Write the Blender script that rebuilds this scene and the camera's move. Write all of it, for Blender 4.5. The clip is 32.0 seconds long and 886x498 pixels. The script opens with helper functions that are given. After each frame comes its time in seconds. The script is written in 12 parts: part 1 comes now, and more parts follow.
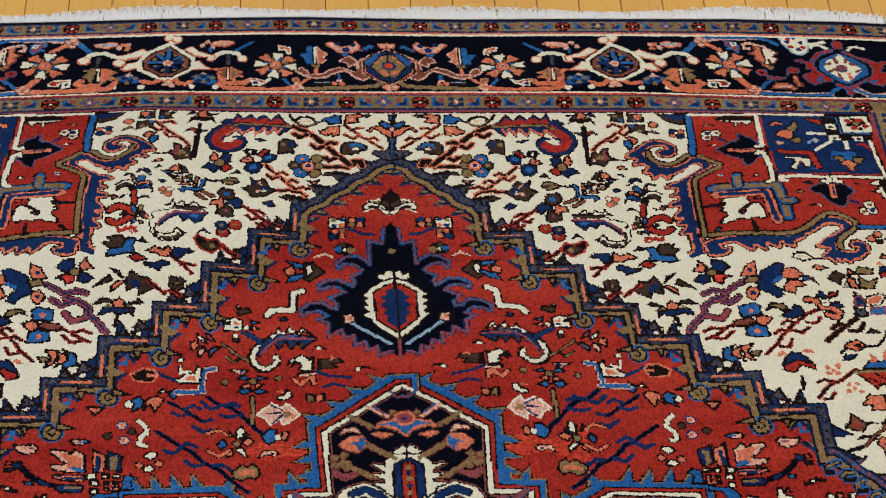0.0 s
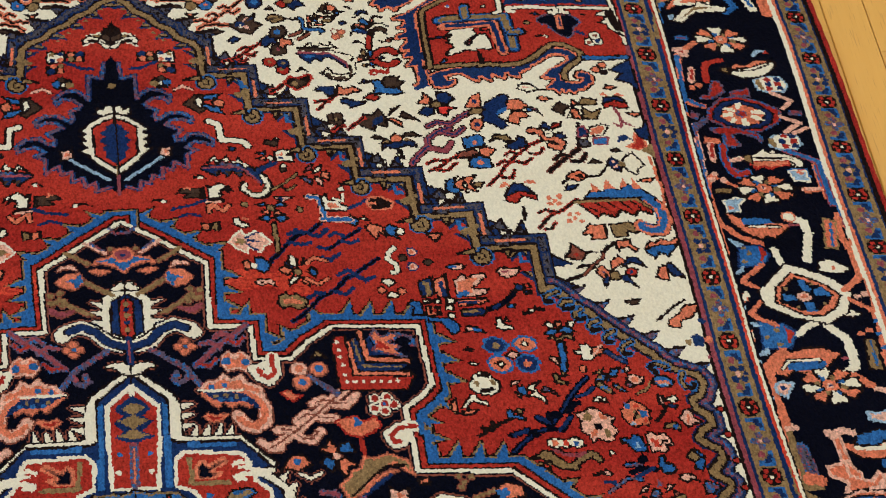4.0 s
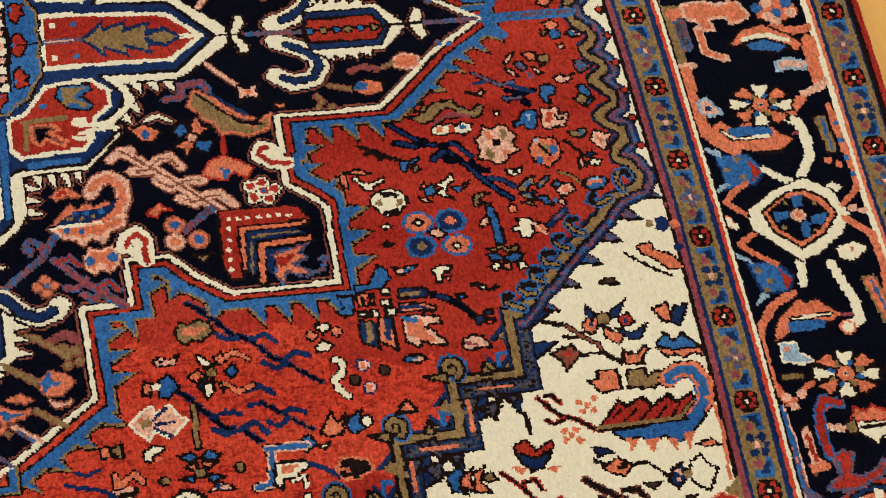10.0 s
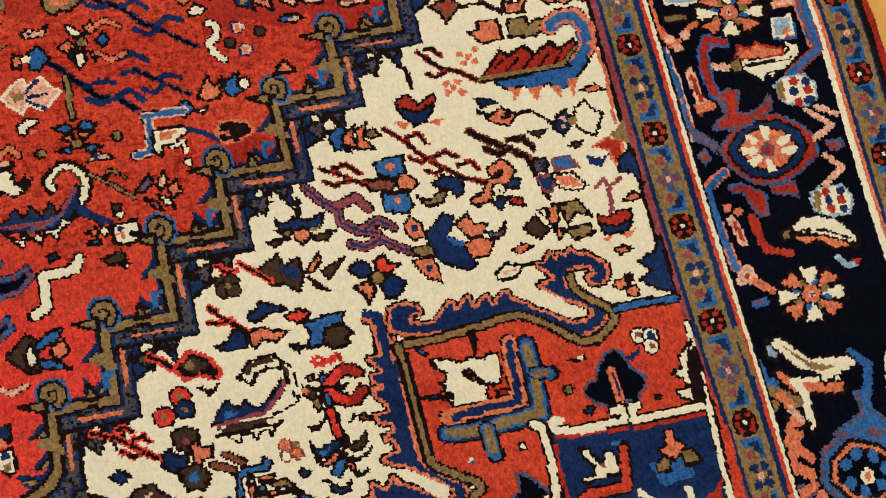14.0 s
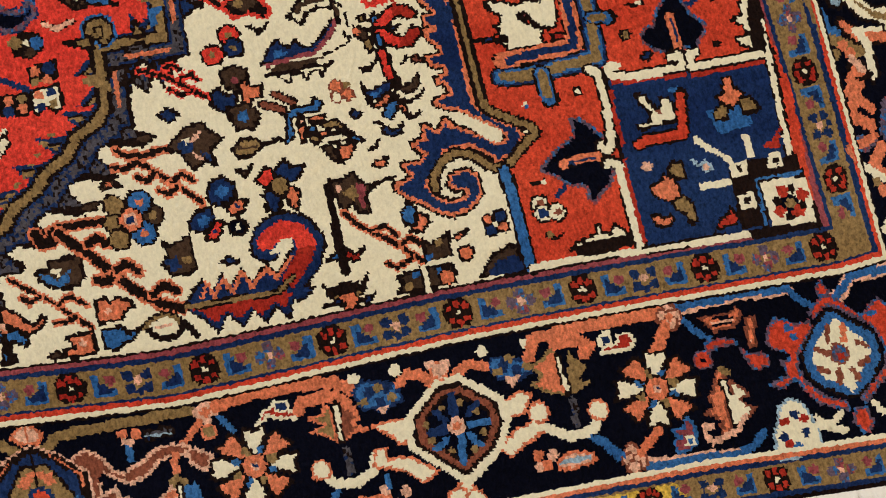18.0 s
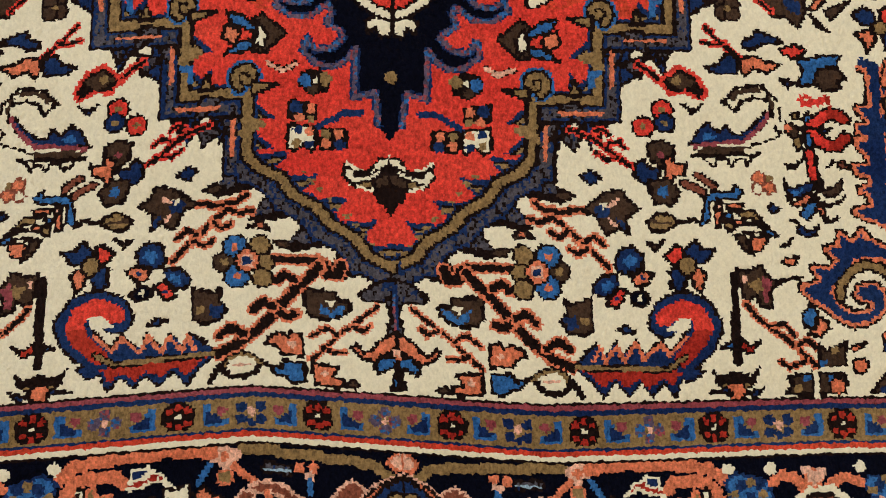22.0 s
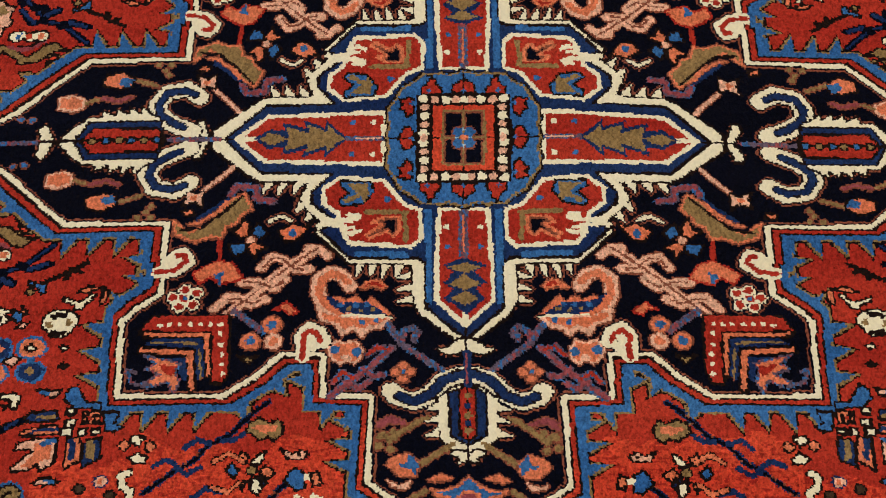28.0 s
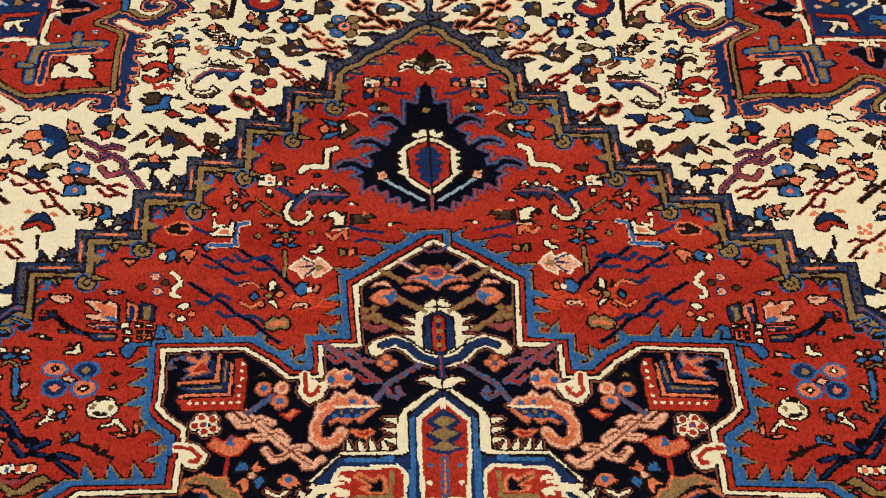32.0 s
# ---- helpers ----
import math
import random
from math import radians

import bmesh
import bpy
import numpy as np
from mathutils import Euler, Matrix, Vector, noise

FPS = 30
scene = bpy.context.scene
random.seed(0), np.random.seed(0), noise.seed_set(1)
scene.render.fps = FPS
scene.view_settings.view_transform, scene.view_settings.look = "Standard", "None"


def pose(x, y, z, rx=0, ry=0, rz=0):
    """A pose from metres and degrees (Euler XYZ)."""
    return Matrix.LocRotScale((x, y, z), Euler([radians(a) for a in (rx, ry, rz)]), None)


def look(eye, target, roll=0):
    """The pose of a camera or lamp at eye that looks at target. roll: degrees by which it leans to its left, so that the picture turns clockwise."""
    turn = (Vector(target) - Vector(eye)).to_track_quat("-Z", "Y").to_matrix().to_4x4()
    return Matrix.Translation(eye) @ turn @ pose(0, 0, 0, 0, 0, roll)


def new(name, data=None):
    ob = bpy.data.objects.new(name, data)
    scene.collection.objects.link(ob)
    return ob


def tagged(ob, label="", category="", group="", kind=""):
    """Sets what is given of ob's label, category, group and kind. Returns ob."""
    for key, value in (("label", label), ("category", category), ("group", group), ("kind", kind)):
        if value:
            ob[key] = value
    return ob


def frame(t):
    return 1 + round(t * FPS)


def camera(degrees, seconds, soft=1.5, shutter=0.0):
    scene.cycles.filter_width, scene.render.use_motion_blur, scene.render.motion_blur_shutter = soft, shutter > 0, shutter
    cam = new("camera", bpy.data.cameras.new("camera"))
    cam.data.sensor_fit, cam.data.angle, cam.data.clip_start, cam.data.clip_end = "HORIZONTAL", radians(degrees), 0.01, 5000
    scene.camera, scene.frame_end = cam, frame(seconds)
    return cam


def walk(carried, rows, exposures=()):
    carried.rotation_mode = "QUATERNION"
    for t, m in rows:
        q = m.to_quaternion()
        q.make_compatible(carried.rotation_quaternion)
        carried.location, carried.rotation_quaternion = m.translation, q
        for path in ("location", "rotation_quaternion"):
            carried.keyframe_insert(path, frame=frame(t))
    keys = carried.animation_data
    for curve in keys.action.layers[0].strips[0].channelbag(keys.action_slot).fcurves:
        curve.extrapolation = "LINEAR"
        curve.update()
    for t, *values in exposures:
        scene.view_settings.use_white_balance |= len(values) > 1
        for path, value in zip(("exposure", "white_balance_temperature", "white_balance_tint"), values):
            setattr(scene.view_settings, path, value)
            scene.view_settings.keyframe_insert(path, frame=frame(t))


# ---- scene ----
# ---------- camera: held at eye height at the rug's south end, with a long lens ----------
cam = camera(23.59, 32.0, soft=1.05)
ROWS = [
    (0.0, -0.0972, -1.1195, 1.8120, 44.523, -2.114, -2.691),
    (0.5, -0.0799, -1.1190, 1.8126, 44.435, -2.915, -3.759),
    (1.0, -0.0622, -1.1173, 1.8113, 44.354, -3.832, -4.611),
    (1.5, -0.0516, -1.1143, 1.8167, 44.105, -4.640, -5.114),
    (2.0, -0.0393, -1.1149, 1.8177, 43.733, -5.078, -5.431),
    (2.5, -0.0347, -1.1134, 1.8143, 43.099, -5.391, -5.827),
    (3.0, -0.0249, -1.1176, 1.8080, 42.381, -5.489, -6.216),
    (3.5, -0.0187, -1.1194, 1.8051, 41.430, -5.578, -6.609),
    (5.5, 0.0014, -1.1323, 1.7746, 38.029, -6.156, -7.962),
    (6.0, 0.0044, -1.1362, 1.7696, 37.091, -6.288, -8.246),
    (6.5, 0.0082, -1.1377, 1.7647, 36.092, -6.478, -8.480),
    (7.0, 0.0126, -1.1428, 1.7575, 35.191, -6.668, -8.714),
    (7.5, 0.0183, -1.1464, 1.7541, 34.139, -6.749, -8.982),
    (8.0, 0.0233, -1.1517, 1.7451, 33.115, -6.777, -9.213),
    (8.5, 0.0308, -1.1597, 1.7368, 32.108, -6.657, -9.378),
    (9.0, 0.0385, -1.1643, 1.7332, 31.008, -6.611, -9.556),
    (9.5, 0.0417, -1.1689, 1.7251, 30.061, -6.733, -9.939),
    (10.0, 0.0495, -1.1726, 1.7220, 29.022, -6.832, -10.398),
    (10.5, 0.0618, -1.1777, 1.7189, 27.987, -6.831, -10.915),
    (11.0, 0.0644, -1.1841, 1.7104, 27.103, -7.020, -11.478),
    (11.5, 0.0712, -1.1894, 1.7064, 26.118, -7.058, -11.958),
    (12.0, 0.0770, -1.1964, 1.6998, 25.247, -7.108, -12.452),
    (12.5, 0.0779, -1.1986, 1.6940, 24.370, -7.261, -12.887),
    (13.0, 0.0759, -1.2024, 1.6886, 23.619, -7.453, -13.313),
    (13.5, 0.0826, -1.2045, 1.6860, 22.623, -7.432, -13.644),
    (14.0, 0.0866, -1.2115, 1.6799, 21.631, -7.416, -13.982),
    (14.5, 0.0885, -1.2189, 1.6729, 20.639, -7.328, -14.374),
    (16.5, 0.0921, -1.2425, 1.6460, 16.515, -7.030, -15.315),
    (17.0, 0.0837, -1.2482, 1.6378, 15.502, -7.206, -14.971),
    (17.5, 0.0720, -1.2512, 1.6283, 14.653, -7.302, -14.241),
    (18.0, 0.0570, -1.2513, 1.6228, 13.870, -7.122, -13.084),
    (18.5, 0.0389, -1.2510, 1.6162, 13.370, -6.789, -11.678),
    (19.0, 0.0260, -1.2520, 1.6138, 12.952, -6.096, -9.970),
    (19.5, 0.0134, -1.2568, 1.6090, 12.707, -5.235, -8.157),
    (20.0, -0.0019, -1.2577, 1.6065, 12.385, -4.526, -6.261),
    (20.5, -0.0208, -1.2576, 1.6041, 12.331, -4.073, -4.390),
    (21.0, -0.0348, -1.2566, 1.6074, 12.819, -3.506, -2.871),
    (21.5, -0.0461, -1.2543, 1.6158, 13.837, -3.069, -1.811),
    (22.0, -0.0492, -1.2475, 1.6234, 15.027, -2.688, -1.148),
    (22.5, -0.0448, -1.2393, 1.6299, 16.533, -2.197, -0.720),
    (23.0, -0.0460, -1.2334, 1.6342, 17.718, -1.940, -0.459),
    (23.5, -0.0496, -1.2307, 1.6430, 19.150, -1.852, -0.274),
    (24.0, -0.0532, -1.2282, 1.6535, 20.761, -1.887, -0.112),
    (24.5, -0.0540, -1.2293, 1.6600, 22.685, -1.794, -0.085),
    (25.0, -0.0526, -1.2216, 1.6703, 24.024, -1.580, -0.090),
    (25.5, -0.0535, -1.2165, 1.6779, 25.282, -1.329, -0.193),
    (26.0, -0.0552, -1.2115, 1.6886, 26.826, -1.078, -0.292),
    (26.5, -0.0521, -1.2064, 1.6949, 28.356, -0.811, -0.459),
    (28.5, -0.0559, -1.1937, 1.7246, 32.869, -0.779, -0.613),
    (29.0, -0.0577, -1.1934, 1.7291, 33.802, -0.822, -0.560),
    (29.5, -0.0567, -1.1899, 1.7346, 34.724, -0.795, -0.494),
    (30.0, -0.0552, -1.1896, 1.7411, 35.979, -0.759, -0.554),
    (30.5, -0.0581, -1.1837, 1.7519, 37.312, -0.863, -0.721),
    (31.0, -0.0573, -1.1802, 1.7622, 38.941, -0.909, -0.895),
    (31.5, -0.0587, -1.1750, 1.7730, 40.529, -1.011, -1.054),
    (32.0, -0.0625, -1.1714, 1.7814, 41.998, -1.185, -1.181),
]
TINT = [(0, -0.18, 5450, 10), (2, -0.16, 5350, 10), (5, -0.12, 5750, 10), (9, -0.06, 6050, 10), (11, 0.0, 6050, 10), (14, 0.0, 6150, 10), (17, -0.08, 6250, 10), (19, -0.14, 6200, 10), (23, -0.14, 6050, 10), (26, -0.14, 6100, 10), (30, -0.02, 6550, 10), (32, 0.1, 6550, 10)]
walk(cam, [(t, pose(x, y, z, rx, ry, rz)) for t, x, y, z, rx, ry, rz in ROWS], TINT)

# ---------- light: unseen lamps added to a plain room, one wide from the west, two soft overhead ---
world = bpy.data.worlds.new("world")
scene.world = world
world.use_nodes = True
sky = world.node_tree.nodes.new("ShaderNodeTexSky")
sky.sky_type, sky.sun_disc = "NISHITA", False
sky.sun_elevation, sky.sun_rotation = radians(35), radians(300)
world.node_tree.links.new(sky.outputs[0], world.node_tree.nodes["Background"].inputs[0])
world.node_tree.nodes["Background"].inputs[1].default_value = 0.1


def area(name, eye, target, w, h, power, colour):
    lamp = bpy.data.lights.new(name, "AREA")
    lamp.shape, lamp.size, lamp.size_y, lamp.energy, lamp.color = "RECTANGLE", w, h, power, colour
    ob = new(name, lamp)
    ob.matrix_world = look(eye, target)
    return ob


# no such sources are known; these area lamps are added to light the rug evenly
area("added_west_lamp", (-2.55, 0.6, 1.5), (2, 0.2, 0.2), 2.2, 1.5, 47, (0.93, 0.96, 1.0))
area("added_overhead_lamp_north", (0.95, 1.3, 2.52), (0.95, 1.3, 0), 1.4, 0.5, 25, (1.0, 0.93, 0.82))
area("added_overhead_lamp_south", (0.95, -0.9, 2.52), (0.95, -0.9, 0), 1.4, 0.5, 25, (1.0, 0.93, 0.82))

# ---------- materials ----------


def nodes(name, rough=0.8):
    m = bpy.data.materials.new(name)
    m.use_nodes = True
    t = m.node_tree
    b = t.nodes["Principled BSDF"]
    b.inputs["Roughness"].default_value = rough
    return m, t, b


def node(t, kind, **values):
    n = t.nodes.new(kind)
    for k, v in values.items():
        n.inputs[k].default_value = v
    return n


def mathn(t, op, a, b=None):
    n = t.nodes.new("ShaderNodeMath")
    n.operation = op
    for k, v in enumerate((a, b)):
        if v is None:
            continue
        if isinstance(v, (int, float)):
            n.inputs[k].default_value = v
        else:
            t.links.new(v, n.inputs[k])
    return n.outputs[0]


def mix(t, f, a, b, blend="MIX"):
    n = t.nodes.new("ShaderNodeMix")
    n.data_type, n.blend_type = "RGBA", blend
    for k, v in ((0, f), (6, a), (7, b)):
        if isinstance(v, (int, float)):
            n.inputs[k].default_value = v
        elif isinstance(v, tuple):
            n.inputs[k].default_value = (*v[:3], 1)
        else:
            t.links.new(v, n.inputs[k])
    return n.outputs[2]


def yarn_material(name, colour, second, abrash=0.5, grain=1.0):
    """Wool pile: each knot dyed a little differently, with broad bands of uneven dye along the weft, and the pile's
    fine glints and shade put into the colour.
    """
    m, t, b = nodes(name, 0.92)
    geo = t.nodes.new("ShaderNodeNewGeometry")
    # broad dye bands, stretched along x
    sc = t.nodes.new("ShaderNodeVectorMath")
    sc.operation = "MULTIPLY"
    sc.inputs[1].default_value = (2.2, 13.0, 1.0)
    t.links.new(geo.outputs["Position"], sc.inputs[0])
    broad = node(t, "ShaderNodeTexNoise", Scale=1.0, Detail=3.0, Roughness=0.6)
    t.links.new(sc.outputs[0], broad.inputs["Vector"])
    # single knots
    grid = t.nodes.new("ShaderNodeVectorMath")
    grid.operation = "SCALE"
    grid.inputs["Scale"].default_value = 1000.0 / 1.9
    t.links.new(geo.outputs["Position"], grid.inputs[0])
    fl = t.nodes.new("ShaderNodeVectorMath")
    fl.operation = "FLOOR"
    t.links.new(grid.outputs[0], fl.inputs[0])
    flat = t.nodes.new("ShaderNodeVectorMath")
    flat.operation = "MULTIPLY"
    flat.inputs[1].default_value = (1, 1, 0)
    t.links.new(fl.outputs[0], flat.inputs[0])
    knot = t.nodes.new("ShaderNodeTexWhiteNoise")
    knot.noise_dimensions = "2D"
    t.links.new(flat.outputs[0], knot.inputs["Vector"])
    # tufts of a few knots
    tuft = node(t, "ShaderNodeTexNoise", Scale=1.0, Detail=2.0, Roughness=0.6)
    lean = t.nodes.new("ShaderNodeVectorMath")
    lean.operation = "MULTIPLY"
    lean.inputs[1].default_value = (430.0, 250.0, 60.0)
    t.links.new(geo.outputs["Position"], lean.inputs[0])
    t.links.new(lean.outputs[0], tuft.inputs["Vector"])
    fibre = node(t, "ShaderNodeTexNoise", Scale=900.0, Detail=2.0, Roughness=0.7)
    t.links.new(geo.outputs["Position"], fibre.inputs["Vector"])
    ramp = node(t, "ShaderNodeMapRange")
    ramp.inputs["From Min"].default_value, ramp.inputs["From Max"].default_value = 0.35, 0.68
    t.links.new(broad.outputs["Fac"], ramp.inputs["Value"])
    c = mix(t, mathn(t, "MULTIPLY", ramp.outputs[0], abrash), colour, second)
    # tuft and fibre noise paints the pile's glints and shade into the colour value
    v = mathn(t, "ADD", mathn(t, "MULTIPLY", knot.outputs["Value"], 0.36 * grain), mathn(t, "MULTIPLY", tuft.outputs["Fac"], 1.8 * grain))
    v = mathn(t, "ADD", mathn(t, "MULTIPLY", fibre.outputs["Fac"], 1.1 * grain), v)
    v = mathn(t, "ADD", v, 1.0 - 1.6 * grain)
    hs = t.nodes.new("ShaderNodeHueSaturation")
    t.links.new(v, hs.inputs["Value"])
    t.links.new(c, hs.inputs["Color"])
    t.links.new(hs.outputs[0], b.inputs["Base Color"])
    b.inputs["Sheen Weight"].default_value = 0.008
    b.inputs["Sheen Roughness"].default_value = 0.5
    b.inputs["Specular IOR Level"].default_value = 0.025
    bump = node(t, "ShaderNodeBump", Strength=0.45 + 0.45 * grain, Distance=0.0028)
    h = mathn(t, "ADD", mathn(t, "MULTIPLY", tuft.outputs["Fac"], 1.0), mathn(t, "MULTIPLY", fibre.outputs["Fac"], 0.35))
    t.links.new(h, bump.inputs["Height"])
    t.links.new(bump.outputs[0], b.inputs["Normal"])
    return m


# wool colours by letter
WOOL = {
    "r": ("madder_red_wool", (0.28, 0.018, 0.012), (0.42, 0.042, 0.022), 0.85),
    "o": ("brick_orange_wool", (0.46, 0.042, 0.020), (0.58, 0.075, 0.034), 0.85),
    "s": ("salmon_wool", (0.57, 0.150, 0.070), (0.66, 0.23, 0.125)),
    "p": ("pale_pink_wool", (0.66, 0.36, 0.25), (0.66, 0.44, 0.33)),
    "i": ("ivory_wool", (0.71, 0.665, 0.485), (0.75, 0.715, 0.55), 0.5, 0.2),
    "n": ("indigo_black_wool", (0.0016, 0.0019, 0.0055), (0.0036, 0.0044, 0.0125)),
    "b": ("blue_wool", (0.022, 0.095, 0.28), (0.058, 0.19, 0.44)),
    "d": ("deep_blue_wool", (0.007, 0.017, 0.070), (0.016, 0.040, 0.125), 0.8),
    "l": ("light_blue_wool", (0.24, 0.36, 0.47), (0.38, 0.50, 0.58)),
    "v": ("violet_grey_wool", (0.085, 0.062, 0.105), (0.14, 0.11, 0.15)),
    "g": ("slate_grey_wool", (0.060, 0.055, 0.066), (0.092, 0.088, 0.105)),
    "t": ("olive_tan_wool", (0.205, 0.132, 0.052), (0.30, 0.205, 0.092)),
    "k": ("dark_brown_wool", (0.009, 0.0048, 0.0042), (0.018, 0.0095, 0.0075)),
    "m": ("plum_rose_wool", (0.22, 0.045, 0.055), (0.31, 0.085, 0.10)),
    "u": ("rust_brown_wool", (0.17, 0.050, 0.030), (0.29, 0.095, 0.055)),
    "q": ("cherry_red_wool", (0.56, 0.034, 0.025), (0.68, 0.072, 0.043), 0.8),
    "w": ("walnut_brown_wool", (0.042, 0.024, 0.015), (0.078, 0.045, 0.028)),
    "y": ("yellow_wool", (0.55, 0.36, 0.045), (0.62, 0.46, 0.11)),
}
YARNS = list(WOOL)
YARN_MATS = [yarn_material(*WOOL[k]) for k in YARNS]

# oak strip floor
oak, t, b = nodes("oak_floorboard", 0.38)
geo = t.nodes.new("ShaderNodeNewGeometry")
info = t.nodes.new("ShaderNodeObjectInfo")
sh = t.nodes.new("ShaderNodeCombineXYZ")
t.links.new(mathn(t, "MULTIPLY", info.outputs["Random"], 37.0), sh.inputs[0])
t.links.new(mathn(t, "MULTIPLY", info.outputs["Random"], 11.0), sh.inputs[1])
ad = t.nodes.new("ShaderNodeVectorMath")
ad.operation = "ADD"
t.links.new(geo.outputs["Position"], ad.inputs[0])
t.links.new(sh.outputs[0], ad.inputs[1])
sc = t.nodes.new("ShaderNodeVectorMath")
sc.operation = "MULTIPLY"
sc.inputs[1].default_value = (30.0, 2.2, 10.0)
t.links.new(ad.outputs[0], sc.inputs[0])
grain = node(t, "ShaderNodeTexNoise", Scale=1.0, Detail=6.0, Roughness=0.62, Distortion=0.8)
t.links.new(sc.outputs[0], grain.inputs["Vector"])
sc2 = t.nodes.new("ShaderNodeVectorMath")
sc2.operation = "MULTIPLY"
sc2.inputs[1].default_value = (420.0, 22.0, 50.0)
t.links.new(ad.outputs[0], sc2.inputs[0])
pore = node(t, "ShaderNodeTexNoise", Scale=1.0, Detail=2.0, Roughness=0.6)
t.links.new(sc2.outputs[0], pore.inputs["Vector"])
fleck = node(t, "ShaderNodeMapRange")
fleck.inputs["From Min"].default_value, fleck.inputs["From Max"].default_value = 0.60, 0.72
t.links.new(pore.outputs["Fac"], fleck.inputs["Value"])
c = mix(t, grain.outputs["Fac"], (0.64, 0.33, 0.042), (0.80, 0.48, 0.10))
c = mix(t, mathn(t, "MULTIPLY", info.outputs["Random"], 0.42), c, (0.55, 0.29, 0.075))
c = mix(t, mathn(t, "MULTIPLY", fleck.outputs[0], 0.35), c, (0.22, 0.10, 0.03))
t.links.new(c, b.inputs["Base Color"])
bump = node(t, "ShaderNodeBump", Strength=0.12, Distance=0.001)
t.links.new(pore.outputs["Fac"], bump.inputs["Height"])
t.links.new(bump.outputs[0], b.inputs["Normal"])
b.inputs["Coat Weight"].default_value, b.inputs["Coat Roughness"].default_value = 0.25, 0.25

plaster, t, b = nodes("warm_white_plaster", 0.9)
nz = node(t, "ShaderNodeTexNoise", Scale=9.0, Detail=5.0)
t.links.new(mix(t, nz.outputs["Fac"], (0.72, 0.69, 0.63), (0.80, 0.78, 0.73)), b.inputs["Base Color"])
joint_dark, t, b = nodes("dark_subfloor", 0.9)
nz = node(t, "ShaderNodeTexNoise", Scale=40.0, Detail=3.0)
t.links.new(mix(t, nz.outputs["Fac"], (0.05, 0.028, 0.012), (0.10, 0.058, 0.026)), b.inputs["Base Color"])
cotton, t, b = nodes("white_cotton_fringe", 0.9)
nz = node(t, "ShaderNodeTexNoise", Scale=160.0, Detail=4.0)
t.links.new(mix(t, nz.outputs["Fac"], (0.74, 0.73, 0.69), (0.92, 0.91, 0.87)), b.inputs["Base Color"])
b.inputs["Sheen Weight"].default_value = 0.2
selvedge_wool = yarn_material("dark_red_selvedge_wool", (0.22, 0.016, 0.012), (0.42, 0.03, 0.02), 1.0)


def part(name, bm, material, parent, label=""):
    me = bpy.data.meshes.new(name)
    bm.to_mesh(me)
    bm.free()
    me.materials.append(material)
    ob = new(name, me)
    ob.parent = parent
    return tagged(ob, label) if label else ob


def box(bm, x0, y0, z0, x1, y1, z1):
    vs = [bm.verts.new((x, y, z)) for z in (z0, z1) for x, y in ((x0, y0), (x1, y0), (x1, y1), (x0, y1))]
    for q in ((3, 2, 1, 0), (4, 5, 6, 7), (0, 1, 5, 4), (1, 2, 6, 5), (2, 3, 7, 6), (3, 0, 4, 7)):
        bm.faces.new([vs[k] for k in q])


# ---------- the room: floor; walls and ceiling are unseen, added to close it ---
RX0, RX1, RY0, RY1, RH = -2.6, 2.6, -2.6, 3.2, 2.55
bm = bmesh.new()
box(bm, RX0, RY0, -0.06, RX1, RY1, -0.013)
floor = tagged(part("floor", bm, joint_dark, None), "golden oak strip floor under the rug", "floor", kind="structure")


def wall(name, *boxes):
    bm = bmesh.new()
    for q in boxes:
        box(bm, *q)
    tagged(part(name, bm, plaster, None), "plain warm white plaster wall", "wall", kind="structure")


wall("wall_north", (RX0 - 0.12, RY1, -0.06, RX1 + 0.12, RY1 + 0.12, RH))
wall("wall_south", (RX0 - 0.12, RY0 - 0.12, -0.06, RX1 + 0.12, RY0, RH))
wall("wall_east", (RX1, RY0, -0.06, RX1 + 0.12, RY1, RH))
# the opening in this wall is made up, to go with the added west lamp
wall("wall_west", (RX0 - 0.12, RY0, -0.06, RX0, -0.6, RH), (RX0 - 0.12, 1.8, -0.06, RX0, RY1, RH), (RX0 - 0.12, -0.6, -0.06, RX0, 1.8, 0.7), (RX0 - 0.12, -0.6, 2.3, RX0, 1.8, RH))
bm = bmesh.new()
box(bm, RX0 - 0.12, RY0 - 0.12, RH, RX1 + 0.12, RY1 + 0.12, RH + 0.1)
tagged(part("ceiling", bm, plaster, None), "plain white ceiling", "ceiling", kind="structure")

# ---------- the rug: a chart of knots, one woollen knot a face ----------
KNOT = 0.19                       # cm
HX, HY = 88.66, 114.66            # half width and half length of the pile, cm
NX, NY = int(round(2 * HX / KNOT)), int(round(2 * HY / KNOT))
XC = (np.arange(NX) + 0.5) * KNOT - HX
YC = (np.arange(NY) + 0.5) * KNOT - HY
YARN = np.zeros((NY, NX), np.int8)
PIECE = np.zeros((NY, NX), np.int32)
PIECES = [("ground", None, "")]   # name, parent's number, label


def piece(name, parent=None, label=""):
    PIECES.append((name, parent, label))
    return len(PIECES) - 1


def pts(text):
    return [tuple(float(v) for v in q.split(",")) for q in text.split()]


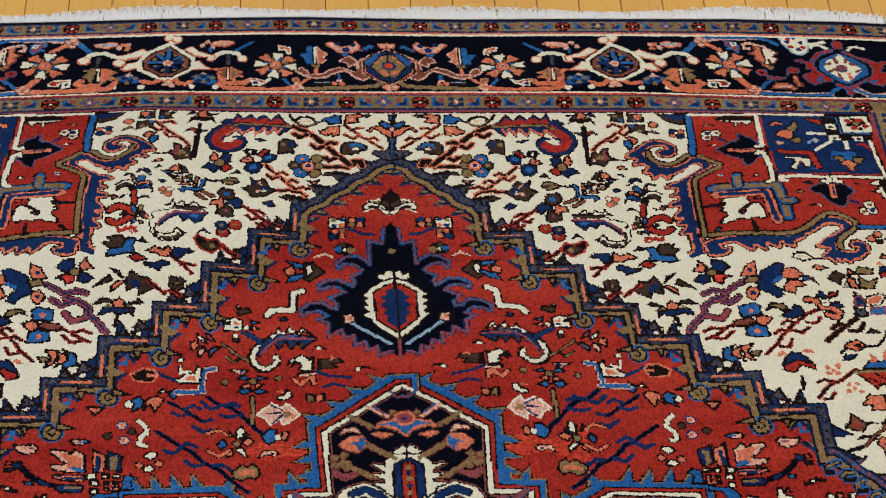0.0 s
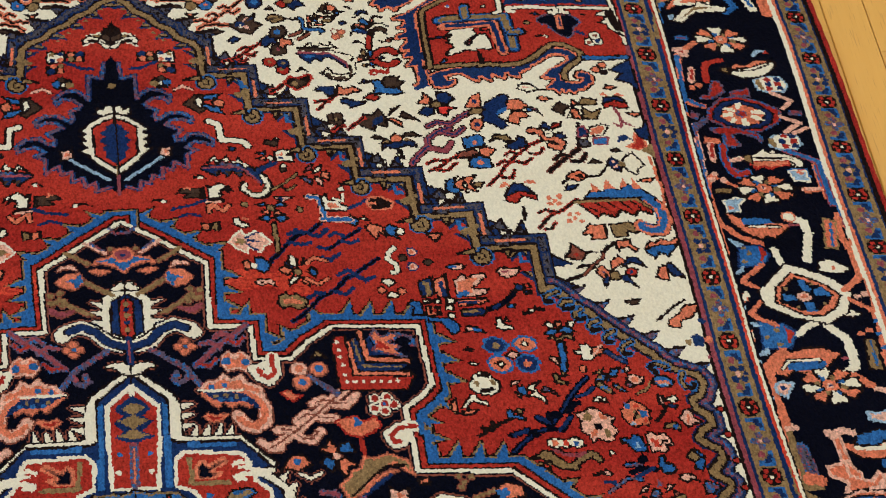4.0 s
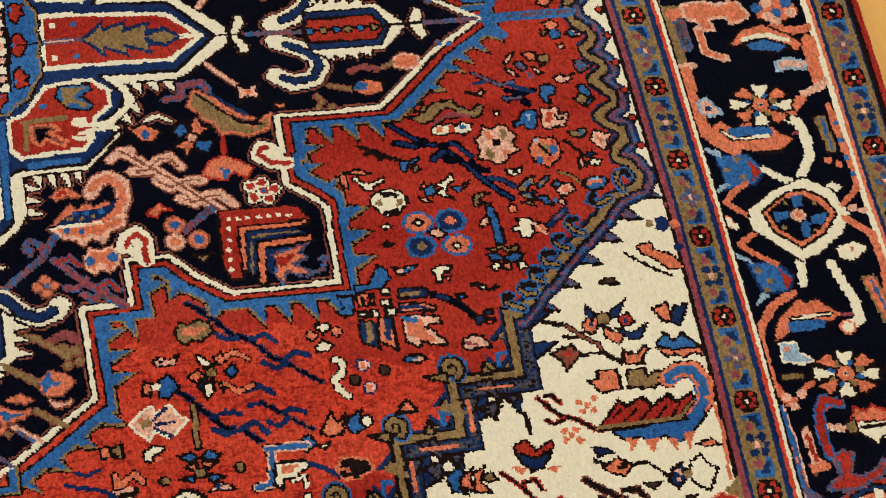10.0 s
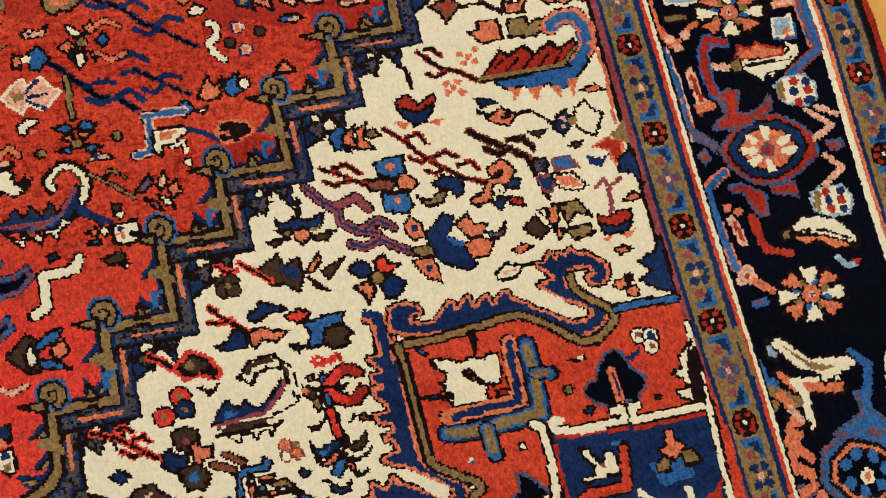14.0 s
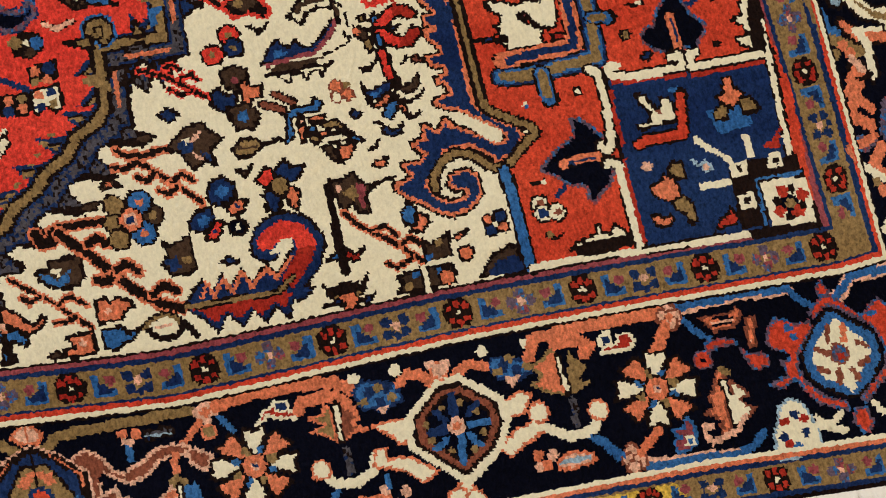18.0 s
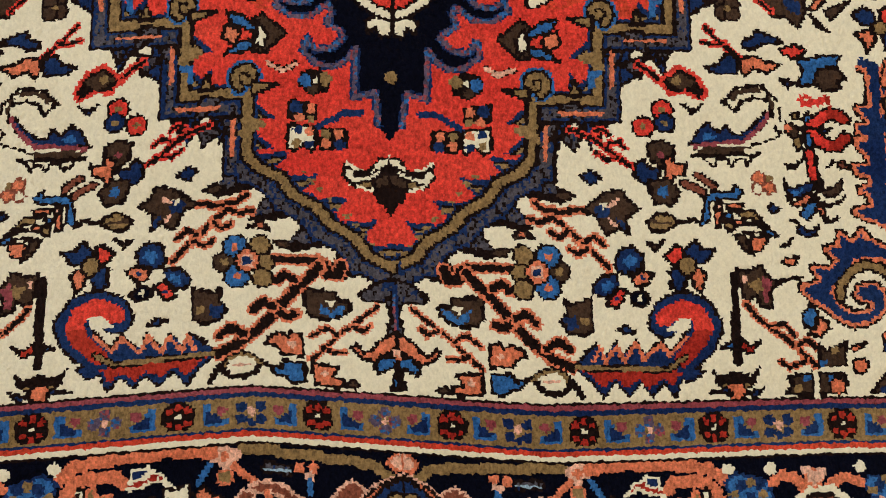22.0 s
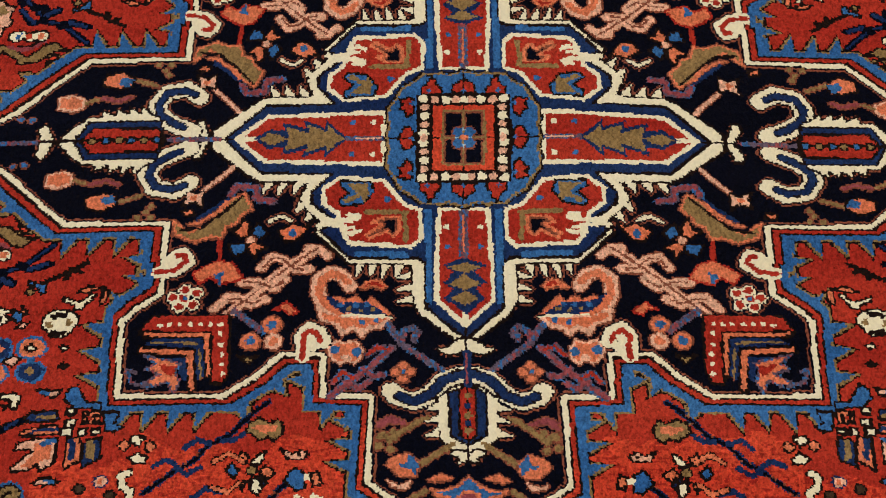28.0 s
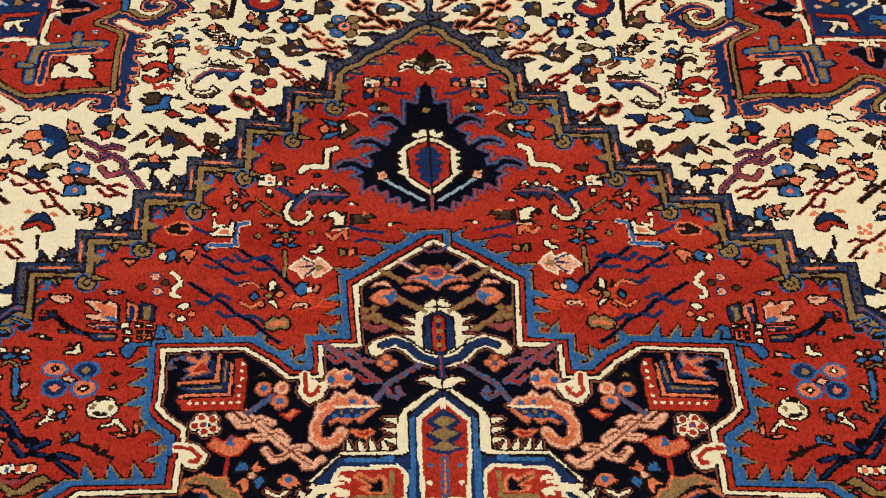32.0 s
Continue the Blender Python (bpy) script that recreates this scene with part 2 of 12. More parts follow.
class Pen:
    """Draws on the chart, through a turn, a size, a place and mirrors."""

    def __init__(self, number, x=0.0, y=0.0, turn=0.0, size=1.0, mx=1, my=1, flip=1):
        self.number, self.x, self.y, self.mx, self.my, self.flip, self.size = number, x, y, mx, my, flip, size
        self.c, self.s = math.cos(radians(turn)), math.sin(radians(turn))

    def to(self, p):
        a, b = p[0] * self.size * self.flip, p[1] * self.size
        return (self.mx * (self.x + a * self.c - b * self.s), self.my * (self.y + a * self.s + b * self.c))

    def window(self, q, pad):
        xs, ys = [a for a, _ in q], [a for _, a in q]
        i0, i1 = max(0, int((min(xs) - pad + HX) / KNOT)), min(NX, int((max(xs) + pad + HX) / KNOT) + 2)
        j0, j1 = max(0, int((min(ys) - pad + HY) / KNOT)), min(NY, int((max(ys) + pad + HY) / KNOT) + 2)
        return i0, i1, j0, j1

    def put(self, w, mask, yarn):
        i0, i1, j0, j1 = w
        YARN[j0:j1, i0:i1][mask] = YARNS.index(yarn)
        PIECE[j0:j1, i0:i1][mask] = self.number

    def poly(self, p, yarn, edge=None, ew=0.42):
        p = pts(p) if isinstance(p, str) else p
        q = [self.to(a) for a in p]
        w = self.window(q, 0)
        i0, i1, j0, j1 = w
        if i1 <= i0 or j1 <= j0:
            return self
        X, Y = XC[i0:i1][None, :], YC[j0:j1][:, None]
        inside = np.zeros((j1 - j0, i1 - i0), bool)
        for (ax, ay), (bx, by) in zip(q, q[1:] + q[:1]):
            if ay == by:
                continue
            inside ^= ((ay > Y) != (by > Y)) & (X < (bx - ax) * (Y - ay) / (by - ay) + ax)
        self.put(w, inside, yarn)
        if edge:
            self.line(list(p) + [p[0]], edge, ew)
        return self

    def line(self, p, yarn, width=0.42, square=False):
        p = pts(p) if isinstance(p, str) else p
        q = [self.to(a) for a in p]
        r = max(width * self.size, 0.235) / 2
        for (ax, ay), (bx, by) in zip(q, q[1:]):
            w = self.window([(ax, ay), (bx, by)], r)
            i0, i1, j0, j1 = w
            if i1 <= i0 or j1 <= j0:
                continue
            X, Y = XC[i0:i1][None, :], YC[j0:j1][:, None]
            dx, dy = bx - ax, by - ay
            k = np.clip(((X - ax) * dx + (Y - ay) * dy) / max(dx * dx + dy * dy, 1e-9), 0, 1)
            ex, ey = X - ax - k * dx, Y - ay - k * dy
            self.put(w, np.maximum(abs(ex), abs(ey)) <= r * (0.85 if dx and dy else 1) if square else ex * ex + ey * ey <= r * r, yarn)
        return self

    def dot(self, x, y, r, yarn, edge=None, ew=0.35):
        q = self.to((x, y))
        if edge:
            self.dot(x, y, r + ew, edge)
        r = max(r * self.size, 0.18)
        w = self.window([q], r)
        i0, i1, j0, j1 = w
        if i1 > i0 and j1 > j0:
            self.put(w, (XC[i0:i1][None, :] - q[0]) ** 2 + (YC[j0:j1][:, None] - q[1]) ** 2 <= r * r, yarn)
        return self

    def comb(self, p, yarn, tooth, pitch, lean=0.0, side=1, wide=0.62):
        """Teeth along a line, on its left side (side 1) or right (-1)."""
        p = pts(p) if isinstance(p, str) else p
        for (ax, ay), (bx, by) in zip(p, p[1:]):
            if (ax, ay) == (bx, by):
                continue
            n = max(1, round(math.hypot(bx - ax, by - ay) / pitch))
            ux, uy = (bx - ax) / n, (by - ay) / n
            d = math.hypot(ux, uy)
            nx, ny = -uy / d * tooth * side, ux / d * tooth * side
            for k in range(n):
                x, y = ax + ux * (k + 0.5), ay + uy * (k + 0.5)
                h = wide / 2
                self.poly([(x - ux * h, y - uy * h), (x + ux * h, y + uy * h), (x + nx + ux * lean, y + ny + uy * lean)], yarn)
        return self

    def curl(self, x, y, r, turns, start, yarn, width=0.5, way=1):
        """A spiral that winds in from radius r."""
        n = int(14 * turns) + 2
        q = []
        for k in range(n):
            f = k / (n - 1)
            a = radians(start) + way * 2 * math.pi * turns * f
            q.append((x + r * (1 - 0.8 * f) * math.cos(a), y + r * (1 - 0.8 * f) * math.sin(a)))
        return self.line(q, yarn, width)


MIRRORS = {"4": ((1, 1), (-1, 1), (1, -1), (-1, -1)), "x": ((1, 1), (-1, 1)), "y": ((1, 1), (1, -1)), "w": ((-1, 1), (-1, -1)), "1": ((1, 1),)}


def each(name, parent, x=0.0, y=0.0, turn=0.0, size=1.0, sym="4", flip=1, label=""):
    """A pen for each mirrored copy of a motif; every copy is a piece of its own."""
    for mx, my in MIRRORS[sym]:
        yield Pen(piece(name, parent, label), x, y, turn, size, mx, my, flip)


def on(number, sym="4", x=0.0, y=0.0):
    """Pens that draw straight onto an existing piece."""
    for mx, my in MIRRORS[sym]:
        yield Pen(number, x, y, 0, 1, mx, my)
OUTER = piece("outer_guard_stripe")
BORDER = piece("main_border")
INNER = piece("inner_guard_stripe")
IVORY = piece("ivory_field")
RED = piece("red_field")
MEDAL = piece("medallion")
SPAN = piece("corner_spandrel")


def slab(number, hx, hy, yarn):
    Pen(number).poly([(-hx, -hy), (hx, -hy), (hx, hy), (-hx, hy)], yarn)


# outer guard stripe, then the white, salmon and blue lines at each edge of the navy border
for number, hx, hy, yarn in ((OUTER, 90, 116, "k"), (OUTER, 88.1, 114.1, "d"), (OUTER, 87.8, 113.8, "t"), (OUTER, 84.9, 111.7, "d"), (OUTER, 84.4, 111.3, "s"), (OUTER, 84.0, 110.95, "i"), (BORDER, 83.5, 110.5, "n"), (INNER, 69.3, 97.95, "k"), (INNER, 68.92, 97.62, "i"), (INNER, 68.65, 97.35, "o"), (INNER, 68.3, 97.05, "d"), (INNER, 67.8, 96.75, "t"), (INNER, 64.6, 94.35, "d"), (INNER, 64.2, 94.0, "m"), (INNER, 63.8, 93.65, "k"), (IVORY, 63.4, 93.3, "i")):
    slab(number, hx, hy, yarn)
STEPS = "0,83.5 11,74.5 11,69.6 16,69.6 16,63.5 21.8,63.5 21.8,57 27.7,57 27.7,51.6 34,51.6 34,45.5 40,45.5 40,40.3 46.2,40.3 46.2,34"
BAND = STEPS.replace("0,83.5 11,74.5", "0,83.5 1.8,82.6 2.8,81.2 4.6,80.2 5.6,78.9 7.4,77.9 8.4,76.5 10.2,75.6 11,74.5")
FLANK = "46.2,34 47.2,34.4 47.7,33.9 48.6,33.0 49.3,32.0 50.3,31.2 51.2,30.3 52.0,29.3 53.0,28.4 53.7,27.6 54.9,26.7 55.8,25.7 56.9,24.8 57.8,23.6 58.6,22.7 59.8,22.2 61.3,21.6 61.9,20.5 61.2,18.9 60.0,18.3 60.2,17.1 61.4,16.0 61.4,14.9 60.1,14.1 59.5,13.2 60.3,12.3 61.4,11.7 61.6,10.6 60.7,9.6 59.9,8.8 60.6,8.1 61.5,7.4 61.4,6.6 60.2,5.7 59.9,4.8 60.8,4.1 61.3,3.3 61.0,2.5 59.8,1.3 59.5,0.3 59.6,-0.3"
for p in on(IVORY):
    p.comb(STEPS, "k", 4.3, 3.3, 0.35, 1, 1.15)
    p.comb(STEPS, "d", 3.8, 3.3, 0.35, 1, 0.85)
    p.comb("0,83.5 11,74.5", "k", 4.4, 3.4, 0.5, 1, 1.2)
    p.comb("0,83.5 11,74.5", "g", 3.9, 3.4, 0.5, 1, 0.9)
    p.line(BAND, "k", 3.8, True)
    p.line(BAND, "d", 3.4, True)
    p.line(BAND, "g", 3.0, True)
    p.line("0,83.5 11,74.5", "g", 3.2)
    p.comb("46.2,34 61,20.5", "k", 3.9, 3.6, 0.5, 1, 1.1)
    p.comb("46.2,34 61,20.5", "v", 3.4, 3.6, 0.5, 1, 0.8)
    p.line(FLANK, "k", 3.3)
    p.line(FLANK, "d", 3.0)
    p.line(FLANK, "v", 2.5)
    p.line(FLANK, "m", 1.75)
for p in on(RED):
    p.poly(BAND + " " + FLANK + " -0.3,0 -0.3,83.5", "r")
    p.comb(STEPS, "d", 2.3, 2.7, -0.4, -1, 0.8)
    p.comb(STEPS, "k", 1.75, 2.7, -0.4, -1, 0.5)
    p.comb(STEPS, "t", 1.45, 2.7, -0.4, -1, 0.34)
    p.line(BAND + " " + FLANK, "d", 1.5, True)
    p.line(BAND + " " + FLANK, "k", 1.2, True)
    p.line(BAND + " " + FLANK, "t", 0.68, True)
MED_EDGE = "0,45.6 1.2,44.6 3.7,42.6 5.9,40.7 8.6,38.6 8.7,29.3 13.1,29.2 13.4,24.6 17.2,24.6 19.3,27 22.2,29.2 31.7,29.1 32.1,21 31,19.7 28.9,18 28.8,16 29.1,13.3 29.1,10 38.7,9.9 40.7,8 44.9,3.7 50.2,0"
for p in on(RED):
    p.comb(MED_EDGE, "k", 4.1, 2.5, 0.45, 1, 1.5)
    p.comb(MED_EDGE, "t", 3.85, 2.5, 0.45, 1, 1.25)
    p.line(MED_EDGE, "k", 4.5, True)
    p.line(MED_EDGE, "t", 4.2, True)
    p.comb(MED_EDGE, "b", 3.45, 2.5, 0.45, 1, 0.95)
    p.line(MED_EDGE, "b", 3.8, True)
    p.line(MED_EDGE, "k", 2.3, True)
    p.line(MED_EDGE, "r", 1.9, True)
    p.line(MED_EDGE, "k", 1.0, True)

CORNERS = pts(STEPS)
for k in range(1, len(CORNERS) - 2, 2):
    (ax, ay), (bx, by), (cx, cy) = CORNERS[k - 1:k + 2] if k > 1 else (CORNERS[1], CORNERS[1], CORNERS[2])
    for p in each("ram_horn", RED, cx, cy, label="olive curled horn on the stepped edge"):
        p.curl(0.1, -1.3, 1.0, 1.1, 60, "b", 1.4, -1)
        p.curl(0.1, -1.3, 1.0, 1.1, 60, "k", 1.0, -1)
        p.curl(0.1, -1.3, 1.0, 1.1, 60, "t", 0.48, -1)
        p.poly("-0.3,0.2 -2.4,-0.7 -0.3,-0.9", "t", "k", 0.3)
        p.poly("2.7,-0.3 3.2,-1.6 3.8,-0.3", "t", "k", 0.3)
        p.line("4.5,-1.1 4.5,-2.2 5.2,-2.2", "b", 0.5)
        p.line("0.4,3.3 -1.2,2.6 0.4,2.1", "t", 0.6)
    for p in each("spur", IVORY, cx, cy, label="slate blue spur on the stepped edge"):
        p.poly("1.9,0.4 4.2,2.6 3.6,0.2", "g", "k", 0.3)
        p.poly("0.4,1.9 1.4,3.4 2.2,1.9", "g", "k", 0.3)
        p.poly("1.9,3.0 3.4,4.3 3.9,2.4", "g", "k", 0.3)
        p.poly("4.6,2.0 5.2,3.1 5.9,2.0", "g", "k", 0.3)
        p.line("2.2,1.1 5.4,1.1", "s", 0.35)
        p.line("1.1,2.2 1.1,5.0", "s", 0.35)
for k in range(6):
    for p in each("brown_bud", IVORY, 62.9, 16.9 - 3.4 * k, label="small brown bud"):
        p.poly("-0.7,0 0,0.6 0.7,0 0,-0.6", "k")
        p.dot(0, 0, 0.3, "r")
for p in each("slate_hook", RED, sym="4", label="blue hook on the slanting edge"):
    p.line("54.9,26.5 54.0,26.1 53.6,25.4 53.9,24.8 54.5,24.9", "b", 1.0)
    p.line("54.9,26.5 54.0,26.1 53.6,25.4 53.9,24.8 54.5,24.9", "k", 0.6)
    p.line("54.9,26.5 54.0,26.1 53.6,25.4", "t", 0.3)
for p in each("slate_hook", RED, sym="4", label="blue hook on the slanting edge"):
    p.line("53.2,28.0 52.5,27.7 52.0,27.2 52.2,26.6 52.7,26.6", "b", 1.0)
    p.line("53.2,28.0 52.5,27.7 52.0,27.2 52.2,26.6 52.7,26.6", "k", 0.6)
    p.line("53.2,28.0 52.5,27.7 52.0,27.2", "t", 0.3)
for p in each("slate_hook", RED, sym="4", label="blue hook on the slanting edge"):
    p.line("51.7,29.6 50.8,29.4 50.5,28.8 50.9,28.2 51.6,28.4", "b", 1.0)
    p.line("51.7,29.6 50.8,29.4 50.5,28.8 50.9,28.2 51.6,28.4", "k", 0.6)
    p.line("51.7,29.6 50.8,29.4 50.5,28.8", "t", 0.3)
for p in each("slate_hook", RED, sym="4", label="blue hook on the slanting edge"):
    p.line("50.0,31.3 49.3,30.9 49.2,30.2 49.6,29.8 50.2,30.1", "b", 1.0)
    p.line("50.0,31.3 49.3,30.9 49.2,30.2 49.6,29.8 50.2,30.1", "k", 0.6)
    p.line("50.0,31.3 49.3,30.9 49.2,30.2", "t", 0.3)
for p in each("slate_hook", RED, sym="4", label="blue hook on the slanting edge"):
    p.line("49.1,32.4 48.3,32.4 47.9,31.8 48.3,31.3 49.2,31.5", "b", 1.0)
    p.line("49.1,32.4 48.3,32.4 47.9,31.8 48.3,31.3 49.2,31.5", "k", 0.6)
    p.line("49.1,32.4 48.3,32.4 47.9,31.8", "t", 0.3)
for p in each("slate_hook", RED, sym="4", label="blue hook on the slanting edge"):
    p.line("47.8,33.8 46.9,33.4 46.3,33.0 46.3,32.4 46.9,32.4", "b", 1.0)
    p.line("47.8,33.8 46.9,33.4 46.3,33.0 46.3,32.4 46.9,32.4", "k", 0.6)
    p.line("47.8,33.8 46.9,33.4 46.3,33.0", "t", 0.3)
for p in each("slate_hook", RED, sym="4", label="blue hook on the slanting edge"):
    p.line("58.2,22.8 57.0,23.4 56.3,23.0 56.8,22.2", "b", 1.0)
    p.line("58.2,22.8 57.0,23.4 56.3,23.0 56.8,22.2", "k", 0.6)
    p.line("58.2,22.8 57.0,23.4", "t", 0.3)
for p in each("slate_hook", RED, sym="4", label="blue hook on the slanting edge"):
    p.line("59.8,21.9 59.4,20.9 59.7,20.0 60.5,19.8 60.8,20.4", "b", 1.0)
    p.line("59.8,21.9 59.4,20.9 59.7,20.0 60.5,19.8 60.8,20.4", "k", 0.6)
    p.line("59.8,21.9 59.4,20.9 59.7,20.0", "t", 0.3)

# lots of dye mixed row by row, in short runs along the weft
STREAK = np.random.default_rng(5).random(YARN.shape)
STREAK = (STREAK + np.roll(STREAK, 1, 1) + np.roll(STREAK, 2, 1)) / 3
for p in on(RED, "x"):
    for j0, j1, x0, x1 in ((-62.5, -33.0, 0.0, 29.0), (-50.0, -36.0, 20.0, 38.5), (34, 38, 8, 20)):
        w = p.window([(x0 * p.mx, j0), (x1 * p.mx, j1)], 0)
        s = np.s_[w[2]:w[3], w[0]:w[1]]
        rag = (np.sin(XC[w[0]:w[1]] * 0.9)[None, :] * 0.7 + np.sin(XC[w[0]:w[1]] * 0.23)[None, :] * 1.1) + 0 * YC[w[2]:w[3]][:, None]
        inside = (YC[w[2]:w[3]][:, None] > j0 + rag + 0.8) & (YC[w[2]:w[3]][:, None] < j1 - rag - 0.8)
        inside &= STREAK[s] < 0.62
        YARN[s][inside & (YARN[s] == YARNS.index("r")) & (PIECE[s] == RED)] = YARNS.index("o")
for p in each("blue_spur", RED, sym="4", label="blue toothed edge of the medallion"):
    p.poly("33,30.6 33.1,29.7 34.4,29.6 35.4,27.8 36.1,28.1 36.4,29.3 35.4,30.2 34.1,30.2", "b", "k", 0.22)
    p.poly("31.3,30.7 32.8,30.7 32.5,32.6 31.6,32.8 30.9,32.3 31.7,31.9", "b", "k", 0.22)
for p in each("axis_stem", RED, sym="4", label="violet stem from the medallion point to the field edge"):
    p.line("51.3,0 59.7,0.0", "b", 1.13)
    p.line("51.3,0 59.7,0.0", "v", 0.69)
    p.line("50.3,0 52.7,0.0", "b", 1.00)
    p.line("50.6,0 52.2,2.3", "b", 1.00)
for p in each("winged_flower", RED, sym="4", label="brown and ivory winged flower"):
    p.poly("0,74.4 0,74.9 1.4,75.8 2.5,75.5 3.4,75 3.6,76 3,77.1 1.4,77.4 0,76.5 0,76.0", "k")
    p.line("0,74.5 0,75.1 1.5,75.9 2.5,75.6 3.3,75.1", "i", 0.27)
    p.poly("0,75.8 1.5,76.6 2.8,76.4 2.3,77 1.3,77.1", "t")
    p.line("3,76.9 1.6,77.3 0,76.7", "i", 0.23)
for p in each("navy_bud", RED, sym="4", label="navy bud at the field's point"):
    p.poly("0,76.7 0,76.8 1.3,77.4 1,78.4 0.6,78.4 0,79.5 0,79.9 0,79.9", "k")
    p.poly("0,77 0,77.1 0,78.6 0,79.6 0,79.7", "d")
    p.poly("0,76.4 0,76.6 0,77.2 0,77.2", "p")
    p.poly("0,79.5 0,79.9 0,81.5 0,82.9 0,83.1", "r")
for p in each("coral_chip", RED, sym="4", label="small coral bud"):
    p.poly("34.6,42.8 36.5,42.8 35.6,41.6", "s", "k", 0.30)
for p in each("navy_branch", RED, sym="4", label="dark blue hooked branch"):
    p.line("17.9,29.9 18.8,30.6 20,31.9 21.1,33.3 23,34.4 24.3,36.1 25.5,36.8 27.1,38.1 28.5,39.2", "d", 0.62)
    p.line("17.9,29.9 18.8,30.6 20,31.9 21.1,33.3 23,34.4 24.3,36.1 25.5,36.8 27.1,38.1 28.5,39.2", "n", 0.40)
    p.line("19.9,33.3 20.8,34 21.7,34", "d", 0.55)
    p.line("22.9,34.3 24.1,33.8 25.1,34.7", "d", 0.55)
    p.line("23.6,36.7 24.7,37.4 25.6,36.8", "d", 0.55)
    p.line("25.5,36.7 26.6,35.8 27.7,36.4", "d", 0.55)
for p in each("navy_branch", RED, sym="4", label="dark blue hooked branch"):
    p.line("15.7,38.6 16.9,40 18.2,41.7 19.4,42.9 20.7,43.2 22.1,44.5", "d", 0.68)
    p.line("15.7,38.6 16.9,40 18.2,41.7 19.4,42.9 20.7,43.2 22.1,44.5", "n", 0.45)
    p.line("18.1,41.7 19.6,41.3 20.7,41.6", "d", 0.55)
    p.line("18.2,42.9 19.2,43.5 20.1,43.2", "d", 0.60)
    p.line("20.6,43.1 21.9,42.5 22.9,43.7", "d", 0.60)
for p in each("navy_branch", RED, sym="4", label="dark blue hooked branch"):
    p.line("21.7,40.8 22.9,40.7 24,41.6 25.2,42.5 26.9,43.7", "d", 0.55)
    p.line("22.9,40.7 24,41.6 25.2,42.5 26.9,43.7", "n", 0.35)
    p.line("21.6,39.4 22.9,39 24,39.9", "d", 0.55)
    p.line("23.1,42.6 23.9,43.2 24.9,42.5", "d", 0.50)
    p.line("24.6,41.8 25.6,41.5 26.5,42", "d", 0.50)
for p in each("tan_bar", RED, sym="4", label="toothed orange-tan bar"):
    p.poly("16.4,32.5 16.9,31.8 17.7,32.1 18.7,31.6 19.5,32.1 19.8,33 18.9,33.6 18.5,34 17.7,33.7 17.3,34.2 16.5,33.5", "t", "k", 0.28)
    p.poly("17,32.4 18.7,32.3 19.3,32.7 18.1,33.3 17,33.1", "s")
for p in each("small_bird", RED, sym="4", label="small pale bird"):
    p.poly("13.8,35.6 14.6,35.1 15.4,35.5 16.5,34.9 15.8,36.1 14.4,36.1", "p", "k", 0.20)
    p.dot(14.7, 35.6, 0.20, "k")
for p in each("pinwheel", RED, sym="4", label="ivory and salmon pinwheel flower"):
    p.poly("17.8,35.1 18.6,35.7 19.1,36.4 18.3,36.6 17.9,36", "i", "k", 0.28)
    p.poly("19.3,35.7 20.1,35.1 20.2,36.2 19.4,36.4", "s", "k", 0.28)
    p.line("19.8,36.2 21.1,35.3 22.4,36.2", "k", 0.65)
    p.line("19.8,36.2 21.1,35.3 22.4,36.2", "s", 0.38)
    p.poly("16.7,37.5 17.7,36.7 18.3,37.4 17.4,38.1", "s", "k", 0.28)
    p.poly("17.4,38.5 18.3,37.7 18.6,38.6 17.8,39", "d", "k", 0.28)
    p.poly("18,38.3 18.9,37.9 18.9,39.1 18.2,39.9 17.9,39.2", "i", "k", 0.28)
    p.poly("19.3,38.2 20,38.5 19.6,39.3", "s", "k", 0.28)
    p.line("20,38.5 20.9,39.4 22.4,38.8", "k", 0.65)
    p.line("20,38.5 20.9,39.4 22.4,38.8", "s", 0.38)
    p.poly("20,37.2 20.8,36.4 21.3,37.2 20.5,38", "b", "k", 0.28)
    p.dot(18.9, 37.2, 0.40, "t", "k", 0.2)
for p in each("small_flower", RED, sym="4", label="salmon, ivory and blue flower"):
    p.poly("12.9,37.5 13.6,37.7 13.3,39 12.5,38.8", "s", "k", 0.28)
    p.poly("14.1,37.6 15,37 15.5,37.4 15.9,38.4 14.9,39.4 14,39.3", "b", "k", 0.28)
    p.dot(13.9, 38.1, 0.38, "i")
for p in each("cream_flower", RED, sym="4", label="large cream and salmon flower with blue veins"):
    p.poly("11,41.6 12.2,40.5 13.2,40 13.4,40.9 14.7,40 15.3,41.1 16.2,41.7 15.1,42.7 14.3,43.4 13.1,42.6 12.5,43.4 11.6,42.5", "p", "i", 0.25)
    p.poly("11.9,41.5 12.8,41.1 13,42 12.1,42.2", "t")
    p.poly("11.4,41.6 12.1,40.9 12.2,41.5", "s")
    p.line("13.1,41.5 14.4,40.3", "d", 0.30)
    p.line("13.3,41.9 14.9,41.8", "d", 0.30)
    p.line("13.1,42.3 14.5,43.2", "d", 0.30)
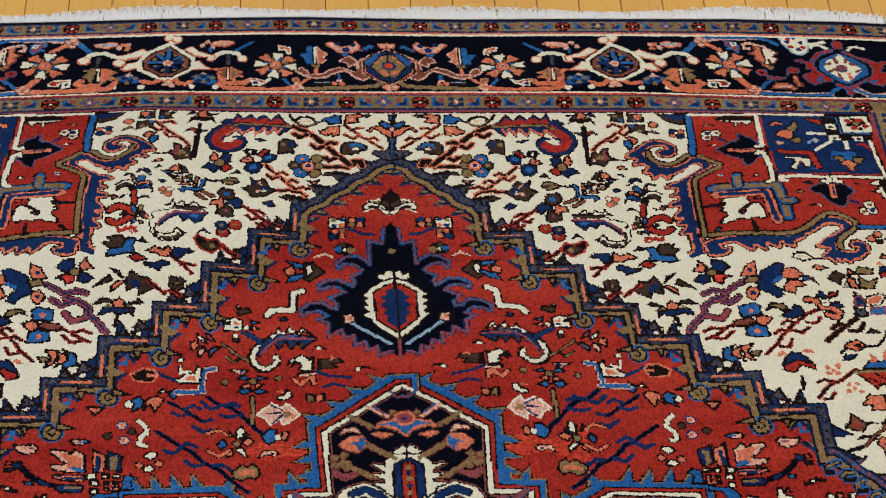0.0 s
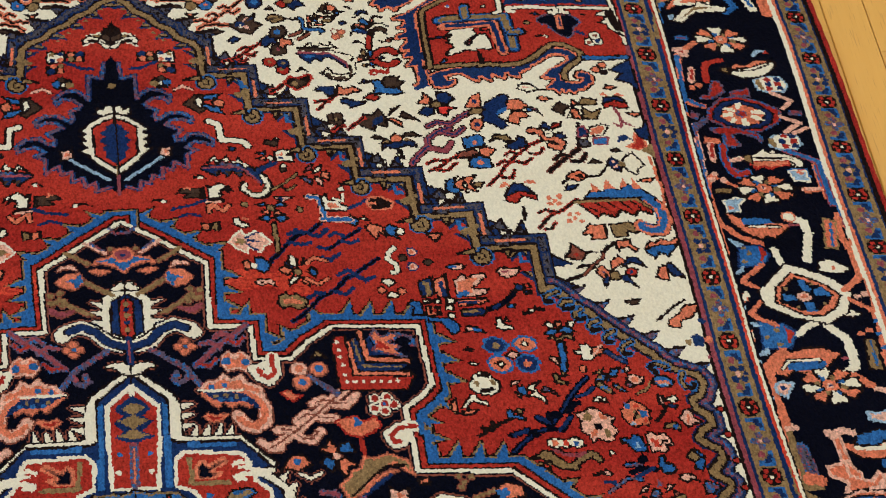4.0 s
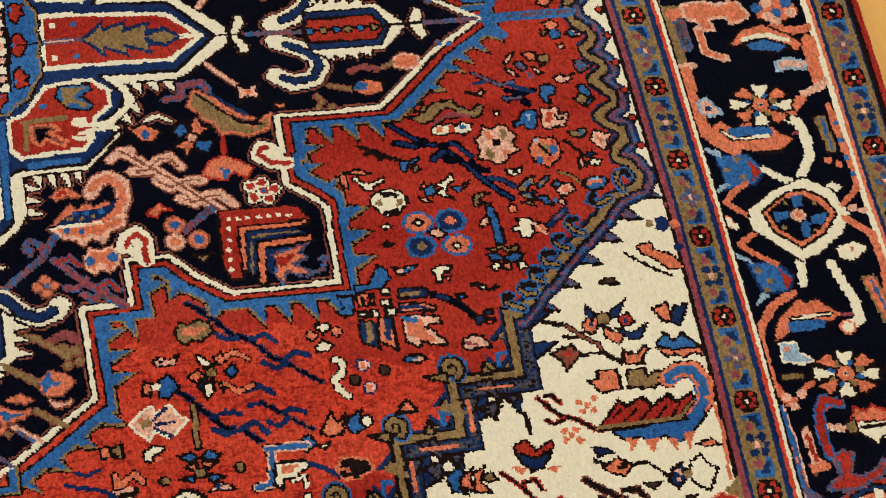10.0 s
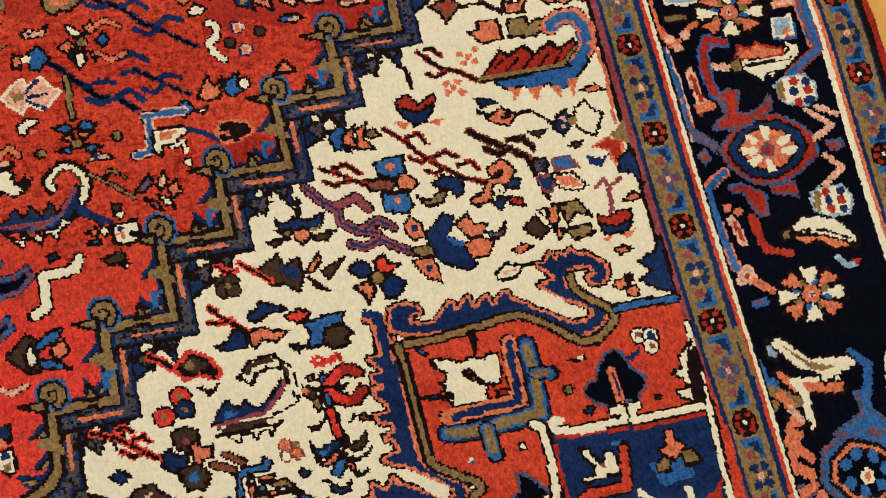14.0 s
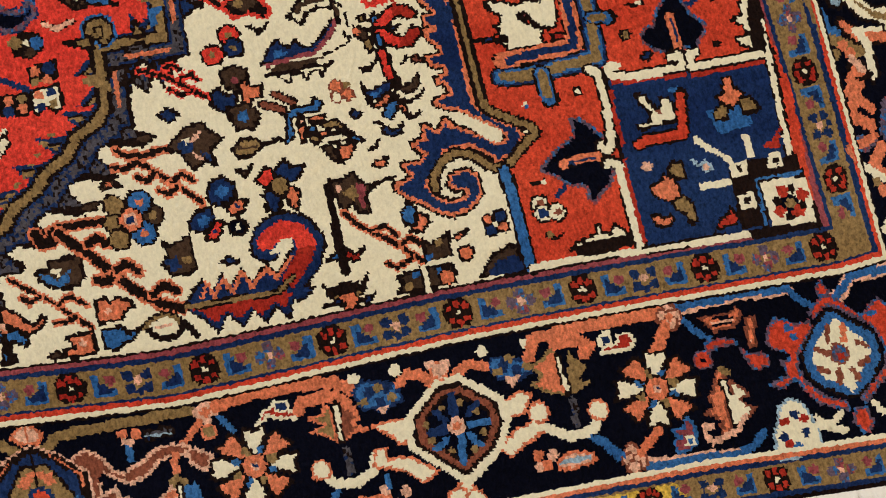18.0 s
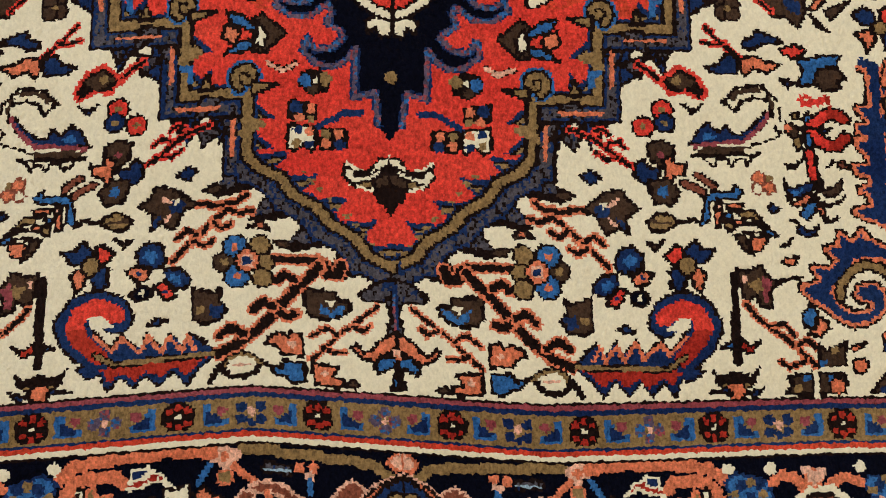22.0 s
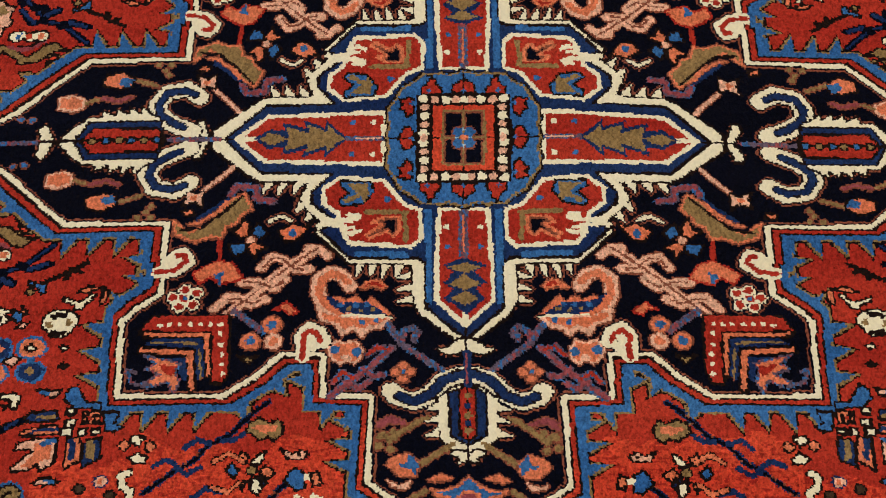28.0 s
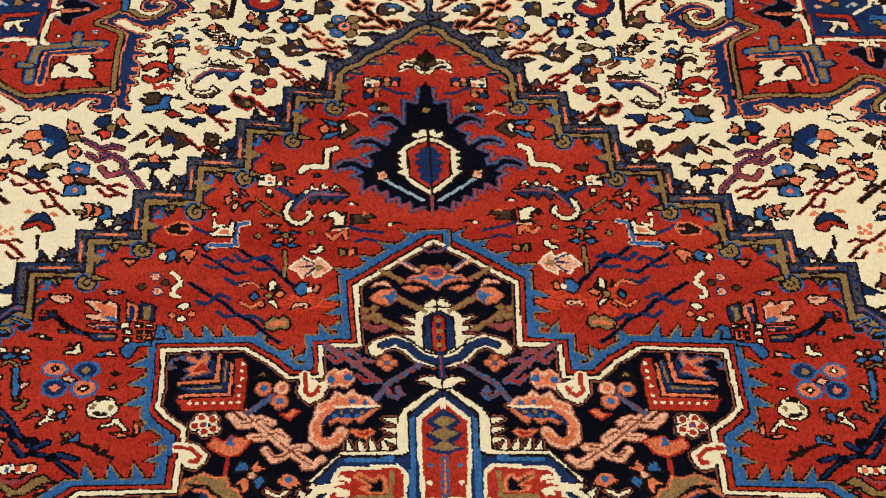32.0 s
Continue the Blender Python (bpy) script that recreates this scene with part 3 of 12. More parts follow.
for p in each("tan_stalk", RED, sym="4", label="tan stalk with blue wings"):
    p.line("16.8,40.4 16.6,44.5", "k", 0.75)
    p.line("16.8,40.4 16.6,44.4", "t", 0.42)
    p.poly("14.7,45.3 15.9,44.9 16.5,45.5 15.7,45.9", "b", "k", 0.28)
    p.poly("16.6,45.5 17.5,44.8 18.5,45.4 17.6,45.9", "b", "k", 0.28)
    p.poly("15.1,46.4 16.2,45.9 16.2,46.9", "s", "k", 0.28)
    p.poly("16.7,45.9 18.1,46 16.8,46.9", "s", "k", 0.28)
    p.poly("14.5,47.5 15.9,47.2 15.7,47.9", "b", "k", 0.28)
    p.poly("16.8,47.1 18.5,47.5 17.3,48", "b", "k", 0.28)
    p.dot(16.4, 47.0, 0.42, "t", "k", 0.2)
for p in each("leaf_sprig", RED, sym="4", label="salmon and tan leaf pair"):
    p.poly("8.3,43.8 9.1,43.5 9.1,44.6 8.3,44.8", "s", "k", 0.28)
    p.poly("9.3,43.8 10.1,43.4 10.1,44.9 9.4,44.7", "t", "k", 0.28)
for p in each("ivory_bracket", RED, sym="4", label="ivory bracket with a salmon leaf"):
    p.poly("11.7,44.5 12.7,43.9 13.7,44.1 13.5,44.6 12.7,44.8 12.4,45.5 11.8,45.4", "i", "k", 0.28)
    p.poly("12.7,45.1 13.8,45.1 12.9,45.6", "s")
for p in each("salmon_bracket", RED, sym="4", label="salmon bracket leaf on brown bars"):
    p.line("9.2,46.5 9.3,47.7 10.1,47 10.7,46.5 11.3,47.4", "k", 0.80)
    p.line("9.2,46.5 9.3,47.7 10.1,47 10.7,46.5 11.3,47.4", "s", 0.50)
    p.line("9,48.2 10.6,48.1", "k", 0.75)
    p.line("9,48.1 10.4,48", "p", 0.35)
for p in each("ivory_hook", RED, sym="4", label="ivory hooked leaf beside a brown leaf"):
    p.poly("9.2,48.8 10.4,48.8 10.6,49.8 11.1,49.9 11.6,49.3 11.2,50.5 10.1,50.5 9.5,50.6", "i", "k", 0.28)
    p.poly("7.4,48.9 8.8,48.7 8.8,50.4 7.4,50.4 7.9,49.7", "w", "k", 0.28)
for p in each("ivory_cross", RED, sym="4", label="ivory and salmon four-petalled flower"):
    p.poly("28.7,33.4 29.9,33.2 30.3,33.8 29.3,34.3", "i", "k", 0.28)
    p.poly("28.4,35.6 29.2,34.9 30.1,35.5 29.5,36.1 28.6,36.1", "i", "k", 0.28)
    p.dot(28.3, 34.4, 0.40, "s", "k", 0.2)
    p.dot(30.6, 34.2, 0.40, "s", "k", 0.2)
for p in each("fan_flower", RED, sym="4", label="salmon fan with a blue crescent"):
    p.poly("27.5,44.1 28.7,42.1 29.2,43.3 30,42.4 29.5,44.3 28.3,44.6", "s", "k", 0.28)
    p.poly("30.2,42.9 31.5,42.1 31.1,43.3 31.6,43.9 30.6,44.5 29.9,43.9", "b", "k", 0.28)
    p.dot(31.8, 43.3, 0.45, "i", "k", 0.2)
for p in each("crook", RED, sym="4", label="blue crook round an ivory leaf"):
    p.line("22.6,45.3 26.1,45.1", "k", 1.00)
    p.line("22.9,45.5 22.5,48.7 21.1,48.9", "k", 1.00)
    p.poly("25.6,44.8 26.4,44.1 27,45.1 26,45.9", "b", "k", 0.28)
    p.line("22.6,45.3 26,45.2", "p", 0.85)
    p.line("22.9,45.5 22.5,48.6 21.2,48.9", "p", 0.85)
    p.line("22.6,45.3 26,45.2", "b", 0.50)
    p.line("22.9,45.5 22.5,48.6 21.2,48.9", "b", 0.50)
    p.poly("23,46.7 25.5,46.6 26.2,47.2 25.1,47.7 24.7,48.4 23.6,48.2 23.4,49.3 22.7,48.8", "i", "k", 0.28)
    p.poly("23.6,46.9 24.9,47.1 24.5,47.7 23.4,47.7", "s")
    p.line("24.3,48.5 25.4,48.2 25.5,49.1", "k", 0.60)
    p.line("24.3,48.5 25.4,48.2 25.5,49.1", "i", 0.35)
    p.dot(25.5, 50.1, 0.30, "i", "k", 0.2)
for p in each("seed", RED, sym="4", label="dark seed with salmon core on a blue stalk"):
    p.line("26.1,47 27.3,47.6 28.4,48.4", "d", 0.50)
    p.poly("28.2,47.8 29,46.7 31.1,46.9 31.7,47.9 30.2,48.8 28.8,48.7", "k", "s", 0.25)
    p.poly("28.4,47.6 29.6,47.5 29.6,48.1 28.5,48", "s")
for p in each("ivory_chip", RED, sym="4", label="small ivory leaf with a dark rim"):
    p.poly("27,45.4 28.3,45 27.7,45.8", "i", "k", 0.28)
    p.poly("16.9,48.8 17.8,48 18.8,48.4 19.5,48.9 18.3,48.8", "p", "k", 0.20)
    p.dot(17.8, 48.5, 0.25, "d")
    p.dot(13.2, 47.5, 0.35, "t", "k", 0.2)
    p.dot(19.9, 46.8, 0.35, "t", "k", 0.2)
for p in each("boteh", RED, sym="4", label="navy and violet curled leaf with an ivory beaded rim"):
    p.line("13.6,50.8 13.3,50 14.1,49.3 14.7,48.8 15.7,49 16.3,49.5 16.7,50.5 16.5,51.7 15.9,52.4 15.2,53.1", "k", 1.05)
    p.line("13.7,50.7 13.4,50.2 14.1,49.4 14.7,49 15.5,49.2 16.2,49.8 16.5,50.7 16.3,51.7 15.8,52.3 15.2,52.9", "i", 0.60)
    p.line("13.7,50.4 14.2,49.6 14.8,49.3 15.5,49.5 16,50.1 16.2,50.9", "w", 0.25)
    p.poly("16,51 15.7,50.7 15.2,51.5 14.6,52.1 14.1,52.7 13.8,53.1 13.6,52.3 13.3,51.9 12.9,52.5 12.5,53.2 12.1,52.4 11.7,52 11.3,52.6 10.9,53.1 10.7,52.5 10.4,52.1 9.8,52.9 8.9,53.4 9.1,53.9 10.9,54.3 12.8,54.4 14.1,54.2 15,53.5 15.7,52.3", "d", "k", 0.24)
    p.poly("13.4,52.3 12.8,52.9 13.5,52.9", "w")
    p.poly("12,52.3 11.4,53 12.2,53", "w")
    p.poly("10.7,52.4 10.1,53 10.7,53", "w")
    p.line("15.5,51.2 14.9,52.1 14.2,53 13.3,53.8 11.3,54.2", "v", 0.40)
    p.line("15.6,51.1 14.7,52.3 13.9,53.2 13.1,53.6 11.4,53.7 9.2,53.6", "m", 0.28)
    p.poly("15.2,53.6 14.5,53.8 14.2,53.5 13.9,53.9 13.5,54.4 12.6,54.4 12.3,54.9 12,54.5 11.3,54.8 10.9,54.2 10.5,54.9 10,54.6 9.1,53.9 10.1,55 10.7,55.6 10.9,54.8 11.5,55 12.1,55.6 12.5,54.8 13.1,54.7 13.5,55.4 13.8,54.5 14.5,54.2", "i", "k", 0.22)
for p in each("navy_twig", RED, sym="4", label="short navy twig under the curled leaf"):
    p.line("17.3,54.4 16.8,53.9 15.7,53.3", "k", 0.70)
    p.line("17.3,54.4 16.8,53.9 15.7,53.3", "d", 0.45)
for p in each("ivory_hook", RED, sym="4", label="ivory hooked leaf beside a brown blossom"):
    p.poly("12.2,49.6 11.7,49.9 11.3,50.3 10.7,49.9 10.5,49.3 10.7,49 10.4,48.7 9.3,48.7 9.2,50.8 9.6,50.3 10,50.7 10.5,51.1 11.2,50.7 11.8,50.3", "i", "k", 0.24)
for p in each("olive_twig", RED, sym="4", label="olive beaded twig"):
    p.line("20.4,52.6 19.2,51.6 18,50.6 16.9,50", "k", 0.55)
    p.line("20.4,52.6 19.2,51.6 18,50.6 16.9,50", "t", 0.25)
    p.line("19.9,50.7 19.4,50.2 18.7,49.9 18.2,50.5", "k", 0.50)
    p.line("19.9,50.7 19.4,50.2 18.7,49.9", "t", 0.25)
for p in each("ring_flower", RED, sym="4", label="blue ringed salmon flowers beside an ivory scroll"):
    p.dot(32.4, 37.8, 0.50, "p", "d", 0.2)
    p.dot(32.6, 40.1, 0.50, "p", "d", 0.2)
    p.dot(32.4, 37.8, 0.25, "s")
    p.dot(32.6, 40.1, 0.25, "s")
    p.line("29.9,37 30.6,37.3 30.4,38.4 29.6,39 29.9,40.1 30.6,40.8", "k", 0.85)
    p.line("29.9,37 30.6,37.3 30.4,38.4 29.6,39 29.9,40.1 30.6,40.8", "i", 0.55)
    p.dot(34.2, 38.5, 0.40, "w", "k", 0.2)
    p.dot(31.4, 39.2, 0.40, "w", "k", 0.2)
for p in each("navy_twig", RED, sym="4", label="dark blue twig"):
    p.line("5.4,47.1 6.4,47.4 7.4,47.6 8.9,48.4", "d", 0.45)
    p.line("6.1,45.8 7.1,46.3 8.2,45.8", "d", 0.40)
for p in each("brown_leaf", RED, sym="4", label="brown leaf with a salmon foot"):
    p.poly("6.7,48.9 8.4,48.8 8.6,50.4 7.6,50.4 6.5,50.3 6,49.6 7.3,49.6", "w", "k", 0.28)
    p.poly("6.6,50.3 7.5,50.1 7.3,50.6", "s")
for p in each("ivory_chip", RED, sym="4", label="small ivory leaf in a dark rim"):
    p.poly("2.8,48.2 3.7,48.6 5,48.1 4.9,48.8 3.6,49", "k")
    p.dot(4.5, 48.4, 0.28, "i")
    p.poly("7.6,51.6 8.6,52.2 9.4,51.8 9,52.5 8.1,52.4", "k")
    p.dot(8.7, 52.0, 0.28, "i")
for p in each("tulip", RED, sym="4", label="salmon and violet sideways tulip"):
    p.poly("20.5,52.2 22,50.6 22.2,51.6 21.3,52.2", "v", "k", 0.28)
    p.poly("22.4,51.8 23.2,50.5 23.5,51.5 22.8,52.3", "p", "k", 0.28)
    p.poly("23.3,52.2 24.2,51.5 24.5,52.7 23.6,53.1", "s", "k", 0.28)
    p.poly("22.3,52.6 23.4,53.1 23.7,54.1 22.9,53.6", "i", "k", 0.28)
    p.poly("21.3,52.9 22.3,53.3 22.7,54.2 22,53.9", "m", "k", 0.28)
for p in each("square_flower", RED, sym="4", label="ivory square flower with an orange dot"):
    p.line("15.3,52.5 16.7,53.6 18,54.4", "d", 0.50)
    p.poly("18.1,54.8 20.3,54.6 20.5,56.2 19.3,56.7 18.1,56.4", "i", "k", 0.28)
    p.poly("19.4,55.6 20.3,55.6 20.4,56.2 19.6,56.2", "k")
    p.poly("18.3,55.6 19.2,55.5 19,56.2", "s")
    p.dot(18.8, 55.2, 0.28, "d")
    p.poly("18.4,52.9 19.2,53.1 19.1,53.8 18.4,53.7", "w", "k", 0.28)
    p.dot(18.9, 53.9, 0.30, "i", "k", 0.2)
    p.dot(17.5, 55.2, 0.30, "i", "k", 0.2)
    p.poly("15.8,55.1 16.9,54.8 16.8,55.6", "s", "k", 0.28)
    p.poly("15.8,56.1 16.9,55.7 17.1,56.4", "b", "k", 0.28)
    p.poly("17,57.6 18.6,57.1 18.9,58 17.4,58.3", "w", "k", 0.28)
    p.poly("18.2,58.2 19.1,58.4 18.7,58.8", "i", "k", 0.20)
    p.poly("12.4,56.6 13.2,56.4 13.4,57 12.6,57.1", "d", "k", 0.28)
for p in each("ivory_angle", RED, sym="4", label="ivory angled bar"):
    p.line("10.7,61.5 11.8,61 11.8,58.3 14.5,58.1 15,57.2", "k", 1.15)
    p.line("10.8,61.5 11.8,61 11.8,58.3 14.5,58.1 15,57.3", "i", 0.75)
for p in each("arrow_flower", RED, sym="4", label="ivory, blue and salmon arrow flower"):
    p.poly("8.1,64.6 9.9,63 10.6,63.5 10.7,66.2 9.7,66.3", "w", "k", 0.28)
    p.poly("10.4,64.1 11.4,63.2 12.8,62.8 12.3,63.9 11.4,64.2 10.6,64.6", "b", "k", 0.28)
    p.poly("10.5,65.2 11.7,65.4 13,66.4 11.5,66.2 10.6,66", "b", "k", 0.28)
    p.poly("11.8,64.2 12.8,63.9 13.1,64.9 12.2,65.6 11.6,64.9", "s", "k", 0.28)
    p.poly("9.5,64.8 10.2,63.7 10.5,65.4 9.9,66", "i", "k", 0.28)
for p in each("small_bird", RED, sym="4", label="small pale bird"):
    p.line("7.3,67.1 8.2,67.7 9.4,67.2", "k", 0.55)
    p.line("7.3,67.1 8.2,67.7 9.4,67.2", "p", 0.38)
for p in each("olive_rosette", RED, sym="4", label="olive and blue rosette"):
    p.poly("4.5,68.2 5.5,67.4 6.9,67.7 7.2,68.9 6,69.8 4.8,69.3", "k")
    p.dot(5.0, 68.3, 0.50, "t")
    p.dot(6.6, 68.5, 0.50, "b")
    p.dot(5.8, 68.4, 0.22, "i")
    p.dot(6.0, 69.2, 0.40, "w")
for p in each("white_square_flower", RED, sym="4", label="ivory square flower with coloured dots"):
    p.poly("5.6,72.3 7.7,72.1 7.9,73.1 7.8,74 7.3,74.2 6.6,73.7 5.9,74.3 5.6,73.7", "i", "k", 0.28)
    p.dot(6.2, 72.7, 0.35, "s")
    p.dot(7.1, 72.6, 0.35, "d")
    p.dot(6.2, 73.7, 0.35, "d")
    p.dot(7.2, 73.6, 0.35, "t")
    p.poly("3.1,72.4 5.3,72.2 5.4,74.2 3.2,74", "k")
    p.dot(3.9, 72.8, 0.38, "s")
    p.dot(4.9, 73.6, 0.38, "s")
    p.dot(4.9, 72.8, 0.38, "t")
    p.dot(3.8, 73.7, 0.45, "d")
    p.poly("5.6,70.4 7.8,70 7.9,71.8 5.6,71.7", "k")
    p.dot(6.1, 70.8, 0.38, "s")
    p.dot(7.0, 71.6, 0.38, "s")
    p.dot(7.2, 70.7, 0.50, "d")
    p.dot(6.1, 71.6, 0.35, "t")
    p.line("2.3,71 3.6,71.1 5.5,72.2", "d", 0.50)
for p in each("pendant", RED, sym="4", label="indigo pendant with hooked violet edge"):
    p.poly("-0.1,49.8 0.9,51.1 2.3,50.5 2.4,51.9 3.4,51.4 3.7,52.9 4.7,52.2 4.9,53.9 5.9,53.5 6.2,54.9 7.1,54.2 7.6,53.7 7.7,56 8.8,56.7 7.7,57.2 8.8,58.1 9.9,57.9 10.6,57.3 10.9,58.3 9.9,59.3 8.4,59.5 7.5,58.5 6.8,58.3 6.7,59.2 7.6,60.2 6.9,60.5 5.8,61.1 6.5,61.9 7.8,62 8.7,61.4 8.9,62.3 7.8,63.1 6.3,63.1 4.9,62 4.6,62.6 5,63.7 3.9,64.3 3.7,64.8 4.6,65.7 5.9,65.9 6.5,64.9 6.8,66.1 5.7,67.1 4.4,67.3 3.3,66.5 2.8,65.7 2.8,69.8 1.2,69.3 0.9,72 -0.1,73.4", "n")
    p.line("0.9,51.1 2.3,50.5 2.4,51.9 3.4,51.4 3.7,52.9 4.7,52.2 4.9,53.9 5.9,53.5 6.2,54.9 7.1,54.2 7.6,53.7 7.7,56 8.8,56.7 7.7,57.2 8.8,58.1 9.9,57.9 10.6,57.3 10.9,58.3 9.9,59.3 8.4,59.5 7.5,58.5 6.8,58.3 6.7,59.2 7.6,60.2 6.9,60.5 5.8,61.1 6.5,61.9 7.8,62 8.7,61.4 8.9,62.3 7.8,63.1 6.3,63.1 4.9,62 4.6,62.6 5,63.7 3.9,64.3 3.7,64.8 4.6,65.7 5.9,65.9 6.5,64.9 6.8,66.1 5.7,67.1 4.4,67.3 3.3,66.5 2.8,65.7 2.8,69.8 1.2,69.3 0.9,72", "d", 0.62)
    p.line("0.9,51.1 2.3,50.5 2.4,51.9 3.4,51.4 3.7,52.9 4.7,52.2 4.9,53.9 5.9,53.5 6.2,54.9 7.1,54.2 7.6,53.7 7.7,56 8.8,56.7 7.7,57.2 8.8,58.1 9.9,57.9 10.6,57.3 10.9,58.3 9.9,59.3 8.4,59.5 7.5,58.5 6.8,58.3 6.7,59.2 7.6,60.2 6.9,60.5 5.8,61.1 6.5,61.9 7.8,62 8.7,61.4 8.9,62.3 7.8,63.1 6.3,63.1 4.9,62 4.6,62.6 5,63.7 3.9,64.3 3.7,64.8 4.6,65.7 5.9,65.9 6.5,64.9 6.8,66.1 5.7,67.1 4.4,67.3 3.3,66.5 2.8,65.7 2.8,69.8 1.2,69.3 0.9,72", "v", 0.40)
    p.line("0.9,51.1 2.3,50.5 2.4,51.9 3.4,51.4 3.7,52.9 4.7,52.2 4.9,53.9 5.9,53.5 6.2,54.9 7.1,54.2 7.6,53.7 7.7,56", "m", 0.24)
for p in each("pendant_hexagon", RED, sym="4", label="ivory toothed hexagon with a blue and red core"):
    p.poly("-0.1,52.9 1.1,53.9 2.4,55.4 3,56.4 4,57.3 3.1,57.6 3.9,58.5 3.2,58.8 3.9,59.6 3.2,59.9 3.9,60.6 3.3,61 2.7,61.9 1.4,62.8 -0.1,63.4", "i", "k", 0.28)
    p.poly("-0.1,54 1,55 2.3,56.4 2.5,60.9 1.2,62 -0.1,62.5", "r", "k", 0.28)
    p.poly("-0.1,54.8 1,55.8 1,56.8 1.6,57.3 1.1,58 1.8,58.8 1.1,59.3 1.7,60 1,60.5 0.7,61.3 -0.1,61.5", "d")
    p.poly("-0.1,63.4 1.2,62.9 2,63.3 1.8,64.4 1.2,63.9 0.8,64.7 -0.1,64.4", "i", "k", 0.28)
    p.line("0,49.8 0,53", "m", 0.35)
    p.line("0,53 0,54.6", "t", 0.25)
    p.line("0.9,52.3 5,55.8", "l", 0.42)
    p.poly("4.7,56.2 5.4,55.8 6,55.9 5.9,56.6 6.2,57.4 5.5,57.3 4.9,57.5", "p", "k", 0.28)
    p.dot(5.4, 56.7, 0.30, "s")
    p.dot(0.0, 68.0, 0.50, "t")
for p in each("navy_branch", RED, sym="4", label="dark blue hooked branch"):
    p.line("39.4,12.2 40.8,13.5 42.2,14.7 43.7,15.1 44.5,16.3 45.6,17.6 46.5,19.1 47.8,20.7 49,22", "n", 0.75)
    p.line("39.4,12.2 40.8,13.5 42.2,14.7 43.7,15.1 44.5,16.3 45.6,17.6 46.5,19.1 47.8,20.7 49,22", "d", 0.30)
    p.line("39.5,14.3 41.3,14.9 42.2,14.4", "n", 0.85)
    p.line("39.8,14.3 41.3,14.9", "d", 0.50)
    p.line("42.7,16.5 43.7,15.8 44.1,16.9 45,16.9", "n", 0.95)
    p.line("42.7,16.6 43.7,15.9", "d", 0.50)
    p.line("43.7,15.1 45.1,14.9 46.2,16.6", "n", 0.70)
    p.line("44.7,14.8 46.2,16.6", "d", 0.40)
    p.line("46.2,17.3 46.8,18.3 47.5,18.5", "n", 0.70)
    p.line("47.3,19.3 48.5,19.7 49.4,20.6", "n", 0.65)
    p.line("47.3,19.3 48.5,19.7 49.4,20.6", "d", 0.40)
for p in each("brown_branch", RED, sym="4", label="dark brown thread branch"):
    p.line("36.1,14.3 37.5,15.1 38.7,15.9 40,16.5", "k", 0.50)
    p.line("36.6,15.3 37.5,15 37.8,16", "k", 0.60)
for p in each("tan_arch", RED, sym="4", label="tan arched leaf"):
    p.poly("40.9,11.3 42,11.3 42.9,10.9 43.6,10 44.7,9.8 45.7,9.7 45.9,10.3 46.7,10.9 47.4,11.3 48,10.5 48.6,10.8 48.1,11.8 47.4,12.2 46.2,11.7 45.4,10.8 44.9,10.6 44.1,11.2 43.4,12.1 42.4,12.4 41.8,11.8", "t", "k", 0.26)
    p.line("43.5,12.5 44.6,11.7 45.7,11.5 46.8,11.9", "m", 0.50)
    p.line("43.7,12.7 44.7,12 45.9,12", "k", 0.30)
for p in each("pill", RED, sym="4", label="ivory, salmon and blue beaded pill"):
    p.poly("43.1,13 43.8,12.5 44.4,12.7 45,12.5 45.5,12.9 46.2,12.5 47,12.8 46.9,13.6 46,14 45.1,13.6 43.9,13.9 43.1,13.6", "i", "k", 0.26)
    p.poly("43.5,13 43.9,12.8 44.3,13 44.1,13.5 43.6,13.5", "s")
    p.poly("44.7,12.9 45.3,12.9 45.3,13.5 44.8,13.5", "o")
    p.poly("45.9,12.8 46.3,12.8 46.4,13.4 45.8,13.5", "b")
for p in each("pink_cap", RED, sym="4", label="orange patch under a brown rim"):
    p.poly("41.8,10.4 43,9.7 42.5,10.8", "o", "k", 0.26)
for p in each("star_flower", RED, sym="4", label="cream eight-petalled star flower"):
    p.poly("47.9,13.1 48.5,13.7 49.5,13.2 50.2,13.4 50.4,14.1 51,14.7 50.4,15.6 50.9,16.4 49.8,17 49.3,17.7 48.3,17.9 47.7,17.3 46.8,17.1 47.2,16.1 46.9,14.7 47.6,14.3", "p", "k", 0.26)
    p.poly("47.9,13.8 48.5,14 48.8,14.9 48.1,14.8", "s")
    p.poly("49.4,13.8 50,13.9 50.1,14.7 49.4,15.1", "t")
    p.poly("47.4,16.4 48.1,15.8 48.5,16.6 48.1,17.4", "t")
    p.poly("49.3,16.2 50.2,16.4 49.3,17.2", "s")
    p.dot(48.9, 15.3, 0.42, "k")
    p.dot(48.9, 15.3, 0.20, "n")
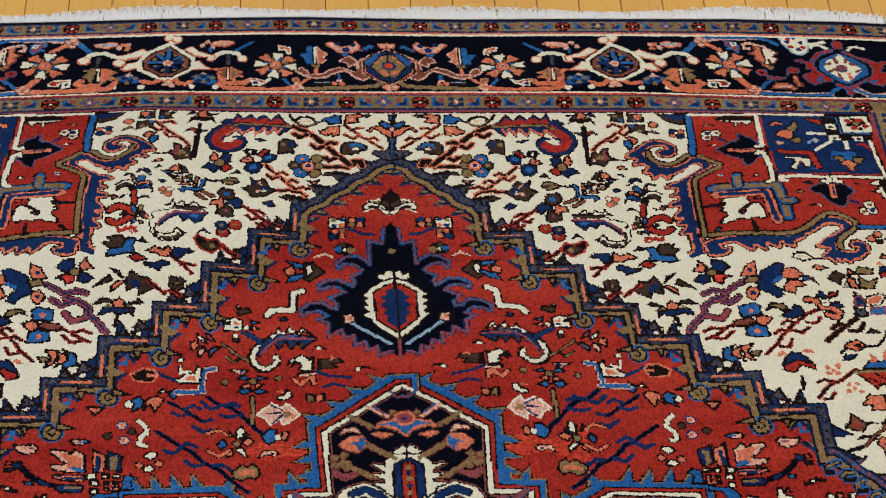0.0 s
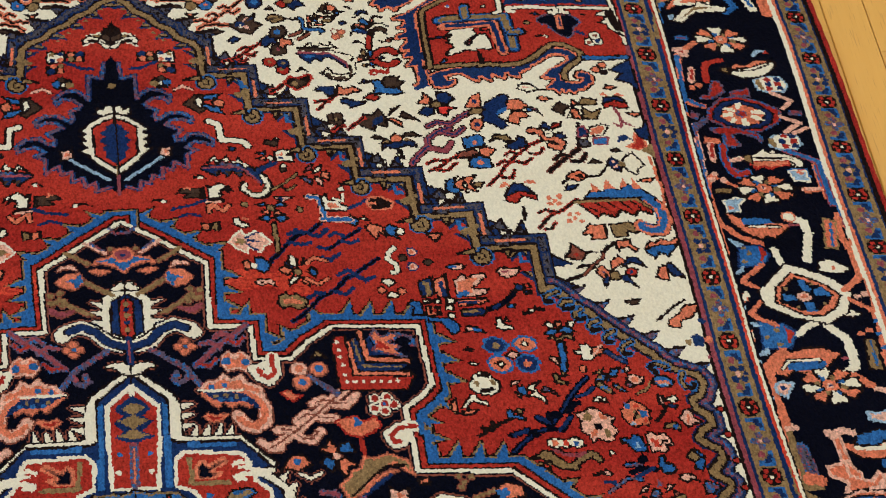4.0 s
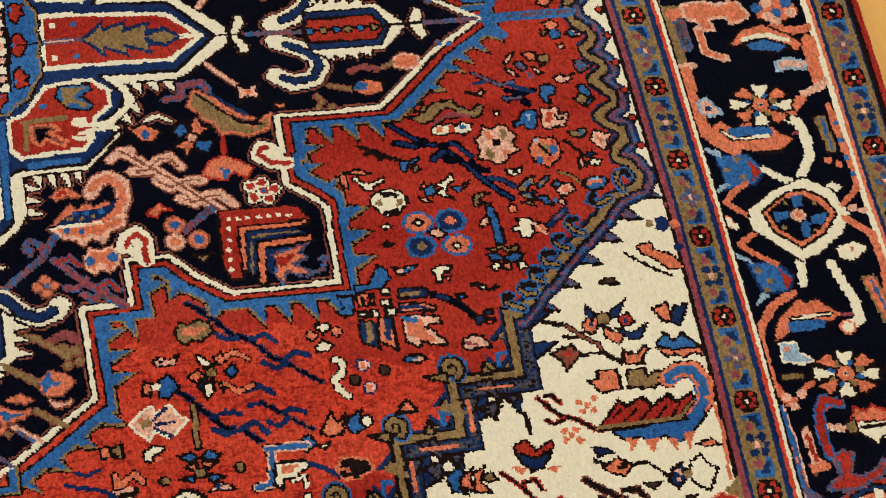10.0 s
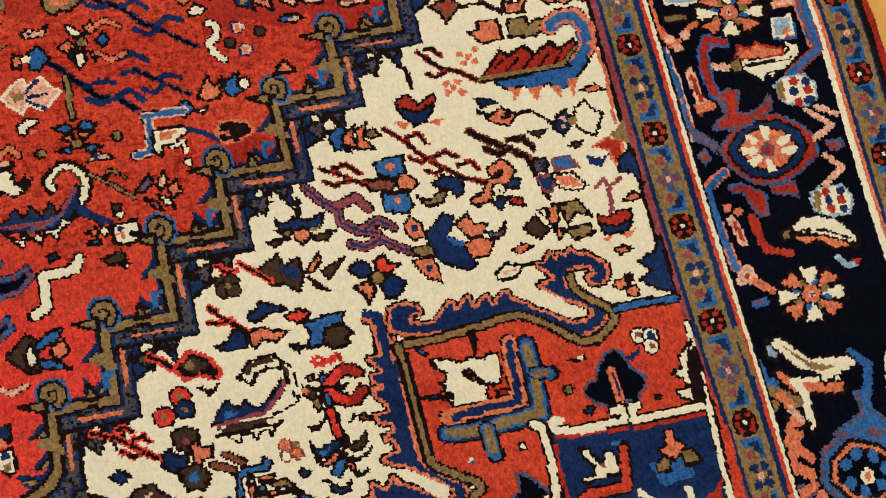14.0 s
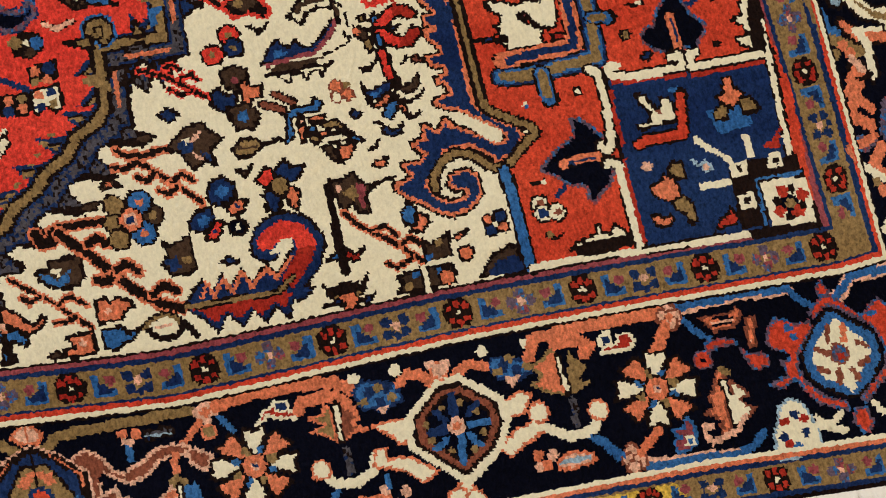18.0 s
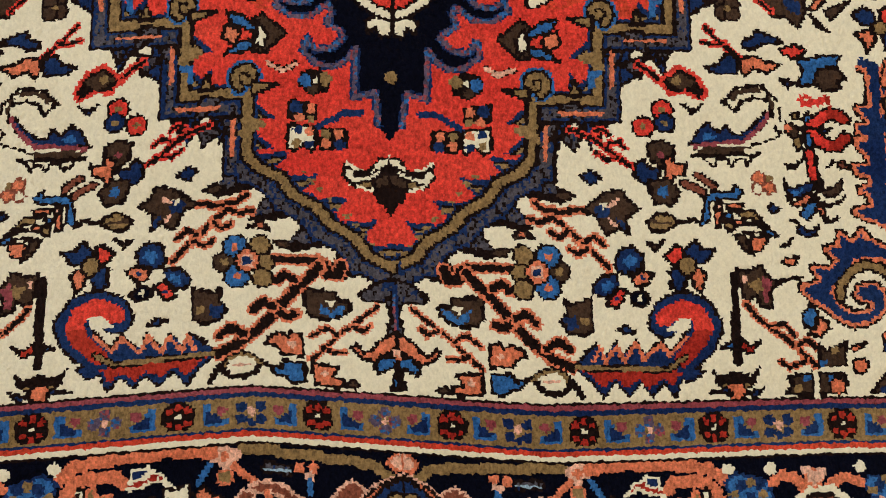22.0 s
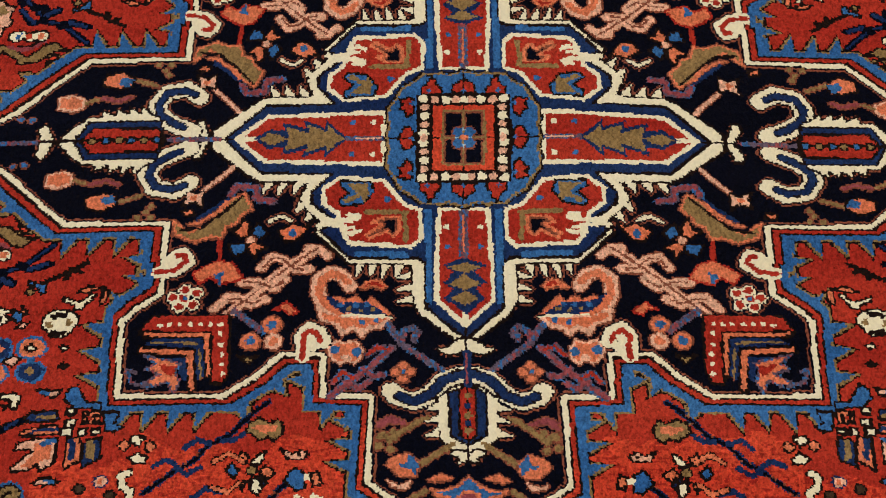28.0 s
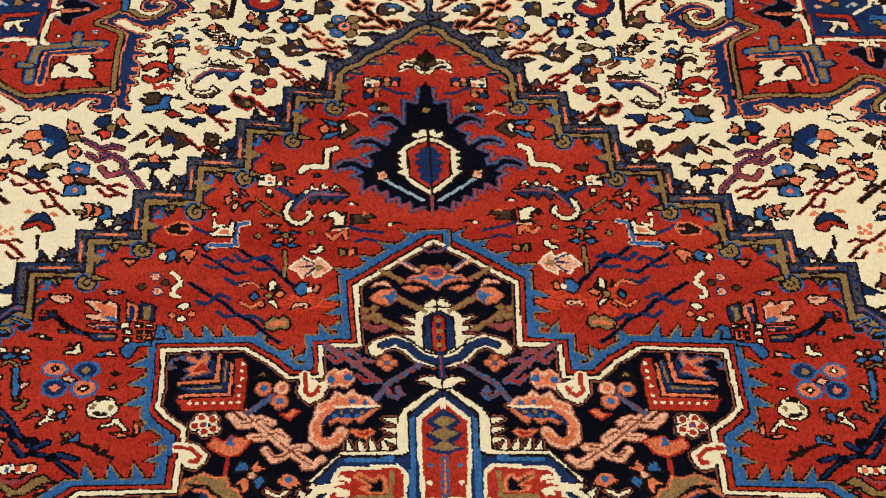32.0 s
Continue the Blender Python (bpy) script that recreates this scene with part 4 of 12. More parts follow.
for p in each("round_flower", RED, sym="4", label="salmon, blue and tan round flower"):
    p.poly("52.2,15.6 53,15 53.7,15.3 54.5,15.1 54.8,16.1 55,17.1 54.2,18.1 53.2,18.7 52.5,18.2 51.9,17.5 51.8,16.4", "s", "k", 0.26)
    p.poly("52.5,15.5 53.1,15.4 52.9,15.9", "p")
    p.poly("52.5,15.2 53,15.4 52.7,15.9", "l")
    p.poly("53.9,16.3 54.6,16.2 54.6,17 53.8,17.2", "b")
    p.poly("52.3,17.5 52.9,17.3 52.9,18.1 52.3,18.3", "b")
    p.poly("53,16.1 53.8,16 53.7,17.1 53,17.3", "t")
    p.poly("54,15.5 54.5,15.5 54.3,16.2", "o")
    p.poly("53.2,17.6 54,17.5 53.6,18.3", "o")
    p.line("53,16.1 53.7,17.2", "k", 0.30)
for p in each("blue_cup", RED, sym="4", label="mid blue toothed cup"):
    p.poly("52,12 52.7,11.7 53.6,11.9 53.2,13.9 52.4,14.1 51.9,13.5 51,13.7 51,12.9 51.5,13.1", "b", "k", 0.26)
    p.poly("52.3,12.2 52.9,12.2 52.6,13", "l")
    p.poly("54.6,8.9 55.6,8.8 56.1,9.3 55.7,10.1 55.1,10.2 55.2,11.2 54.6,11 54.3,10.1", "b", "k", 0.26)
for p in each("pale_blossom", RED, sym="4", label="pale salmon blossom with an orange heart"):
    p.poly("54,11.6 54.7,11.8 55.4,11.5 55.8,11.9 55.7,12.6 56.6,12.3 56.4,13.2 55.9,14.1 55.1,13.9 54.4,14.3 53.8,14 53.8,12.9", "p", "k", 0.26)
    p.poly("54.4,12.3 55.1,12.3 55,13.2 54.2,13.4", "o")
    p.line("55.2,12.6 55.6,13.1 56,13", "k", 0.28)
for p in each("ivory_leaf", RED, sym="4", label="small ivory leaf"):
    p.poly("49.4,11.5 49.9,11.7 50,12 49.4,12.2", "i", "k", 0.26)
    p.poly("49,18.7 49.6,18.5 50,18.8 50.7,18.3 50.5,19.1 49.8,19.4 49.2,19.1", "i", "k", 0.26)
    p.dot(50.0, 18.9, 0.28, "k")
    p.poly("56.1,8 56.9,7.7 57.5,8 58.3,7.6 57.7,8.6 56.8,8.8 56.2,8.5", "p", "k", 0.26)
    p.poly("48.1,9.3 48.8,8.8 49.1,9.1 48.5,9.7", "p", "k", 0.26)
    p.line("47.3,9 48.1,9.4", "k", 0.50)
for p in each("mixed_flower", RED, sym="4", label="salmon, violet and tan broken flower"):
    p.poly("51.4,5.8 52.4,4.7 52.9,4.5 52.4,5.4 51.7,6.1", "p", "k", 0.26)
    p.poly("51.4,6.5 52.3,6.8 52.7,7.6 51.9,7.2", "p", "k", 0.26)
    p.poly("52.4,5.9 53.4,5.7 53.8,6.7 53,7", "v", "k", 0.26)
    p.poly("53.5,4.8 54.3,4.6 55,4.8 54.9,5.8 54.1,5.7", "s", "k", 0.26)
    p.poly("55.1,5.4 55.8,5.4 55.9,6.2 55.1,6.7", "u", "k", 0.26)
    p.poly("54.2,6.4 54.8,6.9 55.4,7.4 54.6,7.5", "p", "k", 0.26)
    p.poly("53.5,7.1 54.2,7.6 53.7,8.1", "v")
for p in each("violet_twig", RED, sym="4", label="violet and navy hooked twig"):
    p.line("48.3,6.8 49.5,7.7 50.6,8.5 52.1,8.2", "n", 0.60)
    p.line("48.3,6.8 49.5,7.7 50.6,8.5 52.1,8.2", "v", 0.35)
    p.line("50.9,10.2 52.2,10.1 52.9,11", "n", 0.90)
    p.line("50.9,10.2 52.2,10.1", "v", 0.50)
    p.line("51.2,9.2 52.5,9.7 53.8,9.4", "n", 0.70)
    p.line("51.6,8.6 52.5,9 53.6,9.6", "d", 0.50)
    p.line("48.1,8.1 49.1,8", "d", 0.50)
for p in each("tan_diamond", RED, sym="4", label="tan diamond in blue"):
    p.poly("58.2,9.3 58.9,9 59.4,9.9 59.6,11 58.7,11.9 58.4,11.2", "b", "k", 0.26)
    p.poly("57.6,10.7 58.4,10.2 59.2,10.7 58.4,11.7 57.9,11.4", "t", "k", 0.26)
for p in each("violet_arrow", RED, sym="4", label="violet arrow"):
    p.poly("58.6,6.1 59.3,6 60.4,7 58.9,7.8 58.5,7.1", "v", "k", 0.26)
    p.poly("58.8,6.5 59.4,6.5 58.9,7.3", "b")
for p in each("tan_flower", RED, sym="4", label="tan flower with blue leaves"):
    p.poly("58.5,2.7 59.5,2.2 59.7,2.6 60.8,2.6 60,3.1 59.1,3.1", "p", "k", 0.26)
    p.dot(59.2, 2.7, 0.30, "b")
    p.poly("57.4,4.1 58,3.9 58.2,4.4 57.6,4.6", "p", "k", 0.26)
    p.poly("56.2,2 56.8,2.1 56.6,2.9 56.1,2.9", "t", "k", 0.26)
    p.poly("56.5,1.2 57.6,0.8 58.2,1.6 57.3,2.3 56.8,1.8", "s", "k", 0.26)
    p.dot(57.5, 2.7, 0.50, "b", "k", 0.2)
    p.dot(55.7, 5.6, 0.45, "t", "k", 0.2)
for p in each("tan_dot_flower", RED, sym="4", label="tan flower with a blue heart"):
    p.poly("56.1,14.7 56.9,14.6 57.8,14.3 58,14.9 57.2,15.5 56.4,15.3", "t", "k", 0.26)
    p.dot(57.4, 14.9, 0.30, "b")
for p in each("salmon_blossom", RED, sym="4", label="pale salmon blossom"):
    p.poly("58,16 58.7,14.6 59.3,15 60.4,15.3 59.7,16 59.5,17 58.9,17.1 58.5,16.5", "p", "k", 0.26)
    p.line("58.8,15.3 59.1,16.2", "s", 0.25)
for p in each("thorn_leaf", RED, sym="4", label="ivory, blue and pale salmon leaves on a brown twig"):
    p.poly("56.3,17.9 56.8,17.6 56.9,18.9 56.3,19.1", "p", "k", 0.26)
    p.poly("57,17.5 58,17.2 58.3,17.6 57.3,17.9", "d", "k", 0.26)
    p.poly("57,18.5 57.8,18 58.6,18.3 58.2,19 57.5,18.8", "i", "k", 0.26)
    p.line("55.5,15.7 56.3,16.6 56.8,17.4", "k", 0.50)
for p in each("blue_bean", RED, sym="4", label="blue bean with a pink stripe"):
    p.poly("56.3,20.6 57.1,20.1 58.3,20.3 58.7,20.8 58.1,21.5 56.9,21.8 56.3,21.4", "b", "k", 0.26)
    p.poly("56.8,20.5 57.8,20.3 57.9,20.6 57,20.6", "l")
    p.line("56.7,20.9 57.9,20.7", "s", 0.40)
    p.line("54.1,19.4 55.3,19.9 56,20.9", "k", 0.45)
    p.line("54.2,19.4 55.3,20 55.9,20.9", "t", 0.25)
for p in each("salmon_diamond", RED, sym="4", label="salmon flower between violet leaves"):
    p.poly("53.3,21.4 54.1,20.6 55,20.8 55.3,21.5 54.3,22.1 53.7,22.1", "p", "k", 0.26)
    p.dot(54.3, 21.4, 0.40, "s")
    p.poly("53,20.7 53.8,20.2 53.9,20.8 53.2,21.1", "v", "k", 0.26)
    p.poly("53.5,22.3 54.1,22.8 53.7,23.3 53.3,22.8", "p", "k", 0.26)
    p.poly("52.9,22.3 53.5,22.5 53,22.9", "v")
for p in each("blue_leaf", RED, sym="4", label="pair of blue leaves with olive veins"):
    p.poly("49.8,20.7 50.6,19.9 51.6,19.6 51.4,20.4 50.4,21.3 49.8,21.2", "t", "k", 0.26)
    p.poly("50.2,20.6 51.2,20 50.8,20.8", "b")
    p.poly("51.5,20.7 52.6,19.8 53.1,19.7 52.7,20.4 51.8,21.1", "b", "k", 0.26)
    p.poly("51.9,20.5 52.7,20 52.2,20.6", "t")
    p.poly("49.7,21.6 50.7,21.4 51.3,22.3 50.4,22.3", "b", "k", 0.26)
    p.poly("50,21.8 50.7,21.8 50.5,22.2", "t")
    p.poly("49.8,22.5 50.6,22.3 51.1,23.1 50.5,22.9", "t", "k", 0.26)
    p.poly("51.3,22 52.2,21.9 52.9,23.1 52,23", "b", "k", 0.26)
    p.poly("51.1,21.2 51.6,21.5 51.2,21.9", "d", "k", 0.26)
for p in each("blue_tongue", RED, sym="4", label="blue stroke with a hooked end"):
    p.line("53.7,23.8 52.5,24.7 51.9,25.3", "k", 0.85)
    p.line("53.7,23.8 52.5,24.7 51.9,25.3", "d", 0.55)
    p.line("53.4,24 52.5,24.7", "v", 0.30)
for p in each("ivory_blossom", RED, sym="4", label="ivory blossom with a salmon flower"):
    p.poly("48.3,25.2 49,25 48.9,24.4 50.1,24.3 50.5,24.8 50.1,25.3 50.4,25.9 49.7,26.5 49,26.4 48.9,25.6 48.3,25.7", "i", "k", 0.26)
    p.poly("50.2,25.4 50.7,24.9 51.4,25.1 51.7,25.8 51,26.1 50.4,26", "s", "k", 0.26)
    p.line("50.3,25 51.4,26.2", "p", 0.25)
    p.poly("45.4,24.5 46.2,23.6 46.7,23.9 46.6,24.5 45.6,24.8", "p", "k", 0.26)
    p.dot(48.8, 23.1, 0.35, "s", "k", 0.2)
for p in each("blue_stalk", RED, sym="4", label="blue stalk with a tan and blue foot"):
    p.line("46.7,23 46.9,24.8 47,26.6", "k", 1.10)
    p.line("46.7,23 46.9,24.8 47,26.6", "b", 0.55)
    p.poly("45.6,27.2 46.4,27.1 47,26.8 47.6,27.4 48.5,26.9 48.5,27.6 47.7,27.9 46.8,27.3 46.1,27.6", "t", "k", 0.26)
    p.poly("45.4,27.8 46.5,27.7 47,28.4 46,28.6", "b", "k", 0.26)
    p.poly("47,28.2 48,27.9 48.9,28.1 48.2,28.9 47.4,28.8", "b", "k", 0.26)
    p.poly("45.5,29.1 46.3,28.6 46.7,29 46.1,29.7", "i", "k", 0.26)
    p.poly("46.8,28.8 47.5,28.8 47.4,29.6 46.8,29.5", "s", "k", 0.26)
    p.poly("48.1,28.8 48.7,28.8 49.1,29.6 48.2,29.7", "i", "k", 0.26)
for p in each("owl_flower", RED, sym="4", label="ivory flower with two black bars"):
    p.poly("36.1,20.5 36.6,19.9 37.3,19.6 38.2,19.5 38.9,19.8 39.4,20.5 39.4,21.4 38.8,21.9 38.4,22.5 37.4,22.6 36.6,22.1 36.5,21.5 36.1,21.2", "i", "k", 0.26)
    p.poly("37,20 37.7,19.8 38.5,20 38.8,20.3 38.4,20.7 37.9,20.3 37.4,20.5", "k")
    p.poly("36.9,22.1 37.4,21.9 38.4,21.8 38.5,22.2 37.7,22.5", "k")
    p.poly("36.7,20.7 37.2,20.7 37.1,21.4 36.6,21.2", "t")
    p.poly("38.5,20.8 39.1,20.9 38.9,21.5 38.3,21.6", "t")
for p in each("salmon_rosette", RED, sym="4", label="ringed salmon rosette with an ivory heart"):
    p.poly("38.5,23.8 38.9,22.9 39.7,22.5 40.6,22.6 41.2,23.2 41.2,24.1 40.6,24.7 39.6,24.8 38.9,24.5", "s", "b", 0.30)
    p.poly("39.4,23.7 40,23.2 40.5,23.7 40,24.1", "i", "k", 0.26)
for p in each("blue_rosette", RED, sym="4", label="ringed blue rosette with a salmon heart"):
    p.poly("41.6,23.7 42,22.8 43,22.5 43.9,23 44.2,24 43.7,24.8 42.6,25 41.8,24.6", "d", "b", 0.30)
    p.poly("42.3,23.7 42.9,23.2 43.5,23.9 42.8,24.3", "s")
for p in each("blue_rosette", RED, sym="4", label="ringed blue rosette with a salmon heart"):
    p.poly("38.4,26 39,25.3 40,25.1 40.8,25.6 41.1,26.3 40.6,27.1 39.6,27.4 38.7,27", "d", "b", 0.30)
    p.poly("39.3,26.1 39.9,25.7 40.3,26.2 39.7,26.8", "t")
for p in each("salmon_rosette", RED, sym="4", label="ringed salmon rosette with an ivory heart"):
    p.poly("41.6,26.3 42.3,25.5 43.4,25.4 44.2,25.9 44.3,26.7 43.7,27.4 42.7,27.5 41.9,27", "s", "b", 0.30)
    p.poly("42.6,26.4 43.1,26.1 43.4,26.6 42.9,26.9", "i", "k", 0.26)
for p in each("ivory_diamond", RED, sym="4", label="ivory diamond between rosettes"):
    p.poly("40.7,24.8 41.4,24.4 42.4,25.1 41.4,25.6", "p", "k", 0.26)
for p in each("small_bird", RED, sym="4", label="small pale bird"):
    p.poly("36.5,23.7 37.2,23.4 37.5,23.7 37,24.1", "i", "k", 0.26)
    p.poly("36.2,25.6 36.9,25.2 37.5,25.7 36.9,26.1 36.4,26", "k")
    p.poly("36.7,28.1 37.5,28.3 38.5,28.1 39,28.1 38.1,28.9 37.2,29", "p", "k", 0.26)
    p.line("37.8,28.6 38.5,28.4", "b", 0.35)
for p in each("salmon_leaf", RED, sym="4", label="salmon bar and ivory curled leaf"):
    p.poly("33.7,17.6 34.3,17.4 34.4,19.1 33.9,18.8", "s", "k", 0.26)
    p.poly("34,17.1 35.7,17 36.6,17.6 35.8,17.7", "s", "k", 0.26)
    p.poly("34.8,17.9 35.4,17.8 35.7,18.4 36.3,18.7 37.1,18.4 37.8,18.1 37.7,18.7 36.8,19 36.6,19.5 36,19.6 35.4,18.7", "i", "k", 0.26)
for p in each("fish_flower", RED, sym="4", label="blue, ivory and rose fish-shaped flower"):
    p.poly("42.2,19.5 43.2,19.2 44,18.4 44,19.3 43.4,19.7 43.1,20.6 43.8,21.4 42.7,20.9 42.3,20.5 42.9,20", "i", "k", 0.26)
    p.poly("41.2,19.8 42,19.5 42.3,20.2 41.7,20.8 41.2,20.6", "b", "k", 0.26)
    p.poly("40.8,19.9 41.4,19 41.4,19.7", "s", "k", 0.26)
    p.poly("40.5,20.8 41.3,21 41.8,21.5 40.9,21.5", "p", "k", 0.26)
    p.poly("43.7,20 44.7,19.9 45.5,19.4 45.1,20.1 44.2,20.7", "m", "k", 0.26)
    p.poly("44,20.1 44.7,20.1 44.2,20.6", "v")
    p.poly("45.3,22.3 45.5,21.2 46.3,20.9 47,21.1 46.1,21.6 45.8,22.5", "t", "k", 0.26)
    p.poly("46.1,22.1 47,22.2 46.5,22.7", "t", "k", 0.26)
for p in each("blue_hook", RED, sym="4", label="blue hook with a tan tip"):
    p.poly("39.5,16.4 40.4,16.5 41.3,16.2 41.3,16.6 40.3,17 39.9,17.8 39.5,17.5", "b", "k", 0.26)
    p.poly("40.4,17.3 41.1,17 41.4,17.6 40.8,17.9", "t", "k", 0.26)
for p in each("ivory_bracket", RED, sym="4", label="ivory bracket with a salmon tip"):
    p.poly("40.3,28.8 41,28.4 42.2,28.6 42,29.1 41.2,29.2 40.9,30.2 40.5,30.1", "i", "k", 0.26)
    p.poly("41.2,29.7 41.9,29.6 41.6,30.1", "s", "k", 0.26)
    p.poly("44.1,30.9 44.7,30.9 45,31.4 44.2,31.3", "i", "k", 0.26)
    p.line("43.6,30.8 44.2,30.7", "k", 0.50)
    p.line("45,31.5 45.8,31.2", "k", 0.50)
    p.poly("41.9,31.6 42.7,31.6 42.9,32.1 42.1,32.1", "b", "k", 0.26)
for p in each("checker", RED, sym="4", label="chequered square in ivory and salmon"):
    p.poly("33.1,30.5 34.6,30.6 34.6,31.9 33,31.9", "s", "k", 0.26)
    p.dot(33.5, 31.1, 0.28, "k")
    p.dot(34.2, 31.0, 0.28, "k")
    p.dot(33.5, 31.6, 0.28, "k")
    p.dot(34.2, 31.6, 0.28, "k")
    p.dot(33.9, 31.3, 0.20, "r")
    p.poly("35.3,30.2 36,30.2 36.1,30.9 35.3,30.9", "i", "k", 0.26)
    p.poly("35.1,31.4 36,31.4 36,32.1 35.2,32", "i", "k", 0.26)
    p.poly("32.9,32.4 33.7,32.4 33.7,33 32.9,32.9", "i", "k", 0.26)
    p.poly("34.1,32.3 34.8,32.4 34.8,33 34.1,33", "i", "k", 0.26)
    p.poly("35.4,32.3 36.3,32.3 36.3,33 35.4,33.1", "i", "k", 0.26)
for p in each("striped_bar", RED, sym="4", label="navy bar with a tan core"):
    p.poly("36.9,30.4 39.2,30.5 39.7,31.1 39.2,31.6 36.7,31.4", "d", "k", 0.26)
    p.poly("37,30.8 38.8,30.8 38.7,31.3 36.9,31.3", "t")
for p in each("striped_bar", RED, sym="4", label="navy bar in a salmon edge"):
    p.poly("36.7,31.9 38.8,32.1 40,32.6 39.8,33 36.5,32.8", "s", "k", 0.26)
    p.poly("36.7,32.2 38.6,32.3 39.4,32.7 36.6,32.6", "d")
for p in each("striped_bar", RED, sym="4", label="navy bar with a tan core"):
    p.poly("32.8,33.3 34,33.5 34.3,34.2 34.2,35.7 34.3,36.4 33.2,35.8 32.6,35.5", "d", "k", 0.26)
    p.poly("33.3,33.4 33.9,33.6 33.9,35.4 33.2,35.6", "t")
for p in each("striped_bar", RED, sym="4", label="navy bar in a salmon edge"):
    p.poly("34.6,33.2 35.8,33.3 35.8,35 35.8,36.6 35.2,36.1 34.4,35.7 34.4,34.2", "s", "k", 0.26)
    p.poly("35,33.3 35.6,33.4 35.4,35.6 34.9,35.5", "d")
for p in each("maple_leaf", RED, sym="4", label="salmon maple leaf with a cream rim"):
    p.poly("36.6,33.2 38.5,33.3 39.5,33.5 40,33.7 40.2,34.4 39,34.4 38.6,34.6 39.2,34.9 39.7,35.7 40.3,36.1 40.3,36.6 39,36.5 38,35.9 37.8,36.7 37.4,36.3 36.6,35.8", "p", "k", 0.26)
    p.poly("37,33.7 38.4,33.7 38.5,34.4 38.6,35 39.4,36.1 38.6,36.1 37.9,35.7 36.9,35.3", "s")
    p.line("36.9,33.5 37.8,33.8", "b", 0.55)
for p in each("navy_branch", RED, sym="4", label="dark blue hooked branch"):
    p.line("39.9,31.4 41.1,31.9 42.1,32.7 43.4,34.2", "k", 0.80)
    p.line("39.9,31.4 41.1,31.9 42.1,32.7 43.4,34.2", "n", 0.55)
    p.line("40.4,31.5 41.2,32", "d", 0.40)
    p.poly("43.2,34.1 44.2,33.9 44.1,34.7 43.3,35", "d", "k", 0.26)
    p.poly("44,33.6 45,33.5 45,33.9 44.2,34", "d", "k", 0.26)
    p.poly("44.2,34.5 45,34.4 44.8,35 44.2,35", "o", "k", 0.26)
for p in each("pale_leaf", RED, sym="4", label="pale salmon leaf with a curled tail"):
    p.poly("41.8,36.2 42.7,35.9 43.6,36.2 44.1,36.8 44.2,37.4 43.6,37.2 43,37.3 42.1,37.4 41.6,37", "p", "k", 0.26)
    p.line("42,36.7 42.9,36.9", "m", 0.30)
for p in each("pink_bird", RED, sym="4", label="small pink bird with a blue wing"):
    p.poly("36,37.7 36.8,37.3 37.8,37.3 38.3,37.8 37.5,38.1 36.6,38", "p", "k", 0.26)
    p.line("36.5,37.7 37.1,37.6", "b", 0.35)


for p in on(MEDAL):
    p.poly(MED_EDGE + " 0,0", "n")
    p.line(MED_EDGE, "i", 0.5)
for p in each("hook", MEDAL, sym="4", label="white-edged red hook"):
    p.line("15.2,24.8 15.3,22.6 14.7,21.8 13.9,22.2 13.4,23.2", "i", 1.45)
    p.line("13.4,23.2 14.3,24.1 14.6,22.8", "i", 0.50)
    p.line("15.2,25 15.3,22.6 14.7,22 14,22.4 13.7,23.1", "r", 0.56)
    p.line("29.3,15.6 27.8,15.4 26.7,14.4 27.2,13.5 27.9,13.7 28.3,14.3", "i", 1.38)
    p.line("29.6,15.6 27.8,15.4 26.8,14.4 27.1,13.6 27.7,13.7", "r", 0.52)
for p in each("cross_ivory", MEDAL, sym="4", label="toothed ivory outline of the central cross"):
    p.poly("0,0 25.8,0 25.7,1.1 21.3,4.7 20.2,5.2 15.7,5.3 16.4,7 16.2,7.8 14.3,9.8 14.7,11.1 11.3,14.6 5.2,14.8 5.1,18.9 4.3,20.3 0.8,23.2 0,23.4", "i", "k", 0.31)
    p.comb("5.2,15.2 5.1,19.1", "i", 1.61, 1.26, 0.3, -1)
    p.comb("5.7,14.8 10.8,14.7", "i", 1.49, 1.38, 0.3, 1)
    p.comb("15.7,5.3 20.2,5.2", "i", 1.44, 1.56, 0.4, 1)
    p.comb("16.5,7.2 14.7,9.5", "i", 1.19, 1.19, 0.3, -1)
    p.poly("0,22.6 1.1,23 2,23.8 2.6,23.7 2.7,24.1 1.8,24.6 0.8,24.5 0,24.0", "i", "k", 0.28)
    p.poly("25.8,0 26.7,0 27.3,0.9 27.7,1.7 27.3,2.4 26.7,2.4 26.3,1.3", "i", "k", 0.31)
for p in each("cross_blue", MEDAL, sym="4", label="blue outline of the central cross"):
    p.poly("0,0 24.5,0 20.4,4.1 13.3,4.2 15.2,6.4 15.1,7.7 13.2,9.3 12.7,9.8 14.2,10.8 11.2,14 4.5,14 3.8,14.5 3.7,19.5 0,22.9", "d", "k", 0.31)
    p.poly("3.2,8.4 3.9,8.4 3.7,18.8 3.1,19.2", "b")
    p.poly("5.5,13.3 10.8,13.2 10.8,13.8 5.5,13.9", "b")
for p in each("cross_red", MEDAL, sym="4", label="red arm of the central cross"):
    p.poly("0,8.5 2.4,8.4 2.7,14.5 2.7,18.7 0,21.4", "r", "i", 0.47)
    p.poly("8.2,0 23.2,0 20.1,2.7 8.1,3.1", "r", "i", 0.49)
    p.poly("4.3,8.5 5.9,7.9 8,5.1 12.3,4.6 14,6 13.9,7.7 12.5,8.9 11.9,11.3 11.2,12.3 5.1,12.7 4.2,11.7", "r", "i", 0.47)
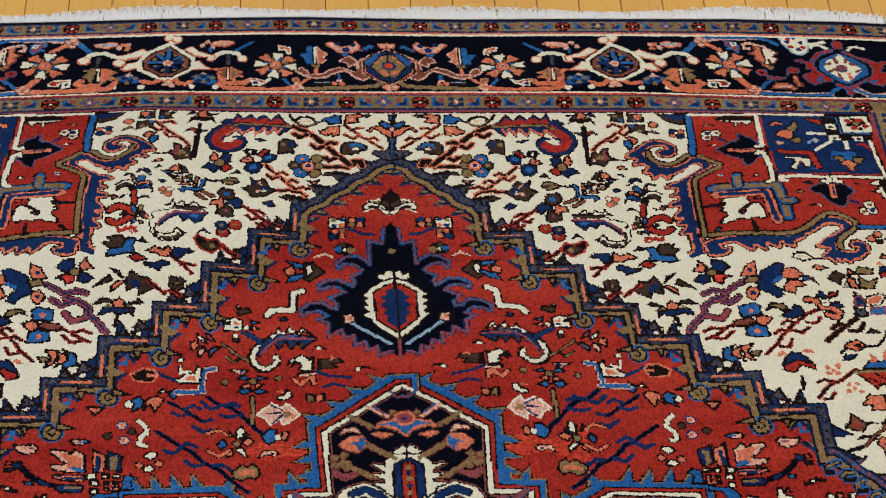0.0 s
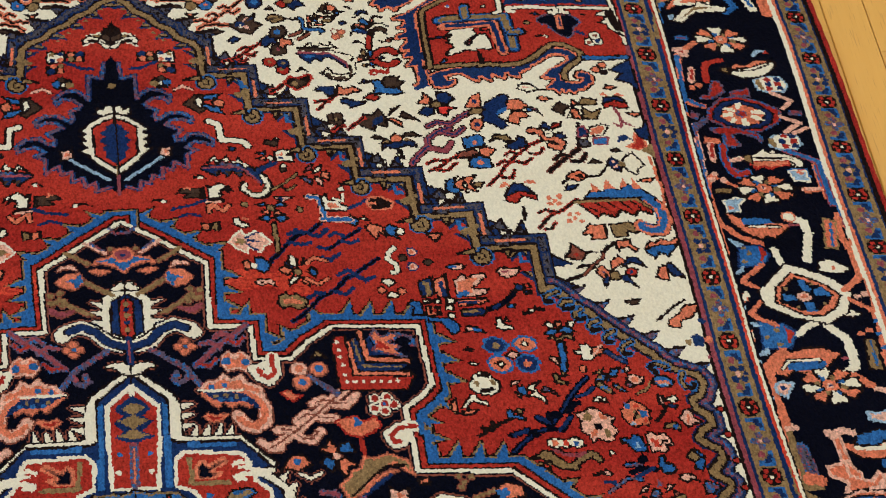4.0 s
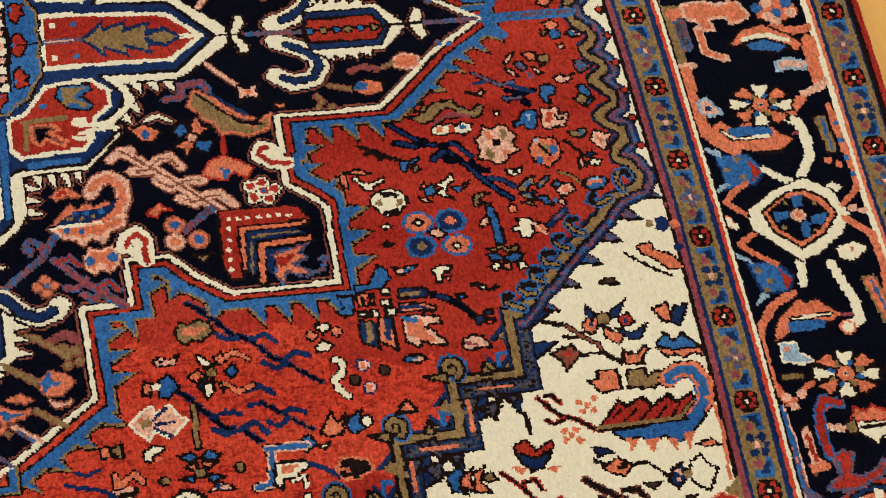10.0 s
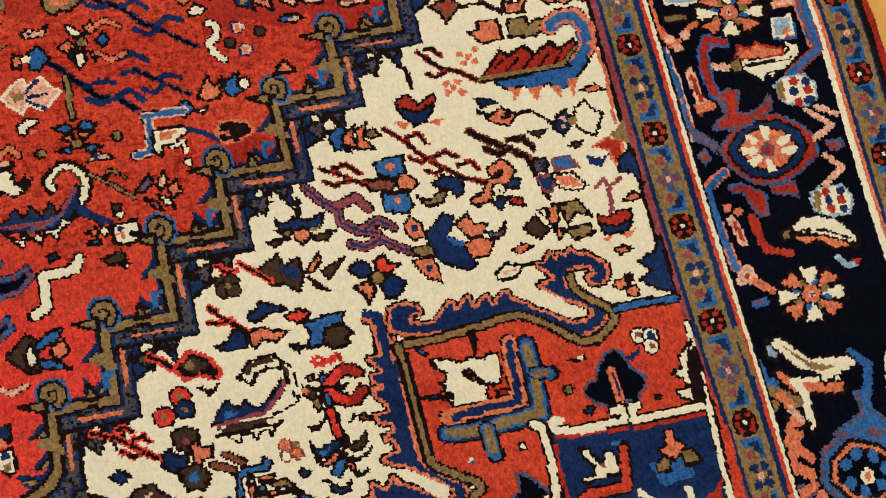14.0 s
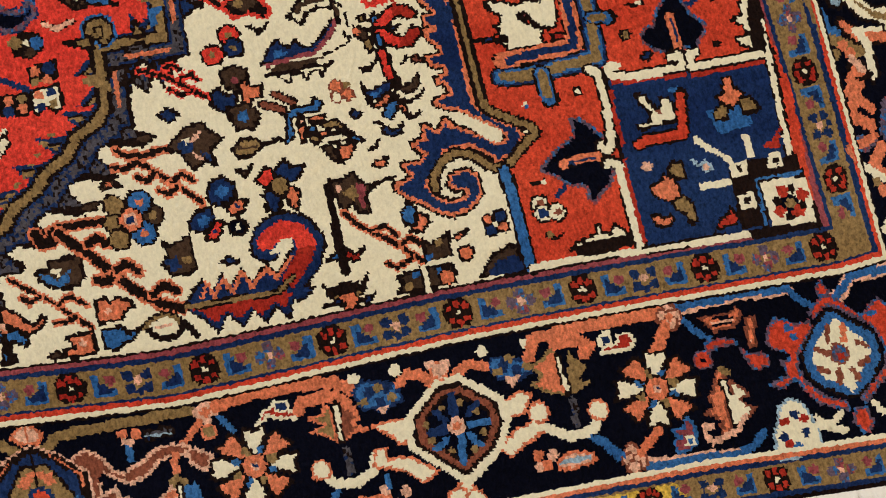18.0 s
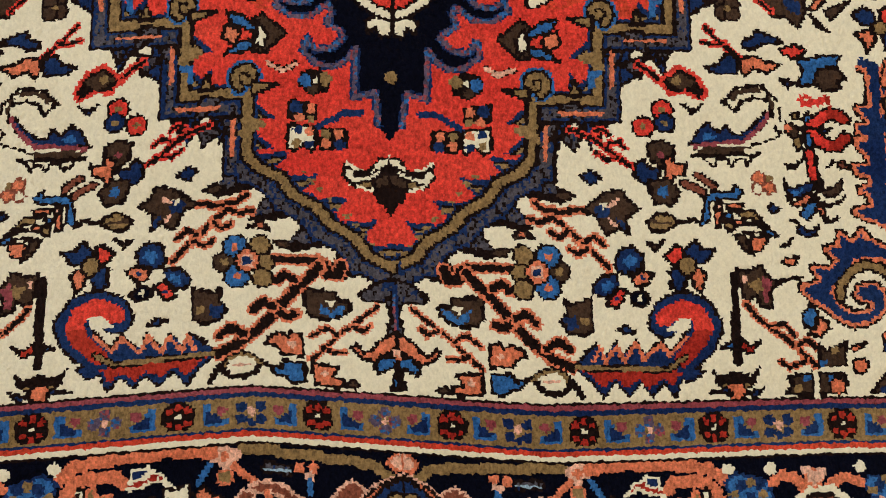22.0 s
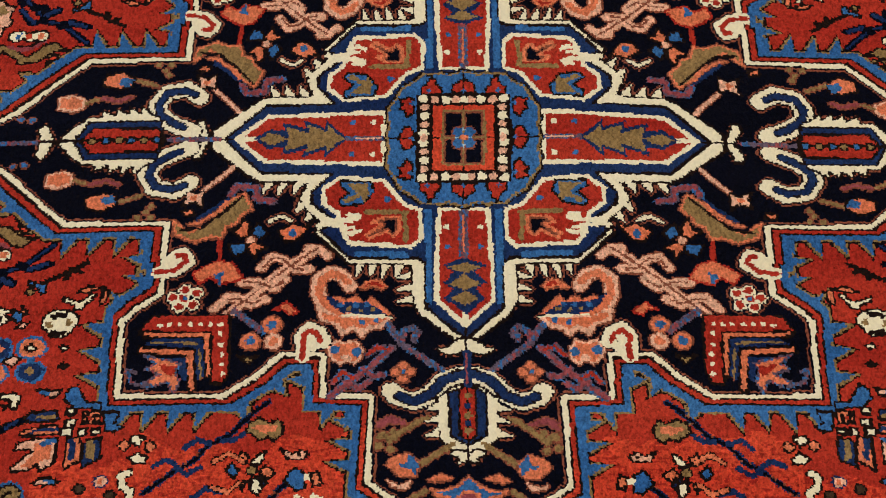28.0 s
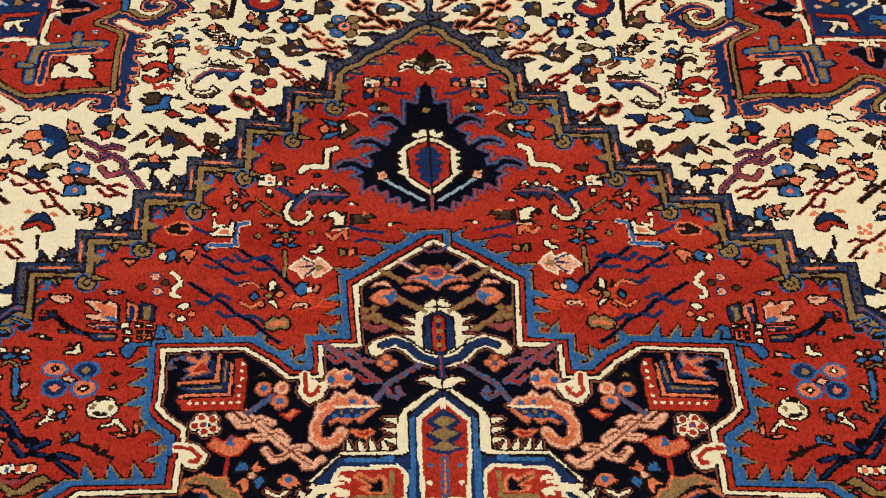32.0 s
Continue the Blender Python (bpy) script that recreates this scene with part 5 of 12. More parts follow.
for p in each("arm_tree", MEDAL, sym="4", label="olive tree"):
    p.poly("0,13.9 2.1,14.8 1,15.6 2.1,16.7 1,17.5 2,18.4 0.8,19.5 0,20.3", "d")
    p.poly("0,14.5 1.6,15 0,15.8 1.6,16.9 0,17.6 1.4,18.5 0,19.2 0,20.0", "t")
    p.poly("12,0 11.9,0 12.9,1 14.2,2.3 14.2,1.3 16.4,2.2 16.1,1.2 18.6,2 18.3,1 19.9,1.2 21.5,0 21.6,0.0", "d")
    p.poly("12.3,0 12.3,0 13.1,0.7 14,1.7 13.9,0.8 16.1,1.7 15.8,0.6 18.2,1.5 17.9,0 19.7,0.8 20.9,0 21,0.0", "t")
    p.line("0,8.8 0,13.8", "v", 0.83)
    p.line("0,9.1 0,13.3", "s", 0.24)
    p.line("8.3,0 11.7,0.0", "v", 0.73)
    p.line("8.6,0 11.1,0.0", "p", 0.24)
    p.dot(1.7,10.5, 0.29, "i")
    p.dot(9.3,1.9, 0.29, "i")
    p.dot(1.6,12.7, 0.29, "b")
    p.dot(11.4,1.9, 0.29, "b")
for p in each("lobe_leaf", MEDAL, sym="4", label="olive leaf in a red lobe"):
    p.poly("9.3,5.2 12.3,5 12.4,5.7 11.4,6.5 12.5,7.4 12.1,8 10.1,7.8 8.9,6.3", "b", "k", 0.24)
    p.poly("9.6,5.5 12,5.3 10.6,6.5 12.1,7.4 11.7,7.8 10.3,7 9.9,7.6 9.5,6.7", "t")
    p.dot(7.6,7.2, 0.36, "b")
    p.line("5.6,8.8 9.7,8.7", "t", 0.47)
    p.line("5.9,8.8 5.7,11.9", "t", 0.53)
    p.poly("6.4,9.3 8,9.3 9.1,9.9 8,10.2 9.6,11.3 9.3,11.8 8.5,11.3 7.6,10.9 7,11.6 6.4,10.9", "n", "s", 0.35)
for p in each("finger_hook", MEDAL, sym="4", label="ivory hooked finger"):
    p.line("14.2,10.2 13.4,9.8 11,9.6 10.4,9.4", "i", 0.59)
    p.line("10.4,9.4 10.6,9 11.4,9.1", "i", 0.53)
    p.line("13.7,10.1 10.9,10.6", "i", 0.47)
    p.line("12,11 10.9,11.2 10.3,10.9", "i", 0.53)
for p in each("octagon", MEDAL, sym="4", label="blue octagon with red trefoils"):
    p.poly("0,0 8.1,0 7.8,1.5 8.1,2.2 7.9,3.8 7.3,4.7 6.5,6.3 5.2,7.1 4.4,7.9 3.4,7.6 2.3,8.1 1.6,7.9 0,8.4", "b", "k", 0.24)
    p.line("7.9,0 7.6,1.5 7.8,2.2 7.7,3.7 7,4.7 6.3,6.1 5,6.9 4.3,7.7 2.3,7.9 1.6,7.6 0,8.1", "t", 0.18)
for p in each("trefoil", MEDAL, sym="4", label="red trefoil"):
    p.poly("5.1,3.1 5.8,2.5 6.1,3.3 6.7,3.5 6.3,4.1 6.7,4.7 5.7,4.9 5.1,4.8", "r", "k", 0.18)
    p.poly("5,0 5.8,0 6.7,0 6.1,1.3 5.5,1.3 5.2,0.9", "r", "k", 0.18)
    p.poly("2.3,5.4 4.3,5.3 4.4,6.1 3.8,6.6 3.5,7.4 2.8,7.2 2.9,6.5 2.4,6.1", "r", "k", 0.18)
    p.poly("0,5.4 1.2,5.4 1.1,6.4 0,7.2 0,7.4", "r", "k", 0.18)
    p.dot(5.3,4.2, 0.24, "b")
    p.dot(5.3,0.0, 0.24, "b")
    p.dot(3.6,5.7, 0.24, "b")
    p.dot(0.0,5.7, 0.24, "b")
for p in each("bead_frame", MEDAL, sym="4", label="square frame of ivory and pink beads"):
    p.poly("0,0 5,0 4.8,5.3 0,5.4", "k")
    p.dot(4.1,0.6, 0.49, "i")
    p.dot(4.0,2.7, 0.49, "i")
    p.dot(4.2,4.8, 0.49, "i")
    p.dot(1.8,4.6, 0.49, "i")
    p.dot(0.0,4.6, 0.49, "i")
    p.dot(4.0,1.6, 0.43, "p")
    p.dot(4.0,3.7, 0.43, "p")
    p.dot(3.0,4.6, 0.43, "p")
    p.dot(0.8,4.6, 0.43, "p")
    p.dot(4.1,0.0, 0.43, "p")
for p in each("centre_square", MEDAL, sym="4", label="orange square round the centre"):
    p.poly("0,0 3.3,0 3.2,4 0,4.1", "o", "k", 0.24)
    p.poly("0,0 2.2,0 2.1,3.2 0,3.2", "n", "t", 0.24)
for p in each("centre_rosette", MEDAL, sym="4", label="small blue and pink rosette"):
    p.line("0,0 0,3.2", "t", 0.24)
    p.line("0,0 1.4,0.0", "t", 0.24)
    p.dot(0.6,0.7, 0.55, "b")
    p.dot(0.0,0.0, 0.37, "s")
    p.dot(0.7,0.0, 0.18, "l")
    p.dot(0.0,1.0, 0.18, "l")
for p in each("boteh", MEDAL, sym="4", label="salmon and blue curled leaf"):
    p.line("11.1,17.1 11.8,16 12.9,15.5 14,16.3 14.1,18 13.3,19.5 11.7,20.5", "p", 1.35)
    p.line("11.3,16.7 11.8,16.1 12.9,15.7 13.8,16.5 14,18 13.2,19.3 11.7,20.3", "s", 0.75)
    p.poly("7,20.5 11.8,20.5 14.2,19.5 13.8,20.9 12.4,21.4 11.8,22.6 10.7,21.9 9.8,22.8 9.2,21.9 8,21.7", "p")
    p.poly("7.5,20.6 11.8,20.6 13.6,20 13.4,20.8 12,21.2 11.5,21.9 10.6,21.4 9.8,21.9 9.1,21.4 8.3,21.3", "s")
    p.poly("7.1,20.3 8.1,19.1 9.1,18.2 9.7,18.9 10.6,18.1 11.4,18.7 12.3,18.2 13.4,18.8 12.1,20.1", "s")
    p.poly("7.4,20.3 8.6,19.4 9.8,18.9 11.7,19 13.5,18 12.9,19.2 11.7,20.1", "d")
    p.dot(8.9, 19.7, 0.24, "t")
    p.dot(10.0, 19.8, 0.24, "t")
    p.dot(11.1, 19.6, 0.24, "t")
    p.dot(9.4, 19.2, 0.30, "b")
    p.dot(10.5, 19.2, 0.30, "b")
    p.dot(11.9, 19.2, 0.30, "b")
    p.dot(8.5, 20.9, 0.30, "b")
    p.dot(9.9, 21.1, 0.30, "b")
    p.line("7.1,20.5 11.7,20.3", "i", 0.30)
for p in each("rose_bird", MEDAL, sym="4", label="small rose bird"):
    p.poly("7.6,17.1 8.5,16.4 9.4,16.7 10,17.3 8.8,17.1 8,17.4", "r", "s", 0.20)
    p.poly("15.8,20 17,18.9 18.2,19.8 17.2,19.8 16.7,20.4", "s", "r", 0.20)
for p in each("violet_staff", MEDAL, sym="4", label="violet staff with a hooked head"):
    p.line("2.4,26.2 4.3,24.7 5.9,23.5 7.3,21.4", "v", 0.75)
    p.line("6.2,23.2 5.9,22 5,21.6 4.5,22.2 4.9,22.9", "v", 0.70)
    p.dot(4.9, 22.5, 0.25, "b")
for p in each("rose_twig", MEDAL, sym="4", label="rose and blue hooked twig"):
    p.line("7,23.8 8.1,25 9.1,26.2 10.5,27.4 11.6,28.5 12.5,29.4", "v", 0.85)
    p.line("7.4,24 8.4,23.7 9.2,24.6", "v", 0.75)
    p.line("7.6,26.8 8.6,27.1 9.6,26.2", "v", 0.75)
    p.line("9.1,27.7 9.9,28.4 11.1,27.7", "v", 0.75)
    p.line("10.5,27.3 11.5,26.6 12.2,27.6", "v", 0.75)
    p.line("7,23.8 8.1,25 9.1,26.2 10.5,27.4 11.6,28.5 12.5,29.4", "m", 0.45)
    p.line("7.6,26.8 8.6,27.1 9.6,26.2", "m", 0.40)
    p.line("9.1,27.7 9.9,28.4 11.1,27.7", "m", 0.40)
    p.line("7.4,24 8.4,23.7 9.2,24.6", "r", 0.35)
    p.line("10.5,27.3 11.5,26.6 12.2,27.6", "r", 0.35)
for p in each("four_lobed_flower", MEDAL, sym="4", label="salmon flower with blue sides"):
    p.poly("9.8,24 10.4,23.1 11.4,23.4 12.3,23.1 12.9,24 12.5,25.1 11.7,25.6 11.2,25.1 10.5,25.6 9.9,25", "s", "p", 0.25)
    p.dot(10.3, 24.3, 0.48, "b")
    p.dot(12.3, 24.1, 0.48, "b")
    p.dot(11.2, 25.0, 0.45, "p")
for p in each("four_dot_flower", MEDAL, sym="4", label="small orange four-petalled flower"):
    p.dot(5.2, 26.5, 0.42, "s", "u", 0.2)
    p.dot(6.6, 26.5, 0.42, "s", "u", 0.2)
    p.dot(5.9, 25.8, 0.42, "s", "u", 0.2)
    p.dot(5.9, 27.3, 0.42, "s", "u", 0.2)
    p.dot(5.9, 26.5, 0.22, "b")
for p in each("wing_hook", MEDAL, sym="4", label="ivory wing with a blue core"):
    p.line("0.7,26.8 2.2,27.4 3.4,29 4.9,29.8 6.5,29.2 6.9,28.6", "i", 1.75)
    p.line("0.5,26.6 2.2,27.4 3.4,29 4.9,29.8 6.2,29.2", "k", 1.15)
    p.line("0,26.6 2.2,27.4 3.4,29 4.9,29.8 6.1,29.2", "d", 0.90)
for p in each("tan_stalk_flower", MEDAL, sym="4", label="small tan flower on a stalk"):
    p.line("3.6,31.5 5.5,32.9 6.9,34.1", "t", 0.38)
    p.dot(6.6, 33.8, 0.38, "t")
    p.dot(7.7, 33.6, 0.38, "t")
    p.dot(6.8, 35.0, 0.38, "t")
    p.dot(7.8, 34.7, 0.38, "t")
    p.line("5.7,32.2 6.7,31.7 7.9,32.6", "m", 0.50)
for p in each("pink_chain", MEDAL, sym="4", label="pale pink braided twig"):
    p.line("14.3,12.9 15.8,14 16.9,15 18.1,16 19.3,17.2 20.7,18.6 21.9,19.7 22.9,20.7", "p", 0.95)
    p.line("13.3,13.7 14.2,13 15.2,12.9", "p", 0.85)
    p.line("15,15.2 16.4,15.3 17.6,14.1 18.7,13.8 19.6,15.1", "p", 0.85)
    p.line("17.2,16.3 18.2,17.4 19.8,16.7 21.4,16.7", "p", 0.85)
    p.line("19,18.6 20.3,19.2 21.6,18.4 22.6,18.4 23.8,19.7", "p", 0.85)
    p.line("14.3,12.9 15.8,14 16.9,15 18.1,16 19.3,17.2 20.7,18.6 21.9,19.7 22.9,20.7", "u", 0.24)
    p.line("15.5,15.3 16.5,15.2 17.6,14.1 18.6,14 19.3,15", "u", 0.24)
    p.line("17.5,16.6 18.3,17.3 19.8,16.7 21.1,16.7", "u", 0.24)
    p.line("19.4,18.7 20.3,19.1 21.6,18.6 22.5,18.6", "u", 0.24)
for p in each("coral_tulip", MEDAL, sym="4", label="coral tulip with a blue heart"):
    p.poly("14.6,9.3 15.7,10.4 16.8,10 18.3,10.9 17.5,12.1 16.4,12 15.7,11.1", "s", "k", 0.25)
    p.dot(16.8, 11.2, 0.40, "b")
    p.line("17,9.7 18,9.1 18.7,9.5 19.2,9.8", "i", 0.35)
for p in each("pinwheel_flower", MEDAL, sym="4", label="coral and blue pinwheel flower"):
    p.poly("21,10.2 21.7,9.3 22.1,10.7 23,10.7 21.8,11.7 21,11.3", "s", "k", 0.25)
    p.poly("19.2,11.1 20.3,9.9 20.8,11.2 19.9,11.8", "b", "k", 0.25)
    p.poly("19.1,12.8 20.6,12 21.2,12.7 20.2,14.1 20.1,13.1", "s", "k", 0.25)
    p.poly("21.2,12.3 23,12.3 22.3,13.7 21.4,13.4", "b", "k", 0.25)
    p.dot(20.9, 11.9, 0.38, "p")
for p in each("red_flower", MEDAL, sym="4", label="coral flower on a rose stalk"):
    p.line("23.9,11.1 23.6,14.7", "r", 0.50)
    p.poly("21.2,16.3 22.3,14.6 23.6,14.2 25,14.9 26.1,15.7 25.4,16.9 24.3,16.2 23.4,16.9 22.3,16.7", "s", "r", 0.22)
    p.poly("23.1,15.5 24.1,15.9 23.4,17", "b")
for p in each("oak_leaf", MEDAL, sym="4", label="olive leaf edged blue and salmon"):
    p.poly("21,8.3 21.8,6.5 22.9,7.2 24,8.6 25.3,10.2 26.8,11.1 28.6,9.6 28.1,11.3 26.2,12.1 24.7,11.5 23.7,11.7 23.3,10.3 22.4,10 22,9.1", "t", "s", 0.20)
    p.line("22,6.9 23.8,8.8 25.8,10.6 27.8,10.8", "k", 0.30)
    p.line("23.4,7.2 24.7,8.3 26.2,9.5", "d", 0.45)
    p.line("23.4,7.4 24.4,8.7 25.9,9.9 26.9,10.1", "s", 0.30)
for p in each("crook", MEDAL, sym="4", label="rose crook with violet edge"):
    p.line("19,7.4 20.5,7.2 20.7,5.8 22.6,5.6 23.1,6.6", "v", 0.85)
    p.line("19,7.4 20.5,7.2 20.7,5.8 22.6,5.6 23.1,6.6", "m", 0.45)
for p in each("pink_stalk_flower", MEDAL, sym="4", label="pink flower on a slanting stalk"):
    p.line("23.2,3.3 24.4,4.7 25.9,6.1", "p", 0.42)
    p.poly("25.8,6.1 26.6,6.5 28,5.8 27.6,6.9 27.9,8 26.7,7.5 25.9,8.1", "p", "k", 0.25)
    p.dot(26.8, 7.0, 0.35, "s")
for p in each("six_petal_flower", MEDAL, sym="4", label="white six-petalled flower with red dots"):
    p.dot(25.5, 17.9, 0.42, "r", "i", 0.2)
    p.dot(26.6, 17.6, 0.42, "r", "i", 0.2)
    p.dot(27.7, 18.4, 0.42, "r", "i", 0.2)
    p.dot(27.0, 19.4, 0.42, "r", "i", 0.2)
    p.dot(25.7, 19.2, 0.42, "r", "i", 0.2)
    p.dot(26.7, 18.5, 0.42, "r", "i", 0.2)
    p.dot(26.6, 18.5, 0.22, "b")
for p in each("disc_flower", MEDAL, sym="4", label="three salmon discs on a violet stalk"):
    p.line("19,22.1 20.8,20.7 21.8,19.9", "v", 0.75)
    p.dot(18.2, 21.4, 0.90, "s")
    p.dot(20.1, 23.2, 0.90, "s")
    p.dot(18.0, 23.2, 0.85, "p")
    p.dot(18.2, 21.4, 0.45, "b")
    p.dot(20.1, 23.2, 0.45, "b")
    p.dot(18.0, 23.2, 0.45, "s")
    p.poly("19.3,24.6 20.1,25 21.2,24.7 20.1,25.7", "t", "k", 0.25)
for p in each("square_palmette", MEDAL, sym="4", label="stepped square palmette in red, salmon and blue"):
    p.poly("22.2,20.3 29.4,20.4 30.5,22.3 23.7,22.5 23.4,27.8 22.3,27.8 21.8,26.5", "r", "k", 0.25)
    p.dot(23.0, 21.4, 0.22, "i")
    p.dot(23.9, 21.4, 0.22, "i")
    p.dot(24.8, 21.4, 0.22, "i")
    p.dot(25.8, 21.4, 0.22, "i")
    p.dot(26.7, 21.4, 0.22, "i")
    p.dot(27.6, 21.4, 0.22, "i")
    p.dot(28.5, 21.5, 0.22, "i")
    p.dot(22.9, 22.4, 0.22, "i")
    p.dot(22.8, 23.6, 0.22, "i")
    p.dot(22.6, 24.7, 0.22, "i")
    p.dot(22.5, 25.8, 0.22, "i")
    p.dot(22.4, 26.8, 0.22, "i")
    p.poly("23.8,22.3 30,22.1 30.1,22.7 24.4,22.9 23.9,27.2 23.4,26.9", "s", "k", 0.20)
    p.poly("24.4,23 28.7,22.8 29.8,23.6 25.2,23.9 24.6,27.6 24,27", "d")
    p.line("24.9,23.5 29,23.3", "t", 0.22)
    p.line("24.7,24.1 24.3,27.1", "t", 0.22)
    p.poly("25.2,24.1 30.2,23.8 30.3,24.5 25.9,24.8 25.3,28.9 24.7,28.4", "s", "k", 0.20)
    p.poly("25.8,24.9 29,24.9 28.1,25.7 26.5,26 26,27.6 25.6,27.3", "d")
    p.poly("26.3,25.7 27.1,25.4 29.7,24.7 28.6,25.7 29.4,26.2 28,26.8 29.5,27.7 28.5,28.1 27.4,27.5 26.7,28.8 26.2,27.8 26.7,26.5", "s", "v", 0.25)
    p.poly("26.6,26 28.4,25.7 27.6,26.7 26.9,27.1", "r")
    p.line("29.1,28.1 30.6,27.6 31.1,26.3 30.4,26.5", "v", 0.45)
for p in (*each("swan_hook", MEDAL, sym="y", label="ivory crook with a blue core"), *each("swan_hook", MEDAL, -2.3, sym="w", label="ivory crook with a blue core")):
    p.line("29.7,5.2 31.1,6.2 33.1,5.8 34,4.4 33.7,3.1 32.2,1.9 30.1,1", "k", 2.05)
    p.line("29.7,5.2 31.1,6.2 33.1,5.8 34,4.4 33.7,3.1 32.2,1.9 30.1,1", "i", 1.80)
    p.line("30.3,5.5 31.3,6 33.1,5.7 33.9,4.3 33.6,3.1 32,1.9 31.1,1.5", "k", 0.95)
    p.line("30.3,5.5 31.3,6 33.1,5.7 33.9,4.3 33.6,3.1 32,1.9 31.1,1.5", "d", 0.70)
for p in (*each("stem_hexagon", MEDAL, sym="y", label="narrow red hexagon with dots, ivory toothed rim"), *each("stem_hexagon", MEDAL, -2.3, sym="w", label="narrow red hexagon with dots, ivory toothed rim")):
    p.line("27.4,0 32.5,0", "v", 0.55)
    p.line("44.5,0 49.9,0", "v", 0.55)
    p.poly("32.8,-0.1 33.5,2.7 34.5,3.2 35.5,4.1 35.6,3.2 36.7,4.1 36.7,3.2 37.8,3.9 37.9,3.1 39.1,3.7 39.3,2.9 40.5,2.8 41.9,1.5 43.1,-0.1 44.2,2.2 44.9,1.6 44.6,-0.1 43,-0.1 42.4,-0.1", "i", "k", 0.25)
    p.poly("32.8,-0.1 33.4,2.3 40.2,2.3 41.5,-0.1 42.1,-0.1", "d", "k", 0.25)
    p.poly("33,-0.1 33.5,1.4 39.8,1.5 41,-0.1", "r", "k", 0.25)
    p.dot(33.6, 0.0, 0.30, "b", "k", 0.2)
    p.dot(36.2, 0.0, 0.30, "b", "k", 0.2)
    p.dot(38.5, 0.0, 0.30, "b", "k", 0.2)
    p.dot(34.9, 0.0, 0.30, "t", "k", 0.2)
    p.dot(37.3, 0.0, 0.30, "t", "k", 0.2)
    p.dot(39.8, 0.0, 0.30, "t", "k", 0.2)
for p in (*each("tulip", MEDAL, sym="y", label="small salmon and blue tulip"), *each("tulip", MEDAL, -2.3, sym="w", label="small salmon and blue tulip")):
    p.line("34.4,6.7 36.7,7.5", "t", 0.38)
    p.poly("36.6,7.6 37.9,8.5 39.4,8 39.6,6.8 37.9,6.3 36.8,6.7", "s", "k", 0.25)
    p.poly("36.6,7.5 37.8,7.7 38.1,6.9 37.1,6.5", "b")
for p in (*each("tip_flower", MEDAL, sym="y", label="small salmon flowers in the long point"), *each("tip_flower", MEDAL, -2.3, sym="w", label="small salmon flowers in the long point")):
    p.poly("41,5 42.1,5.5 43.3,5.3 43.4,4.1 42,3.6 41.1,4.1", "s", "p", 0.25)
    p.line("39.8,5.1 40.9,4.6", "t", 0.35)
    p.line("36.7,5.3 37.8,4.8 39.3,5.2", "m", 0.42)
    p.dot(33.6, 8.6, 0.30, "t")
    p.dot(33.1, 9.3, 0.30, "t")
    p.dot(34.4, 9.3, 0.30, "t")
    p.dot(33.2, 8.0, 0.30, "t")
    p.poly("28.8,9 29.9,9.1 30.2,8.5 29.1,8.4", "s", "k", 0.25)
    p.dot(45.7, 2.7, 0.30, "b")
    p.dot(46.7, 2.9, 0.30, "b")
for p in each("pendant_hexagon", MEDAL, sym="4", label="narrow red hexagon with dots, ivory toothed rim"):
    p.poly("0,27.6 1.5,28.2 2.8,29.4 2.6,33.7 1.3,35.2 0,35.6", "i", "k", 0.27)
    p.comb("2.6,29.5 2.5,33.7", "i", 1.31, 1.41, 0.3, -1)
    p.poly("0,27.8 1.7,28.8 1.6,33.4 0,34.5", "d", "k", 0.22)
    p.poly("0,28.1 0.8,28.3 0.7,33.4 0,34.0", "r", "k", 0.22)
    p.dot(0.0,29.1, 0.38, "t")
    p.dot(0.0,31.3, 0.38, "t")
    p.dot(0.0,32.9, 0.38, "t")
    p.dot(0.0,30.2, 0.33, "d")
    p.dot(0.0,32.1, 0.33, "d")
    p.line("0,24.4 0,27.8", "d", 0.78)
    p.line("0,24.6 0,27.6", "m", 0.28)
    p.poly("0,35.1 1.3,34.9 1.6,35.5 0.8,35.9 1,36.5 0,36.1", "i", "k", 0.21)
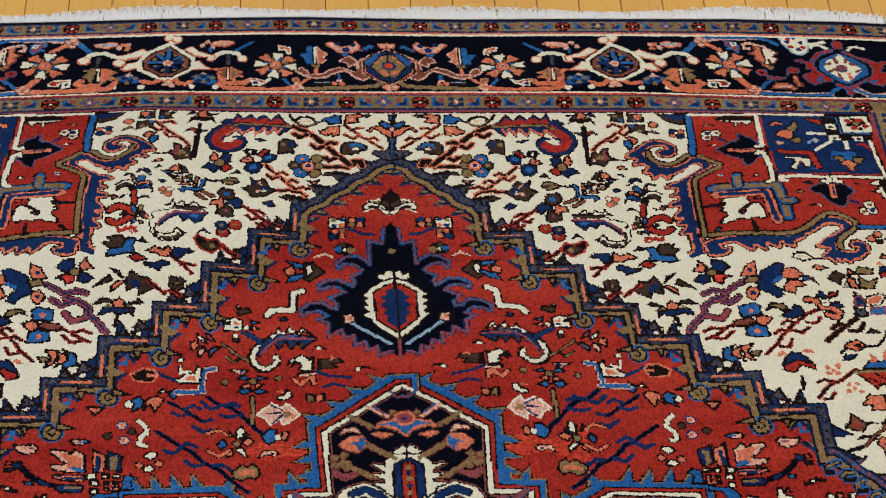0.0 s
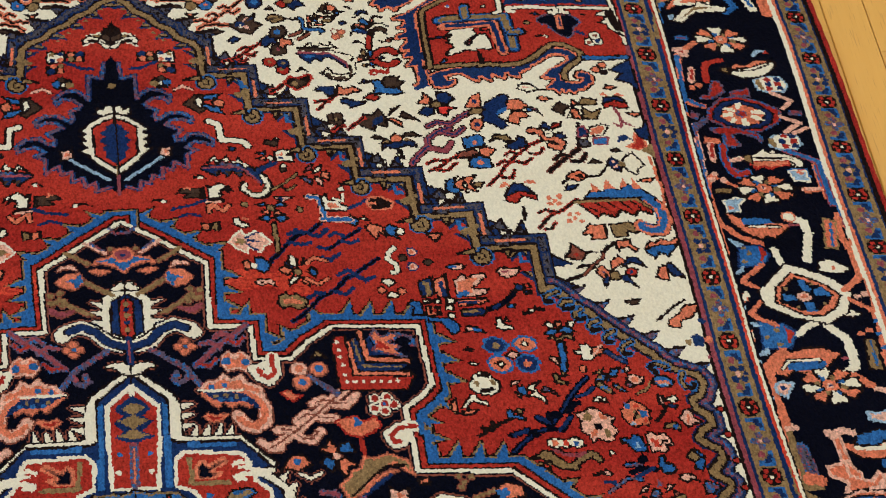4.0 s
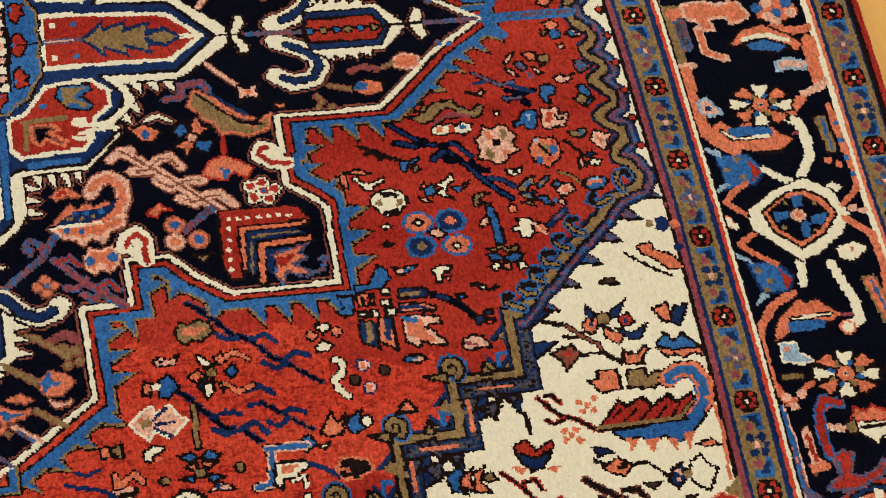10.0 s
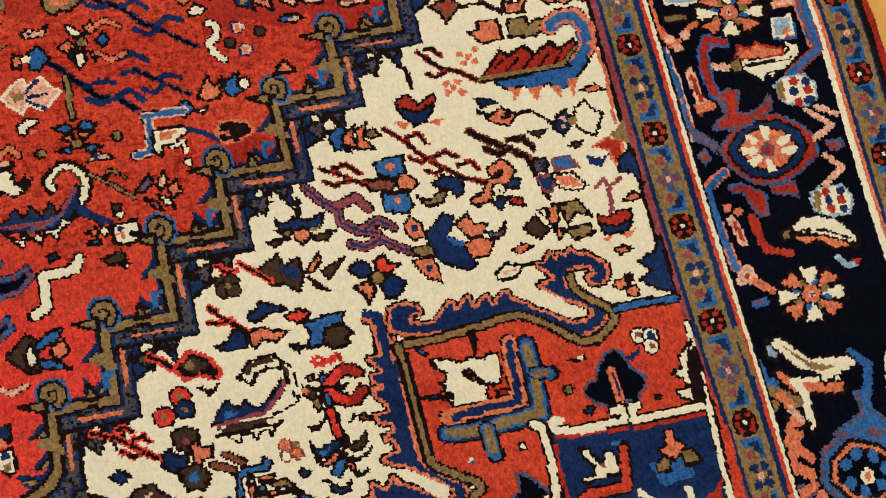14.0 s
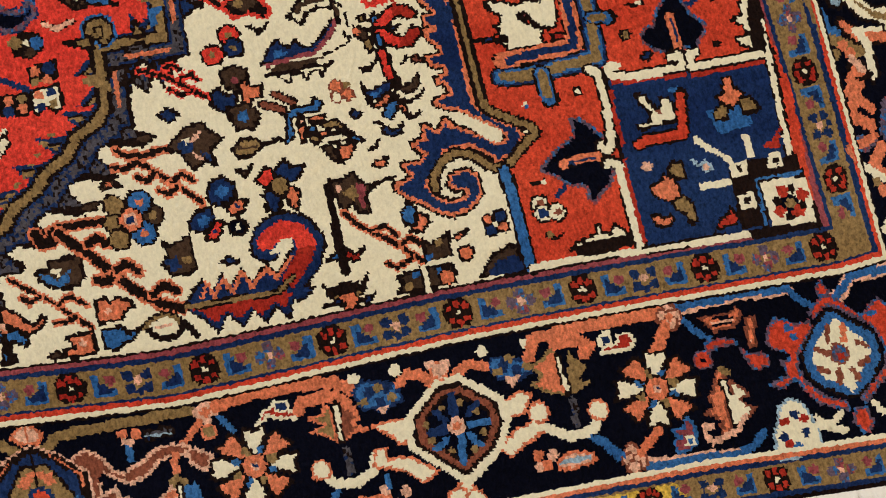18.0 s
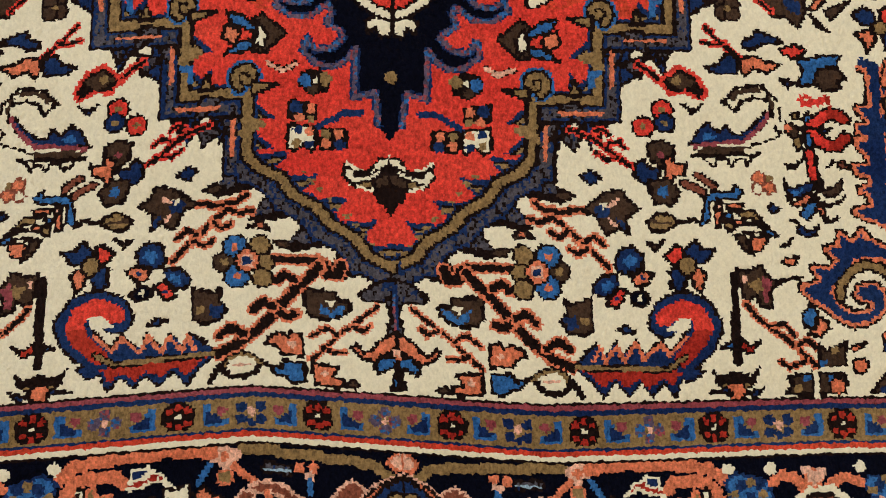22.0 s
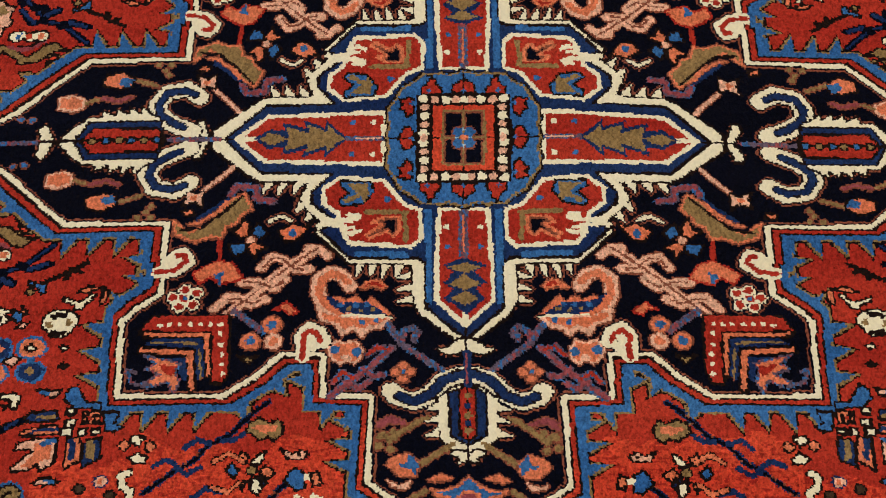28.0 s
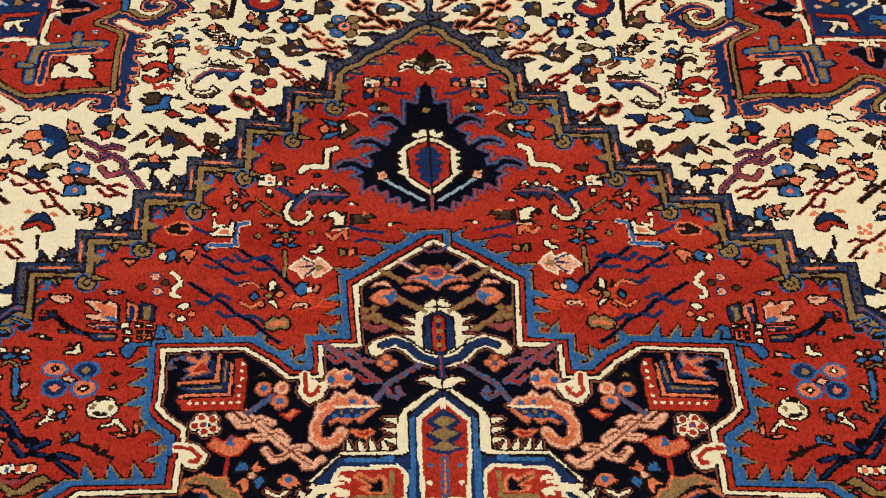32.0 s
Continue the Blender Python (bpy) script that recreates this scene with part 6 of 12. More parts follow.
for p in each("tip_flower", MEDAL, sym="4", label="small salmon flower in the medallion point"):
    p.line("4.1,31.6 6.4,33.5", "t", 0.43)
    p.dot(6.6,33.1, 0.32, "t")
    p.dot(7.1,33.7, 0.32, "t")
    p.dot(7.6,33.4, 0.32, "t")
    p.dot(6.9,34.1, 0.32, "t")
    p.poly("5.8,32.2 6.9,31.3 8.2,32.1 7.4,32.3", "m")
    p.line("1.3,34.3 4,36.4", "t", 0.59)
    p.poly("4.2,36.3 5.3,35.4 6.5,35.8 7.2,36.7 6,37.9 4.6,37.9 4.3,37.2", "s")
    p.poly("4.3,36.6 5.1,35.4 5.4,36.6 6.3,36.7 5,37.1 4.6,37.7", "b")
    p.poly("1.4,38 2.5,37.5 3.7,38.3 2.8,38.4", "s")
    p.poly("4.8,38.3 6,38.8 7,38.3 6.4,39.1 5.2,39.2", "p")
    p.line("3.7,39.3 5.9,41.1", "t", 0.52)
    p.poly("0,37.6 0.8,38.6 2.2,39.2 3.3,39.1 2.7,40 1,40.2 0,39.3", "s")
    p.poly("0,37.8 0.8,38.9 2,39.5 3.1,39.4 1.2,40 0,39.2", "b")
    p.dot(0.0,40.4, 0.83, "m", "s")
    p.dot(0.0,40.4, 0.26, "d")
    p.line("1.8,40.7 3.9,42.5", "p", 0.42)
    p.line("2.1,41.3 3.2,42.4", "v", 0.42)
    p.dot(1.3,41.4, 0.26, "t")
    p.line("0,43.9 0.6,43.7 1.3,44.6", "v", 0.41)
for p in each("stem_cap", IVORY, sym="4", label="slate cap over a blue stem at the field's point"):
    p.poly("-0.1,84.4 0.6,84.5 1.5,84.9 2.7,85.8 2.2,86.3 0.6,86.3 -0.1,88.7 0.6,88.8", "g", "k", 0.28)
    p.line("0,84.9 0,88.6", "d", 0.37)
    p.line("0,85.8 0,88.4", "v", 0.31)
for p in each("stem_tulip", IVORY, sym="4", label="blue tulip with red wings at the foot of the stem"):
    p.poly("-0.1,88.5 0.5,88.9 1.2,89.3 1.9,90.1 2.4,90.4 3,89.7 3.4,90 2.6,90.8 1.7,91 0.9,90.4 -0.1,90 -0.1,90", "s", "k", 0.28)
    p.poly("-0.1,90 -0.1,90.2 1.3,90.8 1.7,91.3 1.5,91.9 0.9,91.6 -0.1,91.2 -0.1,92.3 -0.1,93 0.5,93", "b", "k", 0.28)
    p.dot(0.0, 90.3, 0.34, "p", "k", 0.2)
    p.dot(0.0, 90.6, 0.19, "s")
for p in each("red_branch", IVORY, sym="4", label="thin dark hooked branch edged in coral"):
    p.line("1.3,86.7 2.1,87.3 3.2,88.2 4.1,88.9 5.1,89.9 6.4,91.1", "s", 0.59)
    p.line("1.3,86.7 2.1,87.3 3.2,88.2 4.1,88.9 5.1,89.9 6.4,91.1", "k", 0.31)
    p.line("1.9,88.2 2.4,88.7 3.2,88.3", "s", 0.59)
    p.line("1.9,88.2 2.4,88.7 3.2,88.3", "k", 0.31)
    p.line("4.4,89.1 5.2,88.5 6.4,89.3", "s", 0.59)
    p.line("4.4,89.1 5.2,88.5 6.4,89.3", "k", 0.31)
    p.line("3.9,90.4 4.7,90.5 5.5,90.1", "s", 0.59)
    p.line("3.9,90.4 4.7,90.5 5.5,90.1", "k", 0.31)
for p in each("dark_crook", IVORY, sym="4", label="brown and blue crooked leaf"):
    p.poly("4.4,85.7 6.8,85.5 6.7,87.3 6.1,87.8 5.1,87.9 4.3,87.7 3.4,87.1 3.3,86.4 4.3,86.3", "w", "k", 0.28)
    p.poly("3.5,86.6 4.2,86.8 4.7,87.3 5.4,86.8 5.7,86.6 5.6,87.4 4.8,87.7 4,87.4", "b")
    p.poly("4.5,86.3 5.2,86.4 4.9,86.9 4.5,86.7", "i")
for p in each("red_branch", IVORY, sym="4", label="thick dark hooked branch edged in coral"):
    p.line("5.6,83.1 7.1,83.2 9.5,83.3", "s", 0.93)
    p.line("5.6,83.1 7.1,83.2 9.5,83.3", "k", 0.53)
    p.line("3.9,83.5 4.2,84.3 5,84.2 5.2,83.5", "s", 1.18)
    p.line("3.9,83.5 4.2,84.3 5,84.2 5.2,83.5", "k", 0.78)
    p.line("5.6,83.7 6.5,84.7 7.3,85.4 8.2,86.5 9.1,87.6 10.4,89 11.7,90 13.2,90.7", "s", 1.12)
    p.line("5.6,83.7 6.5,84.7 7.3,85.4 8.2,86.5 9.1,87.6 10.4,89 11.7,90 13.2,90.7", "k", 0.71)
    p.line("7.5,84.8 8.3,84.4 8.8,85", "s", 0.99)
    p.line("7.5,84.8 8.3,84.4 8.8,85", "k", 0.59)
    p.line("7.5,87.6 8.3,87.8 8.9,87.3", "s", 0.99)
    p.line("7.5,87.6 8.3,87.8 8.9,87.3", "k", 0.59)
    p.line("9.2,87.1 9.9,86.6 10.7,87.4", "s", 0.99)
    p.line("9.2,87.1 9.9,86.6 10.7,87.4", "k", 0.59)
    p.line("11.4,89.3 12.3,88.7 13.1,89.3", "s", 0.99)
    p.line("11.4,89.3 12.3,88.7 13.1,89.3", "k", 0.59)
for p in each("berry_flower", IVORY, sym="4", label="cluster of blue, pink and olive berries"):
    p.dot(10.0, 82.1, 0.68, "t", "k", 0.2)
    p.dot(9.7, 83.5, 0.62, "t", "k", 0.2)
    p.dot(9.9, 84.8, 0.68, "t", "k", 0.2)
    p.dot(12.7, 83.4, 0.74, "w", "k", 0.2)
    p.dot(11.9, 82.2, 0.84, "b", "k", 0.2)
    p.dot(11.8, 84.6, 0.84, "b", "k", 0.2)
    p.dot(11.0, 83.4, 0.81, "s", "k", 0.2)
    p.dot(11.0, 83.4, 0.34, "d", "p", 0.2)
    p.dot(11.9, 82.2, 0.28, "s")
    p.dot(11.8, 84.6, 0.28, "s")
    p.dot(12.7, 83.4, 0.31, "t")
for p in each("trefoil_flower", IVORY, sym="4", label="blue and coral trefoil flower"):
    p.poly("17,82.8 17.3,81.7 18.3,81.4 19.2,82.1 19,83.2 17.8,83.6 17.1,83.4", "d", "k", 0.28)
    p.poly("17.5,82.5 18.3,82 18.7,82.6 18,83.2", "b")
    p.poly("15.2,84.5 16,83.7 17,83.6 17.3,84.4 16.2,85.4 15.2,85.1", "d", "k", 0.28)
    p.poly("15.8,84.4 16.6,84 16.8,84.6 16,85", "b")
    p.poly("18.1,83.8 19.1,83.3 19.9,83.6 19.4,84.4 18.5,84.6", "s", "k", 0.28)
    p.poly("16.4,85.5 17.2,84.6 17.8,85 17,86.2 16.2,86", "r", "k", 0.28)
    p.poly("18,85.1 18.9,84.8 19.6,85.6 19,86.1 18,85.9", "n", "k", 0.28)
    p.dot(17.6, 84.2, 0.50, "i")
    p.dot(18.7, 85.5, 0.22, "i")
    p.dot(19.0, 83.9, 0.19, "d")
    p.dot(17.0, 85.5, 0.19, "d")
for p in each("brown_square", IVORY, sym="4", label="brown square blossom with blue"):
    p.poly("13,85.5 13.5,85.9 15,85.4 15,87.9 14.3,88.3 13.1,88.1 12.6,87.2 13.1,86.6", "w", "k", 0.28)
    p.poly("12.8,87 13.7,86.8 13.9,87.7 13.1,87.9", "d")
    p.poly("14.1,86.8 14.8,87 14.6,87.6 14.1,87.5", "t")
for p in each("red_branch", IVORY, sym="4", label="dark hooked branch edged in coral"):
    p.line("11,78 11.7,78.5 12.9,78.7 14.9,78.6", "s", 0.78)
    p.line("11,78 11.7,78.5 12.9,78.7 14.9,78.6", "k", 0.40)
    p.line("10.6,79.3 11.5,79.5 12.4,79.1 13.5,80 14.4,81 15.5,82 16.5,83.1", "s", 0.74)
    p.line("10.6,79.3 11.5,79.5 12.4,79.1 13.5,80 14.4,81 15.5,82 16.5,83.1", "k", 0.40)
    p.line("12.2,80.3 12.9,80.7 13.5,80.1", "s", 0.68)
    p.line("12.2,80.3 12.9,80.7 13.5,80.1", "k", 0.37)
    p.line("13.6,81.6 14.2,82 15,81.6", "s", 0.68)
    p.line("13.6,81.6 14.2,82 15,81.6", "k", 0.37)
    p.line("14.7,81.1 15.5,80.6 16.2,81.3", "s", 0.68)
    p.line("14.7,81.1 15.5,80.6 16.2,81.3", "k", 0.37)
for p in each("dark_tulip", IVORY, sym="4", label="brown tulip with navy and pink"):
    p.poly("14.6,78.6 15.7,77.8 16.2,77.3 17.8,76.9 18.3,77.8 19.1,78.5 18,79.2 18.2,80.6 17.4,79.9 16.6,80.6 16,79.7 15.8,79", "w", "k", 0.28)
    p.poly("15.5,78.3 16.7,78.1 16.8,79 16,79.2", "d")
    p.poly("17.2,79.2 18,79.5 17.9,80.2", "d")
    p.poly("16.6,78.2 17.5,77.6 17.4,78.2 16.8,78.5", "p")
    p.poly("16.5,78.9 17.4,79.9 16.9,79.8", "p")
    p.poly("16.4,78.6 16,78.1 16.6,78", "i")
for p in each("dark_chip", IVORY, sym="4", label="small dark curl"):
    p.poly("7.2,82 8,81.7 9,81.7 8.6,82.3 7.9,82.3", "w", "k", 0.15)
    p.poly("9.3,80.6 10.1,80.1 11,80.8 10.2,80.6 9.4,80.9", "w", "k", 0.15)
    p.dot(10.0, 80.5, 0.19, "s")
    p.poly("16.7,87.9 17.5,87.6 18.3,88.1 17.5,88.1", "d", "k", 0.15)
    p.poly("2.9,92.9 3.5,92.5 4,93 3.2,93.2", "w", "k", 0.15)
    p.poly("19.5,81.1 20.3,81.3 20.9,80.9 20.1,81.8", "w", "k", 0.15)
for p in each("coral_flag", IVORY, sym="4", label="coral flag leaf over a blue foot"):
    p.poly("7.1,89.2 7.9,89 8.1,89.4 8.7,89.1 9.6,89.5 9.8,90 9.1,90.2 8.6,90.8 7,90.9", "s", "k", 0.28)
    p.poly("7,91.4 8.6,91.3 8.7,91.9 9.7,91.7 9.1,92.5 8.3,92.6 8,93 7,92.9", "b", "k", 0.28)
    p.poly("4.4,91.6 6.4,91.4 6.3,93 4.4,93.2 3.8,92.7 4.9,92.4", "s", "k", 0.28)
    p.dot(5.5, 92.2, 0.25, "p")
    p.dot(7.8, 90.0, 0.25, "p")
for p in each("ring_leaf", IVORY, sym="4", label="dark ring leaf with a pink core"):
    p.line("10,91.7 10.8,91.1 11.6,90.8 12.5,91.1 13,91.9 12.5,92.6 11.5,92.7 10.7,92.4 10.4,91.8", "k", 0.46)
    p.line("10.1,91.7 10.8,91.2 11.6,90.9 12.5,91.2 12.9,91.9", "t", 0.19)
    p.line("13,91.7 13.5,92.3 13.8,92.9", "k", 0.50)
    p.line("11.1,91.8 12.1,91.8", "p", 0.31)
for p in each("boteh", IVORY, sym="4", label="large red and blue curled leaf with toothed edges"):
    p.line("20.4,87.4 20.8,86.6 22,86.1 23.2,86.6 23.8,87.7 23.2,89 21.7,90.3", "k", 2.48)
    p.poly("13.2,90.7 14.2,89.5 15.2,88.8 15.7,89.9 16.7,88.6 17,89.9 18.3,88.5 18.7,89.8 20.2,88.5 20.8,89.5 22.1,88 23.1,88.2 21.8,90.2 20.7,91.1", "k")
    p.poly("13.5,90.5 14.4,89.8 15.2,89.1 15.6,90.1 16.6,88.9 16.9,90.2 18.2,88.8 18.6,90 20.1,88.9 20.7,89.9 22,88.6 22.7,88.4 21.8,90.1 20.6,90.9", "d")
    p.poly("13.4,90.8 20.6,91 21.7,90.3 23.4,91.2 22.4,92.1 21.5,91.9 21,93.3 20.1,92.2 19.1,93.2 18.4,92.1 17.3,93.1 16.4,92 15.4,93.2 14.5,91.9", "k")
    p.poly("13.6,90.9 20.6,91.1 21.7,90.5 23.1,91.3 22.3,91.9 21.4,91.7 21,92.9 20.1,91.9 19.2,92.9 18.4,91.9 17.4,92.8 16.4,91.8 15.5,92.9 14.7,91.8", "d")
    p.poly("13.8,90.9 20.6,91.1 21.7,90.6 22.2,91.1 21.2,91.6 20.8,92.4 20.1,91.7 19,92.4 18.3,91.7 17.2,92.3 16.4,91.6 15.4,92.3 14.7,91.4", "r")
    p.line("20.5,87.4 20.9,86.6 22,86.2 23.1,86.6 23.7,87.7 23.2,88.9 21.7,90.3", "d", 2.17)
    p.line("20.5,87.1 21,86.7 21.9,86.3 23,86.7 23.5,87.8 23,88.9 21.7,90.2", "r", 1.30)
    p.line("14.9,90.2 15.4,89.2 15.8,90.4 16.7,89.1 17.2,90.3 18.2,88.9 18.7,90.2 20.1,89 20.7,90 22.1,88.6", "s", 0.31)
    p.line("13.5,90.7 20.6,91 21.9,90.1", "k", 0.56)
    p.line("13.5,90.7 20.6,91 21.9,90.1", "t", 0.31)
    p.poly("20.6,88 21.5,87.2 22.6,87.1 22.3,87.6 21.5,88", "i")
for p in each("quartered_flower", IVORY, sym="4", label="brown, blue and orange blossom"):
    p.poly("19.9,73.2 21,72.9 22,73.4 22,74.5 21.2,75.2 20.1,74.6", "w", "k", 0.28)
    p.poly("18.9,74.9 19.6,74.5 20.1,75.2 20.9,75.3 20.6,76.2 19.6,76.6 18.9,75.9", "d", "k", 0.28)
    p.poly("20,76.2 21.5,76.1 22.3,77.1 21.7,78.2 20.3,78 20,77", "w", "k", 0.28)
    p.poly("21.1,74.6 21.8,74.2 22,74.9 23,74.8 22.7,75.7 21.9,75.9 21.8,76.6 21.3,75.9", "s", "k", 0.28)
    p.dot(21.0, 77.1, 0.43, "b")
    p.dot(20.9, 74.1, 0.25, "m")
for p in each("boteh", IVORY, sym="4", label="navy curled leaf with a pink spine and toothed edges"):
    p.poly("23.1,73.4 23.6,72.6 23.9,72 24.7,71.4 25.1,72 25.6,72.2 26.1,71.6 26.5,72.3 27.2,72.4 28,71.8 28.7,71.1 29.2,70.4 29.3,71.2 28.8,71.9 28.1,72.5 27.3,73 26.2,73.1 24.8,73.1 23.7,73.2", "d", "k", 0.24)
    p.poly("24,72.7 24.7,72.2 25.4,72.6 24.9,72.9", "b")
    p.line("23.5,73.4 24.8,73.2 26.2,73.1 27.2,73.1 27.9,72.6 28.5,72 29.2,71.2 29.4,70.6", "m", 0.35)
    p.poly("23.5,73.7 24.8,73.4 26.6,73.4 27.9,73.4 28,73.6 26.4,73.9 25.1,74 24.2,74.2", "w")
    p.poly("23.3,74.2 24.2,74.3 24.5,74.7 25.1,75.1 25.4,74.4 26.1,74.4 26.4,75.1 26.8,74.5 27.4,74.4 27.6,75.1 27.9,74.4 28.7,73.9 28.1,74.1 27.3,74 26.4,74 25.1,74.2", "i", "k", 0.24)
    p.line("28.1,73.2 29.1,72.9 30,72.6 30.3,72.1 29.8,71.7 30.4,71.2 30.3,70.3 30.1,69.4 29.7,68.9 29.1,68.3", "k", 0.30)
    p.line("28.5,73.1 29.4,72.7", "k", 0.30)
    p.line("30,69.6 30.1,70.6 30.1,71.3 29.5,71.8 29.9,72.4 28.5,72.9", "i", 0.35)
    p.line("29.1,68.2 28,68.3 26.9,68.5 26.3,69.3 25.8,69.7 26.3,69.9 26.9,70.5 27.2,70.2", "k", 0.32)
    p.line("28.9,68.6 27.8,68.7 27,68.9 26.7,69.4", "w", 0.40)
    p.line("29.4,69.4 28.3,69.3 27.4,69.6 27,70.3", "k", 0.32)
    p.line("29.4,68.9 29.7,69.8 29.7,70.8", "k", 0.30)
    p.line("29.6,69.2 29.8,70", "w", 0.30)
for p in each("crescent_stalk", IVORY, sym="4", label="dark stalk with red and navy crescents"):
    p.line("32.1,69 32.2,69.9 32.7,69.6 33.5,69.3 34.2,69 34.3,69.7 34.6,70", "r", 0.30)
    p.line("32,69.3 32.7,69.9 33.8,69.4", "r", 0.30)
    p.line("32.7,71.6 33.5,71 34.1,70.6 34.9,70.6 35.5,71", "k", 1.25)
    p.line("32.7,71.6 33.5,71 34.1,70.6 34.9,70.6 35.4,71", "r", 0.75)
    p.line("32.7,72.2 33.3,72.8 34.1,73.2 34.8,73.2 35.5,72.6", "k", 1.25)
    p.line("32.7,72.2 33.3,72.8 34.1,73.2 34.8,73.2 35.4,72.6", "r", 0.75)
    p.poly("33.2,71.9 33.8,71.7 34.3,71.9 33.9,72.2", "d", "k", 0.24)
    p.poly("32.2,70.8 32.7,70.4 32.8,70.9 32.5,71.3 32.2,71.2", "b", "k", 0.24)
    p.poly("31.2,70.6 31.8,70.5 31.8,71.1 31.4,71.1", "t", "k", 0.24)
    p.poly("30.7,71.3 31.6,71.6 31.7,72.4 31.3,72.7 30.7,72", "w", "k", 0.24)
    p.poly("30.6,71.6 31.1,71.5 31.2,71.9 30.8,72.1", "s")
    p.poly("31.7,71.7 32.2,71.6 32,72.1", "i", "k", 0.24)
    p.poly("31.4,72.6 31.9,72.5 31.9,73.4 31.6,73.7 31.3,73.2", "t", "k", 0.24)
    p.poly("32.2,72.1 32.7,72.3 32.9,73.2 32.6,73.7 32.2,73.1", "b", "k", 0.24)
    p.line("32.5,73.7 32.6,74.8 32.8,75.9 33.1,76.8", "k", 1.00)
    p.line("32.5,73.9 32.6,75 32.7,75.8", "r", 0.50)
    p.poly("30.5,74.8 31.1,74.8 31.7,74.6 32.1,74.3 32,74.7 31.4,75.3 30.8,75.4", "k")
    p.poly("33.4,75.3 33.8,74.9 34.3,74.3 34.5,74.6 34,75.1", "k")
    p.poly("34.6,74.7 35.2,74.4 35.4,74.8 35.6,75.2 35,75.2", "u", "k", 0.24)
    p.poly("30.4,76.1 30.6,76.8 31.2,76.7 31.9,76.5 32.5,76.3 32.9,76.7 32.2,77.2 31.4,77.5 30.7,77.4 30.4,76.7", "d", "k", 0.24)
    p.poly("30.7,76.8 31.2,77.1 31.8,76.9 31.4,77.4 30.9,77.3", "b")
    p.poly("30.6,77.6 31.1,77.9 31.9,77.5 32.5,77 32.6,77.5 32,78.1 31.2,78.3 30.7,78", "s", "k", 0.24)
    p.poly("31.8,78.2 32.6,77.8 32.9,78.1 32.5,79 31.9,79.4 31.5,79", "b", "k", 0.24)
    p.poly("33,76.6 33.5,76.9 34.2,76.8 34.7,76.2 35,76 34.9,76.9 34.5,77.4 33.7,77.5 33.3,77.2", "w", "k", 0.24)
    p.line("32.8,77.4 33.1,77.9 33.7,78.2 34.5,78 35.1,77.4", "k", 0.30)
    p.poly("32.8,78.1 33.3,78.3 33.5,79.2 33.1,79.1", "s", "k", 0.24)
    p.line("33.3,79.3 33.7,79.6 34.4,79.2", "k", 0.40)
    p.poly("31.1,80 31.6,79.8 31.9,80.3 32.3,80.2 32.9,79.8 32.6,80.5 31.9,80.8 31.3,80.5", "d", "k", 0.24)
    p.line("30.9,79.4 31.5,79.8", "k", 0.30)
for p in each("small_blossom", IVORY, sym="4", label="small coral blossom"):
    p.dot(28.4, 76.0, 0.42, "s", "u", 0.2)
    p.dot(29.2, 76.8, 0.35, "s", "u", 0.2)
    p.dot(28.3, 76.9, 0.35, "i", "u", 0.2)
    p.dot(29.2, 76.0, 0.25, "t")
    p.poly("29,78.4 29.4,78.1 29.9,78.5 29.5,78.8 29.1,78.7", "d", "k", 0.24)
for p in each("winged_bird", IVORY, sym="4", label="blue, olive and coral bird-like blossom"):
    p.poly("24.2,77.6 24.6,77.2 26.4,77.2 26.4,76.6 26.8,76.8 27.2,77.1 26.7,77.7 25.1,77.8 24.5,77.9 24.5,79.3 23.9,79.8 23.3,79.5 23.9,79.3", "b", "k", 0.24)
    p.poly("25.7,78.1 27.1,78.1 27,78.5 26,78.6", "s", "k", 0.24)
    p.poly("24.9,78.2 25.5,78.1 25.4,78.6 24.9,78.5", "p", "k", 0.24)
    p.poly("25.6,78.8 26.2,78.8 26.1,79.3 25.6,79.2", "b", "k", 0.24)
    p.poly("24.9,78.7 25.4,78.7 25.3,79.9 24.8,79.9", "s", "k", 0.24)
    p.poly("25.6,79.5 26.2,79.5 26.3,80.1 25.8,80.4", "t", "k", 0.24)
    p.poly("26.6,78.8 27.7,78.6 28.5,79.4 27.7,79.3 26.9,79.2", "t", "k", 0.24)
    p.poly("26.4,79.5 27,79.3 27.1,79.8 26.5,79.9", "s", "k", 0.24)
    p.poly("27.2,79.6 28.2,79.5 28.7,79.5 29.2,80 28.1,80 27.2,79.9", "k")
    p.poly("28,80.4 28.9,80.2 29.8,80.6 29.1,80.7", "b", "k", 0.24)
    p.poly("27,80.3 28,80.3 27.4,80.6", "t", "k", 0.24)
    p.poly("27.4,80.9 28.5,80.6 28.8,81 28.3,81.9 27.6,81.9", "s", "k", 0.24)
    p.poly("26.2,80.5 27.1,80.5 27.2,81.3 27.7,82.2 26.9,81.8", "w", "k", 0.24)
    p.poly("29.9,81.5 30.7,80.9 30.3,81.6", "s", "k", 0.24)
    p.line("21.7,79.6 22.8,79.4 23.3,79.4", "k", 0.40)
for p in each("red_branch", IVORY, sym="4", label="short dark branch edged in coral"):
    p.line("22.6,76.4 23.5,76.8 24.1,77.2", "k", 0.75)
    p.line("22.6,76.4 23.5,76.8 24.1,77.2", "u", 0.40)
    p.line("23.7,75.8 24.4,76.2 24.9,76.7", "k", 0.75)
    p.line("23.7,75.8 24.4,76.2 24.9,76.7", "u", 0.40)
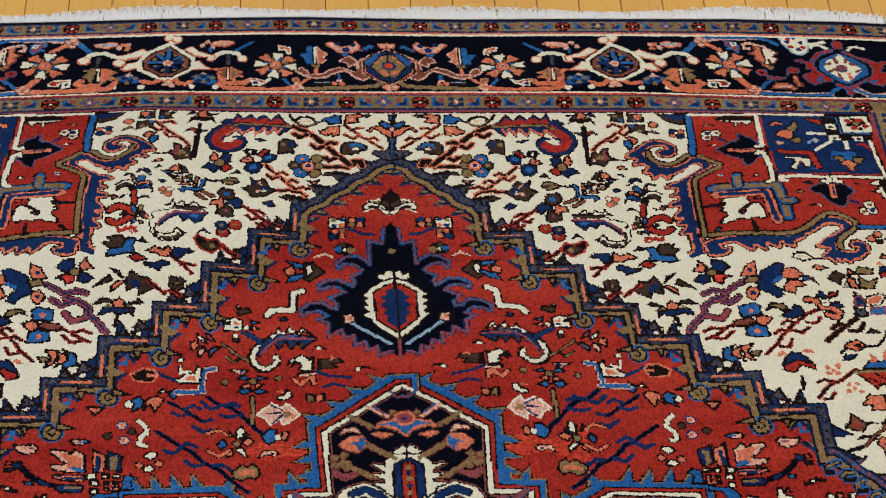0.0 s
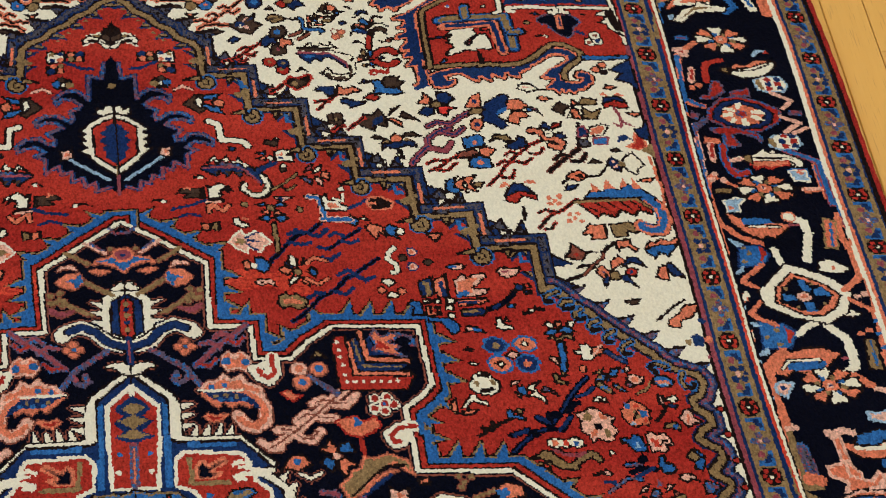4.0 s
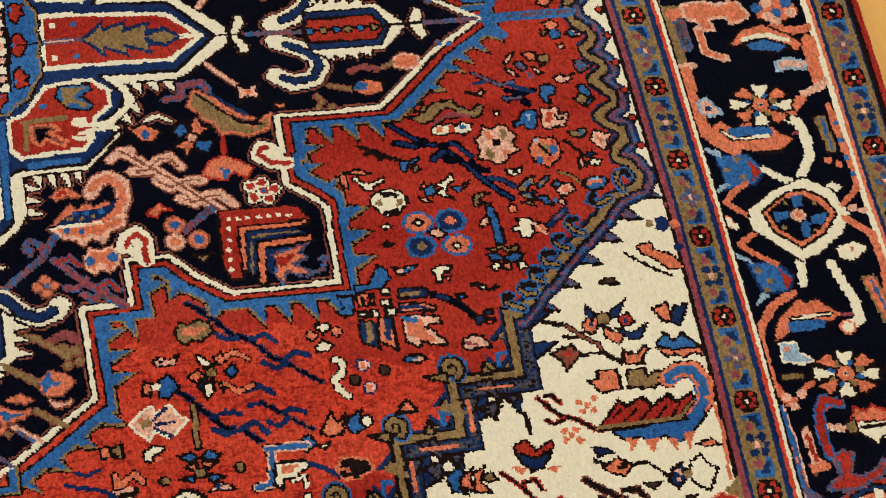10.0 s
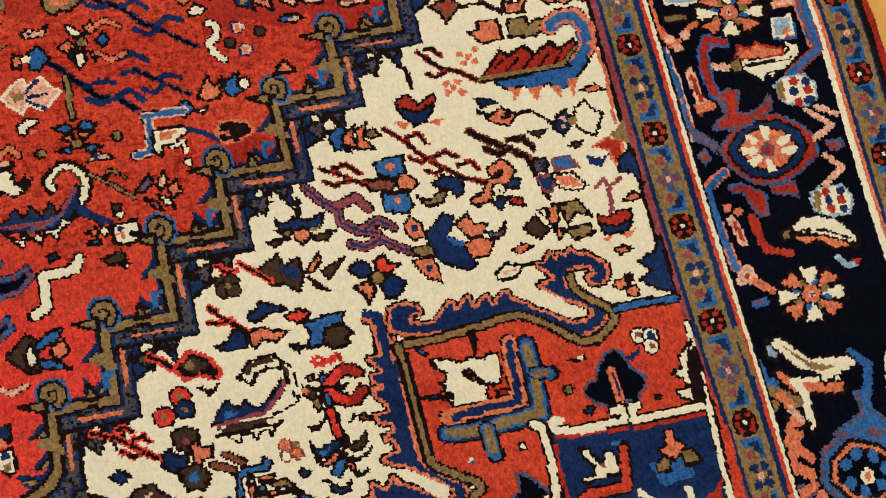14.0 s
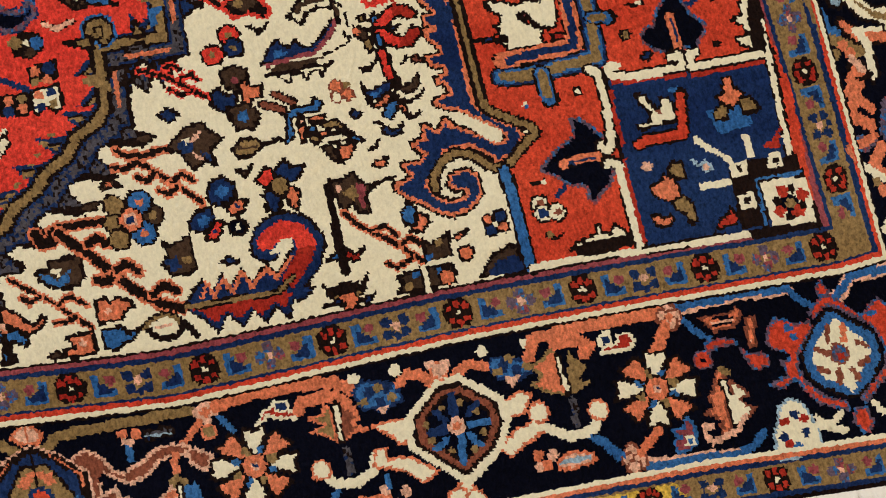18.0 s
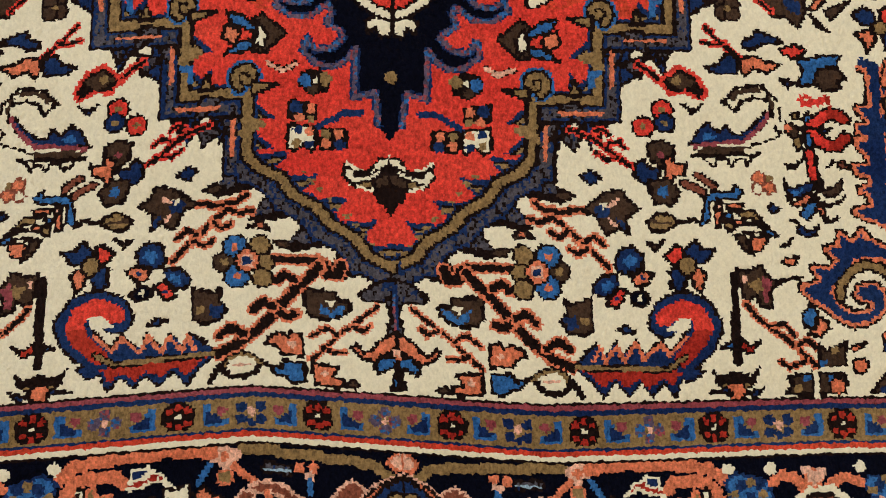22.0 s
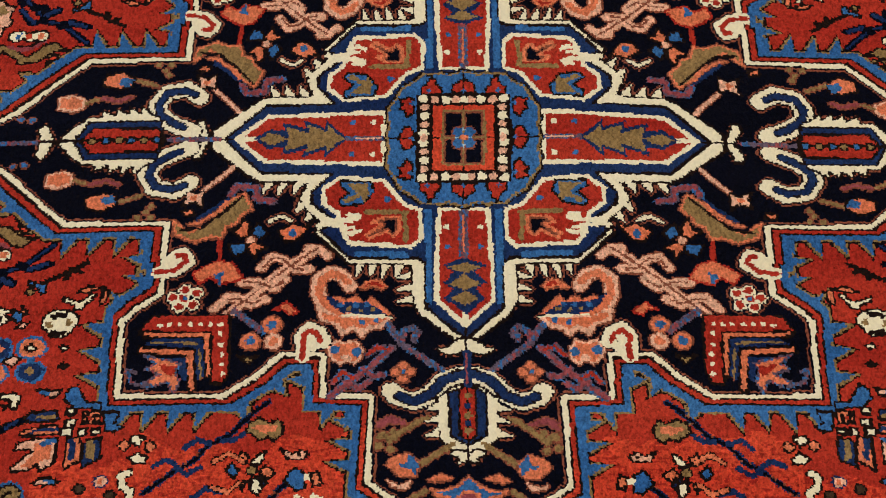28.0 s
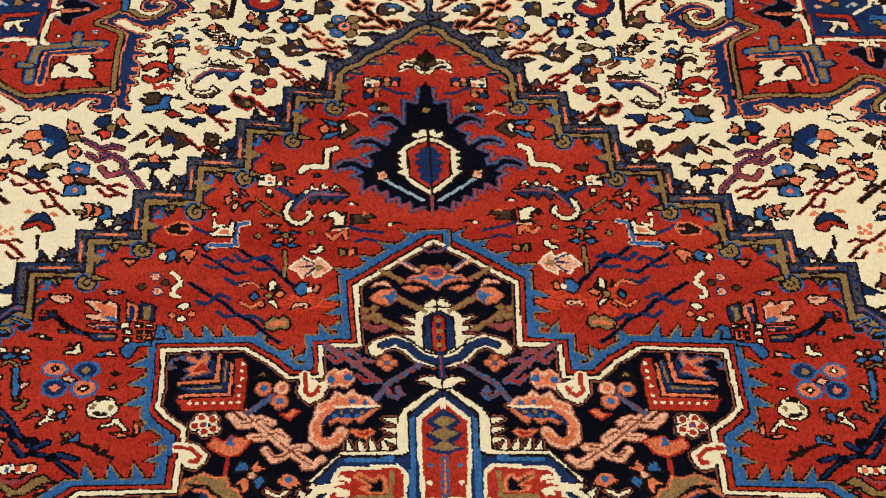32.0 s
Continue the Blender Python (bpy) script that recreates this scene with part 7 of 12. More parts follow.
for p in each("olive_leaf", IVORY, sym="4", label="olive lozenge leaf on a stalk"):
    p.poly("19.6,79.5 20.6,78.8 21.7,79.1 21.9,79.7 20.9,80.3 20,80.3", "t", "k", 0.28)
    p.line("21.9,79.5 23.6,79.4", "k", 0.34)
    p.line("20,79.5 21.5,79.6", "w", 0.19)
for p in each("coral_chip", IVORY, sym="4", label="small coral leaf with a dark rim"):
    p.poly("30,82.5 31.2,82.3 30.6,83.1 29.8,82.9", "s", "k", 0.19)
    p.poly("34.6,89.6 35.9,89.1 35.6,89.5 35,89.9", "s", "k", 0.19)
    p.dot(35.3, 91.0, 0.50, "s", "k", 0.2)
for p in each("pinwheel", IVORY, sym="4", label="navy and coral pinwheel flower"):
    p.poly("22.4,81.8 23.2,80.9 23.6,81.6 24.7,81.8 23.9,82.8 22.9,82.9 22.2,82.5", "d", "k", 0.28)
    p.poly("20.8,82.2 21.7,81.3 22.2,81.6 22.2,82.7 21.5,83", "r", "k", 0.28)
    p.poly("21,83.4 21.9,83.1 22.5,84 22,85.1 21.1,84.6 21.3,83.8", "d", "k", 0.28)
    p.poly("22.7,83.4 23.4,83.2 23.9,83.7 23.5,85.2 22.9,84.5", "s", "k", 0.28)
    p.dot(22.5, 83.0, 0.62, "t", "k", 0.2)
for p in each("stalk_cup", IVORY, sym="4", label="dark stalk on an olive and coral cup"):
    p.line("26,83.8 26,85.7 25.9,88.3 25.9,90.6", "k", 0.68)
    p.poly("23.7,90.9 24.4,91.5 25.7,91.3 26.8,91.6 27.6,90.8 27.2,92 25.6,92.3 24.1,92", "k")
    p.poly("24.1,92 25.6,92.3 27.2,92 26.4,92.7 24.7,92.6", "t", "k", 0.19)
    p.dot(25.6, 92.8, 0.62, "s", "k", 0.2)
    p.poly("23.5,92.9 24.9,92.5 25.2,93", "d", "k", 0.19)
    p.poly("26.4,93 27.7,92.6 27.1,93.4", "d", "k", 0.19)
for p in each("maple_leaf", IVORY, sym="4", label="brown and rose maple leaf"):
    p.poly("26.2,83.3 27.1,83.5 28.2,83 28.7,84 29.6,84.4 28.7,85.1 28.9,86.5 27.9,86.2 27.7,85.4 26.8,86 26.5,84.8", "w", "k", 0.28)
    p.poly("27,84.4 28,84.1 28.5,84.9 27.6,85.2", "t")
    p.poly("28.2,83.8 29,84.4 28.5,85.2 28.6,86 28.1,85.9 28.1,85", "m")
    p.poly("26.6,83.9 27.1,83.9 26.8,84.5", "p")
    p.line("29.6,84.3 31.3,84", "k", 0.31)
for p in each("red_branch", IVORY, sym="4", label="thin dark branch edged in coral"):
    p.line("26.8,86.1 27.8,87.3 29.3,88.5 30.6,89.6 31.9,91", "s", 0.68)
    p.line("26.8,86.1 27.8,87.3 29.3,88.5 30.6,89.6 31.9,91", "k", 0.37)
    p.line("28.8,87.8 29.7,87.7 30.4,88.6", "s", 0.62)
    p.line("28.8,87.8 29.7,87.7 30.4,88.6", "k", 0.34)
    p.line("30.6,89.4 31.3,88.9 32.2,89.8", "s", 0.62)
    p.line("30.6,89.4 31.3,88.9 32.2,89.8", "k", 0.34)
    p.line("29.2,90.6 29.8,91.1 31.1,90.6", "s", 0.62)
    p.line("29.2,90.6 29.8,91.1 31.1,90.6", "k", 0.34)
for p in each("coral_chip", IVORY, sym="4", label="coral and blue chips beside the stalk"):
    p.poly("26.2,88.7 26.9,89.4 27.7,89 27,89.9 26.2,89.6", "r", "k", 0.19)
    p.poly("24.7,89.4 25.6,88.9 25.6,89.6", "b", "k", 0.19)
for p in each("egg_blossom", IVORY, sym="4", label="blue and coral egg blossom"):
    p.poly("31.1,87 31.8,86.1 32.3,86.9 32,88.1 31.2,87.9", "b", "k", 0.28)
    p.poly("32.3,87.1 32.9,87.4 33.1,88.1 32.3,88.7 31.4,88.5 32.1,88", "s", "k", 0.28)
for p in each("four_square", IVORY, sym="4", label="dark quartered square with white bars"):
    p.poly("32.2,89.4 32.8,89.9 34.3,89.2 34.1,91.1 32.1,91.2", "w", "k", 0.28)
    p.poly("32,91.6 34.1,91.7 34,93 31.9,93.2", "w", "k", 0.28)
    p.poly("29.6,91.8 31.5,91.5 31.5,93.2 29.4,93.1 30,92.4", "w", "k", 0.28)
    p.line("31.7,91.4 34.2,91.3", "i", 0.37)
    p.line("31.8,91.8 31.8,93.4", "i", 0.37)
    p.dot(31.1, 91.9, 0.31, "b")
    p.dot(32.4, 90.8, 0.31, "b")
    p.dot(33.0, 92.0, 0.31, "b")
    p.dot(33.4, 89.8, 0.31, "t")
    p.dot(30.4, 92.7, 0.31, "t")
    p.dot(33.4, 92.6, 0.50, "s", "k", 0.2)
for p in each("small_blossom", IVORY, sym="4", label="small coral and navy blossom"):
    p.dot(37.6, 88.8, 0.37, "s", "k", 0.2)
    p.dot(38.7, 89.5, 0.37, "s", "k", 0.2)
    p.dot(38.6, 88.6, 0.43, "d", "k", 0.2)
    p.dot(37.7, 89.6, 0.43, "d", "k", 0.2)
    p.dot(38.1, 89.2, 0.25, "i")
for p in each("corner_wedge", IVORY, sym="4", label="navy wedge against the guard stripe"):
    p.poly("36,93.1 37.2,91.6 38.8,91 39.6,91.4 39.7,93.2", "w", "k", 0.28)
    p.poly("36.7,92.8 37.6,92.1 38.8,91.8 39.5,92.3 39.5,93.1 36.8,93.1", "d")
for p in each("red_branch", IVORY, sym="4", label="thin dark hooked branch under the stepped edge"):
    p.line("13.9,72.1 15.6,72.7 17,73.8 18.6,75.1", "r", 0.62)
    p.line("13.9,72.1 15.6,72.7 17,73.8 18.6,75.1", "k", 0.31)
    p.line("15.8,72.2 16.4,72 17,72.5", "r", 0.56)
    p.line("15.8,72.2 16.4,72 17,72.5", "k", 0.28)
    p.line("16.9,73.2 17.7,73 18.2,73.6", "r", 0.56)
    p.line("16.9,73.2 17.7,73 18.2,73.6", "k", 0.28)
    p.line("16,74 16.8,74.6 17.6,74.4", "r", 0.56)
    p.line("16,74 16.8,74.6 17.6,74.4", "k", 0.28)
for p in each("dark_chip", IVORY, sym="4", label="small dark leaf under the stepped edge"):
    p.poly("14.7,75.8 15.5,75.4 16.4,76.1 15.4,76.6", "d", "k", 0.15)
    p.poly("12.6,77.3 13.4,77 14.3,77.4 13.4,77.9", "w", "k", 0.15)
for p in each("star_blossom", IVORY, sym="4", label="coral and navy star blossom"):
    p.poly("52.8,36.2 53.8,35.2 54.7,35.9 53.6,37.3 53,36.8", "s", "k", 0.15)
    p.poly("53.5,34.1 54.3,35.3 53.8,35.9 53.4,35.1", "d", "k", 0.15)
    p.poly("55.5,35.1 56.8,34.3 57.3,33.9 56.3,35.7 55.6,35.8", "d", "k", 0.15)
    p.poly("56.2,35.8 57.3,35.4 57.7,36.5 56.4,36.8", "r", "k", 0.15)
    p.poly("54.6,36.4 55.4,37 56.5,37.6 55.9,38.5 54.8,37.8", "s", "k", 0.15)
    p.poly("55.9,36.8 57.3,37.5 58.8,36.7 57.9,38.2 56.9,38.2", "d", "k", 0.15)
    p.dot(54.9, 35.7, 0.56, "t", "k", 0.2)
    p.dot(53.6, 36.2, 0.22, "d")
    p.dot(56.9, 36.1, 0.22, "d")
for p in each("dark_stalk", IVORY, sym="4", label="dark stalk with a red bud"):
    p.line("49.3,35.4 51.2,36 52.6,37.3 53.9,38.3 54.3,39.3 55.7,40.4", "k", 0.53)
    p.line("50.9,37.1 51.8,37.4 52.7,37", "k", 0.43)
    p.line("51.2,36 52.6,37.3 53.9,38.3 54.3,39.3", "u", 0.19)
    p.poly("49.5,38.7 50.6,38.3 51.5,38.1 52.2,39.1 51.5,39.7 50.6,40.7 50.3,39.5", "u", "k", 0.28)
    p.dot(51.0, 39.0, 0.31, "r")
    p.line("52.2,39.3 53.3,39.1 54.5,39.3", "k", 0.31)
for p in each("salmon_lamp", IVORY, sym="4", label="salmon lamp-shaped bud over a coral and a tan leaf"):
    p.poly("56,39 56.4,39.6 57.2,39.7 58.2,38.9 58.4,39.3 57.6,40.2 57.7,40.8 55.9,40.6", "s", "k", 0.28)
    p.poly("52.3,41.9 53.4,41.7 53.2,41 55.1,41.1 55.2,43.1 53.3,43.2", "s", "k", 0.28)
    p.poly("56,41.2 57.6,41.2 57.7,42.1 58.8,41.6 59.3,42 58.2,43.4 55.6,43", "t", "k", 0.28)
    p.line("55.8,40.8 55.4,43.4", "i", 0.31)
for p in each("square_blossom", IVORY, sym="4", label="salmon and blue square blossom"):
    p.poly("59.7,35.2 61.2,34.6 61.1,36.9 60.3,36.6", "s", "k", 0.28)
    p.poly("61.6,35.3 63.1,34.9 61.8,37.3 61.1,36.7", "d", "k", 0.28)
for p in each("blue_tent", IVORY, sym="4", label="blue tent leaf on a coral line"):
    p.poly("59.2,39 60.2,37.8 60.9,38.8 61.8,38 62.4,38.8 63.3,39.8 60.8,39.9", "b", "k", 0.28)
    p.poly("59.1,39.3 61.1,39.8 63.2,39.6 63.6,40.9 62.4,40.2 61.4,40.7 60.7,40.1 60,40.4", "s", "k", 0.15)
for p in each("coral_cross", IVORY, sym="4", label="small coral cross"):
    p.dot(51.1, 43.9, 0.31, "s")
    p.dot(51.8, 44.2, 0.31, "s")
    p.dot(52.5, 43.7, 0.31, "s")
    p.dot(52.3, 44.9, 0.31, "s")
    p.dot(51.3, 44.8, 0.31, "s")
    p.dot(49.3, 46.5, 0.31, "s")
    p.dot(49.9, 47.0, 0.31, "s")
    p.dot(50.4, 46.5, 0.31, "s")
    p.dot(50.6, 47.6, 0.31, "s")
    p.dot(49.3, 47.4, 0.31, "s")
for p in each("red_branch", IVORY, sym="4", label="dark hooked branch edged in red"):
    p.line("47.5,43 48.3,44 49.4,45.1 50.6,45.5 51.6,46.3 52.6,47", "r", 0.59)
    p.line("47.5,43 48.3,44 49.4,45.1 50.6,45.5 51.6,46.3 52.6,47", "k", 0.34)
    p.line("48.1,42.8 48.8,42.9 49.4,43.7", "r", 0.50)
    p.line("48.1,42.8 48.8,42.9 49.4,43.7", "k", 0.31)
    p.line("47.9,45.3 48.6,45.7 49.5,45.4", "r", 0.50)
    p.line("47.9,45.3 48.6,45.7 49.5,45.4", "k", 0.31)
for p in each("boteh", IVORY, sym="4", label="large blue and red curled leaf"):
    p.line("59.5,42.7 60.6,41.9 61.9,41.9 62.7,43.3 62.4,45.2 61.2,46.5", "k", 1.86)
    p.line("59.5,42.7 60.6,41.9 61.9,41.9 62.7,43.3 62.4,45.2 61.2,46.5", "s", 1.67)
    p.poly("52.3,46.7 54.7,43.8 55.2,44.6 56.9,43.9 57.7,44.9 59.3,43.9 59.9,44.8 61.3,44.1 61.8,45.2 60.3,46.9 59,47.3 54.9,46.9", "k")
    p.poly("52.7,46.6 54.7,44.4 55.1,45.1 56.7,44.4 57.5,45.4 59.1,44.5 59.7,45.2 61.2,44.6 61.5,45.3 60.2,46.7 59,47 55.1,46.6", "r")
    p.poly("53.5,47.1 60.5,46.9 61.8,45.9 62.2,46.8 60.3,48.6 59.1,49.1 58.1,48.2 56.6,48.7 56,48 54.7,48.3", "b", "k", 0.19)
    p.poly("54.6,47.9 54.9,49.4 55.8,48.2", "s")
    p.poly("56.2,48.3 56.7,49.9 57.6,48.4", "s")
    p.poly("58.1,48.4 58.9,50 59.2,48.7", "s")
    p.poly("59.7,48.3 60,49.9 60.9,48.1", "s")
    p.line("59.7,42.6 60.7,42.1 61.7,42.1 62.4,43.4 62.2,45.2 61.1,46.4", "b", 1.24)
    p.line("60.1,42.7 60.9,42.4 61.6,42.6 62,43.5 61.8,45 60.6,46.4", "s", 0.28)
    p.line("53.9,45.8 54.7,45.1", "k", 0.25)
    p.line("54.8,46.4 56,45.3", "k", 0.25)
    p.line("56.2,46.4 57.4,45.4", "k", 0.25)
    p.line("57.6,46.6 58.8,45.3", "k", 0.25)
    p.line("58.9,46.6 60.1,45.3", "k", 0.25)
    p.line("52.3,46.7 57.1,46.7 59.7,46.7 61.3,45.2", "k", 0.56)
    p.line("52.3,46.7 57.1,46.7 59.7,46.7 61.3,45.2", "t", 0.34)
    p.poly("59.7,43.4 60.6,43 61.4,43.1 61.4,43.7 60.5,44", "i")
for p in each("coral_line", IVORY, sym="4", label="thin coral line along the guard stripe"):
    p.line("62.6,45 63.2,46.2 63.3,48.5 63.1,51.3 62.9,53.1", "s", 0.37)
for p in each("blue_cup", IVORY, sym="4", label="navy cup blossom with coral petals"):
    p.poly("44.4,47.9 46.2,48.7 47.9,48.3 46.8,49.7 45.7,49.9 45,49.1", "d", "k", 0.28)
    p.poly("44.3,47.3 45.7,46.9 46.4,48 48,47.2 48.1,48 46.2,48.7 44.7,48", "r", "k", 0.15)
    p.poly("43.9,49.3 45.5,49.5 44.7,50.1", "s")
    p.poly("46.8,49.9 48.4,49.6 47.8,50.4", "s")
    p.line("46.1,44.4 46.2,46.3", "k", 0.43)
for p in each("dark_chip", IVORY, sym="4", label="small dark curl"):
    p.poly("51.5,48.4 52.6,48.6 53.4,49.2 51.9,49.3", "d", "k", 0.15)
    p.poly("60.7,49.4 62.2,49.1 62.8,49.8 61.5,49.8", "s", "k", 0.15)
    p.poly("58.3,54.3 59.8,54.1 59.2,54.8", "w", "k", 0.15)
    p.poly("55.2,52.4 57,52.4 56,53.1", "w", "k", 0.15)
    p.poly("61.5,60.4 62.8,59.7 63.6,60.4 62.5,60.5", "s", "k", 0.15)
    p.poly("51.1,62.8 52,62.4 53,62.8 51.6,63.3", "s", "k", 0.15)
    p.poly("59.7,64.5 60.5,64.3 61.3,64.8 60.1,65.1", "s", "k", 0.15)
for p in each("seed_twig", IVORY, sym="4", label="dark twig with a coral bud"):
    p.line("51.5,49.6 52.4,50.3", "k", 0.43)
    p.line("54.4,50.6 56,50.4 57.1,51.5 58,52.6", "k", 0.37)
    p.poly("52,50.4 53.5,49.7 54.7,50.5 53.9,51.5 52.7,51.1", "s", "k", 0.28)
    p.poly("53.1,50.4 54.2,50.3 54.3,50.8 53.4,50.9", "k")
for p in each("split_blossom", IVORY, sym="4", label="ivory and navy split blossom"):
    p.poly("58,51.5 59,51 59.3,52.2 58.3,53.4 57.6,52.5", "d", "k", 0.28)
    p.poly("58.2,51.7 58.8,51.5 58.7,52.1", "p")
    p.poly("58.1,52.3 58.7,52.3 58.4,52.9", "p")
    p.poly("59.9,51 60.8,50.4 61.3,51.4 62.1,51.9 61,53.9 59.8,53.2 59.3,52.3", "i", "k", 0.28)
    p.poly("58.7,51.9 59.7,51.7 59.8,52.4 59.1,52.5", "t")
for p in each("tulip", IVORY, sym="4", label="blue, salmon and brown sideways tulip"):
    p.poly("37.9,49.4 39.2,48.7 39.7,49.3 39,50.6 39.7,51.4 38.2,50.8", "b", "k", 0.28)
    p.poly("39,49.9 40.4,48.9 40,50 40.5,51.3 39.2,50.6", "s", "k", 0.28)
    p.poly("40.5,49.4 41.6,48.8 40.9,50.2 41.7,51.4 40.2,51.2", "s", "k", 0.28)
    p.poly("41,49.8 42,49.5 42.5,50.3 41.6,50.4", "t", "k", 0.28)
for p in each("red_branch", IVORY, sym="4", label="dark hooked branch edged in red"):
    p.line("42.9,49.7 44.5,51.2 45.4,52.6 46.9,54 48.8,55.5 50.7,56.4", "r", 0.53)
    p.line("42.9,49.7 44.5,51.2 45.4,52.6 46.9,54 48.8,55.5 50.7,56.4", "k", 0.31)
    p.line("44.7,50.9 45.8,50.7 46.3,51.8", "r", 0.50)
    p.line("44.7,50.9 45.8,50.7 46.3,51.8", "k", 0.28)
    p.line("44.5,52.8 45.4,53.4 46.4,53.1", "r", 0.50)
    p.line("44.5,52.8 45.4,53.4 46.4,53.1", "k", 0.28)
    p.line("46.5,53.2 47.7,52.8 48.6,53.5", "r", 0.50)
    p.line("46.5,53.2 47.7,52.8 48.6,53.5", "k", 0.28)
    p.line("45.7,54.2 46.4,54.7 47.3,54.3", "r", 0.50)
    p.line("45.7,54.2 46.4,54.7 47.3,54.3", "k", 0.28)
    p.line("48.5,54.3 49.7,54.1 50.2,54.9", "r", 0.50)
    p.line("48.5,54.3 49.7,54.1 50.2,54.9", "k", 0.28)
for p in each("quartered_flower", IVORY, sym="4", label="blue, red and brown quartered flower"):
    p.poly("41.3,52.8 42.6,52.4 44,52.5 43.8,54 42.7,54.4 41.5,54", "b", "k", 0.28)
    p.poly("39.8,54.3 41.4,54.2 42.9,54.8 42.2,55.5 40.5,55.2", "u", "k", 0.28)
    p.poly("42.8,54.6 43.7,54 44.8,55.3 43.7,55.8 42.9,55.4", "s", "k", 0.28)
    p.poly("41.3,55.7 43.5,55.8 43.8,57.2 43.2,57.8 41.2,57.3", "b", "k", 0.28)
    p.dot(42.6, 53.3, 0.34, "s")
    p.dot(42.5, 56.5, 0.34, "s")
for p in each("red_branch", IVORY, sym="4", label="short dark hooked branch edged in red"):
    p.line("36.7,52.5 38,53.1 39,53.9 40.2,54.6", "r", 0.53)
    p.line("36.7,52.5 38,53.1 39,53.9 40.2,54.6", "k", 0.31)
    p.line("37.6,52.6 38.8,52.4 39.9,53.5", "r", 0.50)
    p.line("37.6,52.6 38.8,52.4 39.9,53.5", "k", 0.28)
    p.line("36.6,53.7 37.6,54.2 38.8,53.9", "r", 0.50)
    p.line("36.6,53.7 37.6,54.2 38.8,53.9", "k", 0.28)
for p in each("navy_bird", IVORY, sym="4", label="navy and olive bird-like blossom"):
    p.poly("45.9,55.5 47,55 48.6,55.5 48.4,56.7 47.8,57.2 47.3,56.3 46.6,56.1", "d", "k", 0.28)
    p.poly("44.3,56.5 45.3,57 46.3,56.3 47.1,56.3 46.4,57.4 45,57.5", "t", "k", 0.28)
for p in each("coiled_blossom", IVORY, sym="4", label="coral coil with navy and red petals"):
    p.line("51.3,55.4 52.3,54.9 52.8,55.7 52,56.4 50.9,56.5 50.3,57.6 49.3,57.8", "k", 1.18)
    p.poly("52.5,56.3 53.5,56.6 53.1,57.4 52.1,57.1", "d", "k", 0.28)
    p.poly("50.5,58.2 52,57.9 51.2,59.1", "d", "k", 0.28)
    p.poly("51.9,57.9 53.1,58.3 53.3,59 52.2,58.8", "r", "k", 0.28)
    p.line("51.3,55.4 52.3,54.9 52.8,55.7 52,56.4 50.9,56.5 50.3,57.6 49.3,57.8", "s", 0.62)
    p.dot(51.4, 57.2, 0.50, "i", "k", 0.2)
    p.dot(51.4, 57.2, 0.19, "k")
for p in each("plum_hook", IVORY, sym="4", label="plum hooked branch with dark edges"):
    p.line("34.9,53.9 36.1,55.5 37.2,56.5 37.2,57.6 38.5,58.6 40,59.1", "k", 1.05)
    p.line("37.4,56.1 39,55.5 39.9,56.8", "k", 0.99)
    p.line("38.9,58.7 40.4,57.9 41.6,58.9", "k", 0.99)
    p.line("37.6,59.7 38.7,60.2 40.2,59.7 41.5,60.7 42.6,61.3", "k", 0.99)
    p.line("34.9,53.9 36.1,55.5 37.2,56.5 37.2,57.6 38.5,58.6 40,59.1", "m", 0.74)
    p.line("37.4,56.1 39,55.5 39.9,56.8", "m", 0.68)
    p.line("38.9,58.7 40.4,57.9 41.6,58.9", "m", 0.68)
    p.line("37.6,59.7 38.7,60.2 40.2,59.7 41.5,60.7 42.6,61.3", "m", 0.68)
    p.line("34.9,53.9 36.1,55.5 37.2,56.5 37.2,57.6 38.5,58.6 40,59.1", "d", 0.28)
    p.line("38.9,58.7 40.4,57.9 41.6,58.9", "d", 0.25)
    p.line("37.6,59.7 38.7,60.2 40.2,59.7 41.5,60.7 42.6,61.3", "d", 0.25)
for p in each("trefoil_palmette", IVORY, sym="4", label="large navy and coral palmette"):
    p.poly("44.1,59.8 45.2,59.2 46,58.3 46.9,58.8 46.6,59.7 45.9,60.5 47.3,61.4 47.8,63.5 47.1,63.9 46,63.4 44.9,62.7 44.3,61.7", "d", "k", 0.19)
    p.poly("42.5,58.9 43.3,58.1 44.1,59.1 44.1,60.1 43.1,60.4 42.5,59.6", "s", "k", 0.19)
    p.poly("46.9,59.5 48.2,58.8 48.5,59.8 49.7,60 49,61 47.7,60.9", "s", "k", 0.19)
    p.poly("47.1,61.4 48.8,61.1 49.8,61.7 49,62.9 47.5,62.9", "s", "k", 0.19)
    p.poly("49.4,60.7 50.4,61 51.3,60 50.7,61.4 49.7,61.5", "v", "k", 0.19)
    p.poly("42.5,61 44.1,60.9 44.7,61.8 43.2,62.1", "t", "k", 0.19)
    p.poly("42.4,62.2 44.1,62 44.5,63.3 44.5,64.5 43.3,63.9", "s", "k", 0.19)
    p.poly("45.9,60.5 47.1,61.1 47.3,61.8 46,61.3", "b")
    p.dot(43.3, 59.3, 0.31, "d")
    p.dot(43.6, 63.0, 0.31, "d")
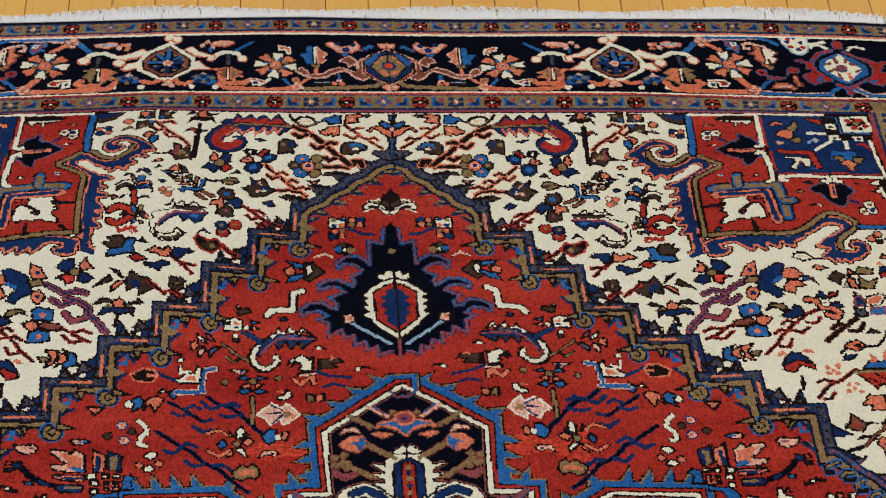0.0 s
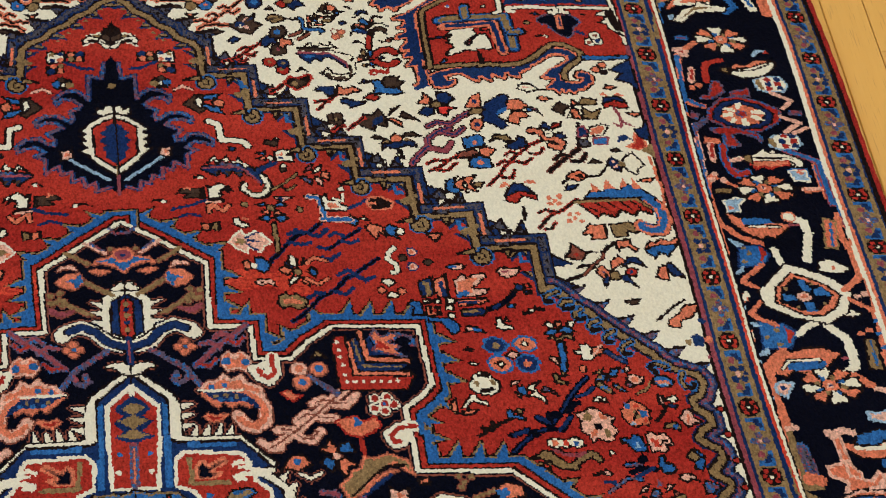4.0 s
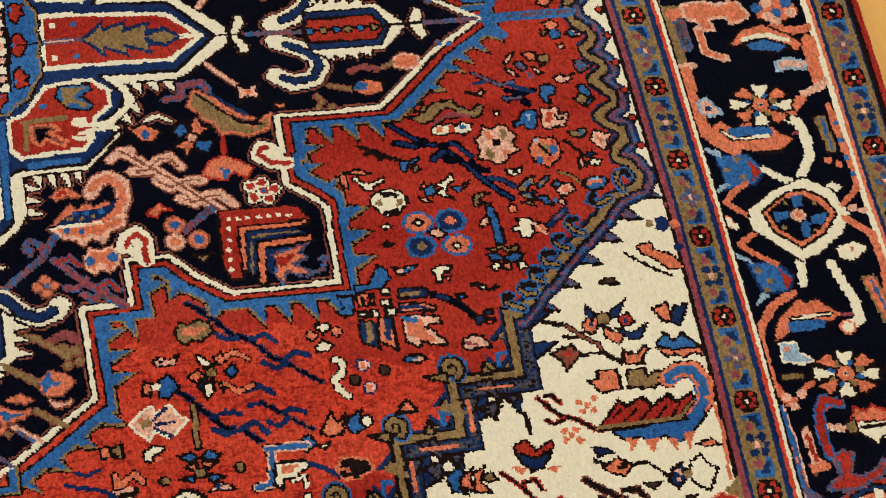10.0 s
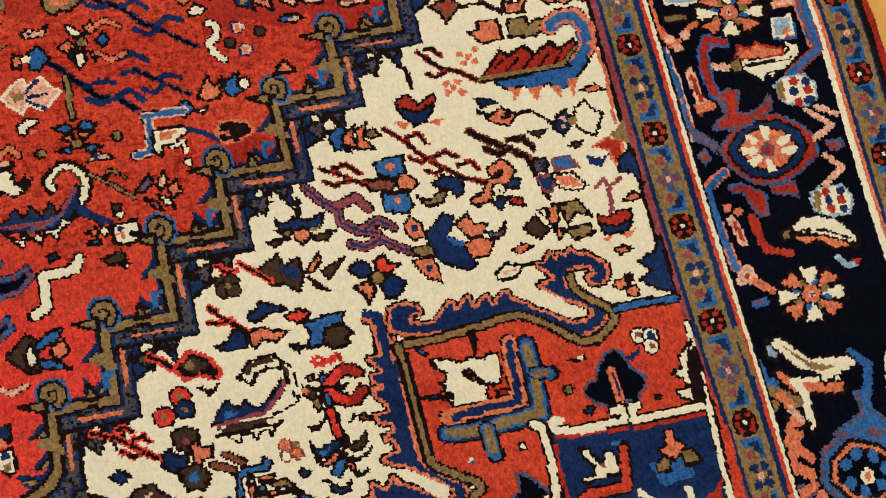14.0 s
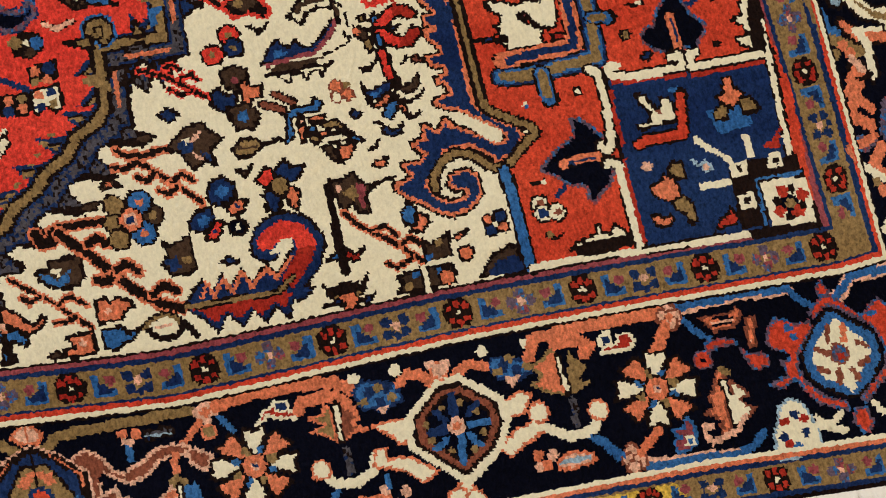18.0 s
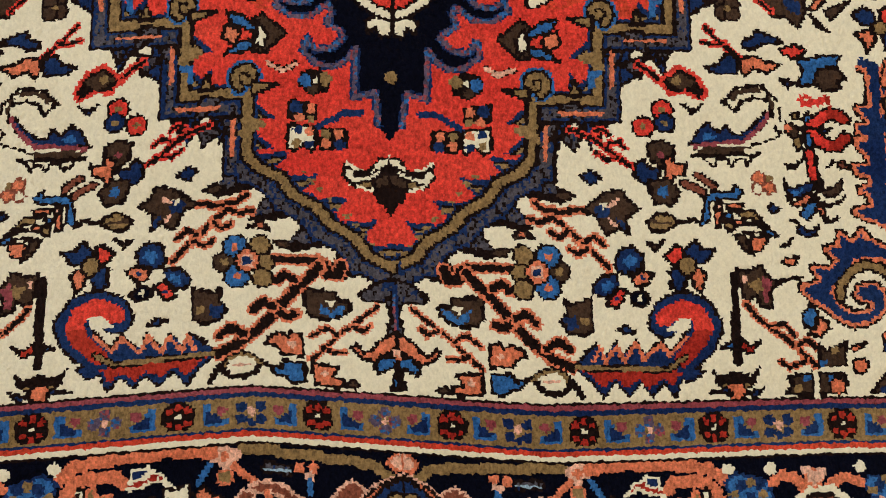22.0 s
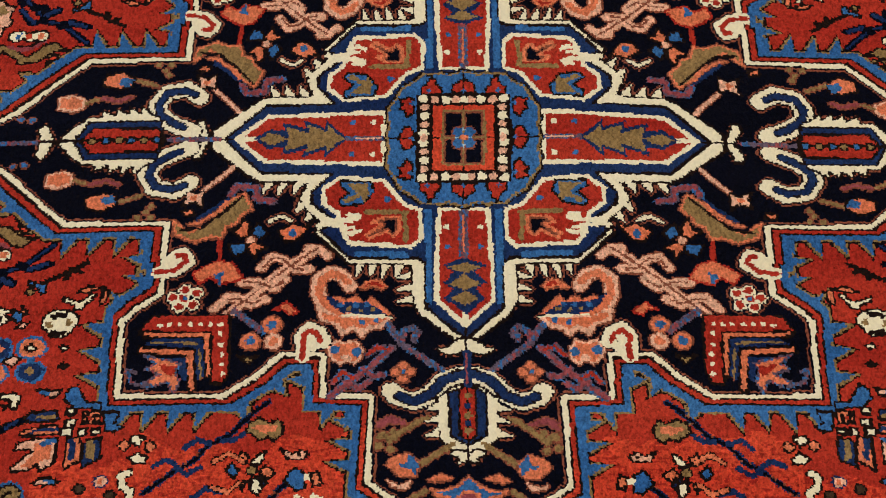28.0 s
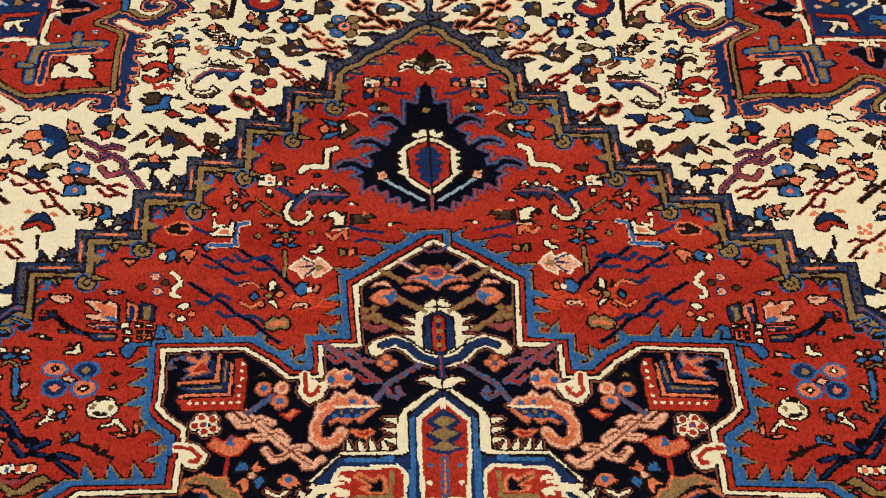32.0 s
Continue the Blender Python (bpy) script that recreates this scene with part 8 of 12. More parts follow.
for p in each("star_flower", IVORY, sym="4", label="navy star with red and coral petals"):
    p.poly("36.8,62 37.8,61.3 38.7,61.7 38.7,62.8 37.7,62.9", "d", "k", 0.28)
    p.poly("39.2,61.6 40.1,61.1 40.4,62 41.4,62.2 40.2,62.8 39.2,62.7", "q", "k", 0.28)
    p.poly("36.9,63.6 38.3,63.2 38.7,64.1 37.9,65.3 37.6,64.2", "s", "k", 0.28)
    p.poly("39.2,63.5 40.4,63 41.4,63.8 40.6,65 39.4,65.1", "d", "k", 0.28)
    p.dot(39.1, 63.1, 0.50, "t", "k", 0.2)
for p in each("winged_leaf", IVORY, sym="4", label="brown and navy winged leaf with coral"):
    p.poly("29.3,60.7 31.3,59.5 31.5,60.7 32.9,60.1 33,61.7 32.3,63.2 31.2,62.2 30.2,62.3", "w", "k", 0.28)
    p.poly("31.1,60.4 32.5,60.9 32.5,62.1 31.4,61.5", "d")
    p.poly("33.1,61.5 34.7,59.9 34.7,60.8 33.8,61.6", "s", "k", 0.28)
    p.poly("33.3,61.9 34.9,63.5 33.9,63", "s", "k", 0.28)
    p.poly("34.6,61.6 36.8,60.7 36,61.5 35,62.5", "w", "k", 0.28)
for p in each("winged_blossom", IVORY, sym="4", label="coral blossom with brown and navy wings"):
    p.poly("31.7,56.3 32.3,56.9 33.7,56.4 34.4,57 36,56.4 35.5,57.6 34.1,57.8 31.9,57.3", "d", "k", 0.28)
    p.poly("31.6,57.4 33.1,57.5 32.5,58.3", "t", "k", 0.28)
    p.poly("34.3,57.8 35.4,57.5 35,58.1", "t")
    p.poly("33.1,57.6 34.1,57.5 34.6,58.3 33.6,59 33,58.3", "s", "k", 0.28)
    p.poly("30.7,58.3 32.3,58.2 31.2,58.9", "w", "k", 0.28)
    p.poly("34.6,58.4 36.6,58.2 35.6,59 34.7,58.8", "w", "k", 0.28)
    p.line("34,54.9 33.7,56.4", "k", 0.50)
for p in each("red_branch", IVORY, sym="4", label="short red branch with a dark rosette"):
    p.line("26.1,59.8 26.8,60.5 27.5,60.4", "r", 0.68)
    p.line("26.1,59.8 26.8,60.5 27.5,60.4", "k", 0.31)
    p.line("28,59.9 29.1,60.8 30.2,61.8", "r", 0.62)
    p.line("28,59.9 29.1,60.8 30.2,61.8", "k", 0.31)
    p.dot(26.3, 61.3, 0.53, "w", "k", 0.2)
    p.dot(27.0, 61.3, 0.53, "w", "k", 0.2)
    p.dot(26.2, 62.0, 0.53, "w", "k", 0.2)
    p.dot(27.0, 62.1, 0.53, "w", "k", 0.2)
    p.dot(26.6, 61.7, 0.22, "t")
for p in each("red_branch", IVORY, sym="4", label="forked dark red branch"):
    p.line("24.7,63.3 25.9,64.6 27.3,65.8", "r", 0.62)
    p.line("24.7,63.3 25.9,64.6 27.3,65.8", "k", 0.34)
    p.line("24.4,64.6 25.5,64.8 26.2,64.6", "r", 0.56)
    p.line("24.4,64.6 25.5,64.8 26.2,64.6", "k", 0.31)
for p in each("coral_bird", IVORY, sym="4", label="coral and navy bird-like blossom"):
    p.poly("27.7,64.4 28.5,64.2 28.8,63.5 30.5,64.1 30.9,64.5 29.4,64.6 28.6,65.1 27.7,65", "d", "k", 0.28)
    p.poly("27.6,65.9 28.6,65.7 29.5,66.2 30.7,66.3 29.6,67.2 28.4,66.8 27.8,67.5 27.4,66.8", "s", "k", 0.28)
    p.poly("24.5,66.7 25.7,66.5 26.3,65.6 27.3,65.9 27.1,67.3 25.4,67.3", "d", "k", 0.28)
    p.poly("30.5,65.1 32,64.6 32.8,65.2 31.7,65.9", "r", "k", 0.28)
for p in each("crane", IVORY, sym="4", label="blue crane-like leaf over a brown blossom"):
    p.poly("33.5,66.7 35.1,66.6 36,67.5 35.1,67.7 35.5,68.4 33.8,68.6 33.2,67.6", "w", "k", 0.28)
    p.poly("32,65.9 33.1,65.8 34.4,65.5 35.6,65.5 35.2,66.5 33.7,66.7 33.1,68.1 31.9,68.2 32.4,66.8", "b", "k", 0.28)
    p.poly("30.5,67.7 31.8,67.8 31.2,68.3", "d", "k", 0.28)
for p in each("plum_lozenge", IVORY, sym="4", label="dark lozenge on a red branch"):
    p.line("19.2,66.6 20.1,67.1 21.1,68.1", "r", 0.74)
    p.line("19.2,66.6 20.1,67.1 21.1,68.1", "k", 0.37)
    p.poly("21,68 22.4,66.7 23.8,67.4 24.7,68.9 24.2,69.6 23,68.9 21.7,69.1", "k", "r", 0.31)
    p.poly("21.5,67.9 22.5,67.2 23.9,68 22.8,68.8", "w")
    p.dot(22.3, 67.9, 0.37, "t")
for p in each("berry_flower", IVORY, sym="4", label="small red and navy berry flower"):
    p.dot(21.1, 70.4, 0.74, "r", "k", 0.2)
    p.dot(19.6, 71.8, 0.74, "r", "k", 0.2)
    p.dot(21.3, 71.5, 0.68, "d", "k", 0.2)
    p.dot(21.1, 70.4, 0.25, "t")
    p.dot(19.6, 71.8, 0.25, "t")
    p.dot(21.3, 71.5, 0.25, "t")
for p in each("coral_glyph", IVORY, sym="4", label="small coral angular mark"):
    p.line("32,70 32.5,68.9 33.4,69.9 34.4,69.2 34.4,70.1", "r", 0.22)
    p.line("32.5,69.9 34.2,69.4", "r", 0.22)
for p in each("dark_chip", IVORY, sym="4", label="small dark curl by the lozenge"):
    p.poly("22.7,69.9 23.6,70.4 24.3,69.9 23.4,70.7", "d", "k", 0.15)
for p in each("almond", IVORY, sym="4", label="salmon almond beside a blue and plum grid"):
    p.line("54.6,54.4 54.8,56 55.4,58.7", "k", 0.50)
    p.poly("55,55 56.2,55.1 56,56.3 54.8,56.2", "g", "k", 0.28)
    p.poly("56.6,55.3 58.2,55.3 58.7,56.5 56.6,56.3", "b", "m", 0.25)
    p.poly("54.9,56.6 56.3,56.8 56,58.4 55.2,58.1", "d", "m", 0.25)
    p.poly("56.1,56.6 58.1,56.9 59,58.3 58.1,58.6 56.6,58.1", "i", "k", 0.25)
    p.poly("56.5,56.9 57.9,57.2 58.6,58.1 58.1,58.3 56.7,57.8", "s")
for p in each("red_branch", IVORY, sym="4", label="thick dark hooked branch"):
    p.line("50.3,51.4 52,52.8 53.1,53.6 54.6,54.7", "u", 0.78)
    p.line("50.3,51.4 52,52.8 53.1,53.6 54.6,54.7", "k", 0.56)
    p.line("51.3,53.2 52.2,54 53.4,53.6", "u", 0.68)
    p.line("51.3,53.2 52.2,54 53.4,53.6", "k", 0.50)
    p.line("53.4,52.8 54.7,52.9 55.3,54", "u", 0.68)
    p.line("53.4,52.8 54.7,52.9 55.3,54", "k", 0.50)
for p in each("brown_butterfly", IVORY, sym="4", label="brown and olive butterfly blossom"):
    p.poly("52.6,61 53.9,60.1 54.2,61 54.8,61.6 53.8,62.3 52.9,61.6", "w", "k", 0.28)
    p.poly("55.1,59.7 56.1,59.4 55.7,61.1 54.8,61.2", "s", "k", 0.28)
    p.poly("56.2,59.6 57.8,59.4 58.6,61.1 57.3,60.5 56.4,61.5", "t", "k", 0.28)
    p.poly("54.2,59.6 55,59.8 54.8,60.7", "i", "k", 0.19)
    p.poly("55.1,61.7 56.1,61.9 55.4,62.7", "s", "k", 0.28)
    p.poly("56.1,61.9 58.2,61.7 58.4,62.7 56.7,63", "t", "k", 0.28)
    p.dot(55.2, 61.5, 0.31, "n")
for p in each("stalk_blossom", IVORY, sym="4", label="dark stalk with a coral and navy cup"):
    p.line("59.8,58.6 60.5,58.1 60.8,58.8 60.7,60.1 60.3,61.2", "m", 0.40)
    p.line("60.9,58.8 62,58.2", "m", 0.34)
    p.poly("59,62 60.5,62.5 62,62.2 61.2,63.2 59.3,63", "d", "k", 0.28)
    p.poly("59,61.1 60,61.6 60.9,61.2 62,61.1 62.1,62 60.5,62.5 59.1,62", "r", "k", 0.19)
    p.poly("59,63.4 59.9,63.2 59.4,64", "s")
    p.poly("60.5,63.4 62.1,63 61.3,63.8", "s")
for p in each("coral_square", IVORY, sym="4", label="coral, tan and blue square blossom"):
    p.poly("62.2,54.2 63.7,52.9 63.7,55.3", "t")
    p.poly("60.5,54.9 61.8,54.3 63,54.8 62.9,56.3 61.9,56.9 61.7,55.5", "r", "s", 0.19)
    p.poly("59.5,55.5 61,56.1 61.7,55.7 60.7,56.9 59.8,56.5", "d")
    p.poly("62.4,56.4 63.7,55.7 63.9,59.2 63.1,57.9 62.1,57.7", "d", "k", 0.15)
for p in each("ring_leaf", IVORY, sym="4", label="pale ring leaf with a pink core"):
    p.poly("49.1,64.6 50.3,63.9 51.6,64.3 50.7,65.3 49.3,65.2", "i", "k", 0.28)
    p.line("49.8,64.7 50.9,64.6", "p", 0.22)
    p.line("51.6,64.3 52.8,64.3", "k", 0.25)
for p in each("berry_flower", IVORY, sym="4", label="coral and dark berries"):
    p.dot(59.3, 67.7, 0.43, "s", "k", 0.2)
    p.dot(60.2, 68.5, 0.43, "s", "k", 0.2)
    p.dot(60.2, 67.3, 0.56, "k")
for p in each("corner_wedge", IVORY, sym="4", label="navy wedge by the spandrel"):
    p.poly("61.4,66 63.1,65.4 64,64 63.9,67.1 63.8,69.4 62.3,68.7 61,67.7 62.4,67", "d", "k", 0.28)
for p in each("seed", IVORY, sym="4", label="small dark seed"):
    p.poly("55.2,32 55.9,31.6 56.7,31.6 57.2,32.2 56.2,32.2", "w", "k", 0.17)
for p in each("point_flower", RED, sym="4", label="dark flower in the point of the red field"):
    p.poly("0,75.8 0,75.8 1.3,76.4 1.2,77.3 0,76.8", "w", "k", 0.13)
    p.poly("0,76.2 0,76.3 0,78.8 0,79.1", "d")
    p.poly("0,79.1 0,79.2 0,81.2 0,82.1", "r")
    p.poly("0,74.7 0,75.4 1.2,76.4 2.9,76.9 3.6,76.1 3.2,75.4 2.5,75.9 1.5,75.7 0.7,74.7", "i", "k", 0.23)
    p.line("0,75.2 1.6,76.1 2.7,76.1", "k", 0.22)
    p.comb("7.1,75.7 0,83.5", "t", 0.53, 0.98, 0.2, 1)

for p in each("coral_sprig", IVORY, sym="4", label="coral sprig with a dark stalk"):
    p.poly("59.6,28.3 61,28 61.3,29 62.6,29.4 63.1,30 63.7,31.1 62.2,31.2 61.1,29.9 59.9,29.2", "s", "k", 0.17)
    p.line("58.4,29.1 59.9,30.3 60.8,31 62.2,31.8", "k", 0.34)
    p.poly("62,25.3 63,25.3 63.5,26.2 62.6,27.1 61.9,26.7", "d")
    p.dot(63.8,26.2, 0.47, "s")
    p.dot(61.4,26.0, 0.41, "t")
    p.dot(63.6,28.8, 0.46, "d")
    p.dot(63.4,23.9, 0.24, "m")
for p in each("spandrel", SPAN, sym="4", label="brick-red corner with toothed blue rim"):
    p.poly("63.7,70.2 58,69.8 58,70.4 56.8,71.5 55.9,72.1 54.7,72 53.6,71.2 52.7,70.3 51.5,69.2 50.1,68.6 48.9,68.6 47.6,68.7 46.1,69 44.6,69.1 43,69.3 41.1,69.4 39.4,69.3 39.4,70.3 39.4,71.8 39.4,73.3 39.4,74.8 39.4,76.2 39.4,77.7 39.4,79.1 39.5,79.9 40.5,80.5 41.7,81.3 42.7,81.8 43,82.5 42.3,83 41.3,83.7 40.4,84.6 40,84.9 40,87.3 40,93.1 48.2,93.3 63.4,93.9 64.5,82.8 63.7,72.8", "o")
    for yarn, w in (("k", 0.95), ("s", 0.55)):
        p.poly("38.2,66.9 39.2,67.1 38.8,69.7 38.8,71.2 38.7,72.7 38.6,74.1 38.6,75.6 38.5,77 38.5,78.5 38.5,79.3 39,80.1 39.7,80.7 40.7,81.5 41.5,81.9 41.7,82.5 41.2,83.2 40.5,83.9 39.5,84 39,83.4 38.3,82.8 37.5,82.4 36.5,82.4 35.6,82.5 35.1,83 34.6,83.4 34.2,84 33.6,84.6 33.3,85.2 33.5,85.7 33.9,86.2 34.4,86.7 35,87 35.7,87 36.5,86.8 36.8,86.3 36.5,85.8 35.8,85.7 35.4,85.4 35.7,84.9 36.4,84.7 36.9,84.7 37.4,85.1 37.5,85.8 37.5,86.4 36.9,87 36.1,87.5 35.1,87.7 34.3,87.4 33.5,86.8 32.8,86.2 32,85.7 31.5,85.1 31.3,84.8 32,84.7 32.8,84.4 32.8,84 32.2,83.3 33.5,83.5 34,83 34.2,82.6 33.4,81.8 34.4,81.5 34.5,80.5 34.9,81.1 35.6,81.2 36.2,80.3 36.3,81.1 36.7,81 37.4,81.5 38,81.8 38.8,82.3 39.4,82.9 40.3,83 40.8,82.6 40.8,82 40.2,81.6 39.5,80.9 38.3,80 37.3,79.3 36.6,79.1 35.9,78.7 37.4,78.3 37.2,77.6 37.1,77.2 36.4,76.9 37.4,76.6 37.4,75.9 37.1,75.7 36.3,75.5 36.1,75 37.4,75 37.3,74.3 37.2,73.9 36.6,73.3 36.4,72.8 37.4,72.8 37.3,72.3 36.7,72.1 36.6,71.6 37.6,71.5 37.4,70.9 36.7,70.1 37.8,70.1 37.8,68.9", yarn, yarn, w)
    p.poly("38.2,66.9 39.2,67.1 38.8,69.7 38.8,71.2 38.7,72.7 38.6,74.1 38.6,75.6 38.5,77 38.5,78.5 38.5,79.3 39,80.1 39.7,80.7 40.7,81.5 41.5,81.9 41.7,82.5 41.2,83.2 40.5,83.9 39.5,84 39,83.4 38.3,82.8 37.5,82.4 36.5,82.4 35.6,82.5 35.1,83 34.6,83.4 34.2,84 33.6,84.6 33.3,85.2 33.5,85.7 33.9,86.2 34.4,86.7 35,87 35.7,87 36.5,86.8 36.8,86.3 36.5,85.8 35.8,85.7 35.4,85.4 35.7,84.9 36.4,84.7 36.9,84.7 37.4,85.1 37.5,85.8 37.5,86.4 36.9,87 36.1,87.5 35.1,87.7 34.3,87.4 33.5,86.8 32.8,86.2 32,85.7 31.5,85.1 31.3,84.8 32,84.7 32.8,84.4 32.8,84 32.2,83.3 33.5,83.5 34,83 34.2,82.6 33.4,81.8 34.4,81.5 34.5,80.5 34.9,81.1 35.6,81.2 36.2,80.3 36.3,81.1 36.7,81 37.4,81.5 38,81.8 38.8,82.3 39.4,82.9 40.3,83 40.8,82.6 40.8,82 40.2,81.6 39.5,80.9 38.3,80 37.3,79.3 36.6,79.1 35.9,78.7 37.4,78.3 37.2,77.6 37.1,77.2 36.4,76.9 37.4,76.6 37.4,75.9 37.1,75.7 36.3,75.5 36.1,75 37.4,75 37.3,74.3 37.2,73.9 36.6,73.3 36.4,72.8 37.4,72.8 37.3,72.3 36.7,72.1 36.6,71.6 37.6,71.5 37.4,70.9 36.7,70.1 37.8,70.1 37.8,68.9", "d")
    p.poly("37.1,65.6 38.7,66.2 39,67.1 38.8,68.9 37.7,68.7 37.8,67.4 37.6,66.6 36.9,66.4", "d")
    p.line("36.9,66.5 37.5,66.7 37.7,67.4 37.6,68.6 37.6,69.7", "s", 0.30)
    p.line("36.8,66.8 37.3,67 37.4,67.5 37.4,68.6 37.2,69.6", "k", 0.25)
    p.line("38.9,66.3 38.8,67.3 38.7,69.1 38.6,70.6", "s", 0.30)
    for yarn, w in (("k", 0.95), ("s", 0.55)):
        p.poly("39.1,67.9 39.5,66.1 40.1,65.9 41,66 41.7,66.3 41.8,66.8 41.1,66.7 40.7,67.3 40.8,67.7 41.9,68 43,67.9 43.5,67.4 43.9,67 44.6,66.4 44.7,67.1 45.2,67.1 45.4,66.9 46.2,66.3 46.3,67 46.4,67.4 46.7,67.3 47.1,66.9 47.8,66.5 47.9,67.3 48.4,67.4 48.7,66.9 49.5,66.4 49.7,67.1 50.3,67.5 50.9,67.8 51.4,68.4 52.1,68.8 52.7,69.2 53.7,70 54.5,70.4 55.6,70.3 56.3,69.9 56.3,69.3 55.8,68.8 55,68.3 54.3,67.9 53.7,67.5 53.1,66.9 52.6,66.4 53.4,66.3 54,66.2 54.1,65.8 53.7,65.6 53.5,65.1 52.9,64.6 53.5,64.5 54.1,63.9 54.4,64.6 54.9,64 55.5,64.4 55.9,63.8 56.4,64.4 57.2,64.5 57.7,65 58.4,65.6 58.5,66.4 58.2,66.9 57.5,67.2 56.9,67 56.8,66.5 57.2,66.5 57.6,66.3 57.4,65.8 57.1,65.4 56.3,65.3 55.3,65.4 54.7,65.9 54.6,66.5 54.7,67.1 55,67.6 55.7,68.2 56.5,68.8 57,69.3 57.4,69.9 57.1,70.4 56.4,70.9 55.4,71.2 54.3,71.3 53.5,70.8 52.5,69.9 51.3,68.8 50.3,68.2 49.3,68 48,68.2 46.2,68.5 44.2,68.8 42.2,68.7 40.3,68.4", yarn, yarn, w)
    p.poly("39.1,67.9 39.5,66.1 40.1,65.9 41,66 41.7,66.3 41.8,66.8 41.1,66.7 40.7,67.3 40.8,67.7 41.9,68 43,67.9 43.5,67.4 43.9,67 44.6,66.4 44.7,67.1 45.2,67.1 45.4,66.9 46.2,66.3 46.3,67 46.4,67.4 46.7,67.3 47.1,66.9 47.8,66.5 47.9,67.3 48.4,67.4 48.7,66.9 49.5,66.4 49.7,67.1 50.3,67.5 50.9,67.8 51.4,68.4 52.1,68.8 52.7,69.2 53.7,70 54.5,70.4 55.6,70.3 56.3,69.9 56.3,69.3 55.8,68.8 55,68.3 54.3,67.9 53.7,67.5 53.1,66.9 52.6,66.4 53.4,66.3 54,66.2 54.1,65.8 53.7,65.6 53.5,65.1 52.9,64.6 53.5,64.5 54.1,63.9 54.4,64.6 54.9,64 55.5,64.4 55.9,63.8 56.4,64.4 57.2,64.5 57.7,65 58.4,65.6 58.5,66.4 58.2,66.9 57.5,67.2 56.9,67 56.8,66.5 57.2,66.5 57.6,66.3 57.4,65.8 57.1,65.4 56.3,65.3 55.3,65.4 54.7,65.9 54.6,66.5 54.7,67.1 55,67.6 55.7,68.2 56.5,68.8 57,69.3 57.4,69.9 57.1,70.4 56.4,70.9 55.4,71.2 54.3,71.3 53.5,70.8 52.5,69.9 51.3,68.8 50.3,68.2 49.3,68 48,68.2 46.2,68.5 44.2,68.8 42.2,68.7 40.3,68.4", "d")
    p.line("39,69.5 39.4,69.3 41.1,69.4 43,69.3 44.6,69.1 46.1,69 47.6,68.7 48.9,68.6 50.1,68.6 51.4,69.3 52.7,70.3 53.6,71.2 54.7,72 55.9,72.1 56.8,71.5 57.7,70.9 58.1,70.2 57.7,69.6 57,68.9 56.2,68.3 55.5,67.5 55.2,66.8 55.3,66.1", "k", 1.00)
    p.line("39.3,69.4 41.1,69.4 43,69.3 44.6,69.1 46.1,69 47.6,68.7 48.9,68.6 50.1,68.6 51.4,69.3 52.7,70.3 53.6,71.2 54.7,72 55.9,72.1 56.8,71.5 57.7,70.9 58.1,70.2 57.7,69.6 57,68.9 56.2,68.3 55.5,67.5 55.2,66.8 55.3,66.1", "t", 0.55)
    p.line("58.3,69.8 59.8,69.7 61.3,69.8 63.6,69.9", "k", 0.95)
    p.line("58.3,69.8 59.8,69.7 61.3,69.8 63.6,69.9", "b", 0.50)
    p.line("39.3,69.4 39.4,70.3 39.4,71.8 39.4,73.3 39.4,74.8 39.4,76.2 39.4,77.7 39.4,79.1 39.6,79.9 40.5,80.5 41.7,81.3 42.7,81.8 43,82.5 42.3,83 41.3,83.7 40.4,84.6 39.3,84.8 38.5,84.3 37.9,83.6 37.2,83.2 36.3,83 35.3,83.4 34.6,84.1 34.2,84.8 34.1,85.6", "k", 1.00)
    p.line("39.3,69.4 39.4,70.3 39.4,71.8 39.4,73.3 39.4,74.8 39.4,76.2 39.4,77.7 39.4,79.1 39.6,79.9 40.5,80.5 41.7,81.3 42.7,81.8 43,82.5 42.3,83 41.3,83.7 40.4,84.6 39.3,84.8 38.5,84.3 37.9,83.6 37.2,83.2 36.3,83 35.3,83.4 34.6,84.1 34.2,84.8 34.1,85.6", "t", 0.55)
    p.line("39.8,85.1 40,87.8 39.9,92.2 40,93.1", "k", 1.25)
    p.line("39.8,85.1 40,87.8 39.9,92.2 40,93.1", "b", 0.75)
for p in each("scroll_bar", SPAN, sym="4", label="ivory bar in the navy scroll"):
    p.poly("51.3,66.3 52.4,66.7 53.6,67.7 54.8,68.7 55.8,69.4 55.5,69.9 54.5,69.9 53.7,69.3 52.3,68.1 50.8,67", "i")
    p.poly("37.3,79.7 38.4,80.4 39.6,81.3 40.4,81.9 40.4,82.4 40,82.7 39.4,82.6 38.9,82.1 38,81.3 36.8,80.4 36.5,79.9", "i")
for p in each("blue_square", SPAN, sym="4", label="deep blue corner square"):
    p.poly("49.9,78.7 63.9,79.4 63.4,84.3 62.9,88.2 63.4,93.7 49.3,93.1 49.3,90.2 49.3,85.9 49.3,82.7", "d", "k", 0.26)
    p.poly("57,83.2 60.4,83.2 60.4,84.9 57.6,85.2", "b")
    p.poly("54.4,80.9 55.4,80.7 55,81.6", "b")
